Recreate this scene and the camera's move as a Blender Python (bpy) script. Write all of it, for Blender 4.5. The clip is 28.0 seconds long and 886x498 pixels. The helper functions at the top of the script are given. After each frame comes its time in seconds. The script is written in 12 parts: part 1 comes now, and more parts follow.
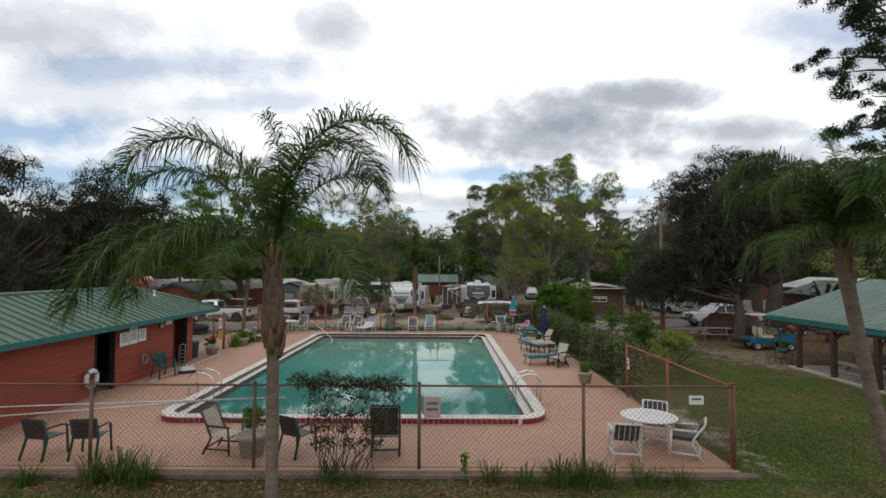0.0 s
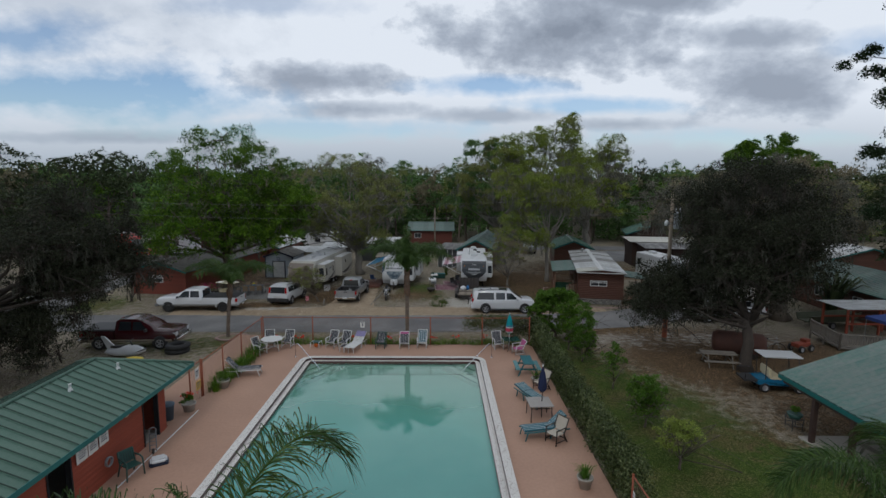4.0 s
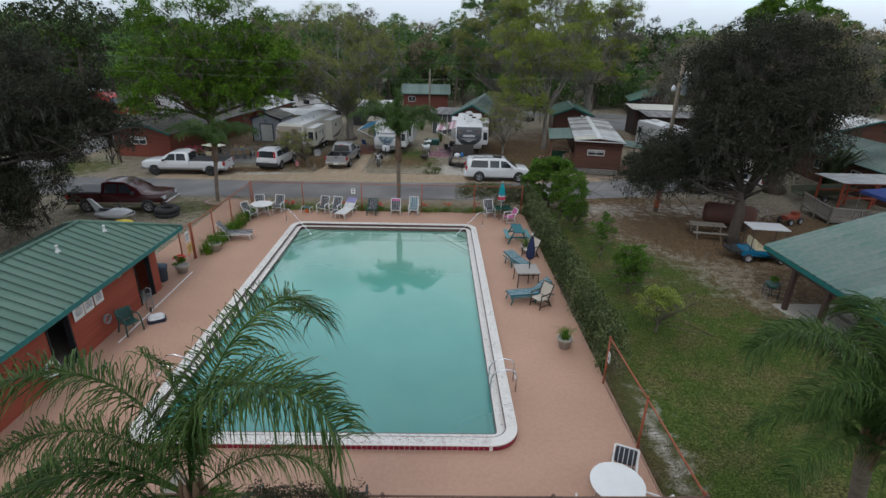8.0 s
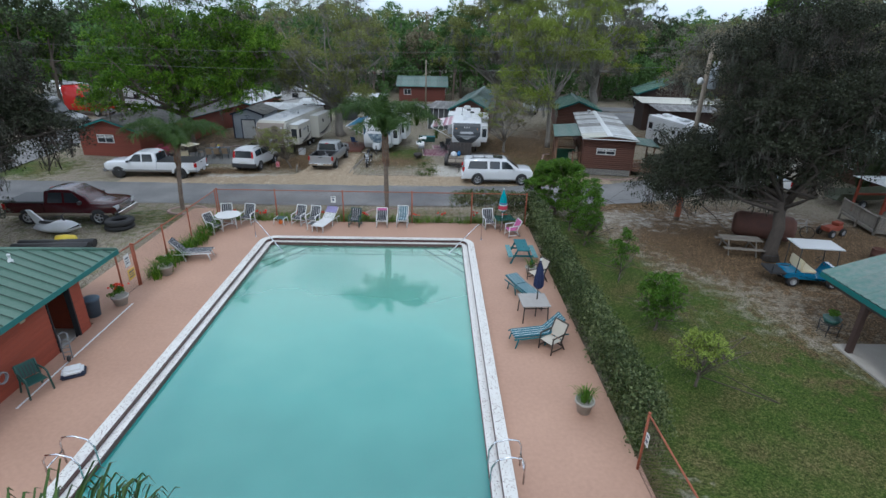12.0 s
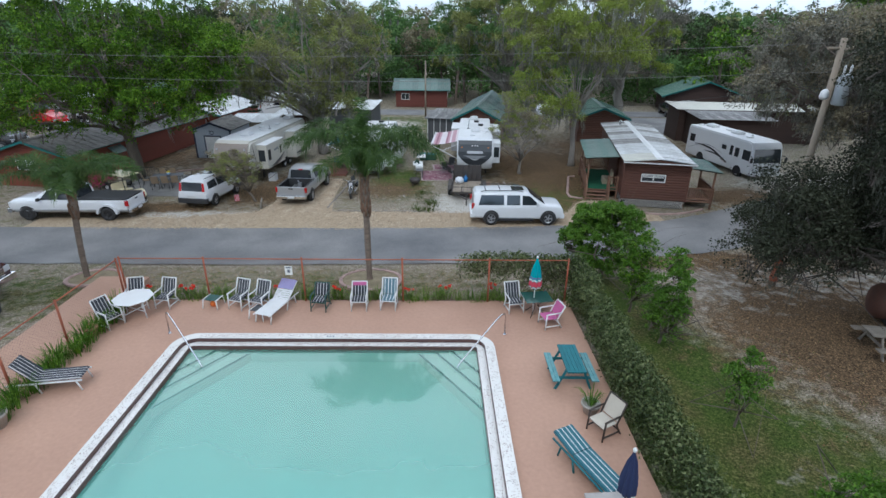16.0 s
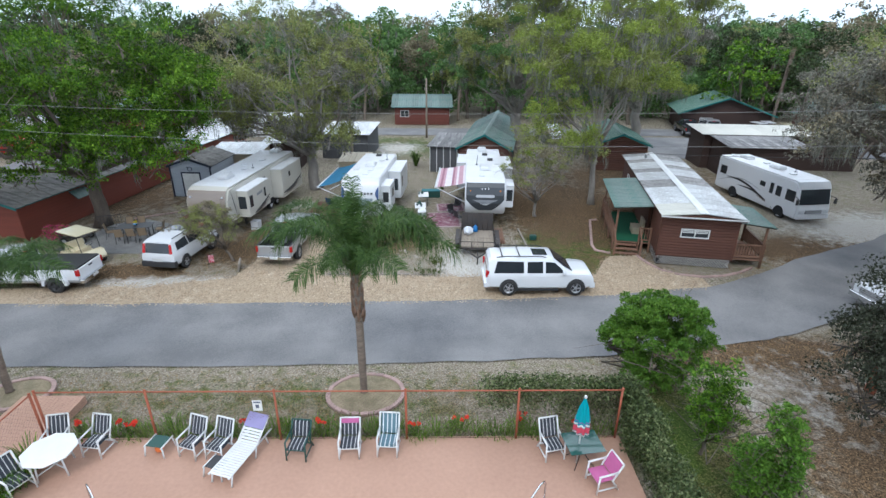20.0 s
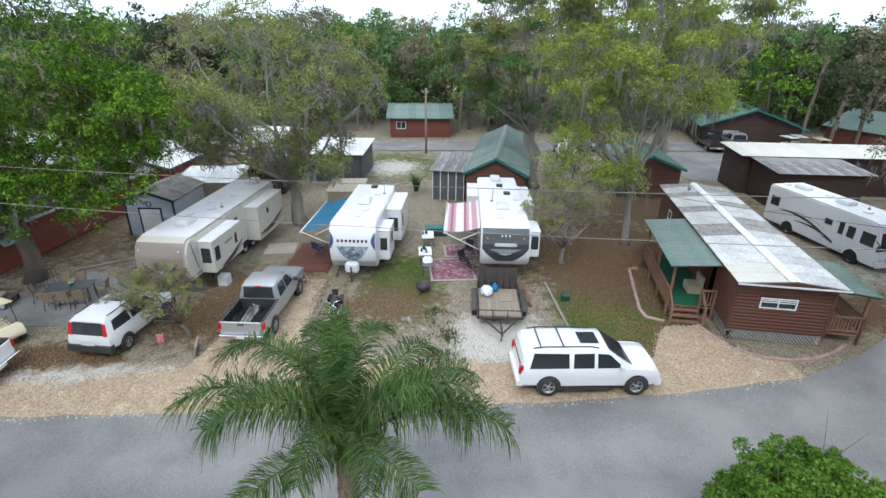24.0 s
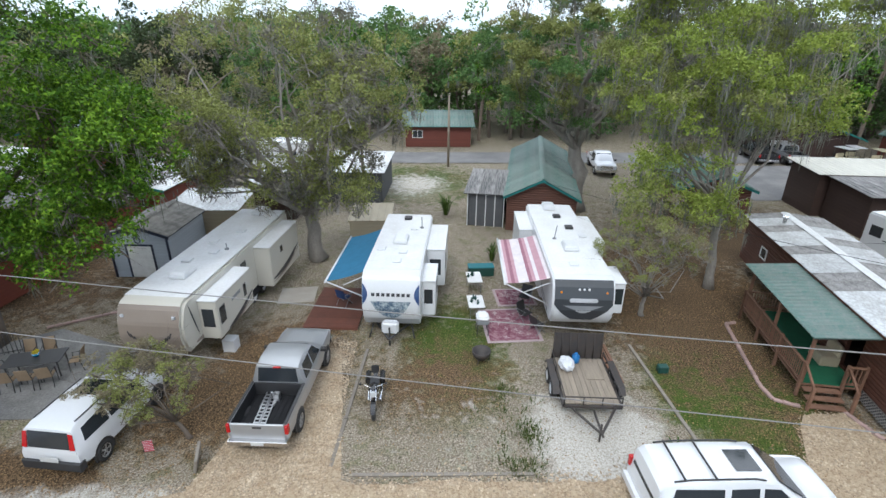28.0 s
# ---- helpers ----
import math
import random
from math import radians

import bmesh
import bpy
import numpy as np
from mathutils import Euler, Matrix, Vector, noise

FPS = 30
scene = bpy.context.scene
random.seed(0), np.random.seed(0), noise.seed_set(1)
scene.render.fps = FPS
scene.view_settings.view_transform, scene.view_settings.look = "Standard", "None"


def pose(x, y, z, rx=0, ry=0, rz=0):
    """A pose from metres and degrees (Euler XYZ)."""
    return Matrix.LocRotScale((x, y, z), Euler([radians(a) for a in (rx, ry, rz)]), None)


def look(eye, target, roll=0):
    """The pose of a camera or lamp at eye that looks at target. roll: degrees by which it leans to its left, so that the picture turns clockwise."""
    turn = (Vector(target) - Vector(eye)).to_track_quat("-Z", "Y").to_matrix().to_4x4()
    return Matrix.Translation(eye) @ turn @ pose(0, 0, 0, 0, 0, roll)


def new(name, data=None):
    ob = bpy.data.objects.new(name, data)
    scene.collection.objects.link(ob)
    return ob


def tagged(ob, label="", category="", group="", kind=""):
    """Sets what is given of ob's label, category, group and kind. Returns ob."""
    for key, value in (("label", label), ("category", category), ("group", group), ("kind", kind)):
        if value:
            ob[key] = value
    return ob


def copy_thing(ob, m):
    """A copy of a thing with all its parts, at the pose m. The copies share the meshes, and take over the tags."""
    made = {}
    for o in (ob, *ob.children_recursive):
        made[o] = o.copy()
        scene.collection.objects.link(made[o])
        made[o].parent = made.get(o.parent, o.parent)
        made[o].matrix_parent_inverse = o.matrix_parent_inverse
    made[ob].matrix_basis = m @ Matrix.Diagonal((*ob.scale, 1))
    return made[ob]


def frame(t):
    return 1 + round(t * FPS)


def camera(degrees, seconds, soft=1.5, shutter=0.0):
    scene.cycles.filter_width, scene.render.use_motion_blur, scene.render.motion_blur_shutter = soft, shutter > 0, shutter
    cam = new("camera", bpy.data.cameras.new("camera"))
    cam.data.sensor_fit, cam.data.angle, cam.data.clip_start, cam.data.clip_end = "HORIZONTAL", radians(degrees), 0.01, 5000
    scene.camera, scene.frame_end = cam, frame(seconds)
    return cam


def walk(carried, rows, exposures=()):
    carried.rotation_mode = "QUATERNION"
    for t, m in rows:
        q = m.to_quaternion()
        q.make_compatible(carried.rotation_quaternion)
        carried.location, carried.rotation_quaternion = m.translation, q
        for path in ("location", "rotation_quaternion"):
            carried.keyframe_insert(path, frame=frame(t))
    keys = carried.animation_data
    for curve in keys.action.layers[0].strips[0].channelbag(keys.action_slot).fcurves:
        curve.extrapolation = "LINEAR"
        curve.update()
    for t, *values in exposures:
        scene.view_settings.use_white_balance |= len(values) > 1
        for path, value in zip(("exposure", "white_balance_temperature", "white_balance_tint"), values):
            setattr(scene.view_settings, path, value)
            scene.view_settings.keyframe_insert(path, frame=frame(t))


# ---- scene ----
# The camera and its way: seconds, x, y, z, pitch, roll, yaw
cam = camera(82.2, 28.0)
ROWS = [
    (0, 0.007, 0.486, 4.080, 2.248, 0.237, 0.020),
    (0.5, -0.020, 0.883, 5.093, 2.217, 0.217, -0.016),
    (1, -0.034, 1.574, 6.146, 2.126, 0.236, -0.102),
    (1.5, 0.038, 2.149, 7.433, 2.086, 0.107, -0.107),
    (2, 0.065, 2.434, 8.812, 1.985, -0.032, -0.143),
    (2.5, 0.119, 2.508, 9.591, 1.864, -0.113, -0.189),
    (3, 0.164, 2.541, 9.855, 1.772, -0.154, -0.256),
    (3.5, 0.176, 2.873, 10.096, -3.236, 0.076, -0.304),
    (4, 0.238, 3.079, 10.133, -7.348, 0.277, -0.346),
    (4.5, 0.254, 3.088, 10.167, -9.021, 0.366, -0.414),
    (6.5, 0.388, 3.344, 10.122, -12.754, 0.825, -0.659),
    (7, 0.368, 3.472, 10.072, -17.646, 1.121, -0.815),
    (7.5, 0.398, 3.536, 10.019, -20.854, 1.286, -0.909),
    (8, 0.464, 3.603, 9.970, -22.153, 1.360, -1.086),
    (8.5, 0.485, 3.625, 9.935, -22.623, 1.388, -1.147),
    (9, 0.482, 3.610, 9.900, -22.763, 1.424, -1.176),
    (9.5, 0.480, 3.663, 9.880, -22.859, 1.431, -1.187),
    (10, 0.523, 4.039, 9.856, -22.895, 1.417, -1.188),
    (10.5, 0.591, 4.655, 9.808, -22.922, 1.346, -1.195),
    (11, 0.650, 5.455, 9.755, -22.938, 1.319, -1.230),
    (11.5, 0.744, 6.438, 9.717, -22.995, 1.262, -1.184),
    (12, 0.867, 7.666, 9.705, -22.982, 1.271, -1.154),
    (12.5, 1.022, 8.836, 9.695, -22.979, 1.268, -1.129),
    (14.5, 1.509, 13.370, 9.581, -22.998, 0.855, -0.938),
    (15, 1.460, 14.666, 9.576, -23.040, 0.805, -0.897),
    (15.5, 1.305, 15.669, 9.582, -23.092, 0.759, -0.867),
    (16, 0.926, 16.877, 9.599, -23.155, 0.648, -0.810),
    (16.5, 0.661, 18.037, 9.664, -23.207, 0.645, -0.808),
    (17, 0.678, 19.059, 9.662, -23.223, 0.692, -0.936),
    (17.5, 0.688, 19.872, 9.655, -23.209, 0.624, -0.913),
    (18, 0.476, 20.560, 9.710, -23.215, 0.556, -0.911),
    (18.5, 0.466, 21.084, 10.020, -23.187, 0.509, -0.907),
    (19, 0.510, 21.517, 10.270, -23.138, 0.497, -0.897),
    (19.5, 0.509, 21.872, 10.627, -23.100, 0.417, -0.899),
    (20, 0.511, 22.395, 11.195, -23.102, 0.371, -0.905),
    (20.5, 0.483, 23.069, 11.520, -23.198, 0.384, -1.026),
    (21, 0.429, 23.948, 11.628, -23.214, 0.364, -1.113),
    (21.5, 0.471, 24.891, 11.684, -23.250, 0.378, -1.214),
    (23.5, -0.349, 28.300, 11.801, -23.260, 0.440, -1.629),
    (24, -0.347, 29.170, 11.818, -23.233, 0.534, -1.764),
    (24.5, -0.481, 29.954, 11.827, -23.236, 0.531, -1.836),
    (25, -0.888, 30.796, 11.838, -23.230, 0.546, -2.007),
    (25.5, -1.201, 31.606, 11.835, -23.238, 0.559, -2.061),
    (26, -1.444, 32.425, 11.825, -23.246, 0.584, -2.100),
    (26.5, -1.871, 33.099, 11.845, -23.274, 0.643, -2.143),
    (27, -2.474, 33.695, 11.851, -23.252, 0.612, -2.188),
    (27.5, -2.758, 34.385, 11.885, -23.280, 0.670, -2.221),
    (28, -2.914, 35.117, 11.887, -23.299, 0.591, -2.125),
]
EXPOSURES = [(0.0, -1.40, 6500, 10), (1.0, -1.6, 6300, 10), (3.0, -1.70, 6150, 10), (4.0, -1.9, 5900, 9), (6.5, -1.6, 5900, 9), (8.0, -1.30, 5900, 9), (10.0, -1.07, 5650, 8), (12.0, -0.93, 5450, 7), (15.0, -0.85, 5450, 7), (18.0, -0.58, 5500, 8), (21.0, -0.24, 5550, 8), (24.0, -0.18, 5750, 8), (28.0, -0.30, 5800, 8)]
walk(cam, [(t, pose(x, y, z, 90 + pitch, 0, yaw) @ pose(0, 0, 0, 0, 0, roll)) for t, x, y, z, pitch, roll, yaw in ROWS], EXPOSURES)

# ---- sky, clouds and sun ----
SUN_ELEV, SUN_ROT = radians(52), radians(200)
world = bpy.data.worlds.new("sky")
scene.world = world
world.use_nodes = True
wt = world.node_tree
wt.nodes.clear()


def wnode(kind, **kw):
    n = wt.nodes.new(kind)
    for k, v in kw.items():
        n.inputs[k].default_value = v
    return n


w_out = wnode("ShaderNodeOutputWorld")
w_bg = wnode("ShaderNodeBackground", Strength=1.0)
w_sky = wt.nodes.new("ShaderNodeTexSky")
w_sky.sky_type, w_sky.sun_disc = "NISHITA", False
w_sky.sun_elevation, w_sky.sun_rotation = SUN_ELEV, SUN_ROT
w_gain = wt.nodes.new("ShaderNodeMix")
w_gain.data_type, w_gain.blend_type = "RGBA", "MULTIPLY"
w_gain.inputs["Factor"].default_value = 1.0
w_gain.inputs[7].default_value = (0.40, 0.40, 0.40, 1)
wt.links.new(w_sky.outputs[0], w_gain.inputs[6])
# clouds lie on a flat layer: divide the way to the sky by its height
w_geo = wt.nodes.new("ShaderNodeTexCoord")
w_sep = wt.nodes.new("ShaderNodeSeparateXYZ")
wt.links.new(w_geo.outputs["Generated"], w_sep.inputs[0])
w_z = wt.nodes.new("ShaderNodeMath")
w_z.operation = "MAXIMUM"
w_z.inputs[1].default_value = 0.0
wt.links.new(w_sep.outputs[2], w_z.inputs[0])
w_za = wt.nodes.new("ShaderNodeMath")
w_za.operation = "ADD"
w_za.inputs[1].default_value = 0.55
wt.links.new(w_z.outputs[0], w_za.inputs[0])
w_div = []
for axis in (0, 1):
    d = wt.nodes.new("ShaderNodeMath")
    d.operation = "DIVIDE"
    wt.links.new(w_sep.outputs[axis], d.inputs[0])
    wt.links.new(w_za.outputs[0], d.inputs[1])
    w_div.append(d)
w_com = wt.nodes.new("ShaderNodeCombineXYZ")
wt.links.new(w_div[0].outputs[0], w_com.inputs[0])
wt.links.new(w_div[1].outputs[0], w_com.inputs[1])


def cloud_noise(scale, detail, rough, offset):
    m = wt.nodes.new("ShaderNodeMapping")
    m.inputs["Location"].default_value = offset
    wt.links.new(w_com.outputs[0], m.inputs[0])
    n = wnode("ShaderNodeTexNoise", Scale=scale, Detail=detail, Roughness=rough)
    wt.links.new(m.outputs[0], n.inputs["Vector"])
    return n


def ramp(tree, fac, stops):
    r = tree.nodes.new("ShaderNodeValToRGB")
    el = r.color_ramp.elements
    while len(el) < len(stops):
        el.new(0.5)
    for e, (p, c) in zip(el, stops):
        e.position, e.color = p, (*c, 1) if len(c) == 3 else c
    tree.links.new(fac, r.inputs[0])
    return r


w_n1 = cloud_noise(2.3, 10, 0.52, (3.9, 1.1, 0.0))
w_n2 = cloud_noise(3.0, 10, 0.5, (7.3, 2.2, 0.0))
w_n3 = cloud_noise(7.0, 8, 0.6, (1.3, 5.2, 0.0))


def wmath(op, a, b):
    n = wt.nodes.new("ShaderNodeMath")
    n.operation = op
    for k, v in enumerate((a, b)):
        if isinstance(v, (int, float)):
            n.inputs[k].default_value = v
        else:
            wt.links.new(v, n.inputs[k])
    return n.outputs[0]


# single clouds over the far woods, given by bearing and height (tangents), half-widths and weight
w_fwd = wmath("MAXIMUM", w_sep.outputs[1], 0.08)
w_u, w_v = wmath("DIVIDE", w_sep.outputs[0], w_fwd), wmath("DIVIDE", w_sep.outputs[2], w_fwd)
w_warp = wmath("ADD", wmath("MULTIPLY", wmath("SUBTRACT", w_n3.outputs[0], 0.5), 2.6), wmath("MULTIPLY", wmath("SUBTRACT", w_n2.outputs[0], 0.5), 1.2))


def cloud_bodies(rows):
    total = 0.0
    for u, v, ru, rv, weight in rows:
        a = wmath("DIVIDE", wmath("SUBTRACT", w_u, u), ru)
        b = wmath("DIVIDE", wmath("SUBTRACT", w_v, v), rv)
        d = wmath("SQRT", wmath("ADD", wmath("MULTIPLY", a, a), wmath("MULTIPLY", b, b)), 0.0)
        body = wmath("MULTIPLY", wmath("MAXIMUM", wmath("MINIMUM", wmath("MULTIPLY", wmath("SUBTRACT", wmath("ADD", 1.35, w_warp), d), 1.0), 1.0), 0.0), weight)
        total = wmath("MAXIMUM", total, body)
    return total


w_grey = cloud_bodies([(-0.8, 0.36, 0.40, 0.16, 0.22), (0.23, 0.285, 0.19, 0.066, 1.0), (0.38, 0.345, 0.12, 0.03, 0.8), (-0.24, 0.195, 0.17, 0.030, 0.75), (-0.16, 0.14, 0.10, 0.016, 0.5), (0.64, 0.19, 0.15, 0.06, 0.75), (0.60, 0.275, 0.11, 0.025, 0.6),
                       (-0.22, 0.49, 0.07, 0.05, 0.42), (0.10, 0.130, 0.12, 0.014, 0.42), (-0.62, 0.085, 0.22, 0.012, 0.4), (0.36, 0.115, 0.12, 0.012, 0.4), (-0.85, 0.46, 0.25, 0.07, 0.45), (0.95, 0.40, 0.2, 0.07, 0.45)])
w_clear = cloud_bodies([(-0.66, 0.165, 0.30, 0.06, 1.0), (-0.82, 0.27, 0.20, 0.045, 0.85), (-0.25, 0.10, 0.35, 0.02, 0.8), (0.08, 0.185, 0.14, 0.018, 0.9), (0.30, 0.15, 0.16, 0.016, 0.85), (0.55, 0.09, 0.25, 0.018, 0.75), (0.78, 0.49, 0.18, 0.05, 0.6), (-0.60, 0.40, 0.3, 0.035, 0.5), (-0.35, 0.33, 0.16, 0.02, 0.4), (0.85, 0.26, 0.10, 0.03, 0.6)])
w_ahead = wmath("MINIMUM", wmath("MAXIMUM", wmath("MULTIPLY", wmath("SUBTRACT", w_sep.outputs[1], 0.25), 4.0), 0.0), 1.0)
w_cover_r = ramp(wt, w_n1.outputs[0], [(0.38, (0.12, 0.12, 0.12)), (0.47, (1, 1, 1))])
w_shade_r = ramp(wt, w_n2.outputs[0], [(0.34, (1.05, 1.10, 1.20)), (0.43, (1.65, 1.69, 1.75)), (0.51, (2.5, 2.47, 2.42))])
w_body_r = ramp(wt, w_grey, [(0.0, (2.95, 2.97, 3.0)), (0.2, (2.2, 2.28, 2.4)), (0.5, (1.5, 1.6, 1.77)), (1.0, (0.98, 1.07, 1.23))])
w_low = wmath("MAXIMUM", wmath("SUBTRACT", 1.0, wmath("DIVIDE", wmath("MAXIMUM", w_v, 0.0), 0.17)), 0.0)
w_far = wt.nodes.new("ShaderNodeMix")
w_far.data_type = "RGBA"
wt.links.new(w_low, w_far.inputs["Factor"])
wt.links.new(w_body_r.outputs[0], w_far.inputs[6])
w_far.inputs[7].default_value = (1.3, 1.45, 1.58, 1)
w_cover = wt.nodes.new("ShaderNodeMix")
wt.links.new(w_ahead, w_cover.inputs[0])
wt.links.new(w_cover_r.outputs[0], w_cover.inputs[2])
wt.links.new(wmath("SUBTRACT", 1.0, w_clear), w_cover.inputs[3])
w_shade = wt.nodes.new("ShaderNodeMix")
w_shade.data_type = "RGBA"
wt.links.new(w_ahead, w_shade.inputs["Factor"])
wt.links.new(w_shade_r.outputs[0], w_shade.inputs[6])
wt.links.new(w_far.outputs[2], w_shade.inputs[7])
w_mix = wt.nodes.new("ShaderNodeMix")
w_mix.data_type = "RGBA"
wt.links.new(w_cover.outputs[0], w_mix.inputs["Factor"])
wt.links.new(w_gain.outputs[2], w_mix.inputs[6])
wt.links.new(w_shade.outputs[2], w_mix.inputs[7])
wt.links.new(w_mix.outputs[2], w_bg.inputs[0])
wt.links.new(w_bg.outputs[0], w_out.inputs[0])

sun_data = bpy.data.lights.new("sun", "SUN")
sun_data.energy, sun_data.angle, sun_data.color = 1.5, radians(12), (1.0, 0.93, 0.82)
sun = new("sun", sun_data)
sun.matrix_world = look((0, 0, 60), (0 + 8, 0 + 24, 60 - 33))

# ---- materials ----
MATS = {}


def mat(name, col, col2=None, rough=0.7, metal=0.0, scale=3.0, fine=40.0, vary=0.5, bump=0.0, per=0.0, coat=0.0, alpha=1.0, coord="Object", stretch=(1, 1, 1), spec=0.5, trans=0.0):
    """Two colours mixed by a coarse and a fine noise, with relief; per: brightness spread between separate pieces."""
    if name in MATS:
        return MATS[name]
    m = bpy.data.materials.new(name)
    m.use_nodes = True
    t = m.node_tree
    b = t.nodes["Principled BSDF"]
    b.inputs["Roughness"].default_value, b.inputs["Metallic"].default_value = rough, metal
    b.inputs["Coat Weight"].default_value = coat
    b.inputs["Specular IOR Level"].default_value = spec
    b.inputs["Transmission Weight"].default_value = trans
    col2 = col2 or tuple(c * 0.75 for c in col)
    tc = t.nodes.new("ShaderNodeTexCoord")
    mp = t.nodes.new("ShaderNodeMapping")
    mp.inputs["Scale"].default_value = stretch
    t.links.new(tc.outputs[coord], mp.inputs[0])
    n1 = t.nodes.new("ShaderNodeTexNoise")
    n1.inputs["Scale"].default_value, n1.inputs["Detail"].default_value = scale, 4
    n2 = t.nodes.new("ShaderNodeTexNoise")
    n2.inputs["Scale"].default_value, n2.inputs["Detail"].default_value = fine, 3
    for n in (n1, n2):
        t.links.new(mp.outputs[0], n.inputs["Vector"])
    add = t.nodes.new("ShaderNodeMath")
    add.operation = "MULTIPLY_ADD"
    add.inputs[1].default_value = 0.45
    t.links.new(n2.outputs[0], add.inputs[0])
    sc = t.nodes.new("ShaderNodeMath")
    sc.operation = "MULTIPLY"
    sc.inputs[1].default_value = 0.55
    t.links.new(n1.outputs[0], sc.inputs[0])
    t.links.new(sc.outputs[0], add.inputs[2])
    lo = 0.5 - 0.2 / max(vary, 0.05) * 0.5
    r = ramp(t, add.outputs[0], [(max(0.0, lo), col), (min(1.0, 1.0 - lo), col2)])
    out = r.outputs[0]
    if per:
        g = t.nodes.new("ShaderNodeNewGeometry")
        oi = t.nodes.new("ShaderNodeObjectInfo")
        s2 = t.nodes.new("ShaderNodeMath")
        s2.operation = "ADD"
        t.links.new(g.outputs["Random Per Island"], s2.inputs[0])
        t.links.new(oi.outputs["Random"], s2.inputs[1])
        mr = t.nodes.new("ShaderNodeMapRange")
        mr.inputs["From Max"].default_value = 2.0
        mr.inputs["To Min"].default_value, mr.inputs["To Max"].default_value = 1 - per, 1 + per
        t.links.new(s2.outputs[0], mr.inputs[0])
        hv = t.nodes.new("ShaderNodeHueSaturation")
        t.links.new(mr.outputs[0], hv.inputs["Value"])
        t.links.new(out, hv.inputs["Color"])
        out = hv.outputs[0]
    t.links.new(out, b.inputs["Base Color"])
    if bump:
        bp = t.nodes.new("ShaderNodeBump")
        bp.inputs["Strength"].default_value, bp.inputs["Distance"].default_value = min(1.0, bump), 0.02
        t.links.new(add.outputs[0], bp.inputs["Height"])
        t.links.new(bp.outputs[0], b.inputs["Normal"])
    MATS[name] = m
    return m


def leaf_mat(name, col, col2, per=0.45, rough=0.55, glow=0.25):
    """Leaves: colour differs from leaf to leaf, some light passes through."""
    m = bpy.data.materials.new(name)
    m.use_nodes = True
    t = m.node_tree
    b = t.nodes["Principled BSDF"]
    b.inputs["Roughness"].default_value = rough
    b.inputs["Specular IOR Level"].default_value = 0.12
    g = t.nodes.new("ShaderNodeNewGeometry")
    tc = t.nodes.new("ShaderNodeTexCoord")
    n = t.nodes.new("ShaderNodeTexNoise")
    n.inputs["Scale"].default_value, n.inputs["Detail"].default_value = 0.6, 2
    t.links.new(tc.outputs["Object"], n.inputs["Vector"])
    a = t.nodes.new("ShaderNodeMath")
    a.operation = "MULTIPLY_ADD"
    a.inputs[1].default_value = 0.5
    t.links.new(g.outputs["Random Per Island"], a.inputs[0])
    sc = t.nodes.new("ShaderNodeMath")
    sc.operation = "MULTIPLY"
    sc.inputs[1].default_value = 0.5
    t.links.new(n.outputs[0], sc.inputs[0])
    t.links.new(sc.outputs[0], a.inputs[2])
    dark = tuple(c * (1 - per) for c in col)
    r = ramp(t, a.outputs[0], [(0.12, dark), (0.45, col), (0.85, col2)])
    t.links.new(r.outputs[0], b.inputs["Base Color"])
    tl = t.nodes.new("ShaderNodeBsdfTranslucent")
    t.links.new(r.outputs[0], tl.inputs["Color"])
    mx = t.nodes.new("ShaderNodeMixShader")
    mx.inputs[0].default_value = glow
    t.links.new(b.outputs[0], mx.inputs[1])
    t.links.new(tl.outputs[0], mx.inputs[2])
    t.links.new(mx.outputs[0], t.nodes["Material Output"].inputs[0])
    return m


# ---- building tools ----
def bm_new():
    return bmesh.new()


def box(bm, x0, x1, y0, y1, z0, z1, m=None):
    vs = [bm.verts.new((x, y, z)) for z in (z0, z1) for x, y in ((x0, y0), (x1, y0), (x1, y1), (x0, y1))]
    if m is not None:
        for v in vs:
            v.co = m @ v.co
    for f in ((3, 2, 1, 0), (4, 5, 6, 7), (0, 1, 5, 4), (1, 2, 6, 5), (2, 3, 7, 6), (3, 0, 4, 7)):
        bm.faces.new([vs[i] for i in f])
    return vs


def tube(bm, pts, r, seg=8, caps=True):
    """A round bar along pts; r: one radius or one per point."""
    pts = [Vector(p) for p in pts]
    rs = r if hasattr(r, "__len__") else [r] * len(pts)
    rings, side = [], None
    for i, p in enumerate(pts):
        d = (pts[min(i + 1, len(pts) - 1)] - pts[max(i - 1, 0)]).normalized()
        if side is None or abs(side.dot(d)) > 0.95:
            side = d.orthogonal().normalized()
        side = (side - d * side.dot(d)).normalized()
        up = d.cross(side)
        rings.append([bm.verts.new(p + (side * math.cos(a) + up * math.sin(a)) * rs[i]) for a in (2 * math.pi * k / seg for k in range(seg))])
    for a, b in zip(rings, rings[1:]):
        for k in range(seg):
            bm.faces.new((a[k], a[(k + 1) % seg], b[(k + 1) % seg], b[k])).smooth = True
    if caps:
        bm.faces.new(rings[0][::-1])
        bm.faces.new(rings[-1])


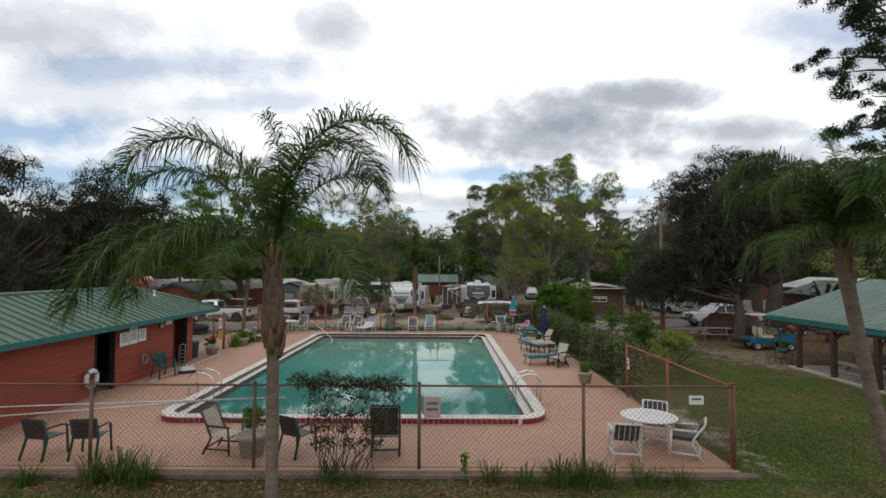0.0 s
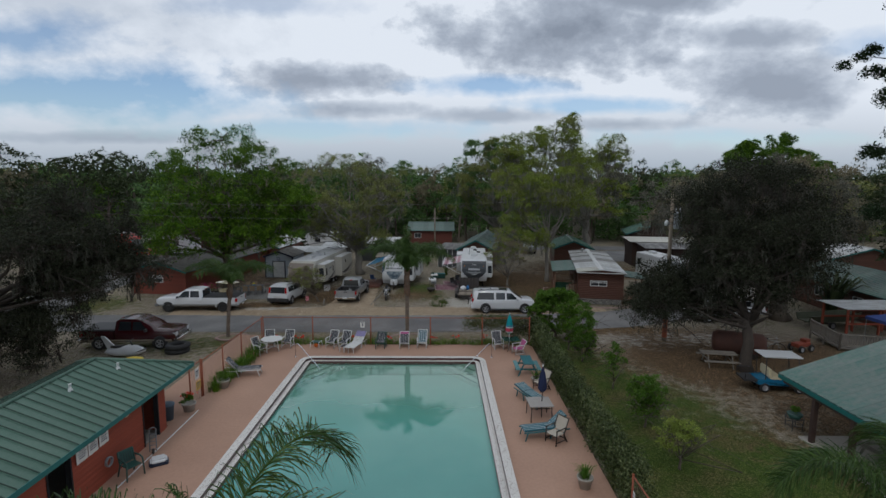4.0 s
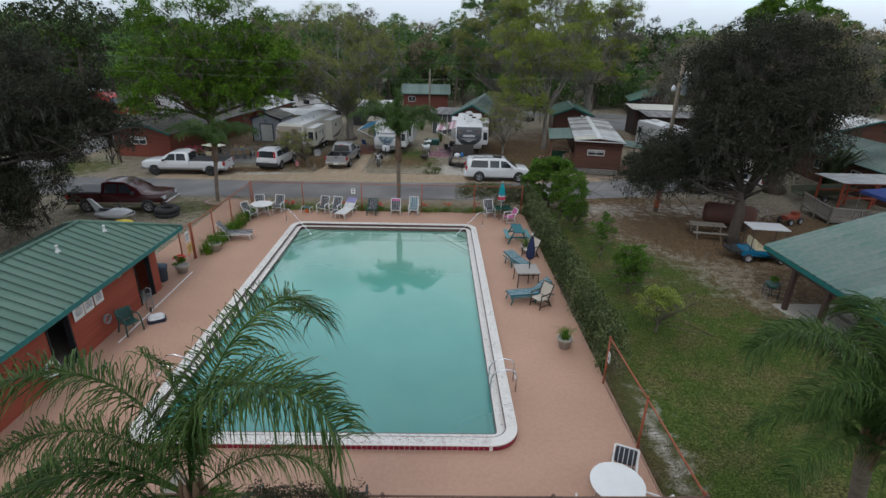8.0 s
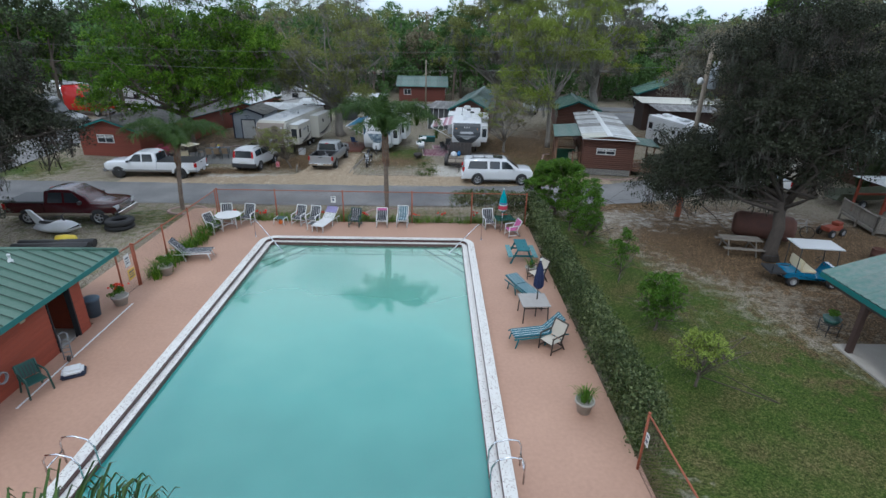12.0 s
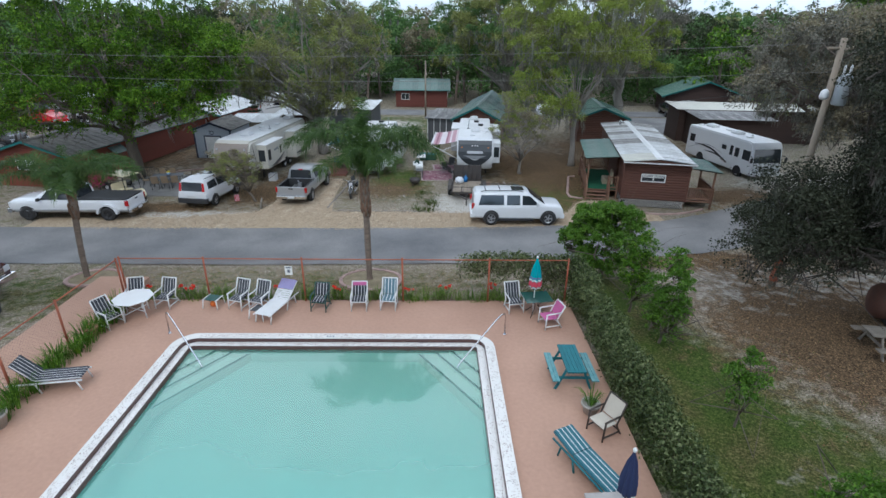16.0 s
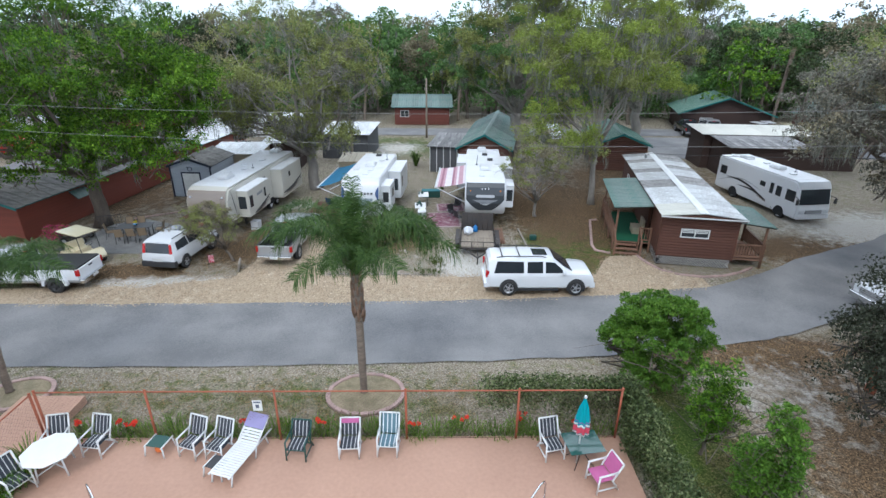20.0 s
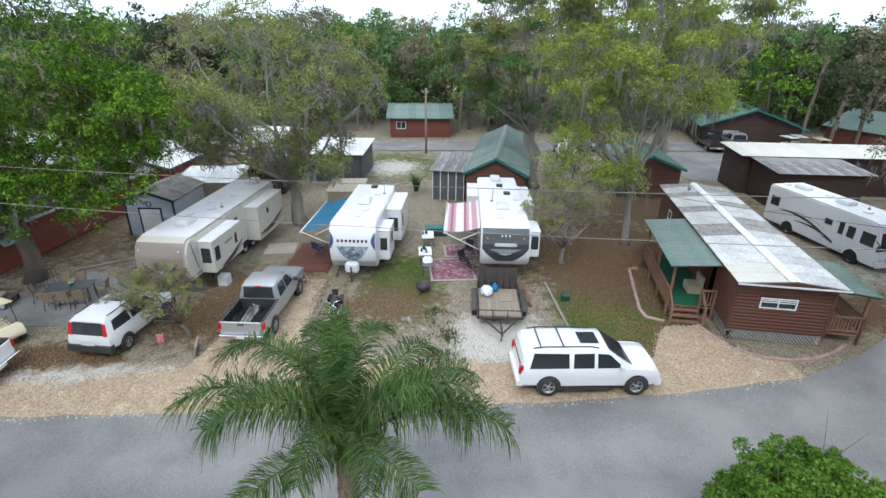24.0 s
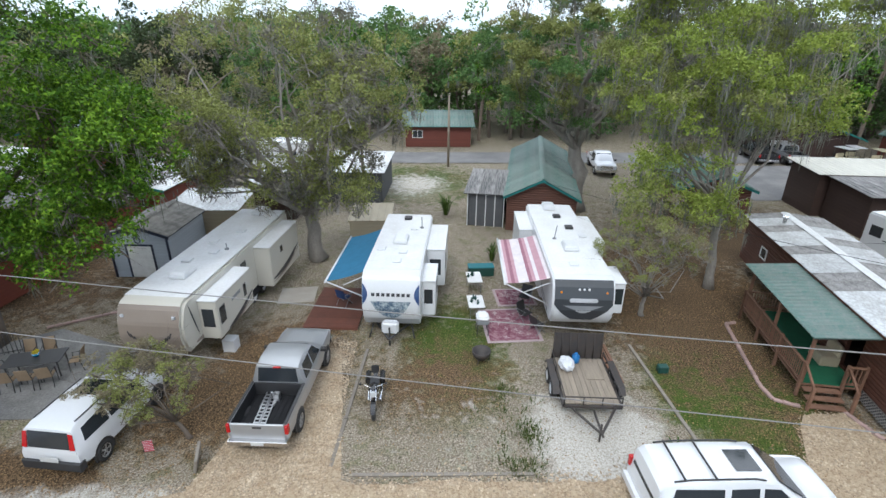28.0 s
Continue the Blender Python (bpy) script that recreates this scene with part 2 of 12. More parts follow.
def lathe(bm, prof, seg=16, m=None, caps=True):
    """Turn a profile of (radius, height) round the z axis."""
    rings = []
    for r, z in prof:
        ring = [Vector((r * math.cos(2 * math.pi * k / seg), r * math.sin(2 * math.pi * k / seg), z)) for k in range(seg)]
        rings.append([bm.verts.new(m @ c if m is not None else c) for c in ring])
    for a, b in zip(rings, rings[1:]):
        for k in range(seg):
            bm.faces.new((a[k], a[(k + 1) % seg], b[(k + 1) % seg], b[k])).smooth = True
    if caps:
        bm.faces.new(rings[0][::-1])
        bm.faces.new(rings[-1])


def prism(bm, poly, a0, a1, axis="y", m=None):
    """Draw a polygon out along an axis: (u, v) is (x, z) for y, (y, z) for x, (x, y) for z."""
    def at(u, v, a):
        c = Vector((u, a, v)) if axis == "y" else Vector((a, u, v)) if axis == "x" else Vector((u, v, a))
        return m @ c if m is not None else c
    lo = [bm.verts.new(at(u, v, a0)) for u, v in poly]
    hi = [bm.verts.new(at(u, v, a1)) for u, v in poly]
    n = len(poly)
    bm.faces.new(lo)
    bm.faces.new(hi[::-1])
    for k in range(n):
        bm.faces.new((lo[k], hi[k], hi[(k + 1) % n], lo[(k + 1) % n]))


def loft(bm, rings, close=True, caps=True, smooth=True):
    """Skin rows of points of equal length."""
    vs = [[bm.verts.new(p) for p in r] for r in rings]
    n = len(vs[0])
    for a, b in zip(vs, vs[1:]):
        for k in range(n if close else n - 1):
            f = bm.faces.new((a[k], a[(k + 1) % n], b[(k + 1) % n], b[k]))
            f.smooth = smooth
    if caps and close:
        bm.faces.new(vs[0][::-1])
        bm.faces.new(vs[-1])
    return vs


def bevel(bm, width, segs=2, angle=0.6):
    bmesh.ops.recalc_face_normals(bm, faces=bm.faces[:])
    es = [e for e in bm.edges if len(e.link_faces) == 2 and e.calc_face_angle(0) > angle]
    bmesh.ops.bevel(bm, geom=es, offset=width, segments=segs, affect="EDGES", clamp_overlap=True)


def to_mesh(name, bm, *mats):
    bmesh.ops.recalc_face_normals(bm, faces=bm.faces[:])
    me = bpy.data.meshes.new(name)
    bm.to_mesh(me)
    bm.free()
    for m in mats:
        me.materials.append(m)
    return me


def part(name, bm, material, parent=None, label=""):
    """Link a bmesh (or a mesh) as one mesh object under a thing or a part."""
    me = bm if isinstance(bm, bpy.types.Mesh) else to_mesh(name, bm, material)
    ob = new(name, me)
    if parent is not None:
        ob.parent = parent
    if label:
        ob["label"] = label
    return ob


def thing(name, label, category, group="", m=None, kind=""):
    ob = new(name)
    ob.empty_display_size = 0.2
    if m is not None:
        ob.matrix_basis = m
    return tagged(ob, label, category, group, kind)


def solid(name, bm, material, label, category, group="", kind="", m=None):
    """A thing that is one mesh."""
    ob = part(name, bm, material)
    if m is not None:
        ob.matrix_basis = m
    return tagged(ob, label, category, group, kind)


def np_mesh(name, verts, faces, *mats):
    """A mesh from arrays; faces all with the same number of corners."""
    verts, faces = np.asarray(verts, dtype=np.float32), np.asarray(faces, dtype=np.int32)
    me = bpy.data.meshes.new(name)
    k = faces.shape[1]
    me.vertices.add(len(verts))
    me.vertices.foreach_set("co", verts.ravel())
    me.loops.add(faces.size)
    me.loops.foreach_set("vertex_index", faces.ravel())
    me.polygons.add(len(faces))
    me.polygons.foreach_set("loop_start", np.arange(len(faces), dtype=np.int32) * k)
    me.update(calc_edges=True)
    me.validate()
    for m in mats:
        me.materials.append(m)
    return me


def ground_z(y):
    """The land falls gently from the pool terrace to the road and on to the far lots."""
    return float(np.interp(y, [33.5, 37, 40, 60, 86], [-0.10, -0.40, -0.60, -0.65, -0.80]))

# ---- surfaces ----
M_DECK = mat("painted_deck", (0.45, 0.275, 0.19), (0.355, 0.21, 0.145), rough=0.75, scale=0.35, fine=9, vary=0.55, bump=0.08)
M_CONC = mat("concrete", (0.42, 0.39, 0.34), (0.30, 0.27, 0.23), rough=0.85, scale=1.2, fine=30, bump=0.2)
M_ROAD = mat("asphalt", (0.215, 0.208, 0.20), (0.125, 0.123, 0.122), rough=0.85, scale=0.45, fine=24, vary=0.95, bump=0.15)
M_GRAVEL = mat("gravel_bed", (0.42, 0.335, 0.225), (0.25, 0.18, 0.11), rough=0.95, scale=11.0, fine=45, vary=1.0, bump=0.9)
M_STONE = mat("river_stone", (0.62, 0.515, 0.37), (0.27, 0.175, 0.095), rough=0.8, scale=2, fine=20, per=0.55)
M_STRAWBED = mat("straw_covered_soil", (0.27, 0.22, 0.14), (0.15, 0.125, 0.07), rough=0.95, scale=2.5, fine=22, vary=0.9, bump=0.5)
M_GREEN_ROOF = mat("green_sheet_metal", (0.065, 0.135, 0.098), (0.10, 0.168, 0.128), rough=0.5, scale=0.8, fine=10, vary=0.6, per=0.12, spec=0.4)
M_OLD_GREEN_ROOF = mat("weathered_green_sheet_metal", (0.075, 0.14, 0.118), (0.145, 0.172, 0.155), rough=0.6, scale=1.2, fine=9, vary=1.0, per=0.35, stretch=(0.4, 3, 1))
M_TRIM_GREEN = mat("green_trim_paint", (0.02, 0.17, 0.16), (0.015, 0.12, 0.11), rough=0.5)
M_RED_SIDING = mat("red_stained_boards", (0.32, 0.066, 0.031), (0.21, 0.043, 0.022), rough=0.75, scale=2, fine=18, per=0.12, bump=0.2, stretch=(1, 1, 4))
M_BROWN_SIDING = mat("brown_red_log_boards", (0.115, 0.042, 0.023), (0.065, 0.026, 0.016), rough=0.65, scale=2, fine=18, per=0.2, bump=0.2, stretch=(1, 1, 4))
M_CABINRED = mat("dark_red_boards", (0.15, 0.04, 0.024), (0.095, 0.027, 0.018), rough=0.75, scale=2, fine=18, per=0.12, bump=0.2, stretch=(1, 1, 4))
M_OXBLOOD = mat("oxblood_stained_boards", (0.21, 0.05, 0.027), (0.14, 0.033, 0.02), rough=0.75, scale=2, fine=18, per=0.15, bump=0.2, stretch=(1, 1, 4))
M_DARK = mat("dark_interior", (0.012, 0.013, 0.016), rough=0.9)
M_WHITE = mat("white_paint", (0.78, 0.78, 0.76), (0.68, 0.68, 0.66), rough=0.45, scale=2, vary=0.3)
M_RUST = mat("rusty_orange_steel", (0.36, 0.10, 0.045), (0.25, 0.075, 0.04), rough=0.7, scale=5, fine=40, per=0.1)
M_WIRE = mat("rusty_chain_wire", (0.20, 0.12, 0.09), (0.13, 0.09, 0.07), rough=0.6, metal=0.3)
M_STEEL = mat("polished_steel", (0.75, 0.76, 0.78), (0.6, 0.6, 0.62), rough=0.18, metal=1.0)
M_TERRAZZO = mat("white_speckled_coping", (0.72, 0.70, 0.66), (0.60, 0.575, 0.53), rough=0.55, scale=0.6, fine=18, vary=0.5)
M_REDTILE = mat("maroon_glazed_tile", (0.24, 0.012, 0.035), (0.15, 0.01, 0.025), rough=0.15, scale=3, per=0.35)
M_BROWNTILE = mat("dark_brown_glazed_tile", (0.10, 0.05, 0.04), (0.06, 0.03, 0.03), rough=0.2, scale=3, per=0.4)
M_SPECK = mat("dark_stone_chip", (0.05, 0.045, 0.05), (0.25, 0.12, 0.08), rough=0.5, per=0.5)
M_PLASTER = mat("pool_plaster", (0.55, 0.62, 0.58), (0.42, 0.52, 0.48), rough=0.8, scale=0.5)
M_DARKLINE = mat("black_step_edge", (0.004, 0.008, 0.008), rough=0.5)
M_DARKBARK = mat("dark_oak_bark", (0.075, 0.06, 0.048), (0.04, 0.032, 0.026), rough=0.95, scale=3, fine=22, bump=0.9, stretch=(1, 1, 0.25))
M_BARK = mat("grey_brown_bark", (0.16, 0.13, 0.10), (0.075, 0.06, 0.048), rough=0.95, scale=3, fine=22, bump=0.9, stretch=(1, 1, 0.25))
M_GREYBARK = mat("pale_lichen_bark", (0.30, 0.28, 0.25), (0.16, 0.14, 0.12), rough=0.95, scale=3, fine=22, bump=0.9, stretch=(1, 1, 0.3))
M_PALMTRUNK = mat("ringed_palm_trunk", (0.24, 0.19, 0.15), (0.10, 0.075, 0.058), rough=0.95, scale=2, fine=14, bump=0.9, stretch=(1, 1, 4))
M_BOOT = mat("fibrous_palm_boot", (0.24, 0.14, 0.09), (0.11, 0.07, 0.045), rough=0.95, scale=3, fine=20, bump=0.9, stretch=(1, 1, 0.3))

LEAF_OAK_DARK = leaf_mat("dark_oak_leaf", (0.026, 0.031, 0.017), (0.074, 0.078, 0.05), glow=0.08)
LEAF_OAK_SIDE = leaf_mat("deep_oak_leaf", (0.038, 0.055, 0.022), (0.085, 0.105, 0.045), glow=0.1)
LEAF_GREEN = leaf_mat("fresh_green_leaf", (0.052, 0.122, 0.009), (0.22, 0.36, 0.028), glow=0.14, per=0.6)
LEAF_OLIVE = leaf_mat("olive_spring_leaf", (0.20, 0.225, 0.07), (0.37, 0.385, 0.13), glow=0.2)
LEAF_YELLOW = leaf_mat("yellow_green_leaf", (0.19, 0.25, 0.045), (0.38, 0.44, 0.09), glow=0.2)
LEAF_GREY = leaf_mat("grey_twig_and_bud", (0.14, 0.134, 0.104), (0.265, 0.252, 0.204), glow=0.12)
LEAF_BROWN = leaf_mat("brown_spring_bud", (0.22, 0.19, 0.12), (0.33, 0.295, 0.195), glow=0.2)
LEAF_WOODS = leaf_mat("deep_woods_leaf", (0.085, 0.16, 0.05), (0.18, 0.29, 0.085), glow=0.2)
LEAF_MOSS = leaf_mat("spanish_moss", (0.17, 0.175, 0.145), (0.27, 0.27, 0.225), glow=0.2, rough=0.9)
# the same moss for the dark oaks, with the crown's shade in its colour
LEAF_SHADED_MOSS = leaf_mat("shaded_spanish_moss", (0.075, 0.077, 0.06), (0.13, 0.13, 0.105), glow=0.15, rough=0.9)
LEAF_PALM = leaf_mat("palm_leaflet", (0.044, 0.088, 0.02), (0.13, 0.19, 0.05), per=0.5, rough=0.4, glow=0.2)
LEAF_HEDGE = leaf_mat("hedge_leaf", (0.055, 0.08, 0.026), (0.24, 0.265, 0.12), per=0.7, rough=0.35, glow=0.15)
LEAF_PINE = leaf_mat("pine_needle", (0.022, 0.042, 0.016), (0.05, 0.075, 0.03), glow=0.1)
LEAF_BRIGHT = leaf_mat("bright_citrus_leaf", (0.075, 0.16, 0.018), (0.175, 0.29, 0.04), rough=0.4, glow=0.3)
LEAF_BLADE = leaf_mat("strap_leaf", (0.055, 0.095, 0.02), (0.13, 0.18, 0.045), glow=0.25)
LEAF_LILY = leaf_mat("lily_strap_leaf", (0.13, 0.22, 0.03), (0.27, 0.38, 0.07), glow=0.3)
LEAF_DRY = leaf_mat("dry_grass_blade", (0.25, 0.20, 0.10), (0.36, 0.29, 0.16), glow=0.2)
LEAF_LAWN = leaf_mat("lawn_blade", (0.06, 0.098, 0.017), (0.14, 0.15, 0.045), glow=0.25)
PETAL_RED = leaf_mat("red_petal", (0.75, 0.035, 0.015), (0.85, 0.09, 0.03), per=0.2, glow=0.25)
PETAL_PINK = leaf_mat("pink_petal", (0.62, 0.04, 0.20), (0.75, 0.12, 0.33), per=0.3, glow=0.25)


# ---- the ground: one sheet with worn zones of lawn, litter, sand and soil ----
def soft(a, b, x):
    return np.clip((x - a) / (b - a), 0, 1)


def blob(x, y, cx, cy, rx, ry):
    return np.clip(1.25 - np.sqrt(((x - cx) / rx) ** 2 + ((y - cy) / ry) ** 2), 0, 1)


def build_ground():
    xs = np.concatenate([[-1500, -600, -250, -120], np.arange(-70, 70.1, 0.6), [120, 250, 600, 1500]])
    ys = np.concatenate([[-1500, -500, -150, -60, -30], np.arange(-15, 115.1, 0.6), [150, 250, 600, 1600]])
    X, Y = np.meshgrid(xs, ys)
    Z = np.interp(Y, [33.5, 37, 40, 60, 86], [-0.10, -0.40, -0.60, -0.65, -0.80])
    bumps = np.array([noise.noise((x * 0.35, y * 0.35, 1.7)) for x, y in zip(X.ravel(), Y.ravel())]).reshape(X.shape)
    Z = Z + 0.035 * bumps
    # the basin and the terrace need room under them
    inside = (X > -10.9) & (X < 5.8) & (Y > 11.3) & (Y < 34.0)
    Z = np.where(inside, -3.2, Z)
    nx, ny = len(xs), len(ys)
    i = np.arange(nx * ny).reshape(ny, nx)
    faces = np.stack([i[:-1, :-1], i[:-1, 1:], i[1:, 1:], i[1:, :-1]], -1).reshape(-1, 4)
    mid = (X[:-1, :-1] + 0.3, Y[:-1, :-1] + 0.3)
    # lawn: green by the pool and in patches on the lots
    lawn = (0.95 - 0.45 * soft(17, 23, Y)) * soft(5.5, 7, X) * (1 - soft(13.5, 17, X + 0.25 * (Y - 20))) * (1 - soft(27, 33, Y)) + 0.9 * (1 - soft(11.0, 12.0, Y)) * soft(-30, -10, X)
    lawn = np.maximum(lawn, 1.1 * blob(X, Y, 8.8, 50.5, 3.4, 4.2))
    lawn = np.maximum(lawn, 0.55 * blob(X, Y, 10, 55, 4, 7))
    lawn = np.maximum(lawn, 0.6 * blob(X, Y, -1.8, 53, 3.0, 6))
    lawn = np.maximum(lawn, 0.35 * blob(X, Y, -16, 35, 9, 4))
    lawn = np.maximum(lawn, 0.5 * soft(-24, -28, X) * blob(X, Y, -33, 47, 12, 5))
    lawn = np.maximum(lawn, 0.6 * blob(X, Y, 25, 15, 16, 12))
    lawn = np.maximum(lawn, 0.55 * blob(X, Y, -4, 80, 8, 8))
    lawn = np.maximum(lawn, 0.75 * blob(X, Y, 8.6, 27.5, 3.2, 8))
    lawn = np.maximum(lawn, 0.8 * blob(X, Y, 8.2, 34.0, 2.2, 4.5))
    lawn = np.maximum(lawn, 0.34 * blob(X, Y, -4, 36.4, 16, 2.2))
    # bleached sand
    sand = np.maximum.reduce([1.0 * blob(X, Y, 2.8, 48, 2.6, 3.2), 0.25 * blob(X, Y, -1.5, 48.5, 4.2, 3.0), 0.8 * blob(X, Y, -13, 45.4, 6, 1.2), 0.32 * blob(X, Y, 12.5, 36.5, 4.5, 4.2),
                              0.36 * blob(X, Y, 20, 37, 9, 3.5), 0.28 * blob(X, Y, 10, 25.5, 1.4, 0.8), 0.7 * blob(X, Y, 30, 53, 8, 5), 0.4 * blob(X, Y, 6.9, 14.5, 0.7, 4), 0.6 * blob(X, Y, -4, 79, 4, 5)])
    # brown leaf litter
    litter = np.maximum.reduce([0.75 * blob(X, Y, -3, 10.4, 9, 0.5), 0.9 * blob(X, Y, 18.6, 33, 9, 8), 0.9 * blob(X, Y, 13, 39.3, 6, 1.4), 0.45 * blob(X, Y, 11.0, 47.5, 3, 3), 0.6 * blob(X, Y, -11, 50, 3, 3), 0.45 * blob(X, Y, -2.5, 51, 4, 4), 0.3 * blob(X, Y, 12.5, 52, 3, 7), 0.85 * blob(X, Y, -17, 46.6, 5, 1.6), 0.8 * blob(X, Y, 24, 50, 6, 3),
                                0.7 * blob(X, Y, -9, 52, 3.5, 5), 0.7 * blob(X, Y, 10, 58, 7, 10), 0.6 * blob(X, Y, 22, 24, 10, 12), 0.5 * blob(X, Y, -24, 60, 10, 8), 0.6 * blob(X, Y, 18, 66, 10, 9)])
    me = np_mesh("ground", np.stack([X.ravel(), Y.ravel(), Z.ravel()], 1), faces)
    for p in me.polygons:
        p.use_smooth = True
    att = me.color_attributes.new("zone", "FLOAT_COLOR", "POINT")
    att.data.foreach_set("color", np.stack([lawn.ravel(), sand.ravel(), litter.ravel(), np.ones(lawn.size)], 1).astype(np.float32).ravel())
    m = bpy.data.materials.new("worn_lawn_and_soil")
    m.use_nodes = True
    t = m.node_tree
    b = t.nodes["Principled BSDF"]
    b.inputs["Roughness"].default_value, b.inputs["Specular IOR Level"].default_value = 0.95, 0.15
    at = t.nodes.new("ShaderNodeAttribute")
    at.attribute_name = "zone"
    sp = t.nodes.new("ShaderNodeSeparateColor")
    t.links.new(at.outputs["Color"], sp.inputs[0])
    tc = t.nodes.new("ShaderNodeTexCoord")

    def tex(scale, detail=6, rough=0.6):
        n = t.nodes.new("ShaderNodeTexNoise")
        n.inputs["Scale"].default_value, n.inputs["Detail"].default_value, n.inputs["Roughness"].default_value = scale, detail, rough
        t.links.new(tc.outputs["Object"], n.inputs["Vector"])
        return n.outputs[0]

    big, mid_n, fine = tex(0.55), tex(2.2), tex(16, 8, 0.75)

    def mask(channel, noise_out, gain=1.1):
        a = t.nodes.new("ShaderNodeMath")
        a.operation = "MULTIPLY_ADD"
        a.inputs[1].default_value = gain
        t.links.new(sp.outputs[channel], a.inputs[0])
        t.links.new(noise_out, a.inputs[2])
        r = ramp(t, a.outputs[0], [(0.72, (0, 0, 0)), (1.0, (1, 1, 1))])
        r.color_ramp.elements[0].position, r.color_ramp.elements[1].position = 0.70, 1.0
        return r.outputs[0]

    def mixc(fac, a, c):
        x = t.nodes.new("ShaderNodeMix")
        x.data_type = "RGBA"
        t.links.new(fac, x.inputs["Factor"])
        t.links.new(a, x.inputs[6])
        t.links.new(c, x.inputs[7])
        return x.outputs[2]

    base = ramp(t, fine, [(0.38, (0.085, 0.07, 0.05)), (0.50, (0.23, 0.195, 0.145)), (0.62, (0.43, 0.38, 0.30))]).outputs[0]
    weeds = ramp(t, fine, [(0.39, (0.05, 0.062, 0.018)), (0.61, (0.21, 0.205, 0.085))]).outputs[0]
    base = mixc(ramp(t, mid_n, [(0.50, (0, 0, 0)), (0.66, (0.6, 0.6, 0.6))]).outputs[0], base, weeds)
    lawn_c = ramp(t, fine, [(0.37, (0.015, 0.030, 0.005)), (0.5, (0.050, 0.084, 0.013)), (0.63, (0.138, 0.16, 0.041))]).outputs[0]
    straw_c = ramp(t, fine, [(0.38, (0.03, 0.03, 0.010)), (0.5, (0.092, 0.084, 0.029)), (0.62, (0.23, 0.19, 0.086))]).outputs[0]
    lawn_c = mixc(ramp(t, big, [(0.44, (0, 0, 0)), (0.62, (0.85, 0.85, 0.85))]).outputs[0], lawn_c, straw_c)
    sand_c = ramp(t, fine, [(0.36, (0.24, 0.215, 0.175)), (0.5, (0.45, 0.42, 0.365)), (0.64, (0.60, 0.575, 0.52))]).outputs[0]
    litter_c = ramp(t, fine, [(0.38, (0.03, 0.021, 0.012)), (0.5, (0.1, 0.067, 0.037)), (0.62, (0.28, 0.185, 0.102))]).outputs[0]
    c = mixc(mask("Red", mid_n), base, lawn_c)
    c = mixc(mask("Blue", mid_n), c, litter_c)
    c = mixc(mask("Green", mid_n, 0.9), c, sand_c)
    t.links.new(c, b.inputs["Base Color"])
    bp = t.nodes.new("ShaderNodeBump")
    bp.inputs["Strength"].default_value, bp.inputs["Distance"].default_value = 0.7, 0.05
    t.links.new(fine, bp.inputs["Height"])
    t.links.new(bp.outputs[0], b.inputs["Normal"])
    me.materials.append(m)
    ob = new("ground", me)
    tagged(ob, "worn lawn with sandy and leaf-littered patches", "ground", kind="structure")


build_ground()


def strip(name, near, far, z_up, material, label, category="road"):
    """A paved band between two rows of (x, y), following the land."""
    bm = bm_new()
    rows = []
    for (xa, ya), (xb, yb) in zip(near, far):
        rows.append([bm.verts.new((xa + (xb - xa) * k / 6, ya + (yb - ya) * k / 6, ground_z(ya + (yb - ya) * k / 6) + z_up)) for k in range(7)])
    for a, b in zip(rows, rows[1:]):
        for k in range(6):
            bm.faces.new((a[k], b[k], b[k + 1], a[k + 1]))
    return solid(name, bm, material, label, category, kind="structure")


def wavy(x, amp=0.12, seed=0.0):
    return amp * (noise.noise((x * 0.6, seed, 0.0)) + 0.5 * noise.noise((x * 2.1, seed, 4.0)))


X_ROAD = [x * 0.5 for x in range(-180, 61)]
NEAR_EDGE = [(x, float(np.interp(x, [-40, -15, -7, 1, 7, 10.6, 14.5, 17, 20.2, 26, 30], [38.2, 38.4, 38.4, 38.65, 39.05, 39.6, 40.3, 41.2, 42.5, 45.2, 47.4])) + wavy(x, 0.14, 1.0)) for x in X_ROAD]
FAR_EDGE = [(x, float(np.interp(x, [-40, -12, -4, 2.5, 8, 11.4, 14.7, 17.8, 21.8, 27.5, 33], [43.3, 43.45, 43.55, 43.75, 44.15, 44.6, 45.2, 46.6, 48.9, 51.3, 54.5])) + wavy(x, 0.16, 2.0)) for x in X_ROAD]
strip("road", NEAR_EDGE, FAR_EDGE, 0.045, M_ROAD, "faded grey asphalt camp road")
strip("road_far", [(x, 87.0 + wavy(x)) for x in range(-90, 41, 2)], [(x, 92.0 + wavy(x)) for x in range(-90, 41, 2)], 0.06, M_ROAD, "faded grey asphalt lane behind the lots")
strip("road_side", [(-31.5 - 0.1 * (y - 43), y) for y in range(43, 90)], [(-37.5 - 0.1 * (y - 43), y) for y in range(43, 90)], 0.07, M_ROAD, "grey asphalt side lane beside the red cabin")
strip("parking_lot", [(24, y) for y in range(74, 88, 2)], [(62, y) for y in range(74, 88, 2)], 0.05, M_ROAD, "grey asphalt parking area")
GRAVEL_N = [(x, float(np.interp(x, [-40, -12, -4, 2.5, 8, 11.4, 14.7], [43.3, 43.45, 43.55, 43.75, 44.15, 44.6, 45.2])) - 0.15 + wavy(x, 0.2, 5.0)) for x in [k * 0.5 for k in range(-44, 30)]]
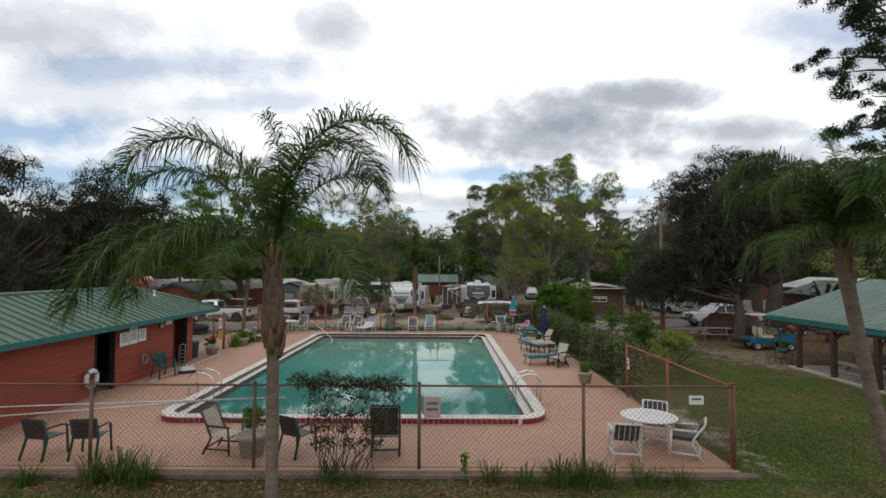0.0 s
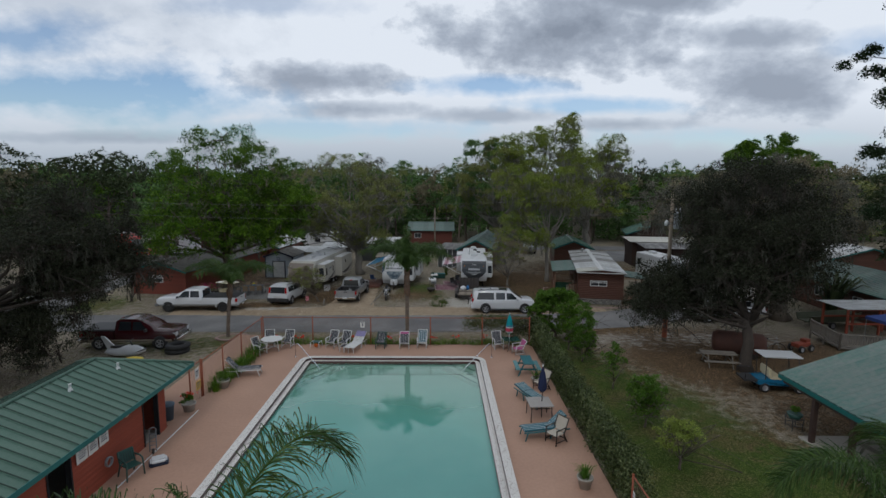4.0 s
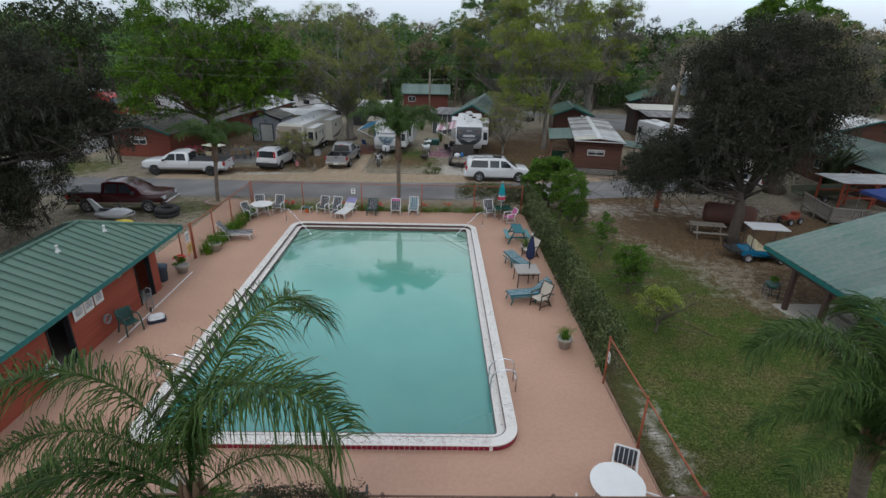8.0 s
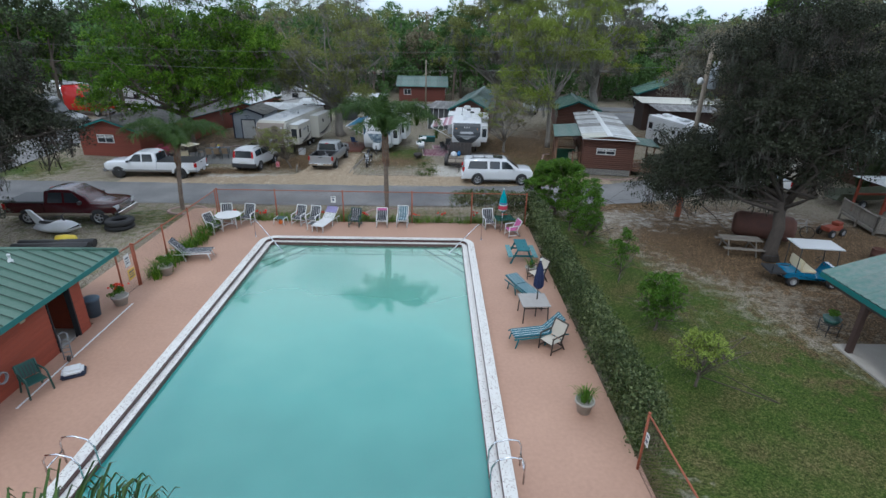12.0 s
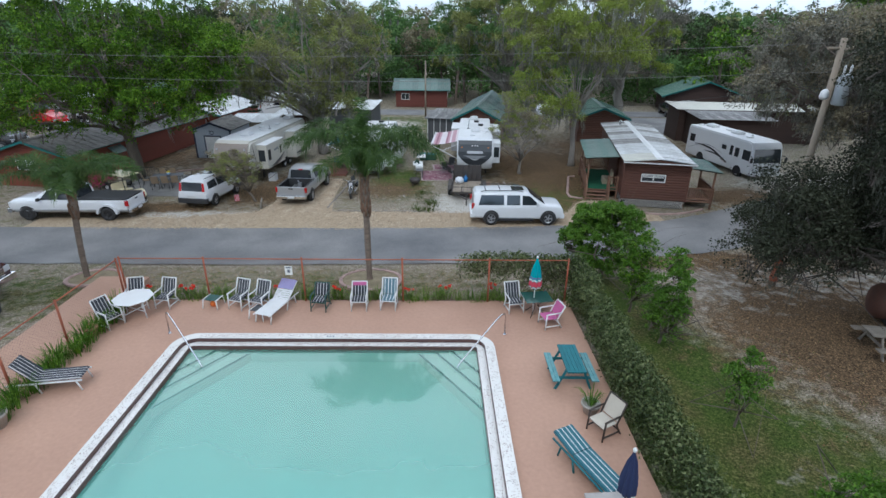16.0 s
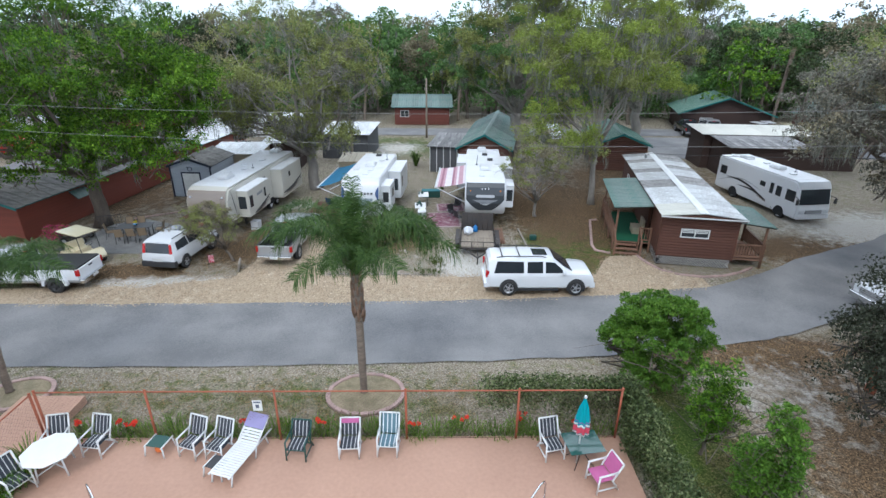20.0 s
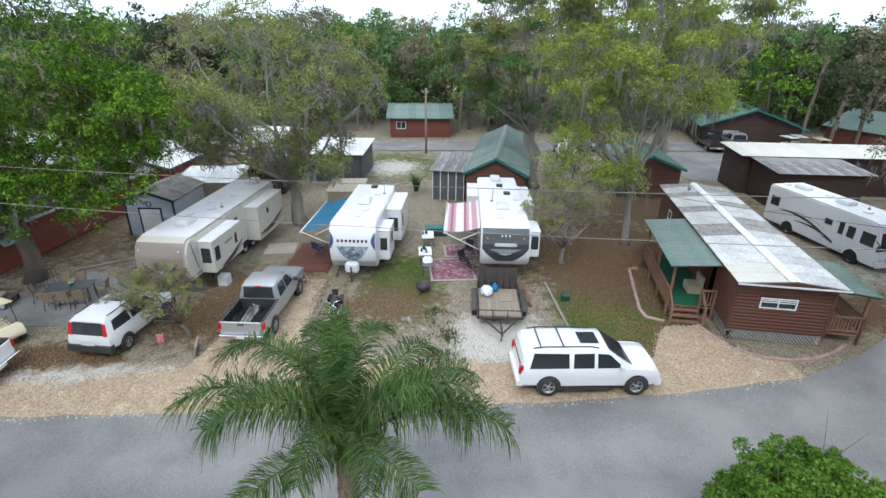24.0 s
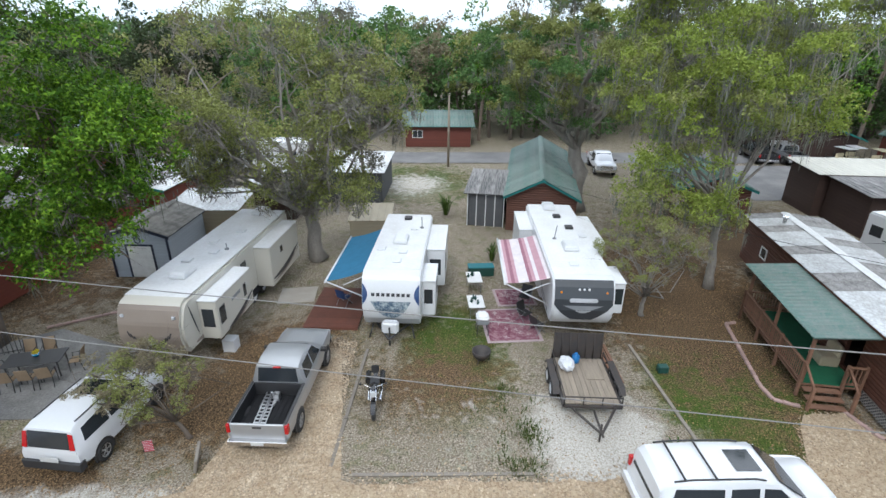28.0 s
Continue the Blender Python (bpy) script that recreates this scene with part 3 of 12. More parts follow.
GRAVEL_F = [(x, float(np.interp(x, [-22, -14, -9.6, -9.2, -6.2, -5.8, 2, 9, 10.3, 12.0, 12.7, 13.5, 14.6], [45.0, 45.2, 46.3, 53.5, 53.5, 46.4, 46.3, 46.3, 49.0, 49.0, 47.0, 46.4, 46.1])) + wavy(x, 0.25, 6.0) + 0.3 * wavy(3 * x, 0.6, 9.0)) for x in [k * 0.5 for k in range(-44, 30)]]
strip("gravel_strip", GRAVEL_N, GRAVEL_F, 0.03, M_GRAVEL, "tan river gravel verge beside the road", "gravel")


def gravel_stones():
    rng = np.random.default_rng(5)
    n = 24000
    x = rng.uniform(-19, 14.2, n)
    lo = np.interp(x, [p[0] for p in GRAVEL_N], [p[1] for p in GRAVEL_N])
    hi = np.interp(x, [p[0] for p in GRAVEL_F], [p[1] for p in GRAVEL_F])
    y = lo - 0.15 + (hi - lo + 0.15) * rng.random(n) + np.abs(rng.normal(0, 0.3, n))
    x[16000:], y[16000:] = rng.uniform(-9.5, -5.9, n - 16000), rng.uniform(46, 54.0, n - 16000)
    r = rng.uniform(0.022, 0.06, n)
    z = np.interp(y, [33.5, 37, 40, 60, 86], [-0.10, -0.40, -0.60, -0.65, -0.80]) + 0.04
    a = rng.uniform(0, 6.28, n)
    octa = np.array([(1, 0, 0), (0, 0.75, 0), (-1, 0, 0), (0, -0.75, 0), (0, 0, 0.6)])
    ca, sa = np.cos(a), np.sin(a)
    v = octa[None] * r[:, None, None]
    vx = v[..., 0] * ca[:, None] - v[..., 1] * sa[:, None] + x[:, None]
    vy = v[..., 0] * sa[:, None] + v[..., 1] * ca[:, None] + y[:, None]
    verts = np.stack([vx, vy, v[..., 2] + z[:, None]], -1).reshape(-1, 3)
    f = np.array([(0, 1, 4), (1, 2, 4), (2, 3, 4), (3, 0, 4)])
    faces = (np.arange(n)[:, None, None] * 5 + f[None]).reshape(-1, 3)
    tagged(new("gravel", np_mesh("gravel", verts, faces, M_STONE)), "loose tan and brown river stones", "gravel", kind="stuff")


gravel_stones()

# ---- pool and terrace ----
PX0, PX1, PY0, PY1 = -7.7, 2.85, 14.0, 31.6


def rounded(x0, x1, y0, y1, r, n=7):
    pts = []
    for cx, cy, a0 in ((x1 - r, y0 + r, -90), (x1 - r, y1 - r, 0), (x0 + r, y1 - r, 90), (x0 + r, y0 + r, 180)):
        for k in range(n):
            a = radians(a0 + 90 * k / (n - 1))
            pts.append((cx + r * math.cos(a), cy + r * math.sin(a)))
    return pts


def ring(bm, outer, inner, z0, z1):
    """A closed frame with a rectangular section between two outlines."""
    loops = [[bm.verts.new((x, y, z)) for x, y in o] for o, z in ((outer, z0), (outer, z1), (inner, z1), (inner, z0))]
    n = len(outer)
    for a, b in zip(loops, loops[1:] + loops[:1]):
        for k in range(n):
            bm.faces.new((a[k], a[(k + 1) % n], b[(k + 1) % n], b[k]))


O1 = rounded(PX0, PX1, PY0, PY1, 0.75)
O2 = rounded(PX0 + 0.31, PX1 - 0.31, PY0 + 0.31, PY1 - 0.31, 0.46)
O3 = rounded(PX0 + 0.335, PX1 - 0.335, PY0 + 0.335, PY1 - 0.335, 0.44)
O4 = rounded(PX0 + 0.58, PX1 - 0.58, PY0 + 0.58, PY1 - 0.58, 0.10)

bm = bm_new()
# the slab with a hole for the basin
hole = rounded(PX0 + 0.05, PX1 - 0.05, PY0 + 0.05, PY1 - 0.05, 0.72)
rim = []
for i, (x, y) in enumerate(hole):
    corner, k = divmod(i, 7)
    ex, ey = (6.05, 6.05, -11.15, -11.15)[corner], (10.95, 34.25, 34.25, 10.95)[corner]
    along_x = (k < 3) == (corner in (0, 2))
    rim.append((ex, ey) if k == 3 else (x, ey) if along_x else (ex, y))
ring(bm, rim, hole, -0.22, 0.0)
pool_deck = solid("pool_deck", bm, M_DECK, "salmon-painted concrete deck with faint stains", "pool deck", kind="structure")

bm = bm_new()
box(bm, -11.3, 6.35, 10.72, 10.945, -0.35, -0.02)
solid("deck_kerb", bm, mat("stained_old_concrete", (0.20, 0.145, 0.11), (0.09, 0.068, 0.05), rough=0.9, scale=3, fine=22, vary=0.8, bump=0.4), "weathered concrete kerb under the fence", "kerb", kind="structure")
bm = bm_new()
box(bm, -13.2, -11.16, 23.4, 36.2, -0.3, -0.01)
solid("side_path", bm, M_DECK, "salmon-painted concrete path outside the gate", "path", kind="structure")

pool = thing("swimming_pool", "long rectangular pool with murky turquoise water", "swimming pool")
bm = bm_new()
ring(bm, O1, O2, -0.05, 0.17)
coping = part("coping", bm, M_TERRAZZO, pool, "white speckled raised coping")
bm = bm_new()
ring(bm, O2, O3, -0.12, 0.165)
part("gutter_wall", bm, M_BROWNTILE, pool, "dark brown tile band")
bm = bm_new()
ring(bm, O3, O4, -1.2, 0.04)
ledge = part("gutter_ledge", bm, M_TERRAZZO, pool, "white speckled lower ledge")
bm = bm_new()
ring(bm, rounded(PX0 + 0.565, PX1 - 0.565, PY0 + 0.565, PY1 - 0.565, 0.12), rounded(PX0 + 0.59, PX1 - 0.59, PY0 + 0.59, PY1 - 0.59, 0.09), -0.3, 0.044)
part("waterline_tile", bm, M_BROWNTILE, pool, "dark brown waterline tile")
# basin: a floor that deepens towards the near end
bm = bm_new()
BX0, BX1, BY0, BY1 = PX0 + 0.585, PX1 - 0.585, PY0 + 0.585, PY1 - 0.585
prof = [(BY0, -2.5), (BY0 + 5, -2.4), (BY0 + 9.5, -1.3), (BY1, -0.95)]
lo = [[bm.verts.new((x, y, z)) for y, z in prof] for x in (BX0, BX1)]
hi = [[bm.verts.new((x, y, -0.05)) for y, z in prof] for x in (BX0, BX1)]
for k in range(3):
    bm.faces.new((lo[0][k], lo[0][k + 1], lo[1][k + 1], lo[1][k]))
    for s in (0, 1):
        bm.faces.new((lo[s][k], lo[s][k + 1], hi[s][k + 1], hi[s][k]))
bm.faces.new((lo[0][0], lo[1][0], hi[1][0], hi[0][0]))
bm.faces.new((lo[0][3], lo[1][3], hi[1][3], hi[0][3]))
part("basin", bm, M_PLASTER, pool)
# corner steps at the shallow end, cut across the corners
for sx, cx in ((1, BX0), (-1, BX1)):
    for k, (reach, z) in enumerate(((1.45, -0.16), (2.3, -0.28), (3.2, -0.42))):
        bm = bm_new()
        wide, ya = reach * 0.6, BY1 - reach * 0.85
        prism(bm, [(cx + 0.005 * sx, BY1 - 0.005), (cx + sx * wide, BY1 - 0.005), (cx + 0.005 * sx, ya)], -1.0, z - 0.001 * k, axis="z")
        step = part("step", bm, M_TERRAZZO, pool)
        bm = bm_new()
        d = Vector((-sx * wide, ya - BY1, 0)).normalized()
        nrm = Vector((-d.y, d.x, 0))
        a, b = Vector((cx + sx * wide, BY1, z + 0.004)), Vector((cx, ya, z + 0.004))
        if nrm.dot(Vector((cx, BY1, 0)) - a) < 0:
            nrm = -nrm
        vs = [bm.verts.new(p) for p in (a, b, b + nrm * 0.09, a + nrm * 0.09)]
        bm.faces.new(vs)
        part("step_edge", bm, M_DARKLINE, step, "black non-slip edge strip")


def water():
    m = bpy.data.materials.new("murky_pool_water")
    m.use_nodes = True
    t = m.node_tree
    b = t.nodes["Principled BSDF"]
    b.inputs["Roughness"].default_value, b.inputs["IOR"].default_value = 0.015, 1.33
    tc = t.nodes.new("ShaderNodeTexCoord")
    sp = t.nodes.new("ShaderNodeSeparateXYZ")
    t.links.new(tc.outputs["Object"], sp.inputs[0])
    n = t.nodes.new("ShaderNodeTexNoise")
    n.inputs["Scale"].default_value, n.inputs["Detail"].default_value = 0.25, 3
    t.links.new(tc.outputs["Object"], n.inputs["Vector"])
    a = t.nodes.new("ShaderNodeMath")
    a.operation = "MULTIPLY_ADD"
    a.inputs[1].default_value = 6.0
    t.links.new(n.outputs[0], a.inputs[0])
    t.links.new(sp.outputs[1], a.inputs[2])
    mr = t.nodes.new("ShaderNodeMapRange")
    mr.inputs["From Min"].default_value, mr.inputs["From Max"].default_value = 17.0, 33.5
    t.links.new(a.outputs[0], mr.inputs[0])
    c = ramp(t, mr.outputs[0], [(0.0, (0.012, 0.205, 0.19)), (0.35, (0.05, 0.33, 0.29)), (0.7, (0.15, 0.46, 0.375)), (1.0, (0.22, 0.52, 0.41))])
    t.links.new(c.outputs[0], b.inputs["Base Color"])
    w = t.nodes.new("ShaderNodeTexNoise")
    w.inputs["Scale"].default_value, w.inputs["Detail"].default_value = 1.6, 3
    t.links.new(tc.outputs["Object"], w.inputs["Vector"])
    bp = t.nodes.new("ShaderNodeBump")
    bp.inputs["Strength"].default_value, bp.inputs["Distance"].default_value = 0.02, 0.03
    t.links.new(w.outputs[0], bp.inputs["Height"])
    t.links.new(bp.outputs[0], b.inputs["Normal"])
    rf = t.nodes.new("ShaderNodeBsdfRefraction")
    rf.inputs["IOR"].default_value, rf.inputs["Roughness"].default_value = 1.33, 0.0
    rf.inputs["Color"].default_value = (0.72, 0.95, 0.88, 1)
    mx = t.nodes.new("ShaderNodeMixShader")
    clear = ramp(t, mr.outputs[0], [(0.55, (0.28, 0.28, 0.28)), (0.95, (0.72, 0.72, 0.72))])
    t.links.new(clear.outputs[0], mx.inputs[0])
    t.links.new(b.outputs[0], mx.inputs[1])
    t.links.new(rf.outputs[0], mx.inputs[2])
    b.inputs["Specular IOR Level"].default_value = 0.0
    gl = t.nodes.new("ShaderNodeBsdfGlossy")
    gl.inputs["Roughness"].default_value = 0.02
    fz = t.nodes.new("ShaderNodeFresnel")
    fz.inputs["IOR"].default_value = 1.75
    top = t.nodes.new("ShaderNodeMixShader")
    for n2 in (gl, fz):
        t.links.new(bp.outputs[0], n2.inputs["Normal"])
    t.links.new(fz.outputs[0], top.inputs[0])
    t.links.new(mx.outputs[0], top.inputs[1])
    t.links.new(gl.outputs[0], top.inputs[2])
    t.links.new(top.outputs[0], t.nodes["Material Output"].inputs[0])
    return m


bm = bm_new()
vs = [bm.verts.new((x, y, -0.09)) for x, y in ((BX0 + 0.001, BY0 + 0.001), (BX1 - 0.001, BY0 + 0.001), (BX1 - 0.001, BY1 - 0.001), (BX0 + 0.001, BY1 - 0.001))]
bm.faces.new(vs)
ob = part("pool_water", bm, water())
tagged(ob, "still murky turquoise water in the pool", "water", kind="structure")
ob.visible_shadow = False

# ---- plants ----
def leaf_cards(rng, centres, radii, n, size, up=0.35, squash=0.8, shell=0.45):
    """Twice n small pointed leaf sprays in a cloud of clumps; returns vertices and triangles."""
    centres, radii = np.asarray(centres, float), np.asarray(radii, float)
    n, size = 2 * n, size * 0.8
    w = radii ** 2
    k = rng.choice(len(centres), n, p=w / w.sum())
    d = rng.normal(size=(n, 3))
    d /= np.linalg.norm(d, axis=1)[:, None]
    d[:, 2] = np.where(d[:, 2] < -0.55, -d[:, 2], d[:, 2])
    r = radii[k] * (shell + (1 - shell) * rng.random(n) ** 0.5) * rng.uniform(0.75, 1.12, n)
    p = centres[k] + d * r[:, None] * np.array([1, 1, squash])
    nrm = rng.normal(size=(n, 3)) + d * 0.7 + np.array([0, 0, up])
    nrm /= np.linalg.norm(nrm, axis=1)[:, None]
    a = np.cross(nrm, rng.normal(size=(n, 3)))
    a /= np.linalg.norm(a, axis=1)[:, None] + 1e-9
    b = np.cross(nrm, a)
    s = size * rng.uniform(0.6, 1.35, n)[:, None]
    v = np.stack([p - a * s, p + a * s * 0.8 - b * s * 0.25, p + b * s * 0.85 + nrm * s * 0.1], 1).reshape(-1, 3)
    return v, np.arange(3 * n).reshape(-1, 3)


def moss_cards(rng, centres, radii, n, length, width=0.03):
    """Hanging ragged strands of moss below the clumps."""
    centres, radii = np.asarray(centres, float), np.asarray(radii, float)
    # strands gather in tufts, ragged in length
    tufts, per = n // 2, 12
    k = rng.integers(0, len(centres), tufts)
    ang, rr = rng.uniform(0, 6.28, tufts), np.sqrt(rng.random(tufts))
    p = centres[k] + np.stack([np.cos(ang) * rr * radii[k], np.sin(ang) * rr * radii[k], -radii[k] * 0.35 * rng.random(tufts)], 1)
    n, width = tufts * per, width * 0.55
    p = np.repeat(p, per, 0) + rng.normal(0, 0.09, (n, 3)) * np.array([1, 1, 1.6])
    ln = np.repeat(length * rng.uniform(0.2, 0.8, tufts) ** 1.2, per) * rng.uniform(0.25, 1.1, n)
    th = rng.uniform(0, 6.28, n)
    side = np.stack([np.cos(th), np.sin(th), np.zeros(n)], 1) * (width * rng.uniform(0.5, 1.3, n))[:, None]
    drop = np.stack([rng.normal(0, 0.06, n), rng.normal(0, 0.06, n), -ln], 1)
    v = np.stack([p - side, p + side, p + drop * 0.6 + side * 0.7, p + drop, p + drop * 0.55 - side * 0.9], 1)
    f = np.array([(0, 1, 2, 4)])
    quads = np.concatenate([(np.arange(n)[:, None] * 5 + np.array([0, 1, 2, 4])), (np.arange(n)[:, None] * 5 + np.array([4, 2, 3, 3]))])
    v = v.reshape(-1, 3)
    tri_last = v[np.arange(n) * 5 + 3]
    v = np.concatenate([v, tri_last + side * 0.15])
    quads[n:, 3] = 5 * n + np.arange(n)
    quads[n:] = quads[n:][:, [0, 1, 3, 2]]
    return v, quads


def clump_cloud(rng, c, rad, count, rmin, rmax, hollow=0.35):
    """Clump centres spread unevenly through an ellipsoid crown."""
    pts, rs = [], []
    c, rad = np.array(c, float), np.array(rad, float)
    while len(pts) < count:
        d = rng.normal(size=3)
        d /= np.linalg.norm(d)
        if d[2] < -0.75:
            continue
        q = d * (hollow + (1 - hollow) * rng.random() ** 0.6)
        if noise.noise(Vector(q * 1.9) + Vector(c * 0.37)) < -0.22:
            continue
        pts.append(c + q * rad)
        rs.append(rng.uniform(rmin, rmax))
    return np.array(pts), np.array(rs)


def limbs(bm, rng, base, fork, targets, r0, bend=0.8, lean=(0, 0)):
    """A tapered trunk to the fork, then curved boughs that end inside the clumps."""
    base, fork = Vector(base), Vector(fork)
    n = 6
    pts, rs = [], []
    for i in range(n + 1):
        f = i / n
        p = base.lerp(fork, f)
        if 0 < i < n:
            p += Vector((rng.normal(0, 0.06), rng.normal(0, 0.06), 0)) * r0 * 4
        pts.append(p)
        rs.append(r0 * (1.45 if i == 0 else 1.12 - 0.4 * f))
    tube(bm, pts, rs, 9)
    for tgt in targets:
        tgt = Vector(tgt)
        s = base.lerp(fork, rng.uniform(0.72, 1.0))
        mid1 = s.lerp(tgt, 0.35) + Vector((rng.normal(0, bend), rng.normal(0, bend), rng.uniform(0.1, 0.9) * bend))
        mid2 = s.lerp(tgt, 0.7) + Vector((rng.normal(0, bend * 0.6), rng.normal(0, bend * 0.6), rng.uniform(0, 0.5) * bend))
        rb = r0 * rng.uniform(0.28, 0.5)
        tube(bm, [s, s.lerp(mid1, 0.5), mid1, mid2, tgt], [rb, rb * 0.85, rb * 0.65, rb * 0.4, rb * 0.12], 6)
        for _ in range(3):
            q = mid2.lerp(tgt, rng.random())
            e = q + Vector((rng.normal(0, 1.0), rng.normal(0, 1.0), rng.normal(0.2, 0.7)))
            tube(bm, [q, q.lerp(e, 0.5) + Vector((0, 0, 0.12)), e], [rb * 0.3, rb * 0.2, rb * 0.05], 4, caps=False)


def sprays(rng, centres, radii, count=9):
    """Small leafy sprays that stand on the upper side of each clump, with gaps between them."""
    n = len(centres)
    d = rng.normal(size=(n, count, 3))
    d /= np.linalg.norm(d, axis=2)[..., None]
    d[..., 2] = np.where(rng.random((n, count)) < 0.8, np.abs(d[..., 2]), d[..., 2])
    r = radii[:, None] * rng.uniform(0.5, 1.0, (n, count))
    p = centres[:, None] + d * r[..., None] * np.array([1.0, 1.0, 0.8])
    return p.reshape(-1, 3), (radii[:, None] * rng.uniform(0.26, 0.5, (n, count))).reshape(-1)


def twigs(rng, centres, radii, count, thick=0.02, reach=1.15):
    """Thin bent three-sided twigs that radiate from inside the clumps."""
    n = len(centres) * count
    c, r = np.repeat(centres, count, 0), np.repeat(radii, count)
    d = rng.normal(size=(n, 3))
    d[:, 2] = d[:, 2] * 0.7 + 0.25
    d /= np.linalg.norm(d, axis=1)[:, None]
    p0 = c - d * (r * 0.5)[:, None] - np.array([0, 0, 0.25]) * r[:, None]
    p2 = c + d * (r * reach * rng.uniform(0.6, 1.1, n))[:, None]
    p1 = (p0 + p2) / 2 + rng.normal(0, 0.16, (n, 3)) * r[:, None]
    v = np.zeros((n, 7, 3))
    t = thick * rng.uniform(0.5, 1.3, n)
    for k in range(3):
        a = 2.094 * k
        o = np.array([math.cos(a), math.sin(a), 0.4 * math.sin(a)])
        v[:, k], v[:, 3 + k] = p0 + o * t[:, None], p1 + o * t[:, None] * 0.6
    v[:, 6] = p2
    f = []
    for k in range(3):
        m = (k + 1) % 3
        f += [(k, m, 3 + m), (k, 3 + m, 3 + k), (3 + k, 3 + m, 6)]
    return v.reshape(-1, 3), (np.arange(n)[:, None, None] * 7 + np.array(f)[None]).reshape(-1, 3)


def tree(name, base, fork_h, crown, leaf, label, seed, leaves=9000, size=0.16, clumps=60, cr=(0.7, 1.5), r0=0.3, moss=0, moss_len=1.2, bark=None, boughs=12, fork=None, category="tree", second=None, group="", extra=(), bare=4, hollow=0.5, tuft_mat=None):
    rng = np.random.default_rng(seed)
    if leaves > 9000:
        leaves, size = int(leaves * 2.3), size * 0.64
    bx, by = base
    gz = ground_z(by) - 0.06
    cx, cy, cz, rx, ry, rz = crown
    pts, rs = clump_cloud(rng, (cx, cy, cz), (rx, ry, rz), clumps, *cr, hollow=hollow)
    for ex in extra:
        p2, r2 = clump_cloud(rng, ex[:3], ex[3:6], int(ex[6]), cr[0], cr[1] * 0.85)
        pts, rs = np.concatenate([pts, p2]), np.concatenate([rs, r2])
    ob = thing(name, label, category, group, pose(bx, by, gz))
    off = np.array([bx, by, gz])
    bm = bm_new()
    tg = pts[rng.permutation(len(pts))[:boughs]] - off
    fx, fy = fork if fork else (bx + (cx - bx) * 0.3, by + (cy - by) * 0.3)
    limbs(bm, rng, (0, 0, 0), (fx - bx, fy - by, fork_h), tg, r0)
    part("trunk", bm, bark or M_BARK, ob)
    pts = pts - off
    if bare:
        v, f = twigs(rng, pts, rs, bare, 0.016 + 0.02 * min(1.0, r0 * 2))
        tagged(part("twig_work", np_mesh("twig_work", v, f, bark or M_BARK), None, ob), "thin bare twigs", kind="stuff")
    half = rng.random(len(pts)) < (second[1] if second else 0.0)
    for sel, lf in ((~half, leaf), (half, second[0] if second else leaf)):
        if sel.any():
            c, r = sprays(rng, pts[sel], rs[sel])
            v, f = leaf_cards(rng, c, r, int(leaves * sel.mean()), size, up=0.6, squash=0.85, shell=0.3)
            part("crown", np_mesh("crown", v, f, lf), None, ob)
    if moss:
        v, f = moss_cards(rng, pts, rs, moss, moss_len)
        tagged(part("moss", np_mesh("moss", v, f, tuft_mat or LEAF_MOSS), None, ob), "grey hanging moss", kind="stuff")
    return ob


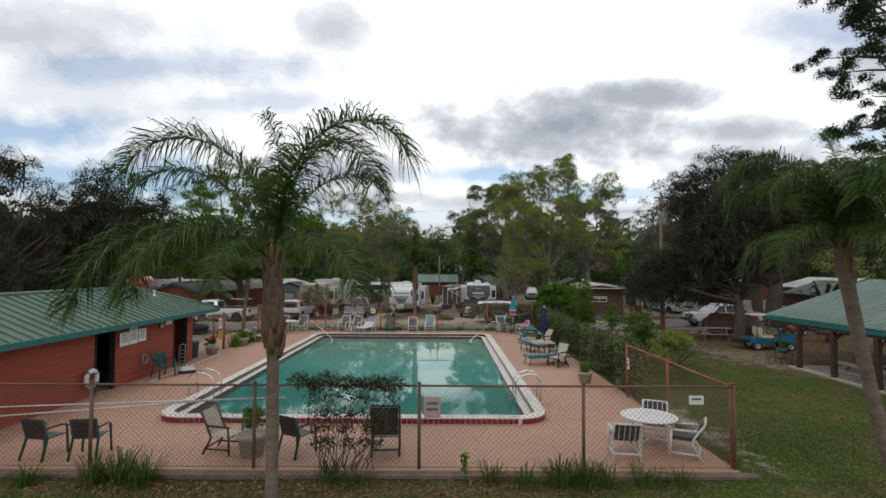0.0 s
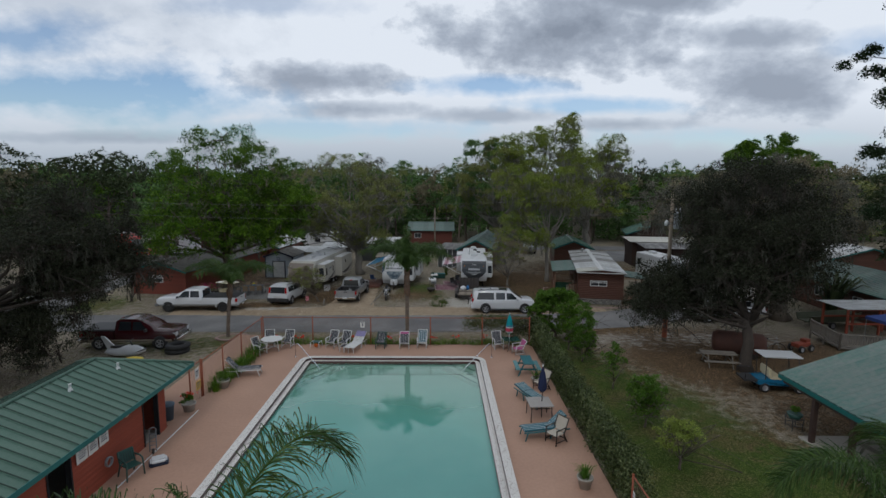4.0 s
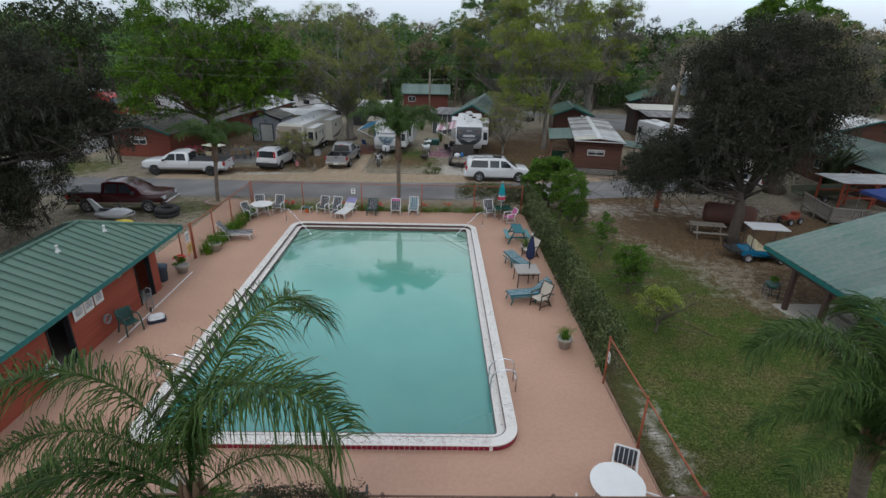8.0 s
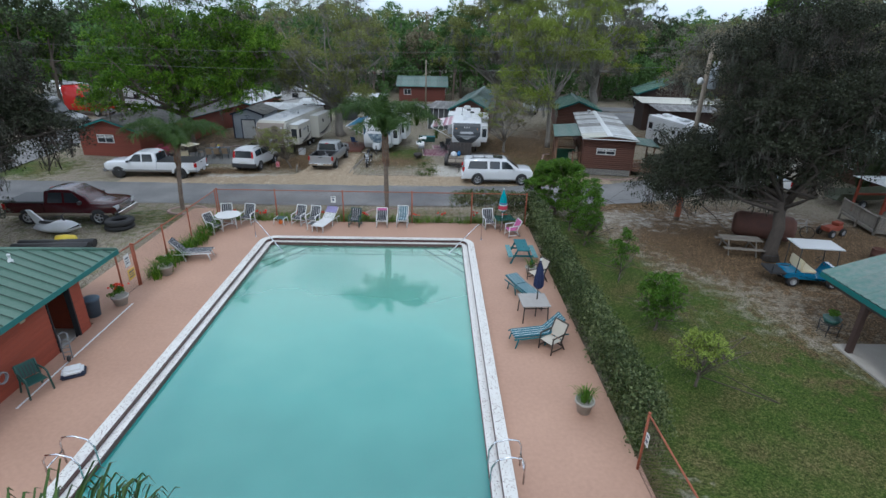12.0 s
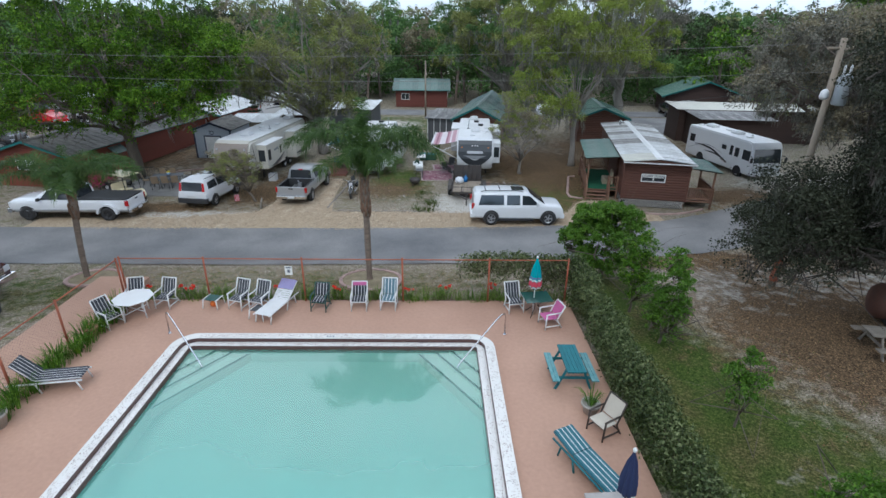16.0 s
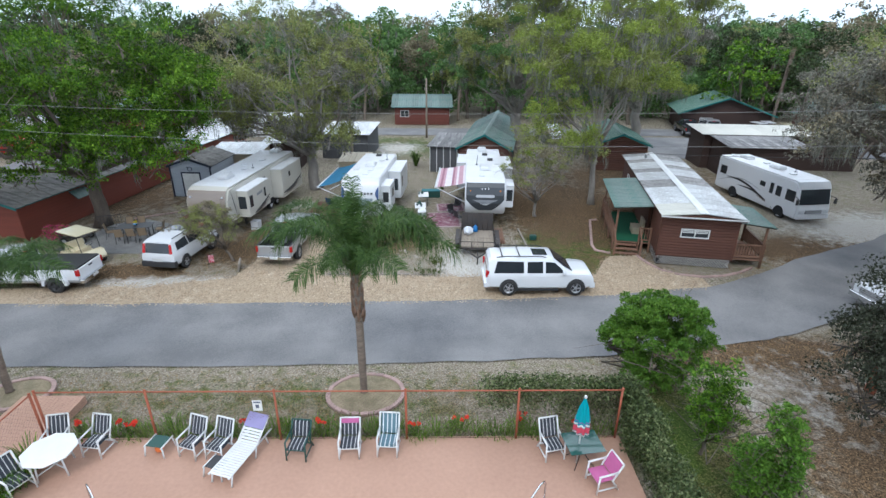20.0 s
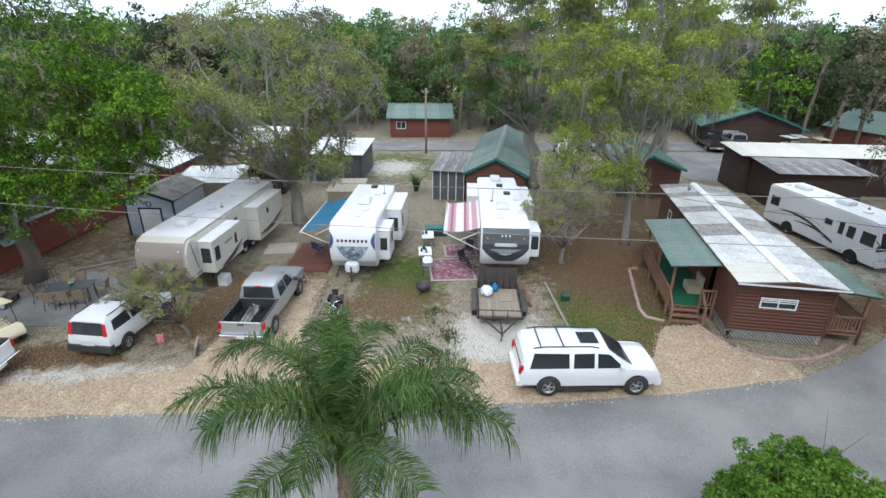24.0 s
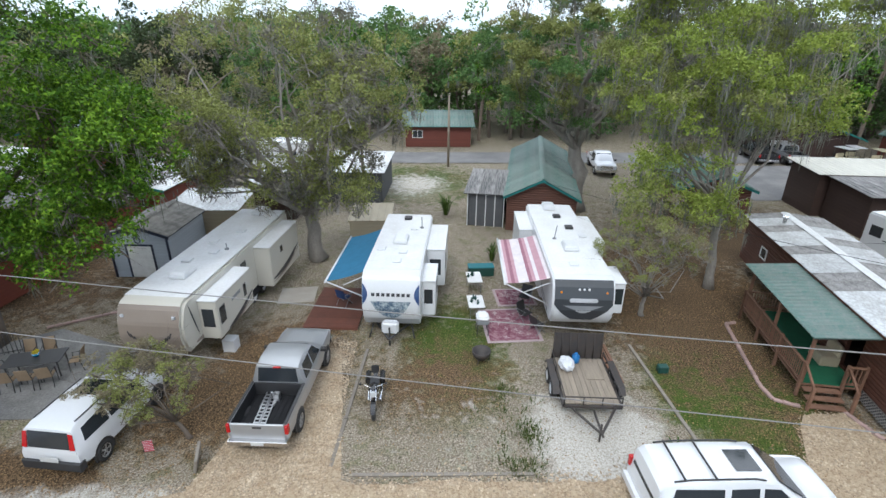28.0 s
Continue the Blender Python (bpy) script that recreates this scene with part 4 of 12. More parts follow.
# palms: five kinds of arching frond, shared by all palms
def frond_mesh(name, length, el0, el1, power, leaflets, leaf_len, seed):
    """A rib that leaves at el0 degrees and bends over to el1, with thin hanging leaflets."""
    rng = np.random.default_rng(seed)
    n = 22
    pos, el = [np.zeros(2)], []
    for i in range(n):
        e = radians(el0 + (el1 - el0) * ((i + 0.5) / n) ** power)
        el.append(e)
        pos.append(pos[-1] + np.array([math.cos(e), math.sin(e)]) * length / n)
    el.append(el[-1])
    pos, el = np.array(pos), np.array(el)
    v, f = [], []

    def quad(*ps):
        f.append(tuple(range(len(v), len(v) + 4)))
        v.extend(ps)
    for i in range(n):
        (xa, za), (xb, zb) = pos[i], pos[i + 1]
        wa, wb = 0.032 * (1 - i / n) + 0.005, 0.032 * (1 - (i + 1) / n) + 0.005
        quad((xa, -wa, za), (xb, -wb, zb), (xb, 0, zb + wb), (xa, 0, za + wa))
        quad((xa, 0, za + wa), (xb, 0, zb + wb), (xb, wb, zb), (xa, wa, za))
        quad((xa, wa, za - 0.01), (xb, wb, zb - 0.01), (xb, -wb, zb - 0.01), (xa, -wa, za - 0.01))
    grid = np.linspace(0, 1, n + 1)
    for i in range(leaflets):
        fr = 0.16 + 0.84 * (i + rng.random()) / leaflets
        x, z, e = (np.interp(fr, grid, a) for a in (pos[:, 0], pos[:, 1], el))
        tan, nor = np.array([math.cos(e), 0, math.sin(e)]), np.array([-math.sin(e), 0, math.cos(e)])
        ll = leaf_len * (0.45 + 0.55 * math.sin(math.pi * min(1.0, 0.25 + 0.62 * fr))) * rng.uniform(0.75, 1.2)
        side = 1 if i % 2 else -1
        d = tan * rng.uniform(0.2, 0.65) + np.array([0, side * rng.uniform(0.6, 1.0), 0]) + nor * rng.uniform(-0.1, 0.75)
        d /= np.linalg.norm(d)
        w = rng.uniform(0.0075, 0.0125)
        wv = np.cross(d, nor + rng.normal(0, 0.5, 3))
        wv *= w / (np.linalg.norm(wv) + 1e-9)
        fall = rng.uniform(0.6, 1.3)
        p0 = np.array([x, 0, z])
        p1 = p0 + d * ll * 0.4 + np.array([0, 0, -0.03 * ll])
        p2 = p0 + d * ll * 0.74 + np.array([0, 0, -0.24 * ll * fall])
        p3 = p0 + d * ll * 0.92 + np.array([0, 0, -0.60 * ll * fall])
        quad(p0 - wv * 0.6, p0 + wv * 0.6, p1 + wv, p1 - wv)
        quad(p1 - wv, p1 + wv, p2 + wv * 0.85, p2 - wv * 0.85)
        quad(p2 - wv * 0.85, p2 + wv * 0.85, p3 + wv * 0.1, p3 - wv * 0.1)
    return np_mesh(name, np.array(v), np.array(f), LEAF_PALM)


FRONDS = [frond_mesh("frond", 4.6, 80, -80, 2.0, 520, 0.86, 1), frond_mesh("frond", 4.2, 74, -52, 2.0, 500, 0.80, 2), frond_mesh("frond", 3.9, 58, -44, 1.8, 500, 0.80, 3), frond_mesh("frond", 2.9, 89, 30, 6.0, 260, 0.5, 4), frond_mesh("frond", 3.9, 46, -84, 1.25, 420, 0.74, 5)]
FAR_FRONDS = [frond_mesh("frond", 4.6, 78, -60, 2.0, 90, 1.5, 1), frond_mesh("frond", 4.3, 50, -60, 1.7, 90, 1.5, 2), frond_mesh("frond", 3.9, 20, -70, 1.4, 90, 1.4, 3)]


def palm(base, top, fronds, label, size=1.0, lower=0.17, upper=0.24, boot=1.5, sway=1.6, kinds=None):
    """fronds: rows of (turn, kind, scale)."""
    ob = thing("palm_tree", label, "palm tree", "", pose(base[0], base[1], base[2]))
    off = Vector(base)
    t = Vector(top) - off
    bm = bm_new()
    n = 24
    rng = random.Random(int(abs(base[0]) * 100))
    pts, rs = [], []
    for i in range(n + 1):
        f = i / n
        pts.append(Vector((t.x * f ** sway, t.y * f ** sway, t.z * f)))
        h = t.z * (1 - f)
        swell = max(0.0, 1 - h / boot)
        rs.append((lower * (1.3 if i == 0 else 1.0) if h > boot else lower + (upper - lower) * min(1.0, swell * 2.2) - 0.35 * upper * max(0.0, swell - 0.55)) * rng.uniform(0.94, 1.05))
    tube(bm, pts, rs, 12)
    part("trunk", bm, M_PALMTRUNK, ob, "grey ringed trunk")
    # old leaf bases round the head of the trunk
    bm = bm_new()
    for i in range(int(26 * boot)):
        f = i / (26 * boot)
        a = i * 2.4
        z = t.z - boot * (1 - f)
        c = Vector((t.x, t.y, 0)) * (z / t.z) ** sway
        r = upper * (0.9 - 0.2 * f)
        o = Vector((math.cos(a), math.sin(a), 0))
        p = c + o * r + Vector((0, 0, z))
        ln = rng.uniform(0.6, 1.25)
        tube(bm, [p - o * 0.06, p + o * 0.01 + Vector((0, 0, 0.2 * ln)), p + o * (0.015 + 0.04 * rng.random()) + Vector((0, 0, 0.42 * ln))], [0.065, 0.05, 0.02], 5)
    part("leaf_base", bm, M_BOOT, ob, "brown fibrous old leaf bases")
    for turn, kind, sc in fronds:
        fr = part("frond", (kinds or FRONDS)[kind], None, ob)
        fr.matrix_basis = Matrix.Translation(t + Vector((0, 0, -0.1))) @ pose(0, 0, 0, 0, 0, turn) @ pose(0, 0, 0, 0 if kind == 3 else rng.uniform(-14, 14), rng.uniform(-5, 5), 0) @ Matrix.Diagonal((sc * size, sc * size, sc * size, 1))
    return ob


palm((-2.72, 8.75, -0.12), (-2.75, 8.75, 4.25), [(8, 1, 0.66), (345, 0, 0.88), (60, 0, 0.92), (228, 3, 0.86), (194, 0, 0.84), (206, 1, 0.68), (172, 4, 0.86), (192, 4, 0.95), (222, 4, 0.72), (255, 4, 0.5), (325, 4, 0.62), (20, 4, 0.6)],
     "feathery green queen palm with drooping fronds before the fence", lower=0.1, upper=0.155, boot=1.6)
palm((8.33, 9.68, -0.12), (7.15, 9.62, 4.5), [(140, 0, 0.62), (165, 0, 0.7), (185, 0, 0.56), (205, 1, 0.46), (235, 0, 0.58), (265, 0, 0.62), (290, 1, 0.56), (325, 0, 0.72), (350, 0, 0.86), (20, 1, 0.62), (60, 0, 0.6), (100, 3, 0.8), (120, 1, 0.62), (250, 1, 0.6), (30, 2, 0.62), (0, 2, 0.62), (70, 0, 0.72), (160, 4, 0.5), (200, 4, 0.52), (260, 4, 0.6), (310, 4, 0.66), (340, 2, 0.7)],
     "leaning queen palm with drooping fronds on the lawn", lower=0.115, upper=0.12, boot=0.7, sway=0.7)
palm((-1.97, 36.7, -0.40), (-1.97, 36.7, 4.25), [(4, 1, 0.88), (24, 2, 0.86), (50, 1, 0.8), (75, 1, 0.85), (95, 3, 1.1), (118, 1, 0.86), (140, 2, 0.82), (165, 1, 0.92), (185, 2, 0.95), (205, 1, 0.85), (228, 2, 0.72), (316, 2, 0.74), (335, 1, 0.84), (352, 2, 0.95), (300, 3, 0.9), (195, 0, 0.78), (350, 0, 0.74), (95, 0, 0.84), (250, 0, 0.6), (285, 0, 0.58)],
     "queen palm standing in a ring of pink edging blocks", lower=0.13, upper=0.19, boot=1.7)
palm((-14.2, 36.8, -0.38), (-13.85, 36.8, 3.3), [(a, k, s) for a, k, s in ((0, 2, 0.9), (28, 1, 0.72), (60, 2, 0.8), (85, 1, 0.68), (100, 3, 0.75), (125, 2, 0.8), (155, 1, 0.75), (180, 2, 0.9), (208, 1, 0.75), (240, 2, 0.8), (275, 1, 0.7), (305, 2, 0.85), (335, 1, 0.75), (350, 0, 0.6))],
     "slim queen palm beside the road in a ring of blocks", lower=0.12, upper=0.17, boot=1.0)

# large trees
tree("live_oak", (-25.5, 28.5), 3.0, (-25.5, 29.0, 6.0, 7.8, 7.0, 4.4), LEAF_OAK_DARK, "dark live oak hung with grey moss beyond the bathhouse", 11, leaves=42000, size=0.105, clumps=120, r0=0.5, bark=M_DARKBARK, bare=9, tuft_mat=LEAF_SHADED_MOSS, moss=1300, moss_len=0.9, boughs=16, extra=((-21.0, 30, 3.6, 3.0, 2.6, 2.0, 22), (-19.6, 30, 7.2, 3.6, 2.4, 2.4, 44), (-17.8, 30, 5.2, 2.3, 2.0, 2.2, 44), (-24, 25, 3.0, 4, 3, 2, 26), (-22.0, 29.0, 1.9, 3.2, 2.0, 1.6, 30)))
tree("live_oak", (17.2, 30.0), 3.2, (18.8, 32.6, 7.3, 4.4, 4.2, 4.0), LEAF_OAK_DARK, "dark spreading live oak with moss and bare twigs", 12, leaves=42000, size=0.105, clumps=140, r0=0.30, moss=1200, moss_len=1.0, boughs=20, bare=7, tuft_mat=LEAF_SHADED_MOSS, bark=M_DARKBARK, extra=((13.4, 33.6, 2.8, 1.7, 1.6, 1.4, 32), (14.7, 34.2, 4.0, 1.5, 1.5, 1.1, 20), (16.2, 33.2, 2.9, 2.2, 1.8, 1.3, 34), (17.2, 31.0, 4.4, 2.4, 1.8, 1.4, 22), (20.8, 32.0, 6.4, 2.0, 2.2, 2.4, 26), (17.6, 34.4, 4.2, 2.6, 1.8, 1.6, 24), (17.0, 31.0, 5.6, 2.2, 1.8, 2.0, 24)))
tree("live_oak", (27.6, 42.7), 4.5, (27.0, 43.5, 8.2, 6.5, 6.0, 4.0), LEAF_GREY, "old oak with thin grey crown and thick dark trunk", 13, leaves=20000, size=0.13, clumps=90, r0=0.62, moss=500, boughs=18, second=(LEAF_BROWN, 0.4), extra=((21.0, 45.5, 7.9, 4.0, 2.6, 2.4, 60), (23.5, 45.0, 5.6, 2.8, 2.4, 2.0, 26)))
tree("oak_tree", (31.5, 51.0), 4.5, (28.5, 51.5, 7.4, 7.0, 5.5, 4.2), LEAF_GREY, "sparse grey-brown oak with moss beside the motorhome", 14, leaves=14000, size=0.12, clumps=90, r0=0.45, moss=700, boughs=20, second=(LEAF_OLIVE, 0.35))
tree("oak_tree", (-21.3, 54.0), 4.2, (-21.8, 55.2, 9.2, 7.2, 6.5, 6.2), LEAF_GREEN, "tall oak with fresh green leaves and hanging moss", 15, leaves=30000, size=0.16, clumps=120, r0=0.42, moss=420, moss_len=1.3, boughs=18, extra=((-24, 49.5, 4.6, 3.2, 2.6, 3.0, 30), (-16.2, 53.6, 8.0, 3.4, 3.0, 3.2, 34), (-18.8, 52.2, 4.4, 3.0, 2.2, 2.2, 30), (-15.6, 53.4, 5.0, 2.2, 2.0, 2.4, 34), (-13.9, 54.0, 7.4, 1.6, 1.8, 2.0, 22), (-23.5, 51.5, 8.0, 4.0, 3.0, 4.0, 34), (-27.0, 54, 5.0, 3.0, 3.0, 3.0, 20), (-21.3, 54.3, 4.7, 2.4, 2.0, 2.3, 32)))
tree("oak_tree", (-9.2, 62.8), 3.8, (-10.8, 63.5, 8.3, 7.6, 6.0, 4.6), LEAF_OLIVE, "olive-leaved oak with pale mossy branches", 16, leaves=20000, size=0.14, clumps=115, r0=0.42, moss=700, moss_len=1.0, boughs=22, second=(LEAF_GREY, 0.22), bark=M_GREYBARK, bare=9, extra=((-15.5, 62, 6.2, 3.0, 3, 3.0, 30), (-8.0, 62.4, 4.8, 2.4, 2.0, 3.4, 44), (-7.2, 62.8, 9.0, 3.2, 2.6, 2.6, 26), (-12.0, 61.2, 5.0, 2.6, 2.4, 2.0, 20)))
tree("oak_tree", (12.2, 58.8), 4.5, (12.4, 61.5, 10.4, 6.0, 5.4, 5.6), LEAF_YELLOW, "tall yellow-green oak draped with grey moss", 17, leaves=26000, size=0.14, clumps=125, r0=0.22, moss=1500, moss_len=1.7, boughs=18, bark=M_GREYBARK, second=(LEAF_OLIVE, 0.3), extra=((9.2, 58.2, 4.4, 3.0, 2.2, 2.6, 30), (8.6, 59.5, 8.6, 2.8, 2.8, 3.4, 26), (14.7, 61.6, 15.8, 1.7, 1.7, 2.2, 18), (20.4, 62.0, 13.4, 2.0, 2.0, 1.9, 18), (9.0, 61.8, 13.6, 1.8, 1.8, 1.8, 16)))
tree("oak_tree", (8.6, 72.0), 6.0, (7.5, 73.5, 10.0, 6.5, 5.5, 6.0), LEAF_OLIVE, "old oak with thick leaning trunk and moss", 18, leaves=18000, size=0.17, clumps=95, r0=0.6, moss=900, moss_len=1.6, boughs=18, second=(LEAF_WOODS, 0.4), bark=M_GREYBARK)
tree("oak_tree", (21.5, 76.0), 6.0, (21.0, 76.0, 9.5, 6.0, 5.5, 6.0), LEAF_YELLOW, "tall moss-hung oak behind the cabins", 19, leaves=15000, size=0.18, clumps=85, r0=0.55, moss=900, moss_len=1.4, boughs=16, second=(LEAF_GREY, 0.4), bark=M_GREYBARK)
tree("oak_tree", (34.0, 55.5), 6.0, (34.0, 55.5, 11.2, 4.6, 4.0, 3.6), LEAF_GREEN, "tall oak with fresh bright green crown behind the motorhome", 29, leaves=13000, size=0.2, clumps=60, r0=0.4, boughs=14)
tree("small_tree", (7.45, 56.0), 1.4, (7.4, 56.0, 3.0, 2.5, 2.3, 2.2), LEAF_OLIVE, "small thin-leaved tree on the lot", 20, leaves=8500, size=0.05, clumps=80, cr=(0.25, 0.5), r0=0.11, boughs=18, bark=M_GREYBARK, second=(LEAF_BROWN, 0.5), hollow=0.2)
tree("small_tree", (-10.75, 48.4), 0.8, (-12.2, 48.7, 1.5, 2.1, 1.6, 1.15), LEAF_OLIVE, "small olive-leaved tree beside the white car", 21, leaves=6500, size=0.045, clumps=60, cr=(0.22, 0.45), r0=0.08, boughs=16, second=(LEAF_BROWN, 0.4), hollow=0.2)
# young trees and shrubs on the lawn
tree("citrus_tree", (8.3, 37.3), 0.6, (8.2, 37.3, 1.35, 1.7, 1.6, 1.55), LEAF_BRIGHT, "bushy bright green citrus tree beside the hedge", 22, leaves=11000, size=0.105, clumps=75, cr=(0.36, 0.6), r0=0.1, boughs=9, bare=2)
tree("young_tree", (8.25, 33.6), 0.6, (8.35, 33.6, 1.75, 0.62, 0.6, 1.65), LEAF_GREEN, "slim young tree with thin green leaves", 23, extra=((8.3, 33.6, 1.0, 0.4, 0.4, 0.7, 18),), leaves=4200, size=0.055, clumps=44, cr=(0.2, 0.34), r0=0.05, boughs=10, hollow=0.2, bare=2)
tree("young_tree", (8.55, 31.5), 0.5, (8.6, 31.5, 1.55, 0.72, 0.7, 1.55), LEAF_BRIGHT, "young bright green tree on the lawn", 24, extra=((8.55, 31.5, 0.8, 0.6, 0.6, 0.7, 26), (8.6, 31.5, 2.7, 0.35, 0.35, 0.6, 14)), leaves=6500, size=0.055, clumps=52, cr=(0.2, 0.36), r0=0.05, boughs=10, hollow=0.2, bare=2)
tree("young_tree", (8.98, 27.5), 0.6, (9.05, 27.5, 1.3, 0.55, 0.5, 1.0), LEAF_BRIGHT, "thin young tree with bright green leaves", 25, leaves=1500, size=0.055, clumps=26, cr=(0.16, 0.3), r0=0.035, boughs=9, hollow=0.2, bare=2)
tree("young_tree", (8.98, 23.5), 0.5, (9.1, 23.5, 1.25, 0.85, 0.75, 1.05), LEAF_BRIGHT, "bushy young tree with bright green leaves", 26, extra=((9.05, 23.5, 0.7, 0.5, 0.5, 0.5, 14),), leaves=4200, size=0.055, clumps=44, cr=(0.18, 0.34), r0=0.045, boughs=10, hollow=0.2, bare=2)
tree("young_tree", (8.98, 20.3), 0.55, (8.95, 20.3, 1.15, 0.85, 0.8, 0.62), LEAF_YELLOW, "small round yellow-green citrus tree", 27, leaves=2400, size=0.05, clumps=36, cr=(0.18, 0.34), r0=0.045, boughs=10, hollow=0.2, bare=3)


# cabbage palms at the edge of the far parking area
for px, py, ph in ((44.5, 89.5, 9.6), (47.0, 88.0, 7.6), (48.8, 86.5, 8.4), (-13.5, 97.5, 5.0), (3.8, 99.0, 5.5), (-10.0, 99.5, 4.2)):
    palm((px, py, ground_z(py)), (px + 0.5, py, ph), [(a * 36 + px, (1, 2, 2)[a % 3], 0.42) for a in range(10)] + [(a * 45, 0, 0.36) for a in range(8)], "tall cabbage palm with rough round crown at the wood's edge", lower=0.2, upper=0.27, boot=1.2, kinds=FAR_FRONDS)


def pine():
    rng = np.random.default_rng(31)
    ob = thing("pine_tree", "tall pine with dark clumped needles", "pine tree", "", pose(24.5, 27.0, -0.1))
    bm = bm_new()
    tube(bm, [(0, 0, 0), (0.1, 0, 8), (-0.1, 0.1, 16), (0, 0, 25)], [0.38, 0.3, 0.22, 0.05], 9)
    cs, rs = [], []
    for i in range(56):
        z = rng.uniform(9.0, 24.5)
        a = rng.uniform(0, 6.28)
        ln = rng.uniform(1.5, 5.4) * (1 - 0.5 * max(0, z - 11) / 14)
        e = Vector((math.cos(a) * ln, math.sin(a) * ln, z + rng.uniform(-0.6, 0.9)))
        tube(bm, [(0, 0, z - 0.8), e * 0.5 + Vector((0, 0, z * 0.5 - 0.3)), e], [0.09, 0.06, 0.02], 5)
        for _ in range(4):
            cs.append(np.array(e) + rng.normal(0, 0.5, 3) * np.array([1, 1, 0.6]))
            rs.append(rng.uniform(0.35, 0.75))
    part("trunk", bm, M_BARK, ob)
    v, f = leaf_cards(rng, cs, rs, 48000, 0.085, shell=0.1)
    part("crown", np_mesh("crown", v, f, LEAF_PINE), None, ob)


pine()


def woods():
    """The far wood: a joined belt of many trees round the camp."""
    rng = np.random.default_rng(77)
    bands = {"deep": [], "olive": [], "brown": [], "green": [], "dark": []}
    bm = bm_new()
    spots = []
    for i in range(300):
        u = rng.random()
        if u < 0.72:
            x, y = rng.uniform(-95, 95), 98 + 50 * rng.random() ** 1.5
        elif u < 0.86:
            x, y = rng.uniform(-110, -46), rng.uniform(30, 110)
        else:
            x, y = rng.uniform(46, 110), rng.uniform(20, 110)
        if -8 < x < 5 and y < 106:
            continue
        spots.append((x, y))
    for x, y in ((-30, 97), (-14, 101), (-46, 92), (-40, 84), (16, 98), (28, 96), (40, 90), (8, 104), (-22, 104), (34, 104), (-36, 70), (46, 72), (40, 62), (-50, 74), (38, 40), (44, 48), (42, 30), (-34, 22), (-36, 36), (-44, 56)):
        spots.append((x, y))
    mass = {k: ([], []) for k in bands}
    moss_c, moss_r = [], []
    for x, y in spots:
        h = rng.uniform(10.5, 16.0)
        r = rng.uniform(3.2, 5.4)
        d = math.hypot(x, y - 25)
        key = rng.choice(["deep", "olive", "brown", "green"], p=[0.38, 0.22, 0.2, 0.2])
        if (x < -26 or x > 34) and rng.random() < 0.5:
            key = "dark"
        gz = ground_z(y)
        c, rs = clump_cloud(rng, (x, y, gz + h * 0.6), (r, r, h * 0.42), 26, 0.9, 1.9)
        mass[key][0].append(c)
        mass[key][1].append(rs)
        moss_c.append(c[:8])
        moss_r.append(rs[:8])
        top = Vector((x + rng.normal(0, 0.5), y, gz + h * 0.7))
        tube(bm, [(x, y, gz - 0.1), Vector((x, y, gz)).lerp(top, 0.5) + Vector((rng.normal(0, 0.3), 0, 0)), top], [0.24, 0.17, 0.06], 6, caps=False)
        for j in range(3):
            tube(bm, [Vector((x, y, gz + h * rng.uniform(0.25, 0.5))), Vector(c[j])], [0.13, 0.03], 4, caps=False)
    ob = thing("far_woods", "dense mixed woodland with moss behind the camp", "woods", kind="stuff")
    part("trunks", bm, M_BARK, ob)
    for key, leaf, per in (("deep", LEAF_WOODS, 1150), ("olive", LEAF_OLIVE, 1050), ("brown", LEAF_BROWN, 900), ("green", LEAF_GREEN, 1100), ("dark", LEAF_OAK_SIDE, 1000)):
        c, rs = np.concatenate(mass[key][0]), np.concatenate(mass[key][1])
        v, f = twigs(rng, c, rs, 1, 0.04)
        part("twig_work", np_mesh("twig_work", v, f, M_BARK), None, ob)
        c, rs = sprays(rng, c, rs, 6)
        v, f = leaf_cards(rng, c, rs * 1.15, int(per * 1.05) * len(mass[key][0]), 0.28, up=0.6, squash=0.85, shell=0.3)
        part("crowns", np_mesh("crowns", v, f, leaf), None, ob)
    v, f = moss_cards(rng, np.concatenate(moss_c), np.concatenate(moss_r), 3200, 1.8, 0.14)
    part("moss", np_mesh("moss", v, f, LEAF_MOSS), None, ob)
    # a deep rank of crowns behind closes the view
    c = np.stack([rng.uniform(-130, 130, 900), rng.uniform(112, 150, 900), rng.uniform(0.5, 11.5, 900)], 1)
    v, f = leaf_cards(rng, c, rng.uniform(1.6, 3.2, 900), 52000, 0.6)
    part("back_rank", np_mesh("back_rank", v, f, LEAF_WOODS), None, ob)
    # undergrowth along the wood's foot
    n = 760
    c = np.stack([rng.uniform(-110, 110, n), rng.uniform(97, 116, n), rng.uniform(-0.3, 6.0, n)], 1)
    c = c[(c[:, 0] < -9) | (c[:, 0] > 6) | (c[:, 1] > 104)]
    v, f = leaf_cards(rng, c, rng.uniform(1.2, 2.6, len(c)), 56000, 0.3)
    part("undergrowth", np_mesh("undergrowth", v, f, LEAF_WOODS), None, ob)


woods()


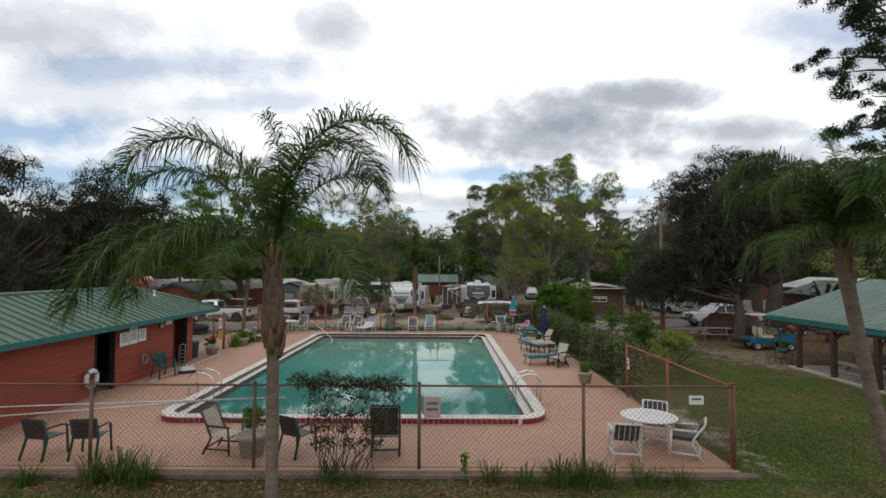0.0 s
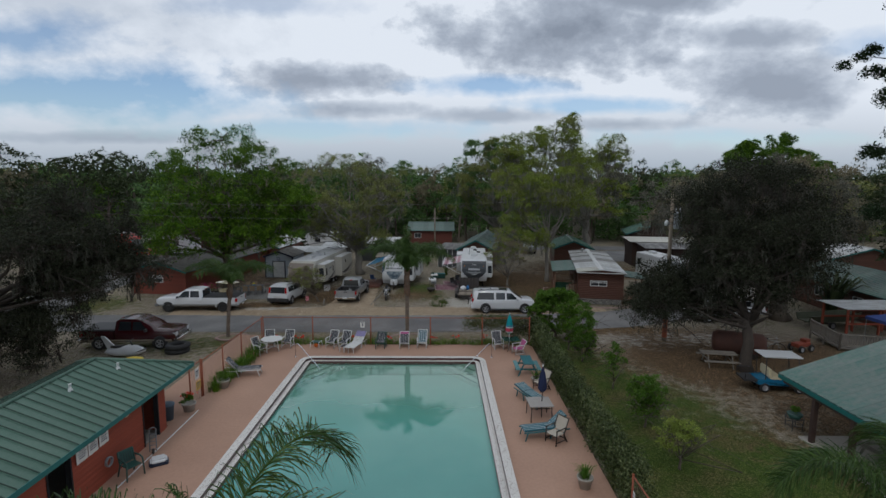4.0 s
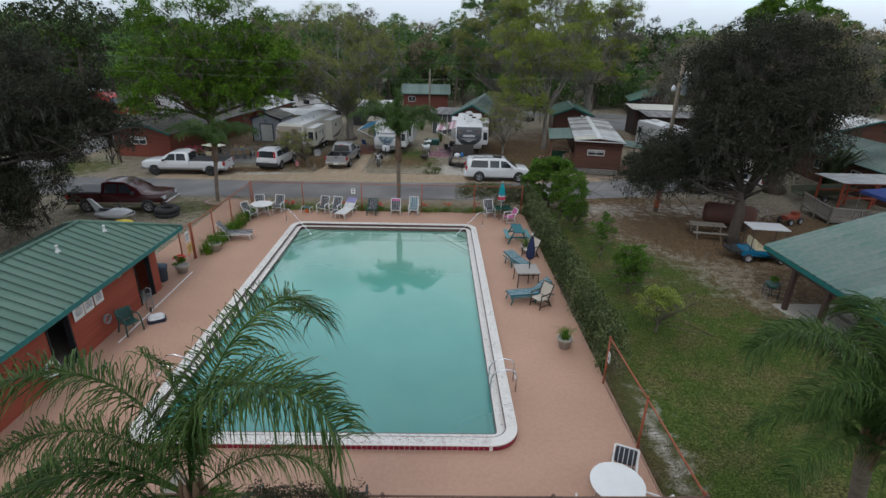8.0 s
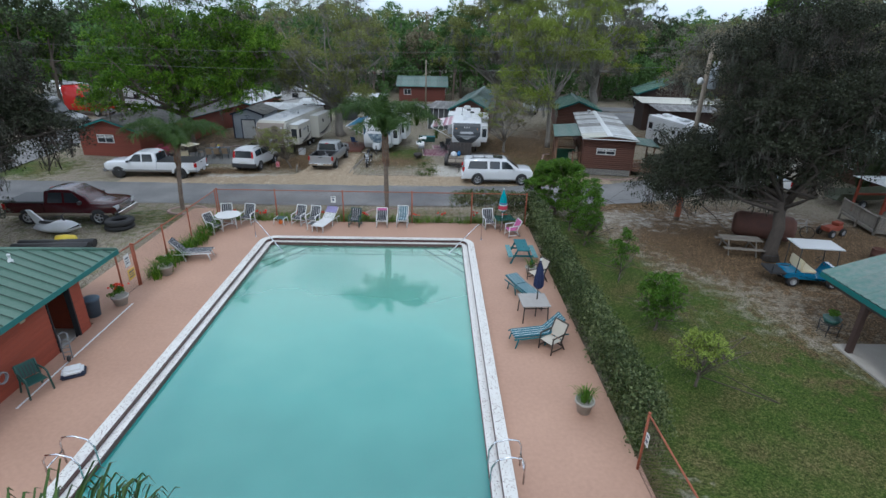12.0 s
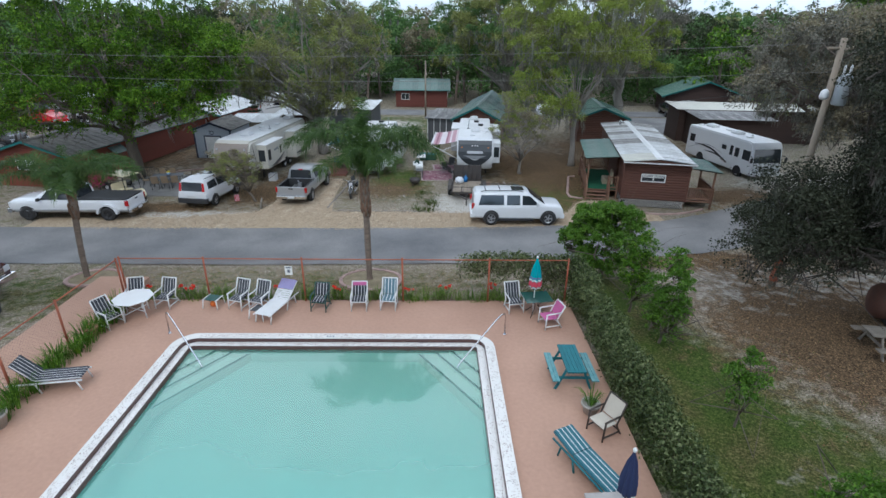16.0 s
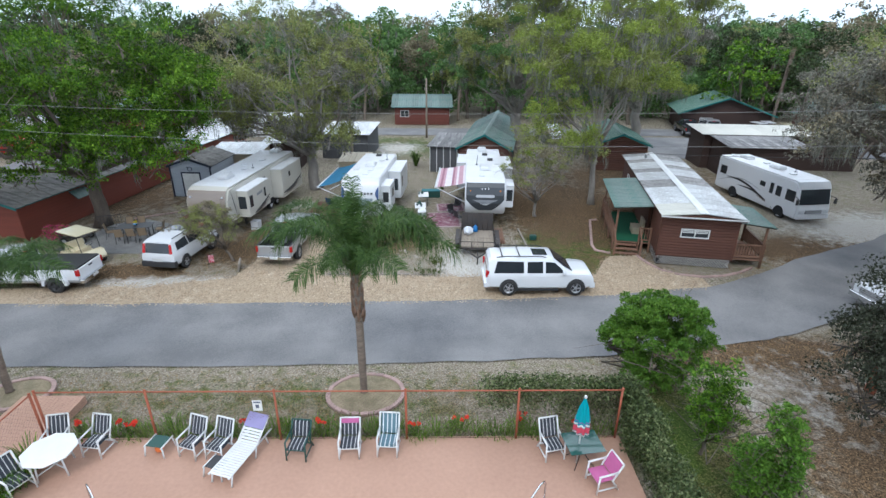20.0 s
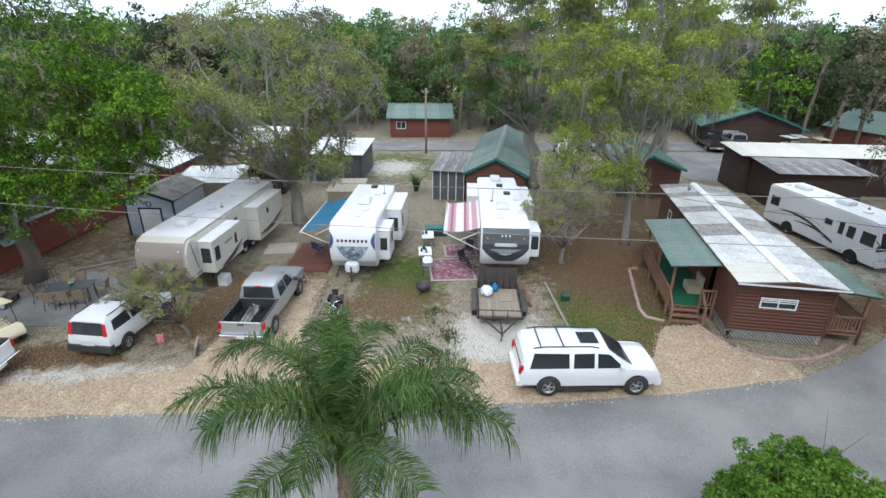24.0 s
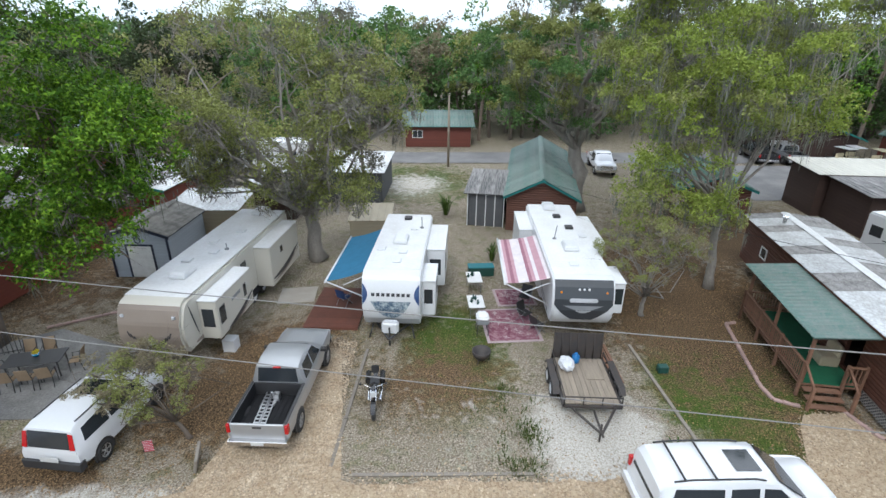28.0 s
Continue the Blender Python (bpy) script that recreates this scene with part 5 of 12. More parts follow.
def hedge():
    rng = np.random.default_rng(8)
    ob = thing("hedge", "clipped dense green hedge along the pool fence", "hedge", "", pose(0, 0, 0))
    for name, pts, n in (("long_run", [(6.45, y, z) for y in np.arange(17.7, 34.6, 0.34) for z in (0.3, 0.75, 1.2)], 26000), ("short_run", [(x, 34.75, z) for x in np.arange(2.2, 6.6, 0.3) for z in (1.05, 1.4)] + [(x, 34.75, 0.6) for x in np.arange(4.6, 6.6, 0.3)], 6500)):
        c = np.array(pts) + rng.normal(0, 0.07, (len(pts), 3))
        v, f = leaf_cards(rng, c, rng.uniform(0.42, 0.58, len(c)), n, 0.06, squash=0.75, shell=0.55)
        part(name, np_mesh(name, v, f, LEAF_HEDGE), None, ob)
    bm = bm_new()
    for y in np.arange(17.9, 34.4, 0.7):
        tube(bm, [(6.45, y, -0.15), (6.4 + rng.normal(0, 0.05), y, 0.6), (6.45, y + 0.1, 1.2)], [0.035, 0.025, 0.01], 5)
    tagged(part("stem_work", bm, M_BARK, ob), "woody stems", kind="stuff")


hedge()

# ---- buildings ----
M_GLASS = mat("dark_window_glass", (0.02, 0.025, 0.03), (0.035, 0.04, 0.045), rough=0.06, scale=1, spec=0.7)
M_WOOD_RAIL = mat("weathered_brown_wood", (0.24, 0.13, 0.08), (0.15, 0.08, 0.05), rough=0.8, scale=3, fine=25, per=0.2, bump=0.3)
M_GREY_WOOD = mat("grey_weathered_wood", (0.26, 0.23, 0.19), (0.16, 0.14, 0.115), rough=0.85, scale=3, fine=25, per=0.2, bump=0.3)
M_STAINED_METAL = mat("stained_dark_sheet_roof", (0.30, 0.29, 0.275), (0.12, 0.115, 0.11), rough=0.65, scale=1.6, fine=9, vary=0.9, per=0.2, stretch=(1, 4, 1))
M_AGED_METAL = mat("yellowed_sheet_roof", (0.52, 0.51, 0.44), (0.40, 0.39, 0.34), rough=0.55, scale=1.0, fine=8, vary=0.7, per=0.12)
M_WHITE_METAL = mat("white_sheet_roof", (0.56, 0.58, 0.58), (0.28, 0.27, 0.255), rough=0.5, scale=0.9, fine=7, vary=0.75, per=0.28, stretch=(1, 3, 1))
M_TRIM_WHITE = mat("white_trim", (0.72, 0.73, 0.72), rough=0.5)
M_GREEN_CARPET = mat("green_outdoor_carpet", (0.01, 0.11, 0.05), (0.008, 0.075, 0.035), rough=0.95)
M_LATTICE = mat("grey_lattice", (0.38, 0.36, 0.33), rough=0.8)
M_DARK_SHINGLE = mat("dark_stained_shingle", (0.10, 0.095, 0.085), (0.20, 0.19, 0.17), rough=0.9, scale=1.0, fine=8, vary=0.9, per=0.3)
M_GREY_SIDING = mat("pale_blue_grey_siding", (0.40, 0.44, 0.50), (0.33, 0.37, 0.42), rough=0.6, per=0.08)
M_NAVY = mat("navy_trim", (0.02, 0.03, 0.06), rough=0.5)
M_TAN = mat("tan_painted_metal", (0.42, 0.36, 0.25), (0.34, 0.29, 0.2), rough=0.6)
M_DARKBROWN = mat("dark_brown_boards", (0.055, 0.03, 0.022), (0.035, 0.02, 0.016), rough=0.8, per=0.15)
M_BLACK_ROOF = mat("dark_corrugated_roof", (0.07, 0.07, 0.07), (0.28, 0.27, 0.26), rough=0.7, scale=0.8, fine=6, vary=0.9, per=0.25, stretch=(2, 1, 1))
M_PAPER = mat("paper_sign", (0.75, 0.74, 0.70), rough=0.8)
M_INK = mat("printed_ink", (0.12, 0.13, 0.17), rough=0.8)
M_YELLOW_SIGN = mat("yellow_notice", (0.70, 0.46, 0.08), rough=0.7)
M_SCREEN = mat("grey_mesh_screen", (0.07, 0.075, 0.08), (0.1, 0.1, 0.105), rough=0.9)


def unit_board(rounded_face):
    bm = bm_new()
    prof = [(0, 0), (0.028, 0.0), (0.026, 0.45), (0.012, 1.0), (0, 1.0)] if not rounded_face else [(0, 0.0), (0.02, 0.02), (0.045, 0.3), (0.047, 0.65), (0.02, 0.97), (0, 1.0)]
    prism(bm, [(-n, z) for n, z in prof], 0.0, 1.0, axis="x")
    return bm


BOARDS = {}


def board_mesh(material, rounded_face):
    key = (material.name, rounded_face)
    if key not in BOARDS:
        BOARDS[key] = to_mesh("board", unit_board(rounded_face), material)
    return BOARDS[key]


def wall(parent, a, b, z0, z1, material, h=0.2, openings=(), thick=0.12, boards=True, rounded_face=False, name="wall"):
    """A wall from a to b in the thing's own frame, outside to the right of that way, clad with boards; openings: (s0, s1, low, high)."""
    ax, ay, bx, by = *a, *b
    ln = math.hypot(bx - ax, by - ay)
    ang = math.degrees(math.atan2(by - ay, bx - ax))
    m = pose(ax, ay, 0, 0, 0, ang)
    bm = bm_new()
    cuts = sorted({0.0, ln, *[s for o in openings for s in o[:2]]})
    for s0, s1 in zip(cuts, cuts[1:]):
        hole = next((o for o in openings if o[0] <= s0 + 1e-6 and s1 <= o[1] + 1e-6), None)
        spans = [(z0, z1)] if hole is None else [(z0, hole[2]), (hole[3], z1)]
        for za, zb in spans:
            if zb - za > 0.01:
                box(bm, s0, s1, 0, thick, za, zb, m)
    w = part(name, bm, material, parent)
    if boards:
        me = board_mesh(material, rounded_face)
        k = 0
        z = z0
        while z < z1 - 0.02:
            zt = min(z + h, z1)
            spans = [(0.0, ln)]
            for o in openings:
                if z < o[3] - 0.02 and zt > o[2] + 0.02:
                    spans = [q for s in spans for q in ((s[0], min(s[1], o[0])), (max(s[0], o[1]), s[1])) if q[1] - q[0] > 0.03]
            for s0, s1 in spans:
                ob = part("board", me, None, w)
                ob.matrix_basis = m @ Matrix.Translation((s0, 0, z)) @ Matrix.Diagonal((s1 - s0, 1, zt - z, 1))
            z = zt
            k += 1
    return w


def unit_panel(material, ribs=3):
    bm = bm_new()
    pts = []
    for i in range(ribs):
        x = i / ribs
        pts += [(x, 0.03), (x + 0.05, 0.03), (x + 0.09, 0.0), (x + 1 / ribs - 0.04, 0.0)]
    pts += [(1.0, 0.03)]
    top = [bm.verts.new((x, 0, z)) for x, z in pts]
    top2 = [bm.verts.new((x, 1, z)) for x, z in pts]
    bot = [bm.verts.new((0, 0, -0.015)), bm.verts.new((1, 0, -0.015)), bm.verts.new((1, 1, -0.015)), bm.verts.new((0, 1, -0.015))]
    for k in range(len(pts) - 1):
        bm.faces.new((top[k], top[k + 1], top2[k + 1], top2[k]))
    bm.faces.new(bot[::-1])
    bm.faces.new([bot[0], bot[1]] + top[::-1])
    bm.faces.new([bot[2], bot[3]] + top2)
    return to_mesh("panel", bm, material)


PANELS = {}


def metal_roof(parent, p0, u, v, material, panel=0.9, ribs=3):
    """Ribbed sheets side by side from corner p0 along the eave u, each running up the slope v."""
    key = (material.name, ribs)
    if key not in PANELS:
        PANELS[key] = unit_panel(material, ribs)
    p0, u, v = Vector(p0), Vector(u), Vector(v)
    n = max(1, round(u.length / panel))
    nrm = u.cross(v).normalized()
    if nrm.z < 0:
        nrm = -nrm
    for i in range(n):
        ob = part("panel", PANELS[key], None, parent)
        c0, c1, c2 = u / n * 0.995, v, nrm
        q = p0 + u * (i / n)
        ob.matrix_basis = Matrix(((c0.x, c1.x, c2.x, q.x), (c0.y, c1.y, c2.y, q.y), (c0.z, c1.z, c2.z, q.z), (0, 0, 0, 1)))


def window(parent, m, w, h, frame_mat, mull=1, blind=False):
    """A window set on a wall; m: pose of its middle, facing local -y."""
    bm = bm_new()
    t, d = 0.055, 0.05
    for x0, x1, z0, z1 in ((-w / 2, w / 2, h / 2 - t, h / 2), (-w / 2, w / 2, -h / 2, -h / 2 + t), (-w / 2, -w / 2 + t, -h / 2 + t, h / 2 - t), (w / 2 - t, w / 2, -h / 2 + t, h / 2 - t)):
        box(bm, x0, x1, -d, 0.0, z0, z1)
    for k in range(mull):
        x = -w / 2 + w * (k + 1) / (mull + 1)
        box(bm, x - 0.022, x + 0.022, -d + 0.004, 0.0, -h / 2 + t, h / 2 - t)
    fr = part("window", bm, frame_mat, parent)
    fr.matrix_basis = m
    bm = bm_new()
    box(bm, -w / 2 + t, w / 2 - t, -0.018, -0.002, -h / 2 + t, h / 2 - t)
    part("pane", bm, M_GLASS, fr)
    if blind:
        bm = bm_new()
        for i in range(2):
            box(bm, -w / 2 + t + 0.03, w / 2 - t - 0.03, -0.026, -0.02, h / 2 - t - 0.12 * h * (i + 1) * 1.4, h / 2 - t - 0.12 * h * (i + 1) * 1.4 + 0.09 * h)
        part("curtain", bm, M_TRIM_WHITE, fr, "white curtain edge")
    return fr


def flat_sign(name, w, h, face, bars, label, m, parent=None, bar_mat=None, depth=0.012):
    ob = thing(name, label, "sign", m=m) if parent is None else None
    bm = bm_new()
    box(bm, -w / 2, w / 2, -depth, 0, -h / 2, h / 2)
    plate = part("plate", bm, face, ob if ob else parent)
    for x, z, bw, bh in bars:
        bm = bm_new()
        box(bm, x - bw / 2, x + bw / 2, -depth - 0.004, -depth, z - bh / 2, z + bh / 2)
        part("print", bm, bar_mat or M_INK, ob if ob else parent)
    return ob


# bathhouse beside the pool
# dark green for the seams: grime plus the ribs' shadow lines painted in
M_SEAM = mat("dirty_shadowed_roof_seam", (0.025, 0.055, 0.04), (0.015, 0.03, 0.024), rough=0.7)


def bathhouse():
    ob = thing("bathhouse", "red board-clad bathhouse with green ribbed metal roof", "building", m=pose(-11.12, 8.0, 0))
    L = 15.15
    d1, d2 = (8.80, 9.80), (13.55, 14.62)
    wall(ob, (0, 0), (0, L), -0.08, 2.12, M_RED_SIDING, 0.175, [(d1[0], d1[1], -0.08, 2.02), (d2[0], d2[1], -0.08, 2.0)])
    wall(ob, (0, L), (-4.35, L), -0.08, 2.12, M_RED_SIDING, 0.175)
    wall(ob, (-4.35, L), (-4.35, 0), -0.08, 2.12, M_RED_SIDING, boards=False)
    wall(ob, (-4.35, 0), (0, 0), -0.08, 2.12, M_RED_SIDING, boards=False)
    bm = bm_new()
    box(bm, -4.21, -0.13, 0.13, L - 0.13, -0.1, -0.02)
    part("floor", bm, M_CONC, ob)
    for a, b in (d1, d2):
        bm = bm_new()
        for y in (a, b - 0.06):
            box(bm, -0.13, 0.05, y, y + 0.06, -0.08, 2.02)
        box(bm, -0.13, 0.05, a, b, 2.02, 2.08)
        part("door_frame", bm, M_DARK, ob, "dark door frame")
        bm = bm_new()
        box(bm, -1.4, -1.36, a - 0.5, b + 0.5, -0.02, 2.05)
        part("screen_wall", bm, M_DARK, ob, "dark inner wall")
    # hipped roof: long slopes of ribbed sheets, cut along the hips
    ridge_x, eave_z, ridge_z = -2.18, 2.22, 3.27
    x0, x1, y0, y1, yr = -4.76, 0.40, -0.6, L + 1.75, L - 0.77
    bm = bm_new()
    lo = [bm.verts.new((x, y, eave_z - 0.07)) for x, y in ((x1 - 0.03, y0 + 0.02), (x1 - 0.03, y1 - 0.03), (x0 + 0.03, y1 - 0.03), (x0 + 0.03, y0 + 0.02))]
    a, b = bm.verts.new((ridge_x, yr, ridge_z - 0.07)), bm.verts.new((ridge_x, y0 + 0.02, ridge_z - 0.07))
    for f in ((lo[0], lo[1], a, b), (lo[1], lo[2], a), (lo[2], lo[3], b, a), (lo[3], lo[0], b), lo):
        bm.faces.new(f)
    roof = part("roof", bm, M_DARKBROWN, ob, "green ribbed metal roof")

    def slope(p0, u, v, cuts, count):
        p0, u, v = Vector(p0), Vector(u), Vector(v)
        up = u.cross(v).normalized()
        up = up if up.z > 0 else -up
        for i in range(count):
            q, w = p0 + u * (i / count), u / count * 0.995
            bm = bm_new()
            bm.from_mesh(PANELS[key])
            bm.transform(Matrix(((w.x, v.x, up.x, q.x), (w.y, v.y, up.y, q.y), (w.z, v.z, up.z, q.z), (0, 0, 0, 1))))
            for co, no in cuts:
                bmesh.ops.bisect_plane(bm, geom=bm.verts[:] + bm.edges[:] + bm.faces[:], plane_co=co, plane_no=no, clear_outer=True)
            if bm.faces:
                part("panel", bm, M_GREEN_ROOF, roof)
            else:
                bm.free()
                continue
            # standing seam beside the sheet, its colour darkened for dirt and rib shadow
            bm = bm_new()
            e = w.normalized() * 0.022
            vs = box(bm, 0, 1, 0, 1, 0, 1, Matrix(((e.x, v.x, up.x * 0.05, q.x), (e.y, v.y, up.y * 0.05, q.y), (e.z, v.z, up.z * 0.05, q.z), (0, 0, 0, 1))))
            for co, no in cuts:
                bmesh.ops.bisect_plane(bm, geom=bm.verts[:] + bm.edges[:] + bm.faces[:], plane_co=co, plane_no=no, clear_outer=True)
            if bm.faces:
                part("seam", bm, M_SEAM, roof)
            else:
                bm.free()
    key = (M_GREEN_ROOF.name, 1)
    PANELS[key] = unit_panel(M_GREEN_ROOF, 1)
    h = ridge_z - eave_z
    d = y1 - yr
    east, west = (Vector((x1, y1, 0)), Vector((-d, x1 - ridge_x, 0))), (Vector((x0, y1, 0)), Vector((d, ridge_x - x0, 0)))
    slope((x1, y0, eave_z - 0.04), (0, y1 - y0, 0), (ridge_x - x1, 0, h), [east], 46)
    slope((x0, y0, eave_z - 0.04), (0, y1 - y0, 0), (ridge_x - x0, 0, h), [west], 46)
    slope((x0, y1, eave_z - 0.04), (x1 - x0, 0, 0), (0, -d, h), [(east[0], -east[1]), (west[0], -west[1])], 13)
    for name, p, q in (("ridge_cap", (ridge_x, y0, ridge_z), (ridge_x, yr, ridge_z)), ("hip_cap", (ridge_x, yr, ridge_z), (x1, y1, eave_z)), ("hip_cap", (ridge_x, yr, ridge_z), (x0, y1, eave_z))):
        bm = bm_new()
        tube(bm, [Vector(p) + Vector((0, 0, -0.03)), Vector(q) + Vector((0, 0, -0.03))], 0.07, 8)
        part(name, bm, M_GREEN_ROOF, roof)
    for bx in ((x1 + 0.005, x1 + 0.03, y0, y1 + 0.03), (x0 - 0.03, x0 - 0.005, y0, y1 + 0.03), (x0, x1, y1 + 0.005, y1 + 0.03)):
        bm = bm_new()
        box(bm, *bx, eave_z - 0.2, eave_z - 0.03)
        part("fascia", bm, M_TRIM_GREEN, roof, "teal painted fascia board")
    for x, y in ((-1.25, 14.3), (-1.45, 12.0)):
        bm = bm_new()
        z = eave_z + (0.4 - x) / 2.58 * h
        lathe(bm, [(0.08, z - 0.1), (0.08, z + 0.02), (0.042, z + 0.05), (0.042, z + 0.17), (0.052, z + 0.18), (0.052, z + 0.22)], 10, pose(x, y, 0))
        part("vent_pipe", bm, M_TRIM_WHITE, roof, "pale roof vent pipe")
    # eave lamp
    bm = bm_new()
    box(bm, 0.02, 0.12, 13.0, 13.22, 1.86, 1.98)
    part("eave_lamp", bm, M_TRIM_WHITE, ob, "small white wall lamp")


bathhouse()
for y, z, w, h, face, seed in ((18.2, 1.6, 0.50, 0.46, M_PAPER, 1), (18.72, 1.72, 0.46, 0.7, M_PAPER, 2), (19.25, 1.62, 0.46, 0.46, M_PAPER, 3)):
    rng = random.Random(seed)
    bars = [(0, h / 2 - 0.09 - k * 0.075, w * rng.uniform(0.45, 0.8), 0.03) for k in range(int(h / 0.085) - 1)]
    flat_sign("pool_rules_sign", w, h, face, bars, "white printed notice on the red bathhouse wall", pose(-11.035, y, z, 0, 0, 90), bar_mat=M_INK)
flat_sign("wall_notice", 0.2, 0.26, M_TAN, [(0, 0.02, 0.12, 0.1)], "small tan notice board on the red wall", pose(-11.035, 20.55, 1.86, 0, 0, 90))
flat_sign("wall_notice", 0.42, 0.18, M_PAPER, [(0, 0.0, 0.3, 0.05)], "small white notice on the red wall", pose(-11.035, 21.05, 1.9, 0, 0, 90))


# picnic pavilion on the lawn
def pavilion():
    ob = thing("picnic_pavilion", "open pavilion with faded green metal roof on posts", "pavilion", m=pose(14.9, 10.0, -0.08))
    ez, rz, rx = 2.12, 3.75, 5.0
    bm = bm_new()
    prism(bm, [(0.2, ez - 0.05), (rx, rz - 0.05), (9.8, ez - 0.05), (9.8, ez - 0.11), (rx, rz - 0.12), (0.2, ez - 0.11)], 0.05, 14.15)
    roof = part("roof", bm, M_DARKBROWN, ob)
    metal_roof(roof, (0.1, 0, ez), (0, 14.2, 0), (rx - 0.1, 0, rz - ez), M_OLD_GREEN_ROOF, 0.95)
    metal_roof(roof, (9.9, 0, ez), (0, 14.2, 0), (rx - 9.9, 0, rz - ez), M_OLD_GREEN_ROOF, 0.95)
    bm = bm_new()
    box(bm, 0.07, 0.1, 0, 14.2, ez - 0.2, ez - 0.03)
    part("fascia", bm, M_TRIM_GREEN, roof)
    bm = bm_new()
    box(bm, 0.0, 9.8, 0.2, 12.6, -0.12, 0.06)
    part("slab", bm, M_CONC, ob, "pale concrete slab")
    for y in (0.7, 3.4, 6.2, 8.2, 10.2, 12.1):
        for x in (0.18, 9.5):
            bm = bm_new()
            box(bm, x - 0.09, x + 0.09, y - 0.09, y + 0.09, 0.05, ez - 0.1)
            bevel(bm, 0.012, 1)
            p = part("post", bm, M_DARKBROWN, ob, "dark stained post")
            bm = bm_new()
            tube(bm, [(x, y, ez - 0.75), (x + 0.55 * (1 if x < 1 else -1), y, ez - 0.1)], 0.05, 4)
            part("brace", bm, M_WOOD_RAIL, p)
    bm = bm_new()
    box(bm, 0.1, 0.28, 0.3, 13.9, ez - 0.3, ez - 0.12)
    part("beam", bm, M_DARKBROWN, ob)
    for y0, y1 in ((3.6, 6.0), (6.4, 8.0), (8.4, 10.0)):
        bm = bm_new()
        box(bm, 0.16, 0.22, y0, y1, 0.62, 0.74)
        box(bm, 0.16, 0.22, y0, y1, 0.32, 0.42)
        part("side_rail", bm, M_GREY_WOOD, ob, "grey wooden rail")
    return ob


pavilion()


def picnic_table_parts(name, label, m, top_mat, length=1.85, seat_mat=None, group=""):
    ob = thing(name, label, "picnic table", group, m)
    seat_mat = seat_mat or top_mat
    for i in range(5):
        bm = bm_new()
        y = -0.36 + i * 0.145
        box(bm, -length / 2, length / 2, y, y + 0.135, 0.71, 0.75)
        part("top_board", bm, top_mat, ob)
    for s in (-1, 1):
        for k in range(2):
            bm = bm_new()
            y = s * 0.72 + (k - 1) * 0.14
            box(bm, -length / 2, length / 2, y, y + 0.13, 0.41, 0.45)
            part("seat_board", bm, seat_mat, ob)
        x = s * length * 0.34
        for q in (-1, 1):
            bm = bm_new()
            prism(bm, [(q * 0.24, 0.71), (q * 0.33, 0.71), (q * 0.72, 0.0), (q * 0.62, 0.0)], x - 0.02, x + 0.02, axis="x")
            part("leg", bm, top_mat, ob)
        bm = bm_new()
        box(bm, x + 0.022, x + 0.06, -0.78, 0.78, 0.33, 0.41)
        part("seat_beam", bm, top_mat, ob)
    return ob


for x, y in ((17.0, 20.6), (17.0, 18.0), (17.2, 15.2)):
    picnic_table_parts("picnic_table", "grey wooden picnic table under the pavilion roof", pose(x, y, -0.02, 0, 0, 90), M_GREY_WOOD, group="pavilion tables")


# log cabin with porch on the corner lot
def rail_run(parent, a, b, z, h, material, posts=2, gap=0.13):
    """Two rails with upright balusters between two points."""
    ax, ay, bx, by = *a, *b
    ln = math.hypot(bx - ax, by - ay)
    m = pose(ax, ay, z, 0, 0, math.degrees(math.atan2(by - ay, bx - ax)))
    bm = bm_new()
    box(bm, 0, ln, -0.05, 0.05, h - 0.05, h, m)
    top = part("top_rail", bm, material, parent)
    bm = bm_new()
    box(bm, 0, ln, -0.03, 0.03, 0.12, 0.2, m)
    part("bottom_rail", bm, material, parent)
    n = int(ln / gap)
    if n not in rail_run.meshes:
        pass
    key = (material.name, round(h, 2))
    if key not in rail_run.meshes:
        bm = bm_new()
        box(bm, -0.02, 0.02, -0.02, 0.02, 0.2, h - 0.05)
        rail_run.meshes[key] = to_mesh("baluster", bm, material)
    for i in range(1, n):
        o = part("baluster", rail_run.meshes[key], None, parent)
        o.matrix_basis = m @ Matrix.Translation((ln * i / n, 0, 0))
    for i in range(posts):
        bm = bm_new()
        x = ln * i / max(1, posts - 1)
        box(bm, x - 0.05, x + 0.05, -0.05, 0.05, -0.55, h + 0.05, m)
        part("rail_post", bm, material, parent)


rail_run.meshes = {}


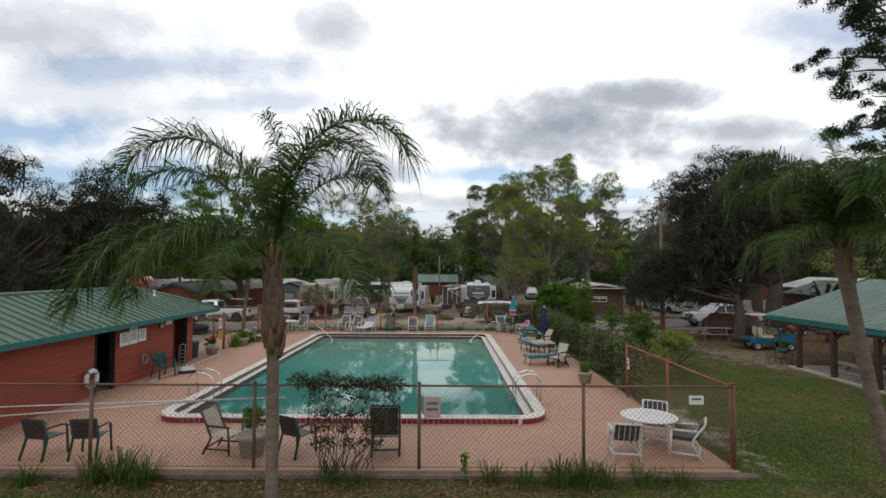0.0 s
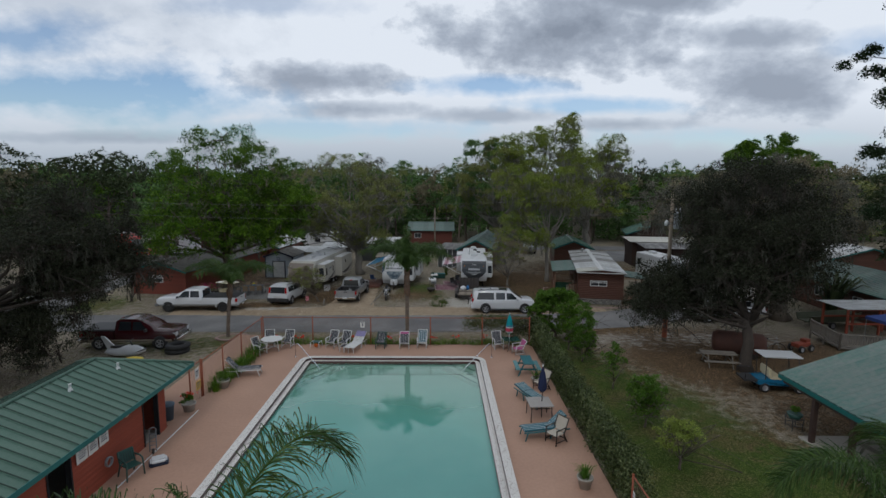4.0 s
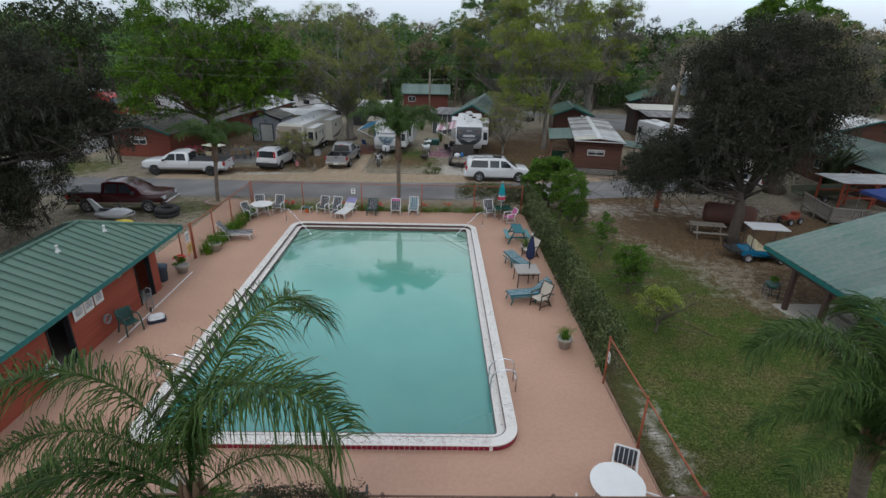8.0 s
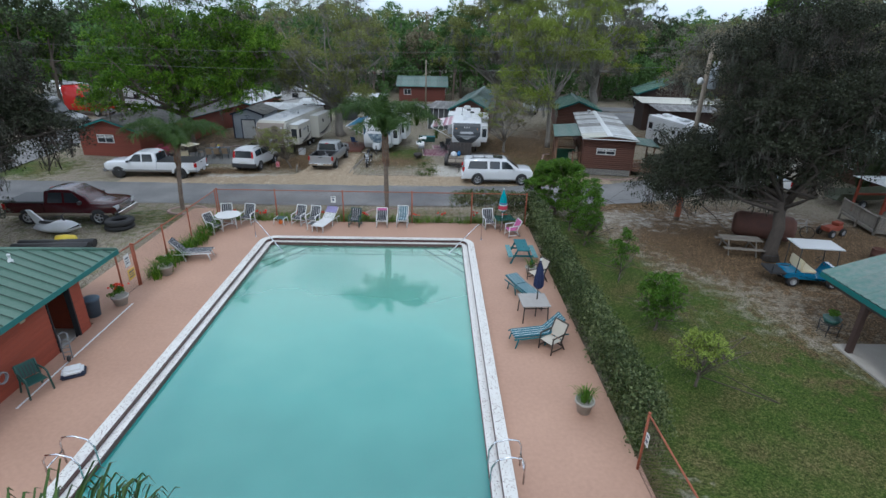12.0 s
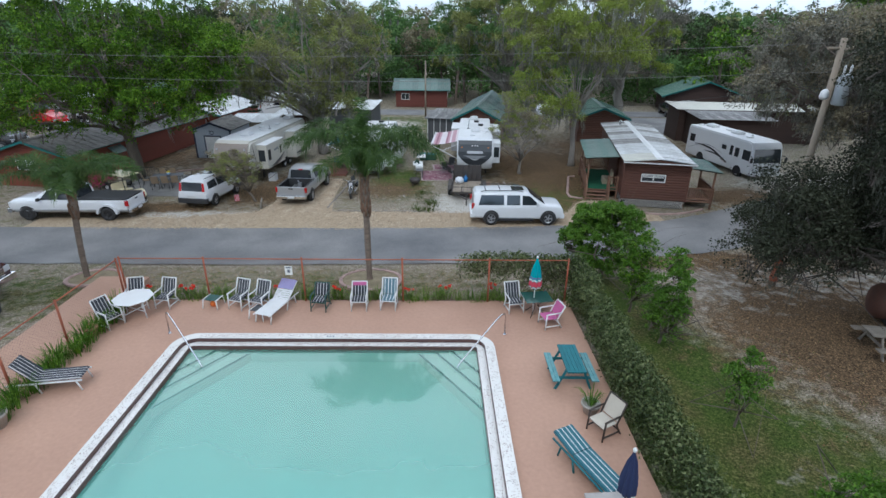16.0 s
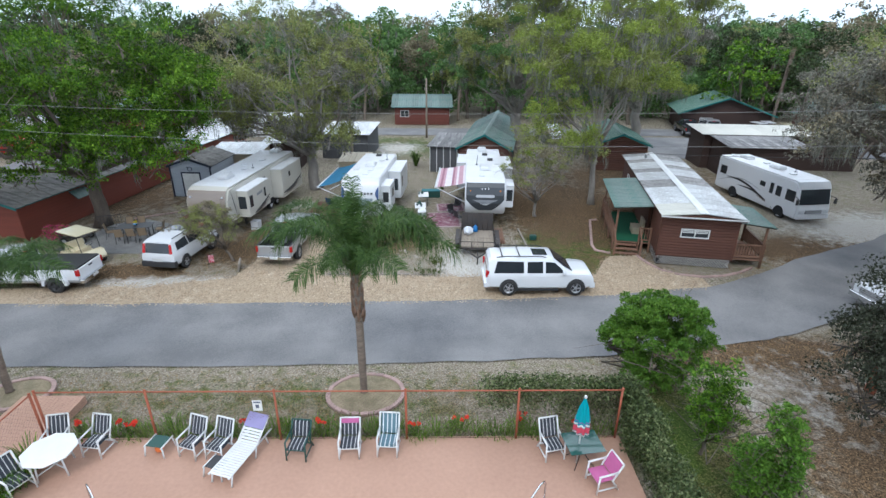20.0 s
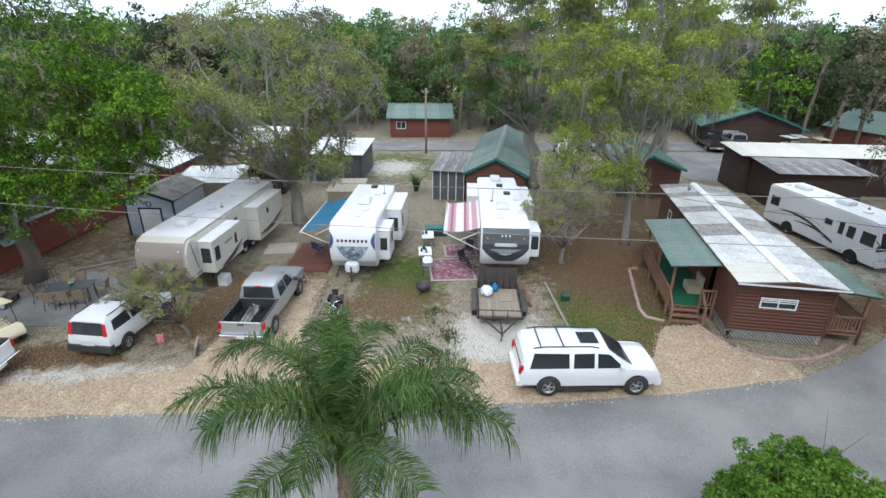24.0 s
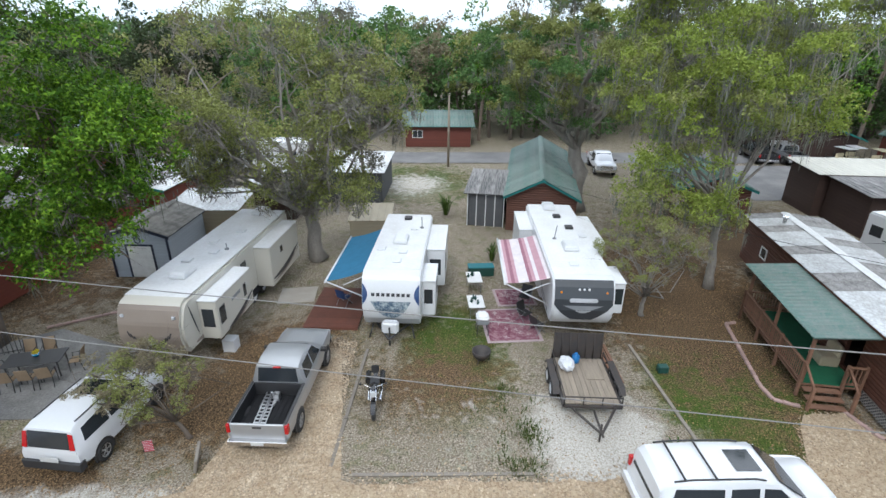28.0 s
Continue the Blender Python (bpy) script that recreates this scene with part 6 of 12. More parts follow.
def log_cabin():
    ob = thing("log_cabin", "brown log-sided cabin with patched white metal roof and porch", "cabin", m=pose(12.75, 47.95, -0.62, 0, 0, -11))
    W, L, H = 3.75, 13.9, 2.95
    wall(ob, (0, 0), (W, 0), 0.55, H, M_BROWN_SIDING, 0.16, [(0.98, 2.43, 1.72, 2.22)], rounded_face=True)
    wall(ob, (W, 0), (W, L), 0.55, H, M_BROWN_SIDING, 0.16, rounded_face=True)
    wall(ob, (W, L), (0, L), 0.55, H, M_BROWN_SIDING, 0.16, boards=False)
    wall(ob, (0, L), (0, 0), 0.55, H, M_BROWN_SIDING, 0.16, [(L - 3.3, L - 2.4, 0.6, 2.6)], rounded_face=True)
    bm = bm_new()
    box(bm, 0.13, W - 0.13, 0.13, L - 0.13, 0.5, 0.6)
    part("floor", bm, M_DARKBROWN, ob)
    window(ob, pose(1.705, -0.05, 1.97), 1.45, 0.5, M_TRIM_WHITE, 1, True)
    for y in (8.6, 11.2):
        window(ob, pose(-0.05, y, 1.9, 0, 0, -90), 0.7, 0.6, M_TRIM_WHITE, 0)
    # corner boards
    for x, y in ((-0.05, -0.05), (W + 0.05, -0.05)):
        bm = bm_new()
        box(bm, x - 0.05, x + 0.05, y - 0.02, y + 0.08, 0.55, H)
        part("corner_board", bm, M_BROWN_SIDING, ob)
    # lattice skirt
    for a, b in (((0, 0), (W, 0)), ((0, 2.0), (0, 0))):
        bm = bm_new()
        ln = math.hypot(b[0] - a[0], b[1] - a[1])
        n = int(ln / 0.14)
        m = pose(a[0], a[1], 0, 0, 0, math.degrees(math.atan2(b[1] - a[1], b[0] - a[0])))
        for i in range(n):
            for s in (1, -1):
                x0 = i * ln / n
                q = [Vector((x0, 0, 0.08 if s > 0 else 0.52)), Vector((min(ln, x0 + 0.44), 0, 0.52 if s > 0 else 0.08))]
                d = (q[1] - q[0]).normalized()
                sd = Vector((-d.z, 0, d.x)) * 0.018
                off = Vector((0, -0.012 * s, 0))
                bm.faces.new([bm.verts.new(m @ (p + off)) for p in (q[0] + sd, q[1] + sd, q[1] - sd, q[0] - sd)])
        box(bm, 0, ln, 0.02, 0.05, 0.5, 0.56, m)
        part("lattice_skirt", bm, M_LATTICE, ob, "grey diagonal lattice skirting")
        bm = bm_new()
        box(bm, 0, ln, 0.12, 0.15, 0.02, 0.55, m)
        part("skirt_backing", bm, M_DARK, ob)
    # roof: two shallow slopes of patched sheets in three lengths
    ov = 0.24
    ez, rz = H + 0.08, H + 0.30
    bm = bm_new()
    prism(bm, [(-ov + 0.04, ez - 0.07), (W / 2, rz - 0.07), (W + ov - 0.04, ez - 0.07), (W + ov - 0.04, ez - 0.14), (W / 2, rz - 0.16), (-ov + 0.04, ez - 0.14)], -0.5, L + 0.3)
    roof = part("roof", bm, M_BROWN_SIDING, ob)
    for y0, y1, sheet in ((-0.55, 1.4, M_AGED_METAL), (1.4, 4.7, M_WHITE_METAL), (4.7, 6.4, M_STAINED_METAL), (6.4, 8.4, M_WHITE_METAL), (8.4, 9.4, M_STAINED_METAL), (9.4, 11.3, M_WHITE_METAL), (11.3, 12.2, M_STAINED_METAL), (12.2, 13.4, M_WHITE_METAL), (13.4, L + 0.35, M_STAINED_METAL)):
        metal_roof(roof, (-ov, y0, ez - 0.01), (0, y1 - y0, 0), (W / 2 + ov, 0, rz - ez), sheet, 0.98, 1)
    for y0, y1, sheet in ((-0.55, 5.6, M_WHITE_METAL), (5.6, 7.6, M_STAINED_METAL), (7.6, 9.6, M_WHITE_METAL), (9.6, 10.6, M_STAINED_METAL), (10.6, 12.2, M_WHITE_METAL), (12.2, L + 0.35, M_STAINED_METAL)):
        metal_roof(roof, (W + ov, y0, ez - 0.01), (0, y1 - y0, 0), (-W / 2 - ov, 0, rz - ez), sheet, 0.98, 1)
    bm = bm_new()
    prism(bm, [(W / 2 - 0.22, rz + 0.005), (W / 2, rz + 0.05), (W / 2 + 0.22, rz + 0.005)], -0.55, L + 0.35)
    part("ridge_cap", bm, M_TRIM_WHITE, roof)
    bm = bm_new()
    box(bm, -ov - 0.02, W + ov + 0.02, -0.57, -0.53, ez - 0.07, ez)
    part("fascia", bm, M_TRIM_WHITE, roof)
    bm = bm_new()
    lathe(bm, [(0.1, rz - 0.05), (0.1, rz + 0.2), (0.16, rz + 0.22), (0.16, rz + 0.3)], 10, pose(1.2, 12.6, 0))
    part("roof_vent", bm, M_STEEL, roof)
    # porch
    px, y0, y1 = -2.15, 1.75, 7.4
    bm = bm_new()
    box(bm, px, -0.06, y0, y1, 0.5, 0.56)
    part("porch_deck", bm, M_WOOD_RAIL, ob)
    bm = bm_new()
    box(bm, px + 0.12, -0.1, y0 + 0.05, y1 - 0.1, 0.562, 0.575)
    part("carpet", bm, M_GREEN_CARPET, ob, "bright green outdoor carpet")
    for k in range(3):
        bm = bm_new()
        zt = 0.5 - 0.165 * (k + 0)
        box(bm, px + 0.1, px + 1.35, y0 - 0.28 * (k + 1) + 0.02, y0 - 0.28 * k, zt - 0.05 - 0.05, zt - 0.05)
        part("step", bm, M_WOOD_RAIL, ob)
    rail_run(ob, (px, y0), (px, y1), 0.56, 0.9, M_WOOD_RAIL, 4)
    rail_run(ob, (px + 1.45, y0), (-0.1, y0), 0.56, 0.9, M_WOOD_RAIL, 2)
    rail_run(ob, (px, y1), (-0.1, y1), 0.56, 0.9, M_WOOD_RAIL, 2)
    for s in (px + 0.02, px + 1.45):
        bm = bm_new()
        tube(bm, [(s, y0, 1.45), (s, y0 - 0.85, 0.95)], 0.05, 4)
        box(bm, s - 0.05, s + 0.05, y0 - 0.9, y0 - 0.8, 0.0, 0.98)
        part("stair_rail", bm, M_WOOD_RAIL, ob)
    for y in (y0 + 0.1, (y0 + y1) / 2, y1 - 0.1):
        bm = bm_new()
        box(bm, px + 0.05, px + 0.15, y - 0.05, y + 0.05, 0.56, 2.62)
        part("porch_post", bm, M_WOOD_RAIL, ob)
    bm = bm_new()
    prism(bm, [(px - 0.15, 2.62), (px - 0.15, 2.66), (-0.02, 2.86), (-0.02, 2.82)], y0 - 0.25, y1 + 0.3)
    proof = part("porch_roof", bm, M_DARKBROWN, ob, "green corrugated porch roof")
    metal_roof(proof, (px - 0.2, y0 - 0.3, 2.68), (0, y1 - y0 + 0.65, 0), (0.2 - px - 0.03, 0, 0.2), M_OLD_GREEN_ROOF, 0.9, 3)
    # small side porch
    bm = bm_new()
    box(bm, W + 0.06, W + 1.75, 0.5, 3.4, 0.42, 0.5)
    part("side_deck", bm, M_WOOD_RAIL, ob)
    rail_run(ob, (W + 0.1, 0.5), (W + 1.75, 0.5), 0.5, 0.85, M_WOOD_RAIL, 2)
    rail_run(ob, (W + 1.75, 0.5), (W + 1.75, 3.4), 0.5, 0.85, M_WOOD_RAIL, 2)
    for y in (0.55, 3.35):
        bm = bm_new()
        box(bm, W + 1.65, W + 1.75, y - 0.05, y + 0.05, 0.5, 2.4)
        part("porch_post", bm, M_WOOD_RAIL, ob)
    bm = bm_new()
    prism(bm, [(W + 0.03, 2.62), (W + 0.03, 2.58), (W + 2.0, 2.36), (W + 2.0, 2.4)], 0.3, 3.7)
    proof = part("porch_roof", bm, M_DARKBROWN, ob, "green corrugated side porch roof")
    metal_roof(proof, (W + 2.05, 0.25, 2.42), (0, 3.5, 0), (-1.98, 0, 0.22), M_OLD_GREEN_ROOF, 0.9, 3)
    # furniture boxes on the porch
    bm = bm_new()
    box(bm, -0.9, -0.2, 3.0, 3.9, 0.575, 1.0)
    box(bm, -0.35, -0.2, 3.0, 3.9, 1.0, 1.5)
    bevel(bm, 0.04, 1)
    part("porch_chair", bm, M_TAN, ob, "worn tan porch armchair")


log_cabin()


def gable_house(name, label, m, W, L, eave, rise, wall_mat, roof_mat, board_h=0.2, ov=0.35, boards=True, windows=(), base=0.0, porch=None, panel=1.0, rounded_face=False, front_only=True, trim=None):
    """A house with its gable to local -y; origin at the front left corner."""
    ob = thing(name, label, "house" if "shed" not in name else "shed", m=m)
    wall(ob, (0, 0), (W, 0), base, eave, wall_mat, board_h, boards=boards, rounded_face=rounded_face)
    wall(ob, (W, 0), (W, L), base, eave, wall_mat, board_h, boards=boards, rounded_face=rounded_face)
    wall(ob, (W, L), (0, L), base, eave, wall_mat, board_h, boards=False)
    wall(ob, (0, L), (0, 0), base, eave, wall_mat, board_h, boards=boards, rounded_face=rounded_face)
    for y in (0.0, L - 0.1):
        bm = bm_new()
        prism(bm, [(0, eave), (W, eave), (W / 2, eave + rise)], y, y + 0.1)
        part("gable", bm, wall_mat, ob)
    if boards:
        me = board_mesh(wall_mat, rounded_face)
        z = eave
        while z < eave + rise - 0.12:
            f = (z + board_h - eave) / rise
            a = W / 2 * min(1, f)
            if W - 2 * a > 0.1:
                b = part("board", me, None, ob)
                b.matrix_basis = Matrix.Translation((a, 0, z)) @ Matrix.Diagonal((W - 2 * a, 1, board_h, 1))
            z += board_h
    s = rise / (W / 2)
    ez = eave - ov * s
    bm = bm_new()
    prism(bm, [(-ov, ez), (W / 2, eave + rise), (W + ov, ez), (W + ov, ez + 0.05), (W / 2, eave + rise + 0.05), (-ov, ez + 0.05)], -ov, L + ov)
    roof = part("roof", bm, trim or M_TRIM_GREEN, ob)
    metal_roof(roof, (-ov - 0.02, -ov - 0.02, ez + 0.065), (0, L + 2 * ov + 0.04, 0), (W / 2 + ov + 0.02, 0, rise + ov * s), roof_mat, panel)
    metal_roof(roof, (W + ov + 0.02, -ov - 0.02, ez + 0.065), (0, L + 2 * ov + 0.04, 0), (-W / 2 - ov - 0.02, 0, rise + ov * s), roof_mat, panel)
    bm = bm_new()
    prism(bm, [(W / 2 - 0.2, eave + rise + 0.05), (W / 2, eave + rise + 0.14), (W / 2 + 0.2, eave + rise + 0.05)], -ov, L + ov)
    part("ridge_cap", bm, roof_mat, roof)
    bm = bm_new()
    prism(bm, [(-ov, ez - 0.1), (W / 2, eave + rise - 0.1), (W + ov, ez - 0.1), (W + ov, ez + 0.06), (W / 2, eave + rise + 0.06), (-ov, ez + 0.06)], -ov - 0.03, -ov - 0.004)
    part("barge_board", bm, trim or M_TRIM_GREEN, roof)
    for side, s_at, z, w, h, mull in windows:
        mm = {"f": pose(s_at, -0.045, z), "r": pose(W + 0.045, s_at, z, 0, 0, 90), "l": pose(-0.045, s_at, z, 0, 0, -90)}[side]
        window(ob, mm, w, h, M_TRIM_WHITE, mull, side == "f")
    return ob


red = gable_house("red_cabin", "long red cabin with stained dark roof and green eaves", pose(-29.5, 51.7, -0.65, 0, 0, -6.5), 5.4, 17.6, 2.35, 0.85, M_OXBLOOD, M_DARK_SHINGLE, 0.2, windows=(("f", 2.4, 1.55, 1.5, 0.7, 1),), base=0.05, panel=2.0)
bm = bm_new()
prism(bm, [(5.34, 2.05), (5.98, 1.55), (6.0, 1.58), (5.36, 2.1)], 3.9, 5.3)
part("window_awning", bm, M_OLD_GREEN_ROOF, red, "green propped window awning")
window(red, pose(5.345, 4.6, 1.45, 0, 0, 90), 1.1, 0.8, M_TRIM_WHITE, 1)
gable_house("red_cabin", "red cabin with white metal roof and green trim", pose(-26.6, 69.9, -0.7, 0, 0, -5.5), 5.6, 9.0, 2.4, 0.7, M_OXBLOOD, M_WHITE_METAL, 0.2, base=0.05, windows=(("f", 3.4, 1.5, 1.6, 0.8, 1),))
gable_house("red_cabin", "red cabin with green metal roof across the lane", pose(2.4, 95.0, -0.85, 0, 0, 90), 6.6, 7.6, 2.6, 1.15, M_CABINRED, M_OLD_GREEN_ROOF, 0.22, ov=0.45, windows=(("l", 6.2, 1.6, 1.2, 0.9, 1), ("f", 2.0, 1.5, 0.9, 0.9, 1)), base=0.1)
gable_house("log_cabin", "brown log cabin with green metal roof behind the trailers", pose(2.6, 67.6, -0.72, 0, 0, -11), 4.5, 14.5, 2.55, 1.15, M_BROWN_SIDING, M_OLD_GREEN_ROOF, 0.16, ov=0.3, rounded_face=True)
gable_house("log_cabin", "brown log cabin with green roof behind the oak", pose(15.4, 69.5, -0.7, 0, 0, -8), 4.7, 8.0, 2.5, 0.9, M_BROWN_SIDING, M_GREEN_ROOF, 0.18, rounded_face=True)
gable_house("log_cabin", "dark brown lodge with green metal roof by the parking area", pose(33.0, 90.5, -0.8, 0, 0, -15), 10.5, 9.0, 2.6, 1.9, M_DARKBROWN, M_GREEN_ROOF, 0.25, ov=0.6, windows=(("f", 3.0, 1.5, 1.6, 0.9, 1),))
gable_house("log_cabin", "red-brown cabin with pale green roof at the park edge", pose(33.4, 38.5, -0.6, 0, 0, -3), 6.5, 12.5, 2.5, 1.1, M_BROWN_SIDING, M_OLD_GREEN_ROOF, 0.2, windows=(("l", 4.0, 1.5, 1.1, 0.8, 1), ("l", 8.5, 1.5, 1.1, 0.8, 1)), rounded_face=True)
gable_house("log_cabin", "brown cabin with pale roof in the trees", pose(45.0, 60.0, -0.65, 0, 0, -5), 8, 10, 2.6, 1.1, M_BROWN_SIDING, M_WHITE_METAL, 0.25)
gable_house("log_cabin", "red cabin with green roof far down the lane", pose(-44.0, 88.5, -0.8, 0, 0, -8), 8.5, 7.0, 2.6, 1.2, M_CABINRED, M_OLD_GREEN_ROOF, 0.25)
gable_house("log_cabin", "red cabin with green roof beside the parking area", pose(50.0, 82.0, -0.8, 0, 0, 20), 9.0, 8.0, 2.7, 1.6, M_CABINRED, M_OLD_GREEN_ROOF, 0.25)
shed = gable_house("garden_shed", "pale blue-grey sided shed with navy trim and white door", pose(-19.75, 60.6, -0.66, 0, 0, -3), 3.2, 4.0, 2.45, 0.55, M_GREY_SIDING, M_DARK_SHINGLE, 0.18, ov=0.15, base=0.02, panel=4.5, trim=M_NAVY)
bm = bm_new()
box(bm, 0.95, 2.25, -0.05, -0.03, 0.05, 1.85)
door = part("door", bm, M_TRIM_WHITE, shed, "white roll-up shed door")
for k in range(5):
    bm = bm_new()
    box(bm, 0.98, 2.22, -0.064, -0.05, 0.1 + k * 0.35, 0.4 + k * 0.35)
    part("panel", bm, M_TRIM_WHITE, door)
bm = bm_new()
for x0, x1, z0, z1 in ((0.85, 0.95, 0.02, 1.95), (2.25, 2.35, 0.02, 1.95), (0.85, 2.35, 1.86, 1.96)):
    box(bm, x0, x1, -0.07, -0.03, z0, z1)
for x in (0.0, 3.12):
    box(bm, x - 0.02, x + 0.1, -0.06, -0.03, 0.02, 2.45)
part("door_trim", bm, M_NAVY, shed, "navy corner and door trim")
bm = bm_new()
for k in range(16):
    a0, a1 = math.pi * k / 8, math.pi * (k + 1) / 8
    tube(bm, [(1.6 + 0.16 * math.cos(a0), -0.06, 2.2 + 0.16 * math.sin(a0)), (1.6 + 0.16 * math.cos(a1), -0.06, 2.2 + 0.16 * math.sin(a1))], 0.025, 4)
tube(bm, [(1.36, -0.06, 2.36), (1.5, -0.06, 2.3)], 0.03, 4)
part("wreath", bm, M_NAVY, shed, "dark round ornament above the door")


def flat_building(name, label, x0, x1, y0, y1, z0, z1, wall_mat, roof_mat, rz=0.0, slope=0.25, ov=0.4, boards=True, category="shed"):
    ob = thing(name, label, category, m=pose(x0, y0, z0, 0, 0, rz))
    W, L, H = x1 - x0, y1 - y0, z1 - z0
    wall(ob, (0, 0), (W, 0), 0.0, H - slope, wall_mat, 0.25, boards=boards)
    wall(ob, (W, 0), (W, L), 0.0, H - slope, wall_mat, boards=False)
    wall(ob, (W, L), (0, L), 0.0, H - 0.02, wall_mat, boards=False)
    wall(ob, (0, L), (0, 0), 0.0, H - slope, wall_mat, 0.25, boards=boards)
    bm = bm_new()
    prism(bm, [(-ov, H - slope), (L + ov, H), (L + ov, H + 0.05), (-ov, H - slope + 0.05)], -ov, W + ov, axis="x")
    roof = part("roof", bm, wall_mat, ob)
    metal_roof(roof, (-ov - 0.02, -ov - 0.02, H - slope + 0.07), (W + 2 * ov + 0.04, 0, 0), (0, L + 2 * ov + 0.04, slope), roof_mat, 1.1)
    return ob


flat_building("brown_barn", "long dark brown outbuilding with flat patched metal roof", 26.0, 40.0, 70.4, 74.2, -0.7, 2.75, M_DARKBROWN, M_AGED_METAL, -6, category="building")
flat_building("brown_barn", "dark brown lean-to with black corrugated roof", 26.2, 32.4, 65.8, 70.2, -0.7, 2.45, M_DARKBROWN, M_BLACK_ROOF, -6, category="building")
flat_building("brown_shed", "small dark brown shed with faded red and white roof", -15.2, -12.2, 69.9, 73.2, -0.7, 1.9, M_DARKBROWN, M_WHITE_METAL)
flat_building("tan_shed", "low tan shed with pale flat roof", -7.5, -5.1, 64.2, 67.0, -0.68, 1.35, M_TAN, M_TAN, slope=0.15, ov=0.1)
flat_building("screen_room", "grey screened room with pale flat roof", -11.0, -6.3, 74.0, 80.0, -0.75, 1.95, M_SCREEN, M_WHITE_METAL, -4, ov=0.25, boards=False)
flat_building("carport", "low white metal roofed store behind the trailer", -18.6, -14.5, 65.0, 68.5, -0.68, 1.9, M_TAN, M_WHITE_METAL, ov=0.2)
flat_building("screen_porch", "dark screened porch with stained grey roof", 0.0, 2.5, 68.6, 74.5, -0.7, 1.75, M_SCREEN, M_BLACK_ROOF, -11, ov=0.25, slope=0.1, boards=False)
for x in (0.0, 0.62, 1.25, 1.88, 2.5):
    bm = bm_new()
    m = pose(0.0, 68.6, -0.7, 0, 0, -11)
    box(bm, x - 0.03, x + 0.03, -0.06, -0.005, 0, 2.3, m)
    part("screen_post", bm, M_TRIM_WHITE, bpy.data.objects["screen_porch"]).matrix_basis = bpy.data.objects["screen_porch"].matrix_basis.inverted()

# ---- vehicles ----
def paint(name, col, rough=0.25, coat=0.6, metal=0.0):
    return mat(name, col, tuple(c * 0.93 for c in col), rough=rough, coat=coat, metal=metal, scale=1.5, fine=12, vary=0.3)


M_CARWHITE = paint("white_car_paint", (0.68, 0.69, 0.70))
M_MAROON = paint("dark_maroon_car_paint", (0.05, 0.007, 0.009), 0.2, 0.15)
M_SILVER = paint("silver_grey_car_paint", (0.36, 0.37, 0.38), 0.3, 0.5, 0.4)
M_CARTAN = paint("tan_lower_paint", (0.30, 0.25, 0.19))
M_BLACKCAR = paint("black_car_paint", (0.012, 0.012, 0.014))
M_REDCAR = paint("red_truck_paint", (0.55, 0.012, 0.012))
M_BLUECAR = paint("blue_cart_paint", (0.015, 0.16, 0.30))
M_CREAM = paint("cream_cart_paint", (0.70, 0.62, 0.42))
M_TYRE = mat("tyre_rubber", (0.022, 0.022, 0.023), (0.035, 0.034, 0.033), rough=0.85, scale=5)
M_ALLOY = mat("alloy_rim", (0.55, 0.56, 0.57), (0.42, 0.42, 0.43), rough=0.3, metal=0.8)
M_LINER = mat("black_bed_liner", (0.014, 0.014, 0.015), (0.022, 0.022, 0.023), rough=0.85, spec=0.15)
M_PLASTIC = mat("black_plastic", (0.025, 0.025, 0.027), (0.035, 0.035, 0.036), rough=0.55)
M_CHROME = mat("chrome", (0.7, 0.7, 0.71), rough=0.12, metal=1.0)
M_TAIL = mat("red_lamp_lens", (0.45, 0.01, 0.012), rough=0.15)
M_HEAD = mat("clear_lamp_lens", (0.62, 0.64, 0.66), rough=0.1)
M_AMBER = mat("amber_lens", (0.75, 0.25, 0.02), rough=0.2)
M_PLATE = mat("number_plate", (0.6, 0.6, 0.58), rough=0.5)
M_RVWHITE = mat("white_gelcoat", (0.64, 0.65, 0.66), (0.56, 0.57, 0.575), rough=0.3, scale=0.7, fine=8, vary=0.3)
M_RVROOF = mat("white_rubber_roof", (0.72, 0.73, 0.74), (0.58, 0.58, 0.57), rough=0.7, scale=1.0, fine=9, vary=0.5)
M_RVCREAM = mat("cream_gelcoat", (0.55, 0.53, 0.465), (0.47, 0.45, 0.39), rough=0.3, scale=0.7, vary=0.3)
M_CAPTAN = mat("taupe_gelcoat", (0.25, 0.205, 0.165), (0.20, 0.165, 0.135), rough=0.3, scale=0.7)
M_CAPGREY = mat("charcoal_gelcoat", (0.05, 0.054, 0.06), (0.035, 0.04, 0.045), rough=0.3, scale=0.7)
M_GREYDECAL = mat("grey_decal", (0.25, 0.26, 0.27), rough=0.35)
M_DARKDECAL = mat("dark_decal", (0.03, 0.03, 0.035), rough=0.35)
M_BLUEDECAL = mat("blue_decal", (0.02, 0.045, 0.13), (0.03, 0.07, 0.18), rough=0.35)
M_SCENE = mat("mountain_picture_decal", (0.38, 0.43, 0.44), (0.05, 0.09, 0.14), rough=0.4, scale=4, fine=14, vary=1.2)
M_SILVERDECAL = mat("silver_decal", (0.5, 0.51, 0.53), rough=0.35)
M_AWN_BLUE = mat("blue_awning_cloth", (0.03, 0.16, 0.28), (0.02, 0.12, 0.22), rough=0.8)
M_AWN_PALE = mat("pale_awning_cloth", (0.68, 0.62, 0.63), rough=0.8)
M_AWN_PINK = mat("pink_awning_cloth", (0.48, 0.28, 0.32), rough=0.8)
M_AWN_PLUM = mat("plum_awning_cloth", (0.30, 0.13, 0.17), rough=0.8)
M_TRAILER = mat("black_painted_steel", (0.03, 0.03, 0.032), (0.06, 0.045, 0.035), rough=0.6, scale=4)
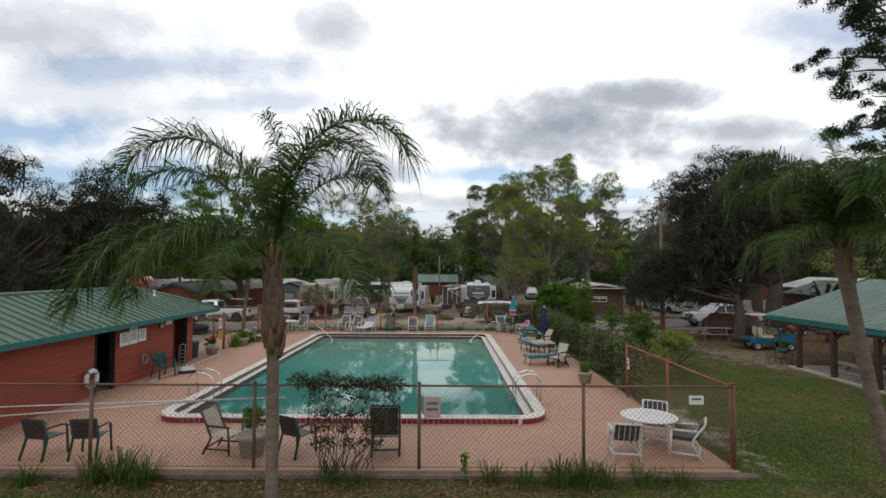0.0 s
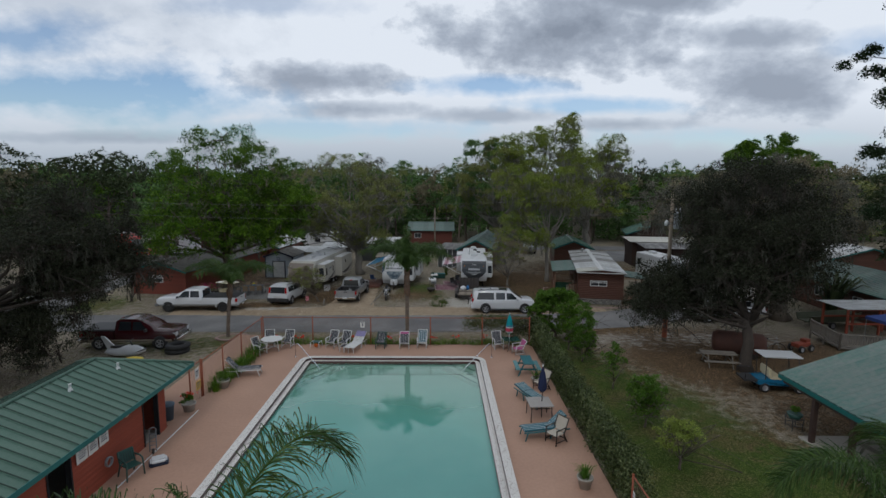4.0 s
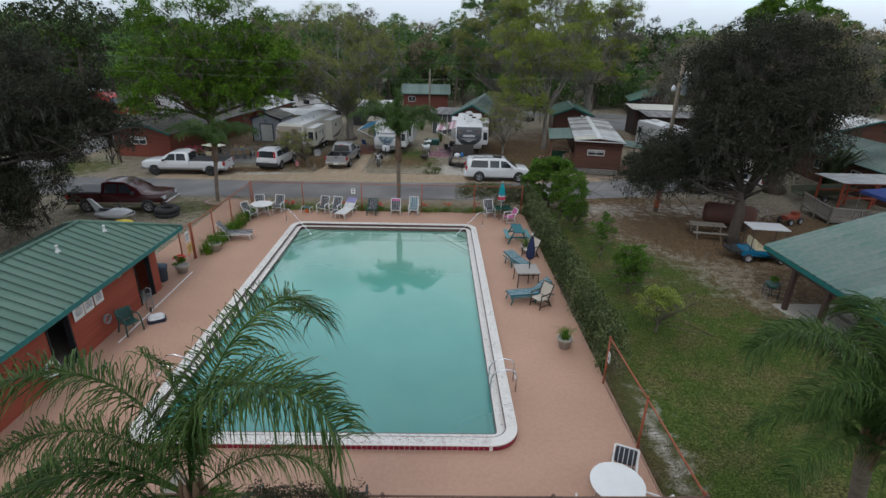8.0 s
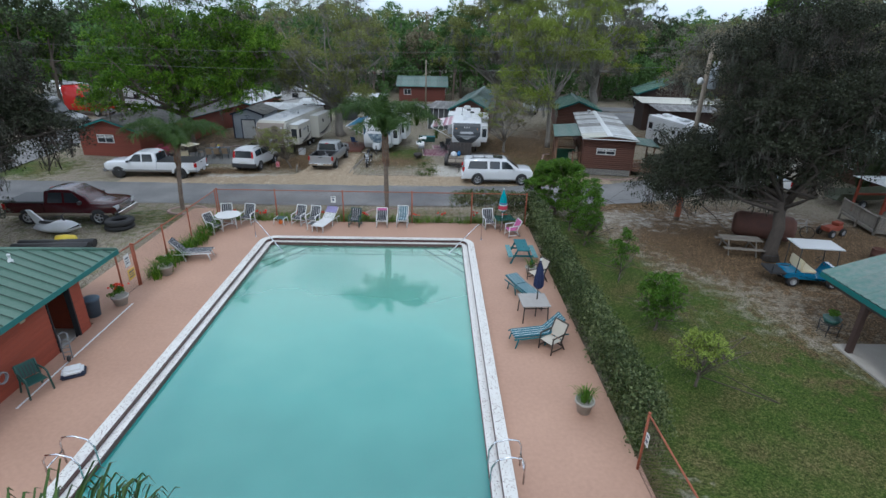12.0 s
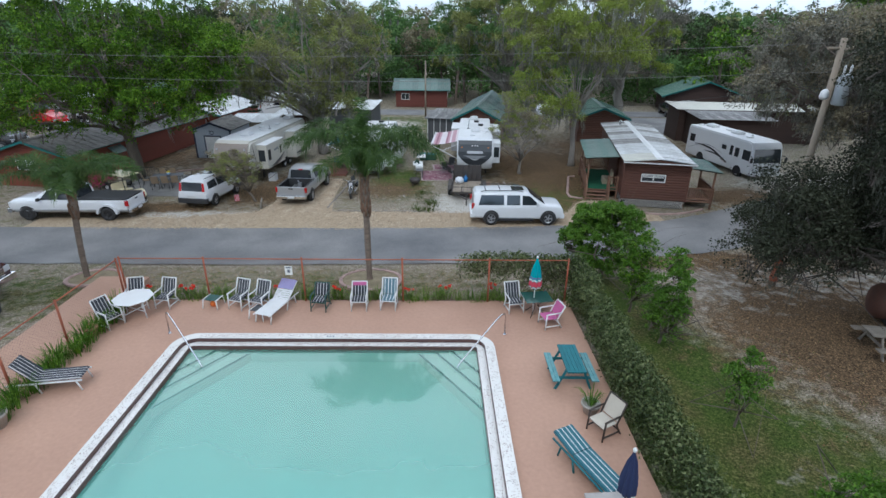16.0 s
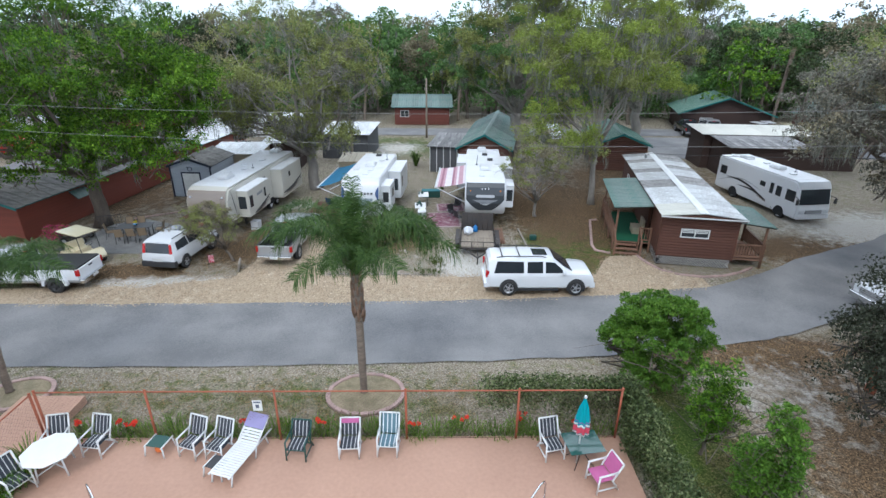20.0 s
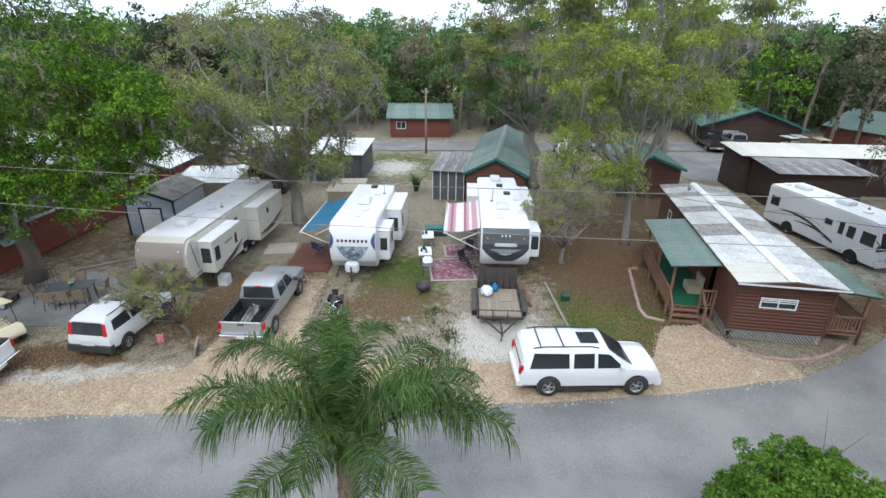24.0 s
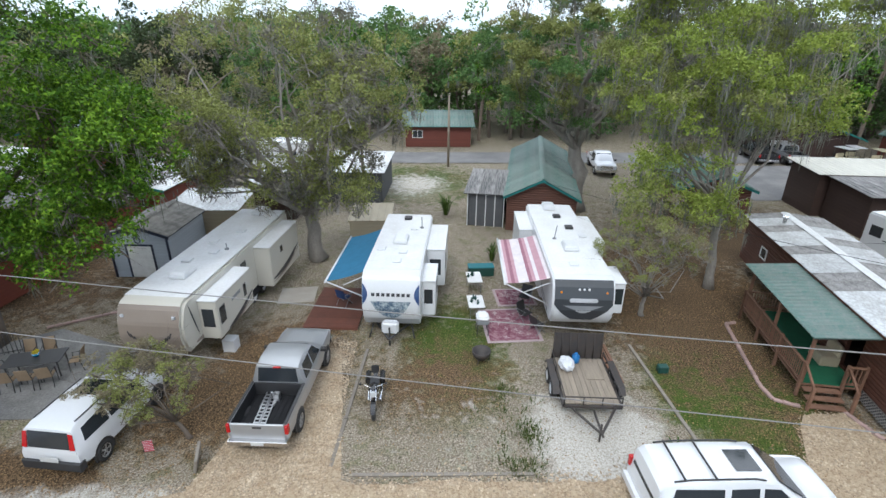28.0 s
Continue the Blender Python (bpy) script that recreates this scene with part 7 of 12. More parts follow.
M_PLANK = mat("worn_trailer_plank", (0.30, 0.25, 0.19), (0.20, 0.165, 0.125), rough=0.85, scale=3, fine=20, per=0.25, bump=0.3, stretch=(4, 0.6, 1))


def smooth_part(name, bm, material, parent, label="", angle=35):
    for f in bm.faces:
        f.smooth = True
    me = to_mesh(name, bm, material)
    me.set_sharp_from_angle(angle=radians(angle))
    return part(name, me, None, parent, label)


WHEELS = {}


def wheel(parent, x, y, r, w, side, rim=None, spokes=5):
    """One wheel at (x, y), its face to side (+1: left)."""
    rim = rim or M_ALLOY
    key = (round(r, 3), round(w, 3), rim.name, spokes)
    if key not in WHEELS:
        bm = bm_new()
        lathe(bm, [(r * 0.62, -w / 2), (r * 0.9, -w / 2), (r, -w * 0.36), (r, w * 0.36), (r * 0.9, w / 2), (r * 0.62, w / 2)], 22, caps=False)
        ty = to_mesh("wheel", bm, M_TYRE)
        bm = bm_new()
        lathe(bm, [(r * 0.63, -w * 0.4), (r * 0.63, w * 0.46), (r * 0.57, w * 0.47), (r * 0.54, w * 0.3), (r * 0.2, w * 0.22), (0.02, w * 0.22)], 20, caps=False)
        lathe(bm, [(r * 0.62, -w * 0.3), (0.02, -w * 0.3)], 16, caps=False)
        for k in range(spokes):
            m = Matrix.Rotation(2 * math.pi * k / spokes, 4, "Z")
            box(bm, r * 0.08, r * 0.58, -r * 0.075, r * 0.075, w * 0.2, w * 0.42, m)
        lathe(bm, [(r * 0.16, w * 0.2), (r * 0.15, w * 0.46), (0.01, w * 0.47)], 12, caps=False)
        WHEELS[key] = (ty, to_mesh("rim", bm, rim))
    ty, rm = WHEELS[key]
    o = part("wheel", ty, None, parent)
    o.matrix_basis = Matrix.Translation((x, y, r)) @ Matrix.Rotation(radians(-90 * side), 4, "X")
    part("rim", rm, None, o)
    return o


def car_ring(x, w, zb, zbelt, ztop, wr):
    half = [(w * 0.88, zb), (w * 0.985, zb + 0.10), (w, zb + (zbelt - zb) * 0.55), (w * 0.985, zbelt - 0.05), (w * 0.955, zbelt), (wr, ztop - 0.06), (wr * 0.93, ztop - 0.012), (wr * 0.5, ztop + 0.012)]
    return [Vector((x, y, z)) for y, z in half] + [Vector((x, -y, z)) for y, z in half[::-1]]


def arch(parent, x, w, r, material):
    for s in (-1, 1):
        bm = bm_new()
        pts = [(x + (r + 0.075) * math.cos(radians(a)), r + (r + 0.075) * math.sin(radians(a))) for a in range(-20, 201, 20)]
        prism(bm, pts, s * (w - 0.05), s * (w + 0.006))
        part("wheel_arch", bm, material, parent)


def side_glass(parent, polys, yb, yt, zb, zt, name="side_window"):
    """Panes laid on the sloping cabin side; polys in (x, z)."""
    for poly in polys:
        for s in (-1, 1):
            bm = bm_new()
            def at(x, z, off):
                return Vector((x, s * (yb + (yt - yb) * (z - zb) / (zt - zb) + off), z))
            a = [bm.verts.new(at(x, z, 0.012)) for x, z in poly]
            b = [bm.verts.new(at(x, z, -0.02)) for x, z in poly]
            bm.faces.new(a)
            bm.faces.new(b[::-1])
            for k in range(len(poly)):
                bm.faces.new((a[k], a[(k + 1) % len(poly)], b[(k + 1) % len(poly)], b[k]))
            part(name, bm, M_GLASS, parent, "dark tinted glass")


def slab(parent, name, quad, material, depth=0.02, label=""):
    """A thin plate from four corners, thickened inwards along its normal."""
    q = [Vector(p) for p in quad]
    n = (q[1] - q[0]).cross(q[3] - q[0]).normalized()
    bm = bm_new()
    a = [bm.verts.new(p) for p in q]
    b = [bm.verts.new(p - n * depth) for p in q]
    bm.faces.new(a)
    bm.faces.new(b[::-1])
    for k in range(4):
        bm.faces.new((a[k], a[(k + 1) % 4], b[(k + 1) % 4], b[k]))
    return part(name, bm, material, parent, label)


def lamp_box(parent, name, x0, x1, y0, y1, z0, z1, material, label=""):
    bm = bm_new()
    box(bm, x0, x1, y0, y1, z0, z1)
    bevel(bm, 0.015, 1)
    return part(name, bm, material, parent, label)


def mirrors(parent, x, y, z, material):
    for s in (-1, 1):
        bm = bm_new()
        box(bm, x - 0.06, x + 0.07, s * y, s * (y + 0.22), z, z + 0.17)
        bevel(bm, 0.02, 1)
        part("wing_mirror", bm, material, parent)


def suv():
    ob = thing("suv_car", "white full-size estate car with roof rack parked on gravel", "car", m=pose(5.53, 45.15, -0.585) @ Matrix.Diagonal((0.92, 0.97, 1.0, 1)))
    st = [(-2.80, .52, .95, .99, .86), (-2.76, .48, 1.02, 1.12, .83), (-2.70, .45, 1.17, 1.72, .78), (-2.55, .42, 1.17, 1.86, .77), (-1.0, .36, 1.17, 1.92, .78), (0.62, .36, 1.17, 1.89, .77), (1.28, .36, 1.16, 1.44, .80), (1.70, .36, 1.15, 1.20, .87), (2.45, .38, 1.11, 1.17, .87), (2.72, .42, 1.05, 1.10, .85), (2.82, .46, .92, .97, .83), (2.86, .52, .74, .80, .80)]
    bm = bm_new()
    loft(bm, [car_ring(x, 0.99 if -2.7 < x < 2.6 else 0.95, a, b, c, d) for x, a, b, c, d in st])
    smooth_part("body", bm, M_CARWHITE, ob)
    side_glass(ob, [[(-2.42, 1.2), (-0.85, 1.2), (-0.88, 1.74), (-2.25, 1.76)], [(-0.68, 1.2), (0.14, 1.2), (0.12, 1.74), (-0.68, 1.74)], [(0.28, 1.2), (1.34, 1.2), (0.74, 1.70), (0.26, 1.73)]], 0.945, 0.775, 1.17, 1.86)
    slab(ob, "windscreen", [(1.72, 0.74, 1.225), (1.72, -0.74, 1.225), (0.72, -0.66, 1.875), (0.72, 0.66, 1.875)][::-1], M_GLASS)
    slab(ob, "rear_window", [(-2.765, -0.72, 1.2), (-2.765, 0.72, 1.2), (-2.66, 0.66, 1.7), (-2.66, -0.66, 1.7)][::-1], M_GLASS)
    for x in (-1.62, 1.92):
        arch(ob, x, 0.985, 0.42, M_PLASTIC)
        for s in (-1, 1):
            wheel(ob, x, s * 0.89, 0.42, 0.28, s)
    for s in (-1, 1):
        bm = bm_new()
        tube(bm, [(-2.3, s * 0.7, 1.93), (-1.8, s * 0.7, 1.985), (0.0, s * 0.7, 1.98), (0.3, s * 0.7, 1.92)], 0.025, 6)
        part("roof_rail", bm, M_PLASTIC, ob)
        lamp_box(ob, "tail_lamp", -2.84, -2.66, s * 0.80, s * 0.935, 0.98, 1.3, M_TAIL)
        lamp_box(ob, "headlamp", 2.56, 2.79, s * 0.58, s * 0.88, 0.82, 0.98, M_HEAD)
        bm = bm_new()
        box(bm, -1.25, 1.0, s * 0.9, s * 1.03, 0.3, 0.36)
        part("running_board", bm, M_PLASTIC, ob)
        for x in (-1.0, 0.0):
            lamp_box(ob, "door_handle", x, x + 0.2, s * 0.985, s * 1.01, 1.04, 1.075, M_CARWHITE)
    for x in (-2.0, -1.1):
        bm = bm_new()
        tube(bm, [(x, -0.72, 1.99), (x, 0.72, 1.99)], 0.03, 6)
        part("roof_bar", bm, M_PLASTIC, ob)
    slab(ob, "sunroof", [(-0.35, -0.38, 1.945), (0.4, -0.38, 1.935), (0.4, 0.38, 1.935), (-0.35, 0.38, 1.945)], M_GLASS)
    lamp_box(ob, "rear_bumper", -2.92, -2.62, -0.95, 0.95, 0.45, 0.68, M_CARWHITE)
    lamp_box(ob, "front_bumper", 2.66, 2.93, -0.95, 0.95, 0.42, 0.66, M_CARWHITE)
    lamp_box(ob, "grille", 2.72, 2.87, -0.55, 0.55, 0.7, 0.94, M_CHROME)
    mirrors(ob, 1.2, 0.96, 1.2, M_CARWHITE)


def hatchback():
    ob = thing("hatchback_car", "white boxy hatchback parked nose-in beside a small tree", "car", m=pose(-13.72, 48.95, -0.6, 0, 0, 82) @ Matrix.Diagonal((1.03, 1.1, 1.1, 1)))
    st = [(-2.06, .5, .86, .9, .80), (-2.0, .42, .95, 1.1, .76), (-1.9, .38, 1.02, 1.52, .70), (-1.6, .34, 1.02, 1.6, .68), (-0.3, .32, .99, 1.62, .68), (0.35, .32, .97, 1.56, .66), (1.05, .32, .96, 1.06, .76), (1.6, .35, .9, .95, .78), (1.92, .40, .78, .84, .74), (2.04, .48, .62, .68, .66)]
    bm = bm_new()
    loft(bm, [car_ring(x, 0.90 if -1.9 < x < 1.8 else 0.83, a, b, c, d) for x, a, b, c, d in st])
    smooth_part("body", bm, M_CARWHITE, ob)
    side_glass(ob, [[(-1.72, 1.08), (-0.75, 1.06), (-0.75, 1.46), (-1.62, 1.42)], [(-0.65, 1.06), (0.95, 1.04), (0.42, 1.45), (-0.65, 1.47)]], 0.86, 0.68, 1.0, 1.56)
    slab(ob, "windscreen", [(1.05, 0.66, 1.08), (1.05, -0.66, 1.08), (0.42, -0.56, 1.52), (0.42, 0.56, 1.52)][::-1], M_GLASS)
    slab(ob, "rear_window", [(-2.045, -0.60, 1.0), (-2.045, 0.60, 1.0), (-1.925, 0.58, 1.47), (-1.925, -0.58, 1.47)][::-1], M_GLASS)
    for x in (-1.25, 1.28):
        arch(ob, x, 0.895, 0.325, M_PLASTIC)
        for s in (-1, 1):
            wheel(ob, x, s * 0.81, 0.325, 0.22, s)
    for s in (-1, 1):
        q = [(-2.055, s * 0.62, 0.98), (-2.05, s * 0.77, 1.0), (-1.94, s * 0.72, 1.43), (-1.94, s * 0.60, 1.45)]
        slab(ob, "tail_lamp", q[::-1] if s > 0 else q, M_TAIL)
        lamp_box(ob, "headlamp", 1.72, 1.98, s * 0.5, s * 0.8, 0.68, 0.84, M_HEAD)
        bm = bm_new()
        tube(bm, [(-1.6, s * 0.6, 1.62), (0.2, s * 0.6, 1.62)], 0.018, 6)
        part("roof_rail", bm, M_PLASTIC, ob)
    lamp_box(ob, "rear_bumper", -2.14, -1.9, -0.86, 0.86, 0.32, 0.6, M_PLASTIC)
    lamp_box(ob, "front_bumper", 1.9, 2.12, -0.84, 0.84, 0.3, 0.58, M_PLASTIC)
    slab(ob, "number_plate", [(-2.155, -0.26, 0.62), (-2.155, 0.26, 0.62), (-2.15, 0.26, 0.76), (-2.15, -0.26, 0.76)][::-1], M_PLATE)
    slab(ob, "sunroof", [(-0.5, -0.4, 1.638), (0.25, -0.4, 1.62), (0.25, 0.4, 1.62), (-0.5, 0.4, 1.638)], M_GLASS)
    mirrors(ob, 0.8, 0.86, 1.02, M_CARWHITE)


def pickup(label, m, body, L=5.8, cab0=-0.75, lower=None, cover=False, dually=False, ramps=False, group=""):
    """A crew-cab pickup; the bed lies behind cab0."""
    ob = thing("pickup_truck", label, "pickup truck", m=m)
    f, r = L / 2, -L / 2
    w = 0.97
    st = [(cab0, .50, 1.16, 1.5, .80), (cab0 + 0.06, .48, 1.16, 1.80, .76), (cab0 + 0.5, .46, 1.16, 1.90, .76), (cab0 + 1.35, .46, 1.16, 1.88, .75), (cab0 + 2.05, .46, 1.15, 1.50, .78), (cab0 + 2.35, .46, 1.17, 1.24, .86), (f - 0.5, .50, 1.15, 1.21, .87), (f - 0.14, .52, 1.12, 1.17, .86), (f - 0.03, .55, 1.06, 1.10, .85), (f, .6, 1.0, 1.03, .84)]
    bm = bm_new()
    loft(bm, [car_ring(x, w if x < f - 0.2 else 0.92, a, b, c, d) for x, a, b, c, d in st])
    smooth_part("cab", bm, body, ob)
    side_glass(ob, [[(cab0 + 0.22, 1.22), (cab0 + 0.98, 1.22), (cab0 + 0.98, 1.74), (cab0 + 0.30, 1.74)], [(cab0 + 1.08, 1.22), (cab0 + 1.98, 1.22), (cab0 + 1.5, 1.72), (cab0 + 1.08, 1.74)]], 0.925, 0.755, 1.16, 1.85)
    slab(ob, "windscreen", [(cab0 + 2.34, 0.74, 1.22), (cab0 + 2.34, -0.74, 1.22), (cab0 + 1.5, -0.64, 1.82), (cab0 + 1.5, 0.64, 1.82)][::-1], M_GLASS)
    slab(ob, "rear_window", [(cab0 - 0.03, -0.70, 1.24), (cab0 - 0.03, 0.70, 1.24), (cab0 + 0.02, 0.65, 1.76), (cab0 + 0.02, -0.65, 1.76)][::-1], M_GLASS)
    lamp_box(ob, "brake_lamp", cab0 - 0.0, cab0 + 0.06, -0.14, 0.14, 1.76, 1.82, M_TAIL)
    # bed
    bl0, bl1 = r + 0.12, cab0 - 0.04
    for s in (-1, 1):
        bm = bm_new()
        prism(bm, [(s * w * 0.9, 0.55), (s * w, 0.65), (s * w, 1.05), (s * 0.94, 1.2), (s * 0.84, 1.2), (s * 0.84, 0.7)], bl0, bl1, axis="x")
        part("bed_side", bm, body, ob)
        bm = bm_new()
        box(bm, bl0, bl1, s * 0.85, s * 0.94, 1.2, 1.225)
        part("bed_rail", bm, M_PLASTIC, ob)
        bm = bm_new()
        box(bm, bl0 + 0.02, bl1 - 0.02, s * 0.815, s * 0.836, 0.73, 1.19)
        part("side_liner", bm, M_LINER, ob)
    bm = bm_new()
    box(bm, bl0, bl1, -0.85, 0.85, 0.66, 0.72)
    liner = part("bed_floor", bm, M_LINER, ob, "black ribbed bed liner")
    for k in range(9):
        y = -0.72 + k * 0.18
        bm = bm_new()
        box(bm, bl0 + 0.03, bl1 - 0.07, y - 0.03, y + 0.03, 0.721, 0.735)
        part("rib", bm, M_LINER, liner)
    bm = bm_new()
    box(bm, bl1 - 0.06, bl1, -0.86, 0.86, 0.72, 1.19)
    part("bed_front", bm, M_PLASTIC, ob)
    bm = bm_new()
    box(bm, bl0 - 0.07, bl0 + 0.01, -0.86, 0.86, 0.62, 1.2)
    bevel(bm, 0.02, 1)
    gate = part("tailgate", bm, body, ob)
    bm = bm_new()
    box(bm, bl0 - 0.085, bl0 - 0.07, -0.14, 0.14, 1.05, 1.12)
    part("gate_handle", bm, M_PLASTIC, gate)
    for s in (-1, 1):
        lamp_box(ob, "tail_lamp", bl0 - 0.08, bl0 + 0.1, s * 0.865, s * 0.985, 0.85, 1.16, M_TAIL)
        lamp_box(ob, "headlamp", f - 0.22, f + 0.03, s * 0.62, s * 0.91, 0.84, 1.06, M_HEAD)
    lamp_box(ob, "rear_bumper", r - 0.1, r + 0.08, -0.95, 0.95, 0.46, 0.64, M_CHROME)
    lamp_box(ob, "front_bumper", f - 0.1, f + 0.14, -0.97, 0.97, 0.46, 0.72, M_CHROME)
    bm = bm_new()
    for k in range(4):
        box(bm, f - 0.02, f + 0.045, -0.58, 0.58, 0.74 + k * 0.085, 0.795 + k * 0.085)
    part("grille", bm, M_CHROME, ob)
    slab(ob, "number_plate", [(r - 0.112, -0.2, 0.5), (r - 0.112, 0.2, 0.5), (r - 0.112, 0.2, 0.63), (r - 0.112, -0.2, 0.63)][::-1], M_PLATE)
    if lower:
        for s in (-1, 1):
            bm = bm_new()
            prism(bm, [(s * 0.89, 0.47), (s * 0.985, 0.58), (s * 0.985, 0.66), (s * 0.88, 0.66)], r + 0.1, f - 0.25, axis="x")
            part("lower_trim", bm, lower, ob, "two-tone lower body band")
    if cover:
        bm = bm_new()
        box(bm, bl0, bl1, -0.9, 0.9, 1.226, 1.27)
        bevel(bm, 0.015, 1)
        part("bed_cover", bm, M_PLASTIC, ob, "black soft bed cover")
    fx, rx = f - 0.95, r + 1.2
    rr = 0.40
    for x in (fx, rx):
        arch(ob, x, w - 0.005, rr, M_PLASTIC)
        for s in (-1, 1):
            wheel(ob, x, s * (0.87 + (0.12 if dually and x == rx else 0)), rr, 0.28, s, M_PLASTIC if dually else M_ALLOY)
    if dually:
        for s in (-1, 1):
            bm = bm_new()
            pts = [(rx + 0.6 * math.cos(radians(a)), 0.45 + 0.58 * math.sin(radians(a))) for a in range(0, 181, 15)]
            inner = [(rx + 0.48 * math.cos(radians(a)), 0.45 + 0.46 * math.sin(radians(a))) for a in range(180, -1, -15)]
            prism(bm, pts + inner, s * 0.96, s * 1.17)
            part("wheel_flare", bm, body, ob)
    mirrors(ob, cab0 + 1.95, 0.97, 1.18, M_PLASTIC)
    if ramps:
        for k in range(2):
            bm = bm_new()
            m2 = pose(-1.55, 0.30 - k * 0.22, 0.76, 0, -2, 3)
            for y in (-0.08, 0.08):
                box(bm, -0.95, 0.95, y - 0.015, y + 0.015, 0, 0.05, m2)
            for q in range(12):
                box(bm, -0.92 + q * 0.165, -0.87 + q * 0.165, -0.065, 0.065, 0.01, 0.04, m2)
            part("loading_ramp", bm, M_ALLOY, ob, "aluminium loading ramp lying in the bed")
        bm = bm_new()
        box(bm, -1.2, -1.0, -0.12, 0.08, 0.74, 1.0)
        tube(bm, [(-1.15, 0, 1.0), (-1.3, 0.06, 1.2)], 0.03, 6)
        box(bm, -1.45, -0.95, -0.05, 0.05, 0.74, 0.8)
        part("jack", bm, M_ALLOY, ob, "steel jack in the bed")
    return ob


suv()
hatchback()
pickup("silver grey crew-cab pickup with ramps in its open bed", pose(-8.0, 50.45, -0.61, 0, 0, 86), M_SILVER, ramps=True)
pickup("white crew-cab pickup with black bed cover on the verge", pose(-20.0, 45.55, -0.6, 0, 0, 181), M_CARWHITE, L=6.7, cab0=-0.4, cover=True, dually=True, lower=M_SILVER)
pickup("dark maroon pickup with tan lower trim on the grass", pose(-19.0, 34.4, -0.14, 0, 0, 2), M_MAROON, lower=M_CARTAN, cover=True)
pickup("silver pickup at the parking area", pose(36.0, 88.3, -0.76, 0, 0, 80), M_SILVER)
pickup("black pickup at the parking area", pose(33.2, 88.8, -0.76, 0, 0, 80), M_BLACKCAR)
pickup("white pickup parked behind the dark oak", pose(23.2, 42.8, -0.58, 0, 0, 185), M_CARWHITE)
pickup("white pickup parked nose-out behind the log cabin", pose(14.6, 84.5, -0.78, 0, 0, -98), M_CARWHITE)
pickup("red pickup parked down the lane", pose(-34.0, 83.0, -0.76, 0, 0, 100), M_REDCAR)
pickup("white pickup parked down the lane", pose(-25.5, 86.0, -0.76, 0, 0, 170), M_CARWHITE)


# trailers and motorhome
def band(parent, name, pts0, pts1, y, material, side):
    """A curved stripe on a side wall between two rows of (x, z)."""
    bm = bm_new()
    a = [bm.verts.new((x, side * y, z)) for x, z in pts0]
    b = [bm.verts.new((x, side * y, z)) for x, z in pts1]
    a2 = [bm.verts.new((x, side * (y - 0.012), z)) for x, z in pts0]
    b2 = [bm.verts.new((x, side * (y - 0.012), z)) for x, z in pts1]
    for k in range(len(a) - 1):
        bm.faces.new((a[k], a[k + 1], b[k + 1], b[k]))
        bm.faces.new((a[k], a[k + 1], a2[k + 1], a2[k]))
        bm.faces.new((b[k], b[k + 1], b2[k + 1], b2[k]))
    return part(name, bm, material, parent)


def swoosh(parent, x0, z0, x1, z1, bow, thick, y, material, side, n=10):
    lo, hi = [], []
    for i in range(n + 1):
        f = i / n
        x, z = x0 + (x1 - x0) * f, z0 + (z1 - z0) * f + bow * math.sin(math.pi * f)
        t = thick * math.sin(math.pi * (0.08 + 0.84 * f))
        lo.append((x, z - t / 2))
        hi.append((x, z + t / 2))
    band(parent, "stripe", lo, hi, y, material, side)


def cap_patch(parent, name, prof, zs, hw, off, material, label=""):
    """A decal wrapped on the front cap: prof gives x over z, hw the half width (or a pair) over z."""
    px, pz = [p[0] for p in prof], [p[1] for p in prof]
    bm = bm_new()
    rows = []
    for z in zs:
        x = float(np.interp(z, pz, px)) + off
        h = hw(z)
        l, r = h if isinstance(h, tuple) else (-h, h)
        rows.append([bm.verts.new((x + 0.0 * k, l + (r - l) * k / 4, z)) for k in range(5)])
    for a, b in zip(rows, rows[1:]):
        for k in range(4):
            bm.faces.new((a[k], a[k + 1], b[k + 1], b[k]))
    return part(name, bm, material, parent, label)


def rv_body(ob, side_prof, W, body, roof_z, roof_x0, roof_x1, bev=0.07):
    bm = bm_new()
    prism(bm, side_prof, -W / 2, W / 2)
    bevel(bm, bev, 2, 0.9)
    smooth_part("body", bm, body, ob, angle=40)
    bm = bm_new()
    box(bm, roof_x0, roof_x1, -W / 2 + 0.06, W / 2 - 0.06, roof_z - 0.02, roof_z + 0.012)
    part("roof", bm, M_RVROOF, ob, "white rubber roof")


def rv_window(parent, x, z, w, h, y, side):
    bm = bm_new()
    box(bm, x - w / 2, x + w / 2, side * (y - 0.01), side * (y + 0.012), z - h / 2, z + h / 2)
    bevel(bm, 0.03, 2)
    fr = part("window", bm, M_PLASTIC, parent)
    bm = bm_new()
    box(bm, x - w / 2 + 0.04, x + w / 2 - 0.04, side * (y + 0.012), side * (y + 0.016), z - h / 2 + 0.04, z + h / 2 - 0.04)
    part("pane", bm, M_GLASS, fr)


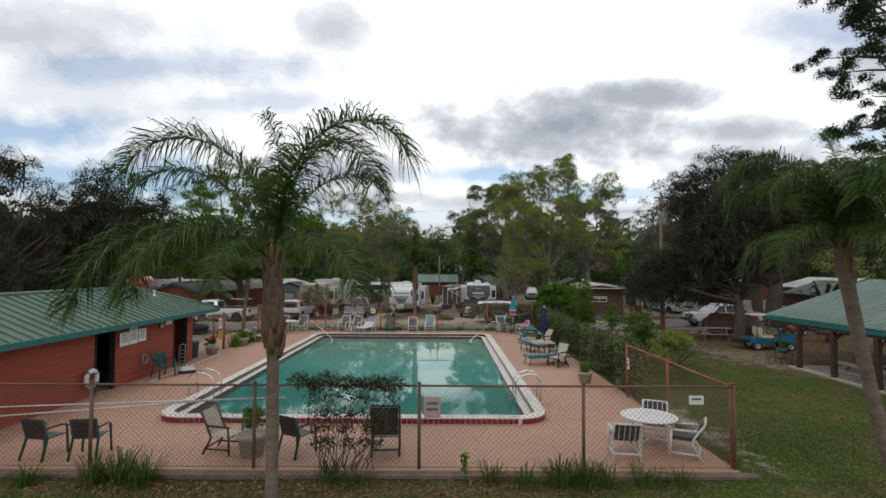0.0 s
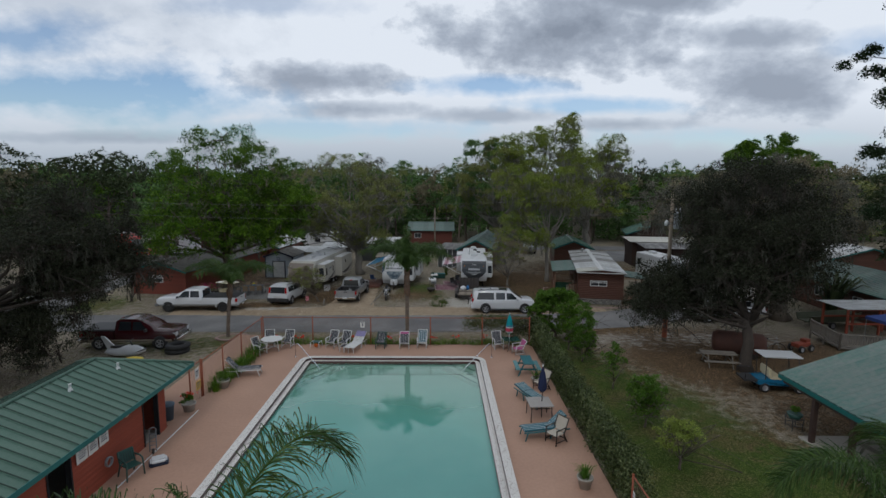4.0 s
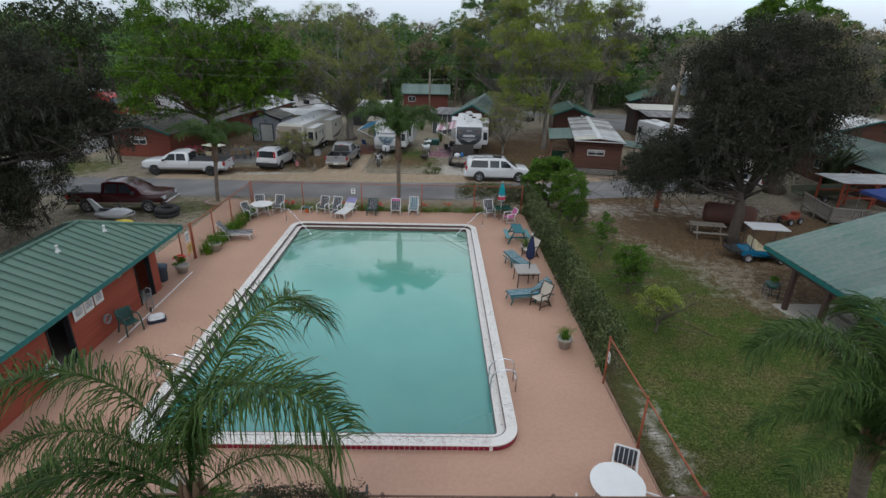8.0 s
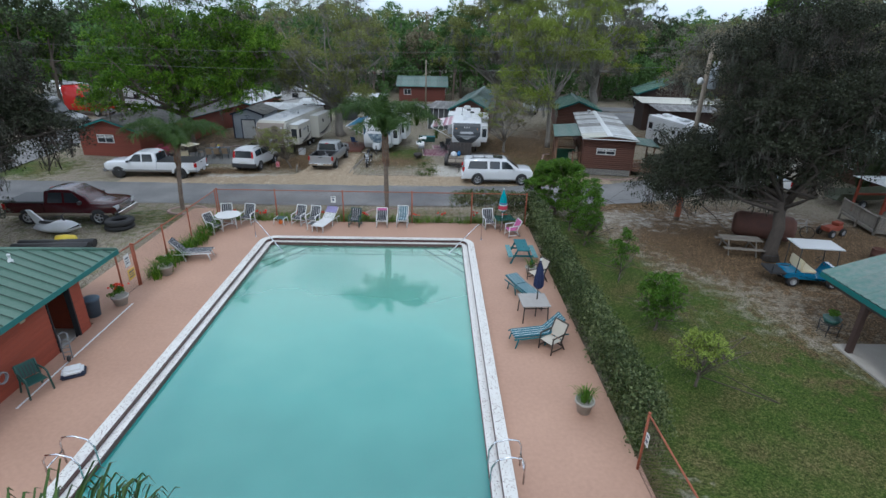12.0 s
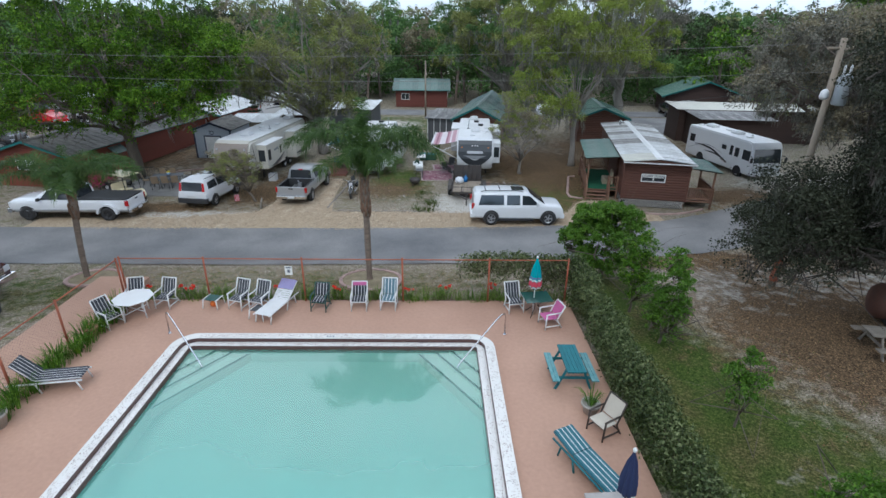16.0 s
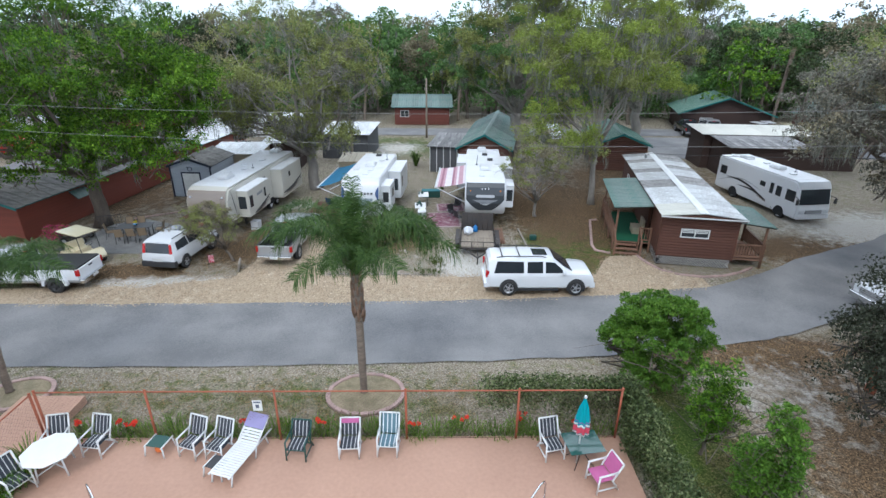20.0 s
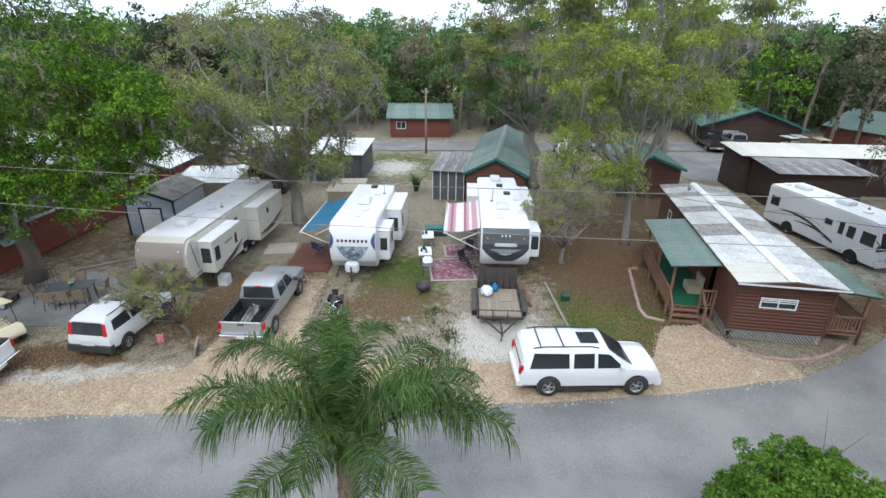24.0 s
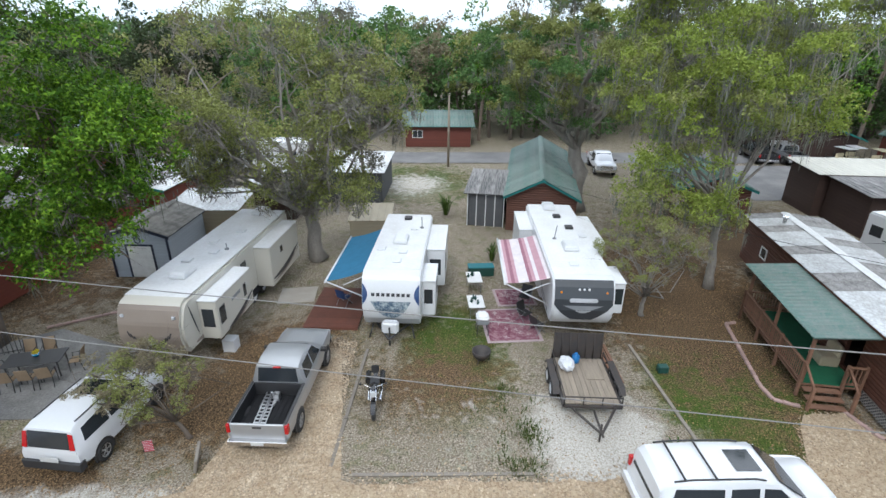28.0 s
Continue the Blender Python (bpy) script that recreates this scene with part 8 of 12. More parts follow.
def roof_gear(ob, z, acs, vents, poles=()):
    for x, y in acs:
        bm = bm_new()
        loft(bm, [[Vector((x + sx * a, y + sy * b, z + h)) for sx, sy in ((-1, -1), (1, -1), (1, 1), (-1, 1))] for a, b, h in ((0.5, 0.34, 0.0), (0.5, 0.34, 0.16), (0.38, 0.27, 0.26))], smooth=False)
        bevel(bm, 0.04, 2)
        part("roof_air_conditioner", bm, M_RVWHITE, ob, "white rooftop air conditioner")
    for x, y, dark in vents:
        bm = bm_new()
        box(bm, x - 0.2, x + 0.2, y - 0.2, y + 0.2, z, z + (0.09 if not dark else 0.14))
        bevel(bm, 0.03, 1)
        part("roof_vent", bm, M_PLASTIC if dark else M_RVWHITE, ob, "dark roof vent" if dark else "white roof vent")
    for x, y, dx, dy, h in poles:
        bm = bm_new()
        tube(bm, [(x, y, z), (x + dx, y + dy, z + h)], 0.025, 6)
        lathe(bm, [(0.1, z), (0.1, z + 0.05), (0.02, z + 0.07)], 10, pose(x, y, 0))
        part("roof_antenna", bm, M_GREYDECAL, ob)


def slide_room(ob, x0, x1, z0, z1, y, out, side, body, win=None, name="slide_out"):
    bm = bm_new()
    box(bm, x0, x1, min(side * (y - 0.1), side * (y + out)), max(side * (y - 0.1), side * (y + out)), z0, z1)
    bevel(bm, 0.04, 2)
    s = smooth_part(name, bm, body, ob)
    bm = bm_new()
    a, b = side * (y + out + 0.01), side * (y - 0.02)
    box(bm, x0 - 0.03, x1 + 0.03, min(a, b), max(a, b), z1, z1 + 0.03)
    part("slide_roof", bm, M_RVROOF, s)
    return s


def striped_awning(ob, x0, x1, y_in, z_in, y_out, z_out, mats, n, side):
    aw = None
    for k in range(n):
        bm = bm_new()
        rows = []
        for i in range(3):
            f = (k + i / 2) / n
            y, z = y_in + (y_out - y_in) * f, z_in + (z_out - z_in) * f - 0.07 * math.sin(math.pi * f)
            rows.append([Vector((x0, side * y, z)), Vector((x1, side * y, z)), Vector((x1, side * y, z - 0.006)), Vector((x0, side * y, z - 0.006))])
        loft(bm, rows, smooth=False)
        if aw is None:
            aw = part("awning", bm, mats[k % len(mats)], ob, "striped fabric awning")
        else:
            part("stripe", bm, mats[k % len(mats)], aw)
    bm = bm_new()
    tube(bm, [(x0 - 0.1, side * y_out, z_out), (x1 + 0.1, side * y_out, z_out)], 0.05, 8)
    part("awning_roller", bm, M_RVWHITE, aw)
    for x in (x0 + 0.02, x1 - 0.02):
        bm = bm_new()
        tube(bm, [(x, side * y_in, z_in - 1.3), (x, side * y_out, z_out - 0.02)], 0.03, 6)
        tube(bm, [(x, side * y_in, z_in - 0.25), (x, side * (y_in * 0.45 + y_out * 0.55), z_in - 0.72)], 0.025, 6)
        part("awning_arm", bm, M_RVWHITE, aw)


def trailer_wheels(ob, xs, W, r=0.36):
    for x in xs:
        for s in (-1, 1):
            wheel(ob, x, s * (W / 2 - 0.16), r, 0.22, s, M_RVWHITE)
    for s in (-1, 1):
        bm = bm_new()
        box(bm, min(xs) - 0.5, max(xs) + 0.5, s * (W / 2 - 0.02), s * (W / 2 + 0.006), 0.42, 0.82)
        part("wheel_well", bm, M_DARK, ob)


def sandpiper():
    ob = thing("fifth_wheel_trailer", "white fifth-wheel trailer with charcoal front cap and awning", "camper trailer", m=pose(4.03, 58.75, -0.64, 0, 0, -93.8))
    W, R, F = 2.6, -4.9, 4.75
    top = 3.1
    cap = [(F + 0.05, 0.92), (F + 0.38, 1.25), (F + 0.5, 1.75), (F + 0.46, 2.25), (F + 0.3, 2.75), (F + 0.08, 3.02)]
    rv_body(ob, [(R, 0.62), (F - 2.6, 0.62), (F - 2.5, 0.95)] + cap + [(F - 0.15, top), (R + 0.1, top), (R, top - 0.12)], W, M_RVWHITE, top, R + 0.1, F - 0.2)
    zs = [1.0 + 2.0 * k / 16 for k in range(17)]
    cap_patch(ob, "cap_graphic", cap, [z for z in zs if z >= 1.22], lambda z: 1.22 * min(1.0, math.sqrt(max(0.02, (z - 1.15) / 0.85))) if z < 2.0 else 1.22, 0.014, M_CAPGREY, "charcoal grey shield on the front cap")
    cap_patch(ob, "cap_emblem", cap, [1.75, 1.82, 1.9, 1.97], lambda z: 0.15 + (z - 1.7) * 2.6, 0.024, M_GREYDECAL)
    cap_patch(ob, "cap_emblem", cap, [1.62, 1.68, 1.74], lambda z: (z - 1.58) * 2.2, 0.024, M_SILVERDECAL)
    cap_patch(ob, "cap_name", cap, [2.12, 2.2, 2.3], lambda z: 0.6 - abs(z - 2.2) * 0.6, 0.026, M_SILVERDECAL, "silver name bar")
    for y in (-0.2, 0.0, 0.2):
        lamp_box(ob, "marker_lamp", F + 0.30, F + 0.40, y - 0.04, y + 0.04, 2.62, 2.7, M_RVWHITE)
    for y in (-0.95, 0.95):
        lamp_box(ob, "marker_lamp", F + 0.36, F + 0.43, y - 0.04, y + 0.04, 2.5, 2.58, M_AMBER)
    roof_gear(ob, top + 0.01, [(1.7, 0.0), (-4.2, -0.1)], [(-0.9, 0.45, True), (-2.6, 0.1, True), (3.6, -0.2, False), (0.2, 0.9, False)], [(0.6, -0.55, 0.15, 0.05, 0.75)])
    s = slide_room(ob, 3.0, F - 0.1, 1.3, 2.75, W / 2, 0.55, 1, M_RVWHITE)
    rv_window(s, F - 0.5, 2.15, 0.3, 0.7, W / 2 + 0.55, 1)
    bm = bm_new()
    box(bm, F - 0.098, F - 0.09, W / 2 + 0.1, W / 2 + 0.48, 1.75, 2.5)
    part("window", bm, M_GLASS, s)
    s = slide_room(ob, -3.6, 0.3, 0.75, 2.8, W / 2, 0.75, 1, M_RVWHITE)
    s = slide_room(ob, -4.6, -1.6, 0.8, 2.7, W / 2, 0.7, -1, M_RVWHITE)
    for x, z, w, h in ((0.9, 2.0, 0.7, 0.6), (-0.7, 2.0, 0.9, 0.6)):
        rv_window(ob, x, z, w, h, W / 2, -1)
    bm = bm_new()
    box(bm, 1.7, 2.35, -W / 2 - 0.02, -W / 2 + 0.02, 0.8, 2.6)
    part("door", bm, M_RVWHITE, ob)
    swoosh(ob, 4.3, 1.2, -4.5, 1.15, 0.5, 0.22, W / 2 + 0.006, M_GREYDECAL, -1)
    swoosh(ob, 4.3, 1.1, -4.7, 1.0, 0.3, 0.08, W / 2 + 0.006, M_DARKDECAL, -1)
    striped_awning(ob, -0.5, F - 0.3, W / 2 + 0.02, 2.85, W / 2 + 1.95, 2.55, [M_AWN_PALE, M_AWN_PINK, M_AWN_PINK, M_AWN_PALE, M_AWN_PINK, M_AWN_PLUM, M_AWN_PALE, M_AWN_PALE, M_AWN_PALE, M_AWN_PINK, M_AWN_PLUM, M_AWN_PINK, M_AWN_PALE], 13, -1)
    trailer_wheels(ob, (-2.2, -1.25), W)
    for s in (-1, 1):
        bm = bm_new()
        box(bm, F - 2.3, F - 2.18, s * 0.9 - 0.06, s * 0.9 + 0.06, 0.0, 0.95)
        part("landing_leg", bm, M_PLASTIC, ob)
    bm = bm_new()
    box(bm, F - 0.95, F - 0.55, -0.2, 0.2, 0.62, 0.94)
    part("pin_box", bm, M_PLASTIC, ob)


def cedar():
    ob = thing("fifth_wheel_trailer", "cream fifth-wheel trailer with taupe front cap and slide-outs", "camper trailer", m=pose(-12.65, 57.2, -0.64, 0, 0, -96.5))
    W, R, F = 2.6, -5.5, 5.1
    top = 3.15
    cap = [(F + 0.0, 0.95), (F + 0.32, 1.25), (F + 0.45, 1.8), (F + 0.40, 2.35), (F + 0.2, 2.85), (F + 0.0, 3.08)]
    rv_body(ob, [(R, 0.62), (F - 2.7, 0.62), (F - 2.6, 0.95)] + cap + [(F - 0.3, top), (R + 0.1, top), (R, top - 0.12)], W, M_RVCREAM, top, R + 0.1, F - 0.35, 0.12)
    cap_patch(ob, "cap_panel", cap, [1.0 + 2.0 * k / 14 for k in range(15)], lambda z: 1.2, 0.012, M_CAPTAN, "taupe front cap")
    for s in (-1, 1):
        for k in range(6):
            a, b = 0.25 + 0.16 * k, 0.12 + 0.1 * k
            cap_patch(ob, "cap_emblem", cap, [1.3 + 0.1 * k + 0.06 * q for q in range(5)], lambda z, k=k, s=s: tuple(sorted((s * (0.10 + 0.42 * (z - 1.2 - 0.06 * k) + 0.10 * k), s * (0.16 + 0.42 * (z - 1.2 - 0.06 * k) + 0.10 * k)))), 0.022, M_DARKDECAL)
    cap_patch(ob, "cap_emblem", cap, [1.35, 1.55, 1.75], lambda z: 0.12, 0.024, M_SILVERDECAL)
    for y in (-1.0, 1.0):
        lamp_box(ob, "marker_lamp", F + 0.3, F + 0.38, y - 0.06, y + 0.06, 2.58, 2.7, M_SILVERDECAL)
    roof_gear(ob, top + 0.01, [(2.9, 0.05), (-4.9, 0.1)], [(0.6, 0.2, False), (-0.6, -0.4, False), (-2.0, 0.3, False), (1.6, -0.5, False)], [(0.2, 0.6, 0.0, 0.0, 0.3)])
    # slide-outs on the near side
    s = slide_room(ob, 1.2, 4.3, 1.05, 2.75, W / 2, 0.75, 1, M_RVCREAM)
    rv_window(s, 3.9, 2.0, 0.45, 0.75, W / 2 + 0.75, 1)
    bm = bm_new()
    box(bm, 4.302, 4.31, W / 2 + 0.12, W / 2 + 0.6, 1.6, 2.4)
    part("window", bm, M_GLASS, s)
    swoosh(s, 3.6, 1.15, 1.25, 1.7, -0.12, 0.22, W / 2 + 0.757, M_DARKDECAL, 1)
    swoosh(s, 3.5, 1.05 + 0.06, 1.25, 1.5, -0.12, 0.09, W / 2 + 0.757, M_CAPTAN, 1)
    band(s, "name", [(2.3, 2.15), (3.1, 2.12)], [(2.3, 2.3), (3.1, 2.27)], W / 2 + 0.757, M_GREYDECAL, 1)
    rv_window(s, 1.9, 2.05, 0.25, 0.6, W / 2 + 0.75, 1)
    s = slide_room(ob, -4.7, -0.9, 0.72, 2.8, W / 2, 0.8, 1, M_RVCREAM)
    swoosh(s, -1.0, 1.1, -4.6, 1.6, -0.2, 0.25, W / 2 + 0.807, M_DARKDECAL, 1)
    swoosh(s, -1.0, 0.95, -4.6, 1.4, -0.2, 0.1, W / 2 + 0.807, M_CAPTAN, 1)
    rv_window(s, -2.3, 2.2, 0.3, 0.35, W / 2 + 0.8, 1)
    rv_window(ob, 0.3, 2.3, 0.55, 0.55, W / 2, 1)
    swoosh(ob, F - 0.3, 1.2, 1.0, 0.75, 0.1, 0.3, W / 2 + 0.006, M_CAPTAN, 1)
    swoosh(ob, F - 0.2, 2.9, F - 0.6, 1.4, 0.0, 0.3, W / 2 + 0.006, M_DARKDECAL, 1)
    for x in (2.1, 1.1):
        bm = bm_new()
        box(bm, x - 0.42, x + 0.42, W / 2 - 0.01, W / 2 + 0.02, 0.66, 1.0)
        part("locker_door", bm, M_RVCREAM, ob)
    trailer_wheels(ob, (-1.6, -0.55), W)
    bm = bm_new()
    box(bm, 3.2, 3.7, W / 2 + 0.35, W / 2 + 0.85, 0.0, 0.55)
    part("step_box", bm, M_RVWHITE, ob, "white folded entry step")
    for s in (-1, 1):
        bm = bm_new()
        box(bm, F - 2.4, F - 2.28, s * 0.9 - 0.06, s * 0.9 + 0.06, 0.0, 0.95)
        part("landing_leg", bm, M_PLASTIC, ob)


def travel_trailer():
    ob = thing("travel_trailer", "white travel trailer with blue curved front graphics", "camper trailer", m=pose(-4.08, 58.35, -0.64, 0, 0, -94.8))
    W, R, F = 2.5, -3.75, 3.65
    top = 3.05
    cap = [(F + 0.05, 0.5), (F + 0.35, 0.95), (F + 0.5, 1.5), (F + 0.45, 2.1), (F + 0.25, 2.7), (F + 0.0, 2.98)]
    rv_body(ob, [(R, 0.5)] + cap + [(F - 0.2, top), (R + 0.1, top), (R, top - 0.12)], W, M_RVWHITE, top, R + 0.1, F - 0.25)
    for s in (-1, 1):
        cap_patch(ob, "front_curve", cap, [1.7 + 0.9 * k / 14 for k in range(15)], lambda z, s=s: tuple(sorted((s * (1.22), s * (1.22 - 0.02 - 0.20 * max(0, math.sin((z - 1.7) / 0.9 * math.pi)))))) , 0.014, M_BLUEDECAL, "dark blue side curve")
    cap_patch(ob, "front_picture", cap, [1.0 + 0.85 * k / 10 for k in range(11)], lambda z: 0.88 * math.sqrt(max(0.02, (z - 0.97) / 0.9)), 0.016, M_SCENE, "mountain picture on the front")
    cap_patch(ob, "front_skirt", cap, [0.55, 0.7, 0.85, 0.95], lambda z: 1.2, 0.012, M_SILVERDECAL, "silver lower front")
    for k in range(8):
        y = -0.76 + k * 0.217
        cap_patch(ob, "front_name", cap, [2.08, 2.15, 2.22], lambda z, y=y: (y - 0.07, y + 0.07), 0.02, M_DARKDECAL, "dark name block")
    roof_gear(ob, top + 0.01, [(0.2, 0.0)], [(-2.9, 0.0, True), (1.6, 0.25, False), (2.6, 0.1, False), (-1.4, 0.5, False), (1.3, -0.8, False)], [(-1.6, 0.85, 0, 0, 0.6)])
    s = slide_room(ob, 1.5, 3.3, 0.75, 2.45, W / 2, 0.62, 1, M_RVWHITE)
    bm = bm_new()
    box(bm, 3.302, 3.31, W / 2 + 0.12, W / 2 + 0.5, 1.35, 2.05)
    part("window", bm, M_GLASS, s)
    rv_window(s, 2.3, 1.8, 0.6, 0.6, W / 2 + 0.62, 1)
    s = slide_room(ob, -3.0, 0.4, 0.75, 2.7, W / 2, 0.9, 1, M_RVWHITE)
    bm = bm_new()
    box(bm, 0.402, 0.41, W / 2 + 0.15, W / 2 + 0.7, 1.35, 2.2)
    part("window", bm, M_GLASS, s)
    rv_window(s, -0.3, 1.85, 0.4, 0.8, W / 2 + 0.9, 1)
    for x, z, w, h in ((2.0, 1.9, 0.9, 0.6), (-1.0, 1.9, 0.9, 0.6)):
        rv_window(ob, x, z, w, h, W / 2, -1)
    swoosh(ob, 3.6, 1.2, -3.6, 1.1, 0.35, 0.2, W / 2 + 0.006, M_BLUEDECAL, -1)
    striped_awning(ob, -1.9, 3.3, W / 2 + 0.02, 2.85, W / 2 + 1.75, 2.3, [M_AWN_BLUE], 12, -1)
    trailer_wheels(ob, (-0.9, 0.05), W)
    # hitch with gas cover
    for s in (-1, 1):
        bm = bm_new()
        tube(bm, [(F - 0.1, s * 0.75, 0.45), (F + 1.25, 0.0, 0.45)], 0.05, 6)
        part("hitch_beam", bm, M_PLASTIC, ob)
        bm = bm_new()
        tube(bm, [(F + 0.1, s * 0.85, 0.5), (F + 0.45, s * 1.0, 0.0)], 0.035, 6)
        part("stabiliser", bm, M_PLASTIC, ob)
    bm = bm_new()
    box(bm, F + 0.55, F + 0.95, -0.36, 0.36, 0.5, 1.05)
    bevel(bm, 0.08, 3)
    smooth_part("gas_cover", bm, M_RVWHITE, ob, "white gas bottle cover")
    bm = bm_new()
    tube(bm, [(F + 1.05, 0, 0.0), (F + 1.05, 0, 0.9)], 0.04, 6)
    part("hitch_jack", bm, M_PLASTIC, ob)


def motorhome():
    ob = thing("motorhome", "white class A motorhome with dark swoosh graphics", "motorhome", m=pose(25.45, 59.0, -0.72, 0, 0, -83))
    W, R, F = 2.5, -4.3, 4.35
    top = 2.9
    prof = [(R, 0.4), (F - 0.1, 0.4), (F + 0.06, 0.5), (F + 0.1, 1.15), (F + 0.02, 1.35), (F - 0.22, 2.55), (F - 0.45, 2.85), (F - 0.8, top), (R + 0.1, top), (R, top - 0.15)]
    rv_body(ob, prof, W, M_RVWHITE, top, R + 0.1, F - 0.85, 0.09)
    slab(ob, "windscreen", [(F + 0.035, 1.12, 1.4), (F + 0.035, -1.12, 1.4), (F - 0.17, -1.08, 2.4), (F - 0.17, 1.08, 2.4)][::-1], M_GLASS, label="large teal-tinted windscreen")
    lamp_box(ob, "bumper", F + 0.02, F + 0.17, -1.2, 1.2, 0.42, 0.72, M_RVWHITE)
    lamp_box(ob, "grille", F + 0.04, F + 0.15, -0.62, 0.62, 0.78, 1.02, M_GREYDECAL)
    for s in (-1, 1):
        lamp_box(ob, "headlamp", F + 0.04, F + 0.15, s * 0.72, s * 1.1, 0.8, 1.0, M_HEAD)
        for x, z, w, h in ((3.6, 1.85, 0.85, 0.75), (2.5, 1.85, 0.5, 0.7), (-3.5, 1.9, 0.75, 0.65), (0.9, 1.95, 0.55, 0.35)):
            rv_window(ob, x, z, w, h, W / 2, s)
        swoosh(ob, 1.6, 0.75, -3.0, 1.5, 0.35, 0.16, W / 2 + 0.006, M_DARKDECAL, s)
        swoosh(ob, 2.3, 0.55, -1.6, 1.15, 0.3, 0.13, W / 2 + 0.006, M_DARKDECAL, s)
        swoosh(ob, 0.8, 1.4, -3.9, 0.95, 0.5, 0.06, W / 2 + 0.006, M_GREYDECAL, s)
        swoosh(ob, 2.2, 0.5, 0.6, 0.95, 0.1, 0.12, W / 2 + 0.006, M_CAPTAN, s)
        bm = bm_new()
        tube(bm, [(F - 0.25, s * 1.25, 1.9), (F + 0.15, s * 1.42, 1.85), (F + 0.15, s * 1.42, 1.6)], 0.03, 6)
        box(bm, F + 0.1, F + 0.18, s * 1.42 - 0.09, s * 1.42 + 0.09, 1.45, 1.8)
        part("wing_mirror", bm, M_PLASTIC, ob)
        for x in (2.9, -2.0):
            wheel(ob, x, s * (W / 2 - 0.14), 0.42, 0.26, s)
    for x in (2.9, -2.0):
        arch(ob, x, W / 2 - 0.003, 0.42, M_DARK)
    bm = bm_new()
    box(bm, 1.55, 2.15, -W / 2 - 0.015, -W / 2 + 0.01, 0.5, 2.4)
    d = part("door", bm, M_RVWHITE, ob)
    bm = bm_new()
    box(bm, 1.68, 2.02, -W / 2 - 0.022, -W / 2 - 0.015, 1.5, 2.25)
    part("pane", bm, M_GLASS, d)
    roof_gear(ob, top + 0.01, [(-2.8, 0.0), (0.5, 0.0)], [(-1.0, 0.3, False), (2.2, -0.2, False), (-3.8, -0.4, False)], [(1.6, 0.5, 0, 0, 0.2)])


sandpiper()
cedar()
travel_trailer()
motorhome()


# utility trailer below the fifth-wheel's nose
def utility_trailer():
    ob = thing("utility_trailer", "black steel utility trailer with worn plank deck", "trailer", m=pose(3.05, 51.2, -0.64, 0, 0, -4))
    W, y0, y1, z = 2.0, -2.15, 0.62, 0.55
    bm = bm_new()
    for x in (-W / 2, W / 2):
        box(bm, x - 0.05, x + 0.05, y0, y1, z - 0.12, z)
    for k in range(5):
        y = y0 + (y1 - y0) * k / 4
        box(bm, -W / 2, W / 2, y - 0.04, y + 0.04, z - 0.11, z - 0.02)
    part("frame", bm, M_TRAILER, ob)
    for k in range(10):
        bm = bm_new()
        x = -W / 2 + 0.06 + k * 0.19
        box(bm, x, x + 0.178, y0 + 0.05 + 0.01 * (k % 3), y1 - 0.05, z - 0.018, z + 0.022)
        part("deck_board", bm, M_PLANK, ob)
    bm = bm_new()
    box(bm, 0.1, 0.75, -0.75, 0.35, z + 0.024, z + 0.045)
    part("plywood_sheet", bm, M_PLANK, ob, "pale plywood sheet")
    for a, b in (((-W / 2, y0), (W / 2, y0)), ((-W / 2, y0), (-W / 2, y1)), ((W / 2, y0), (W / 2, y1))):
        bm = bm_new()
        tube(bm, [(*a, z + 0.34), (*b, z + 0.34)], 0.025, 6)
        for f in (0.0, 0.33, 0.66, 1.0):
            x, y = a[0] + (b[0] - a[0]) * f, a[1] + (b[1] - a[1]) * f
            tube(bm, [(x, y, z - 0.05), (x, y, z + 0.34)], 0.022, 6)
        part("side_rail", bm, M_TRAILER, ob)
    bm = bm_new()
    prism(bm, [(y1 + 0.03, z), (y1 + 0.05, z), (y1 + 0.16, z + 1.1), (y1 + 0.14, z + 1.1)], -0.95, 0.95, axis="x")
    gate = part("ramp_gate", bm, M_TRAILER, ob, "black ramp gate folded up")
    for k in range(7):
        bm = bm_new()
        x = -0.95 + k * 0.315
        tube(bm, [(x, y1 + 0.01, z), (x, y1 + 0.12, z + 1.12)], 0.024, 5)
        part("gate_bar", bm, M_TRAILER, gate)
    for s in (-1, 1):
        for y in (-1.0, -0.2):
            w = wheel(ob, s * 1.16, y, 0.33, 0.22, s, M_RVWHITE)
            w.matrix_basis = Matrix.Translation((s * 1.18, y, 0.33)) @ Matrix.Rotation(radians(90), 4, "Z") @ Matrix.Rotation(radians(90 * s), 4, "X")
        bm = bm_new()
        prism(bm, [(-1.6, 0.55), (-1.4, 0.78), (0.2, 0.78), (0.4, 0.55), (0.36, 0.53), (0.18, 0.74), (-1.38, 0.74), (-1.55, 0.53)], s * 1.06, s * 1.3, axis="x")
        part("fender", bm, M_TRAILER, ob)
        bm = bm_new()
        tube(bm, [(s * 0.85, y0 + 0.1, z - 0.08), (0, y0 - 1.3, z - 0.08)], 0.045, 6)
        part("tongue", bm, M_TRAILER, ob)
    bm = bm_new()
    tube(bm, [(0, y0 - 0.2, z - 0.08), (0, y0 - 1.45, z - 0.06)], 0.045, 6)
    tube(bm, [(0.0, y0 - 1.15, 0.0), (0.0, y0 - 1.15, z + 0.2)], 0.035, 6)
    part("hitch", bm, M_TRAILER, ob)
    return ob


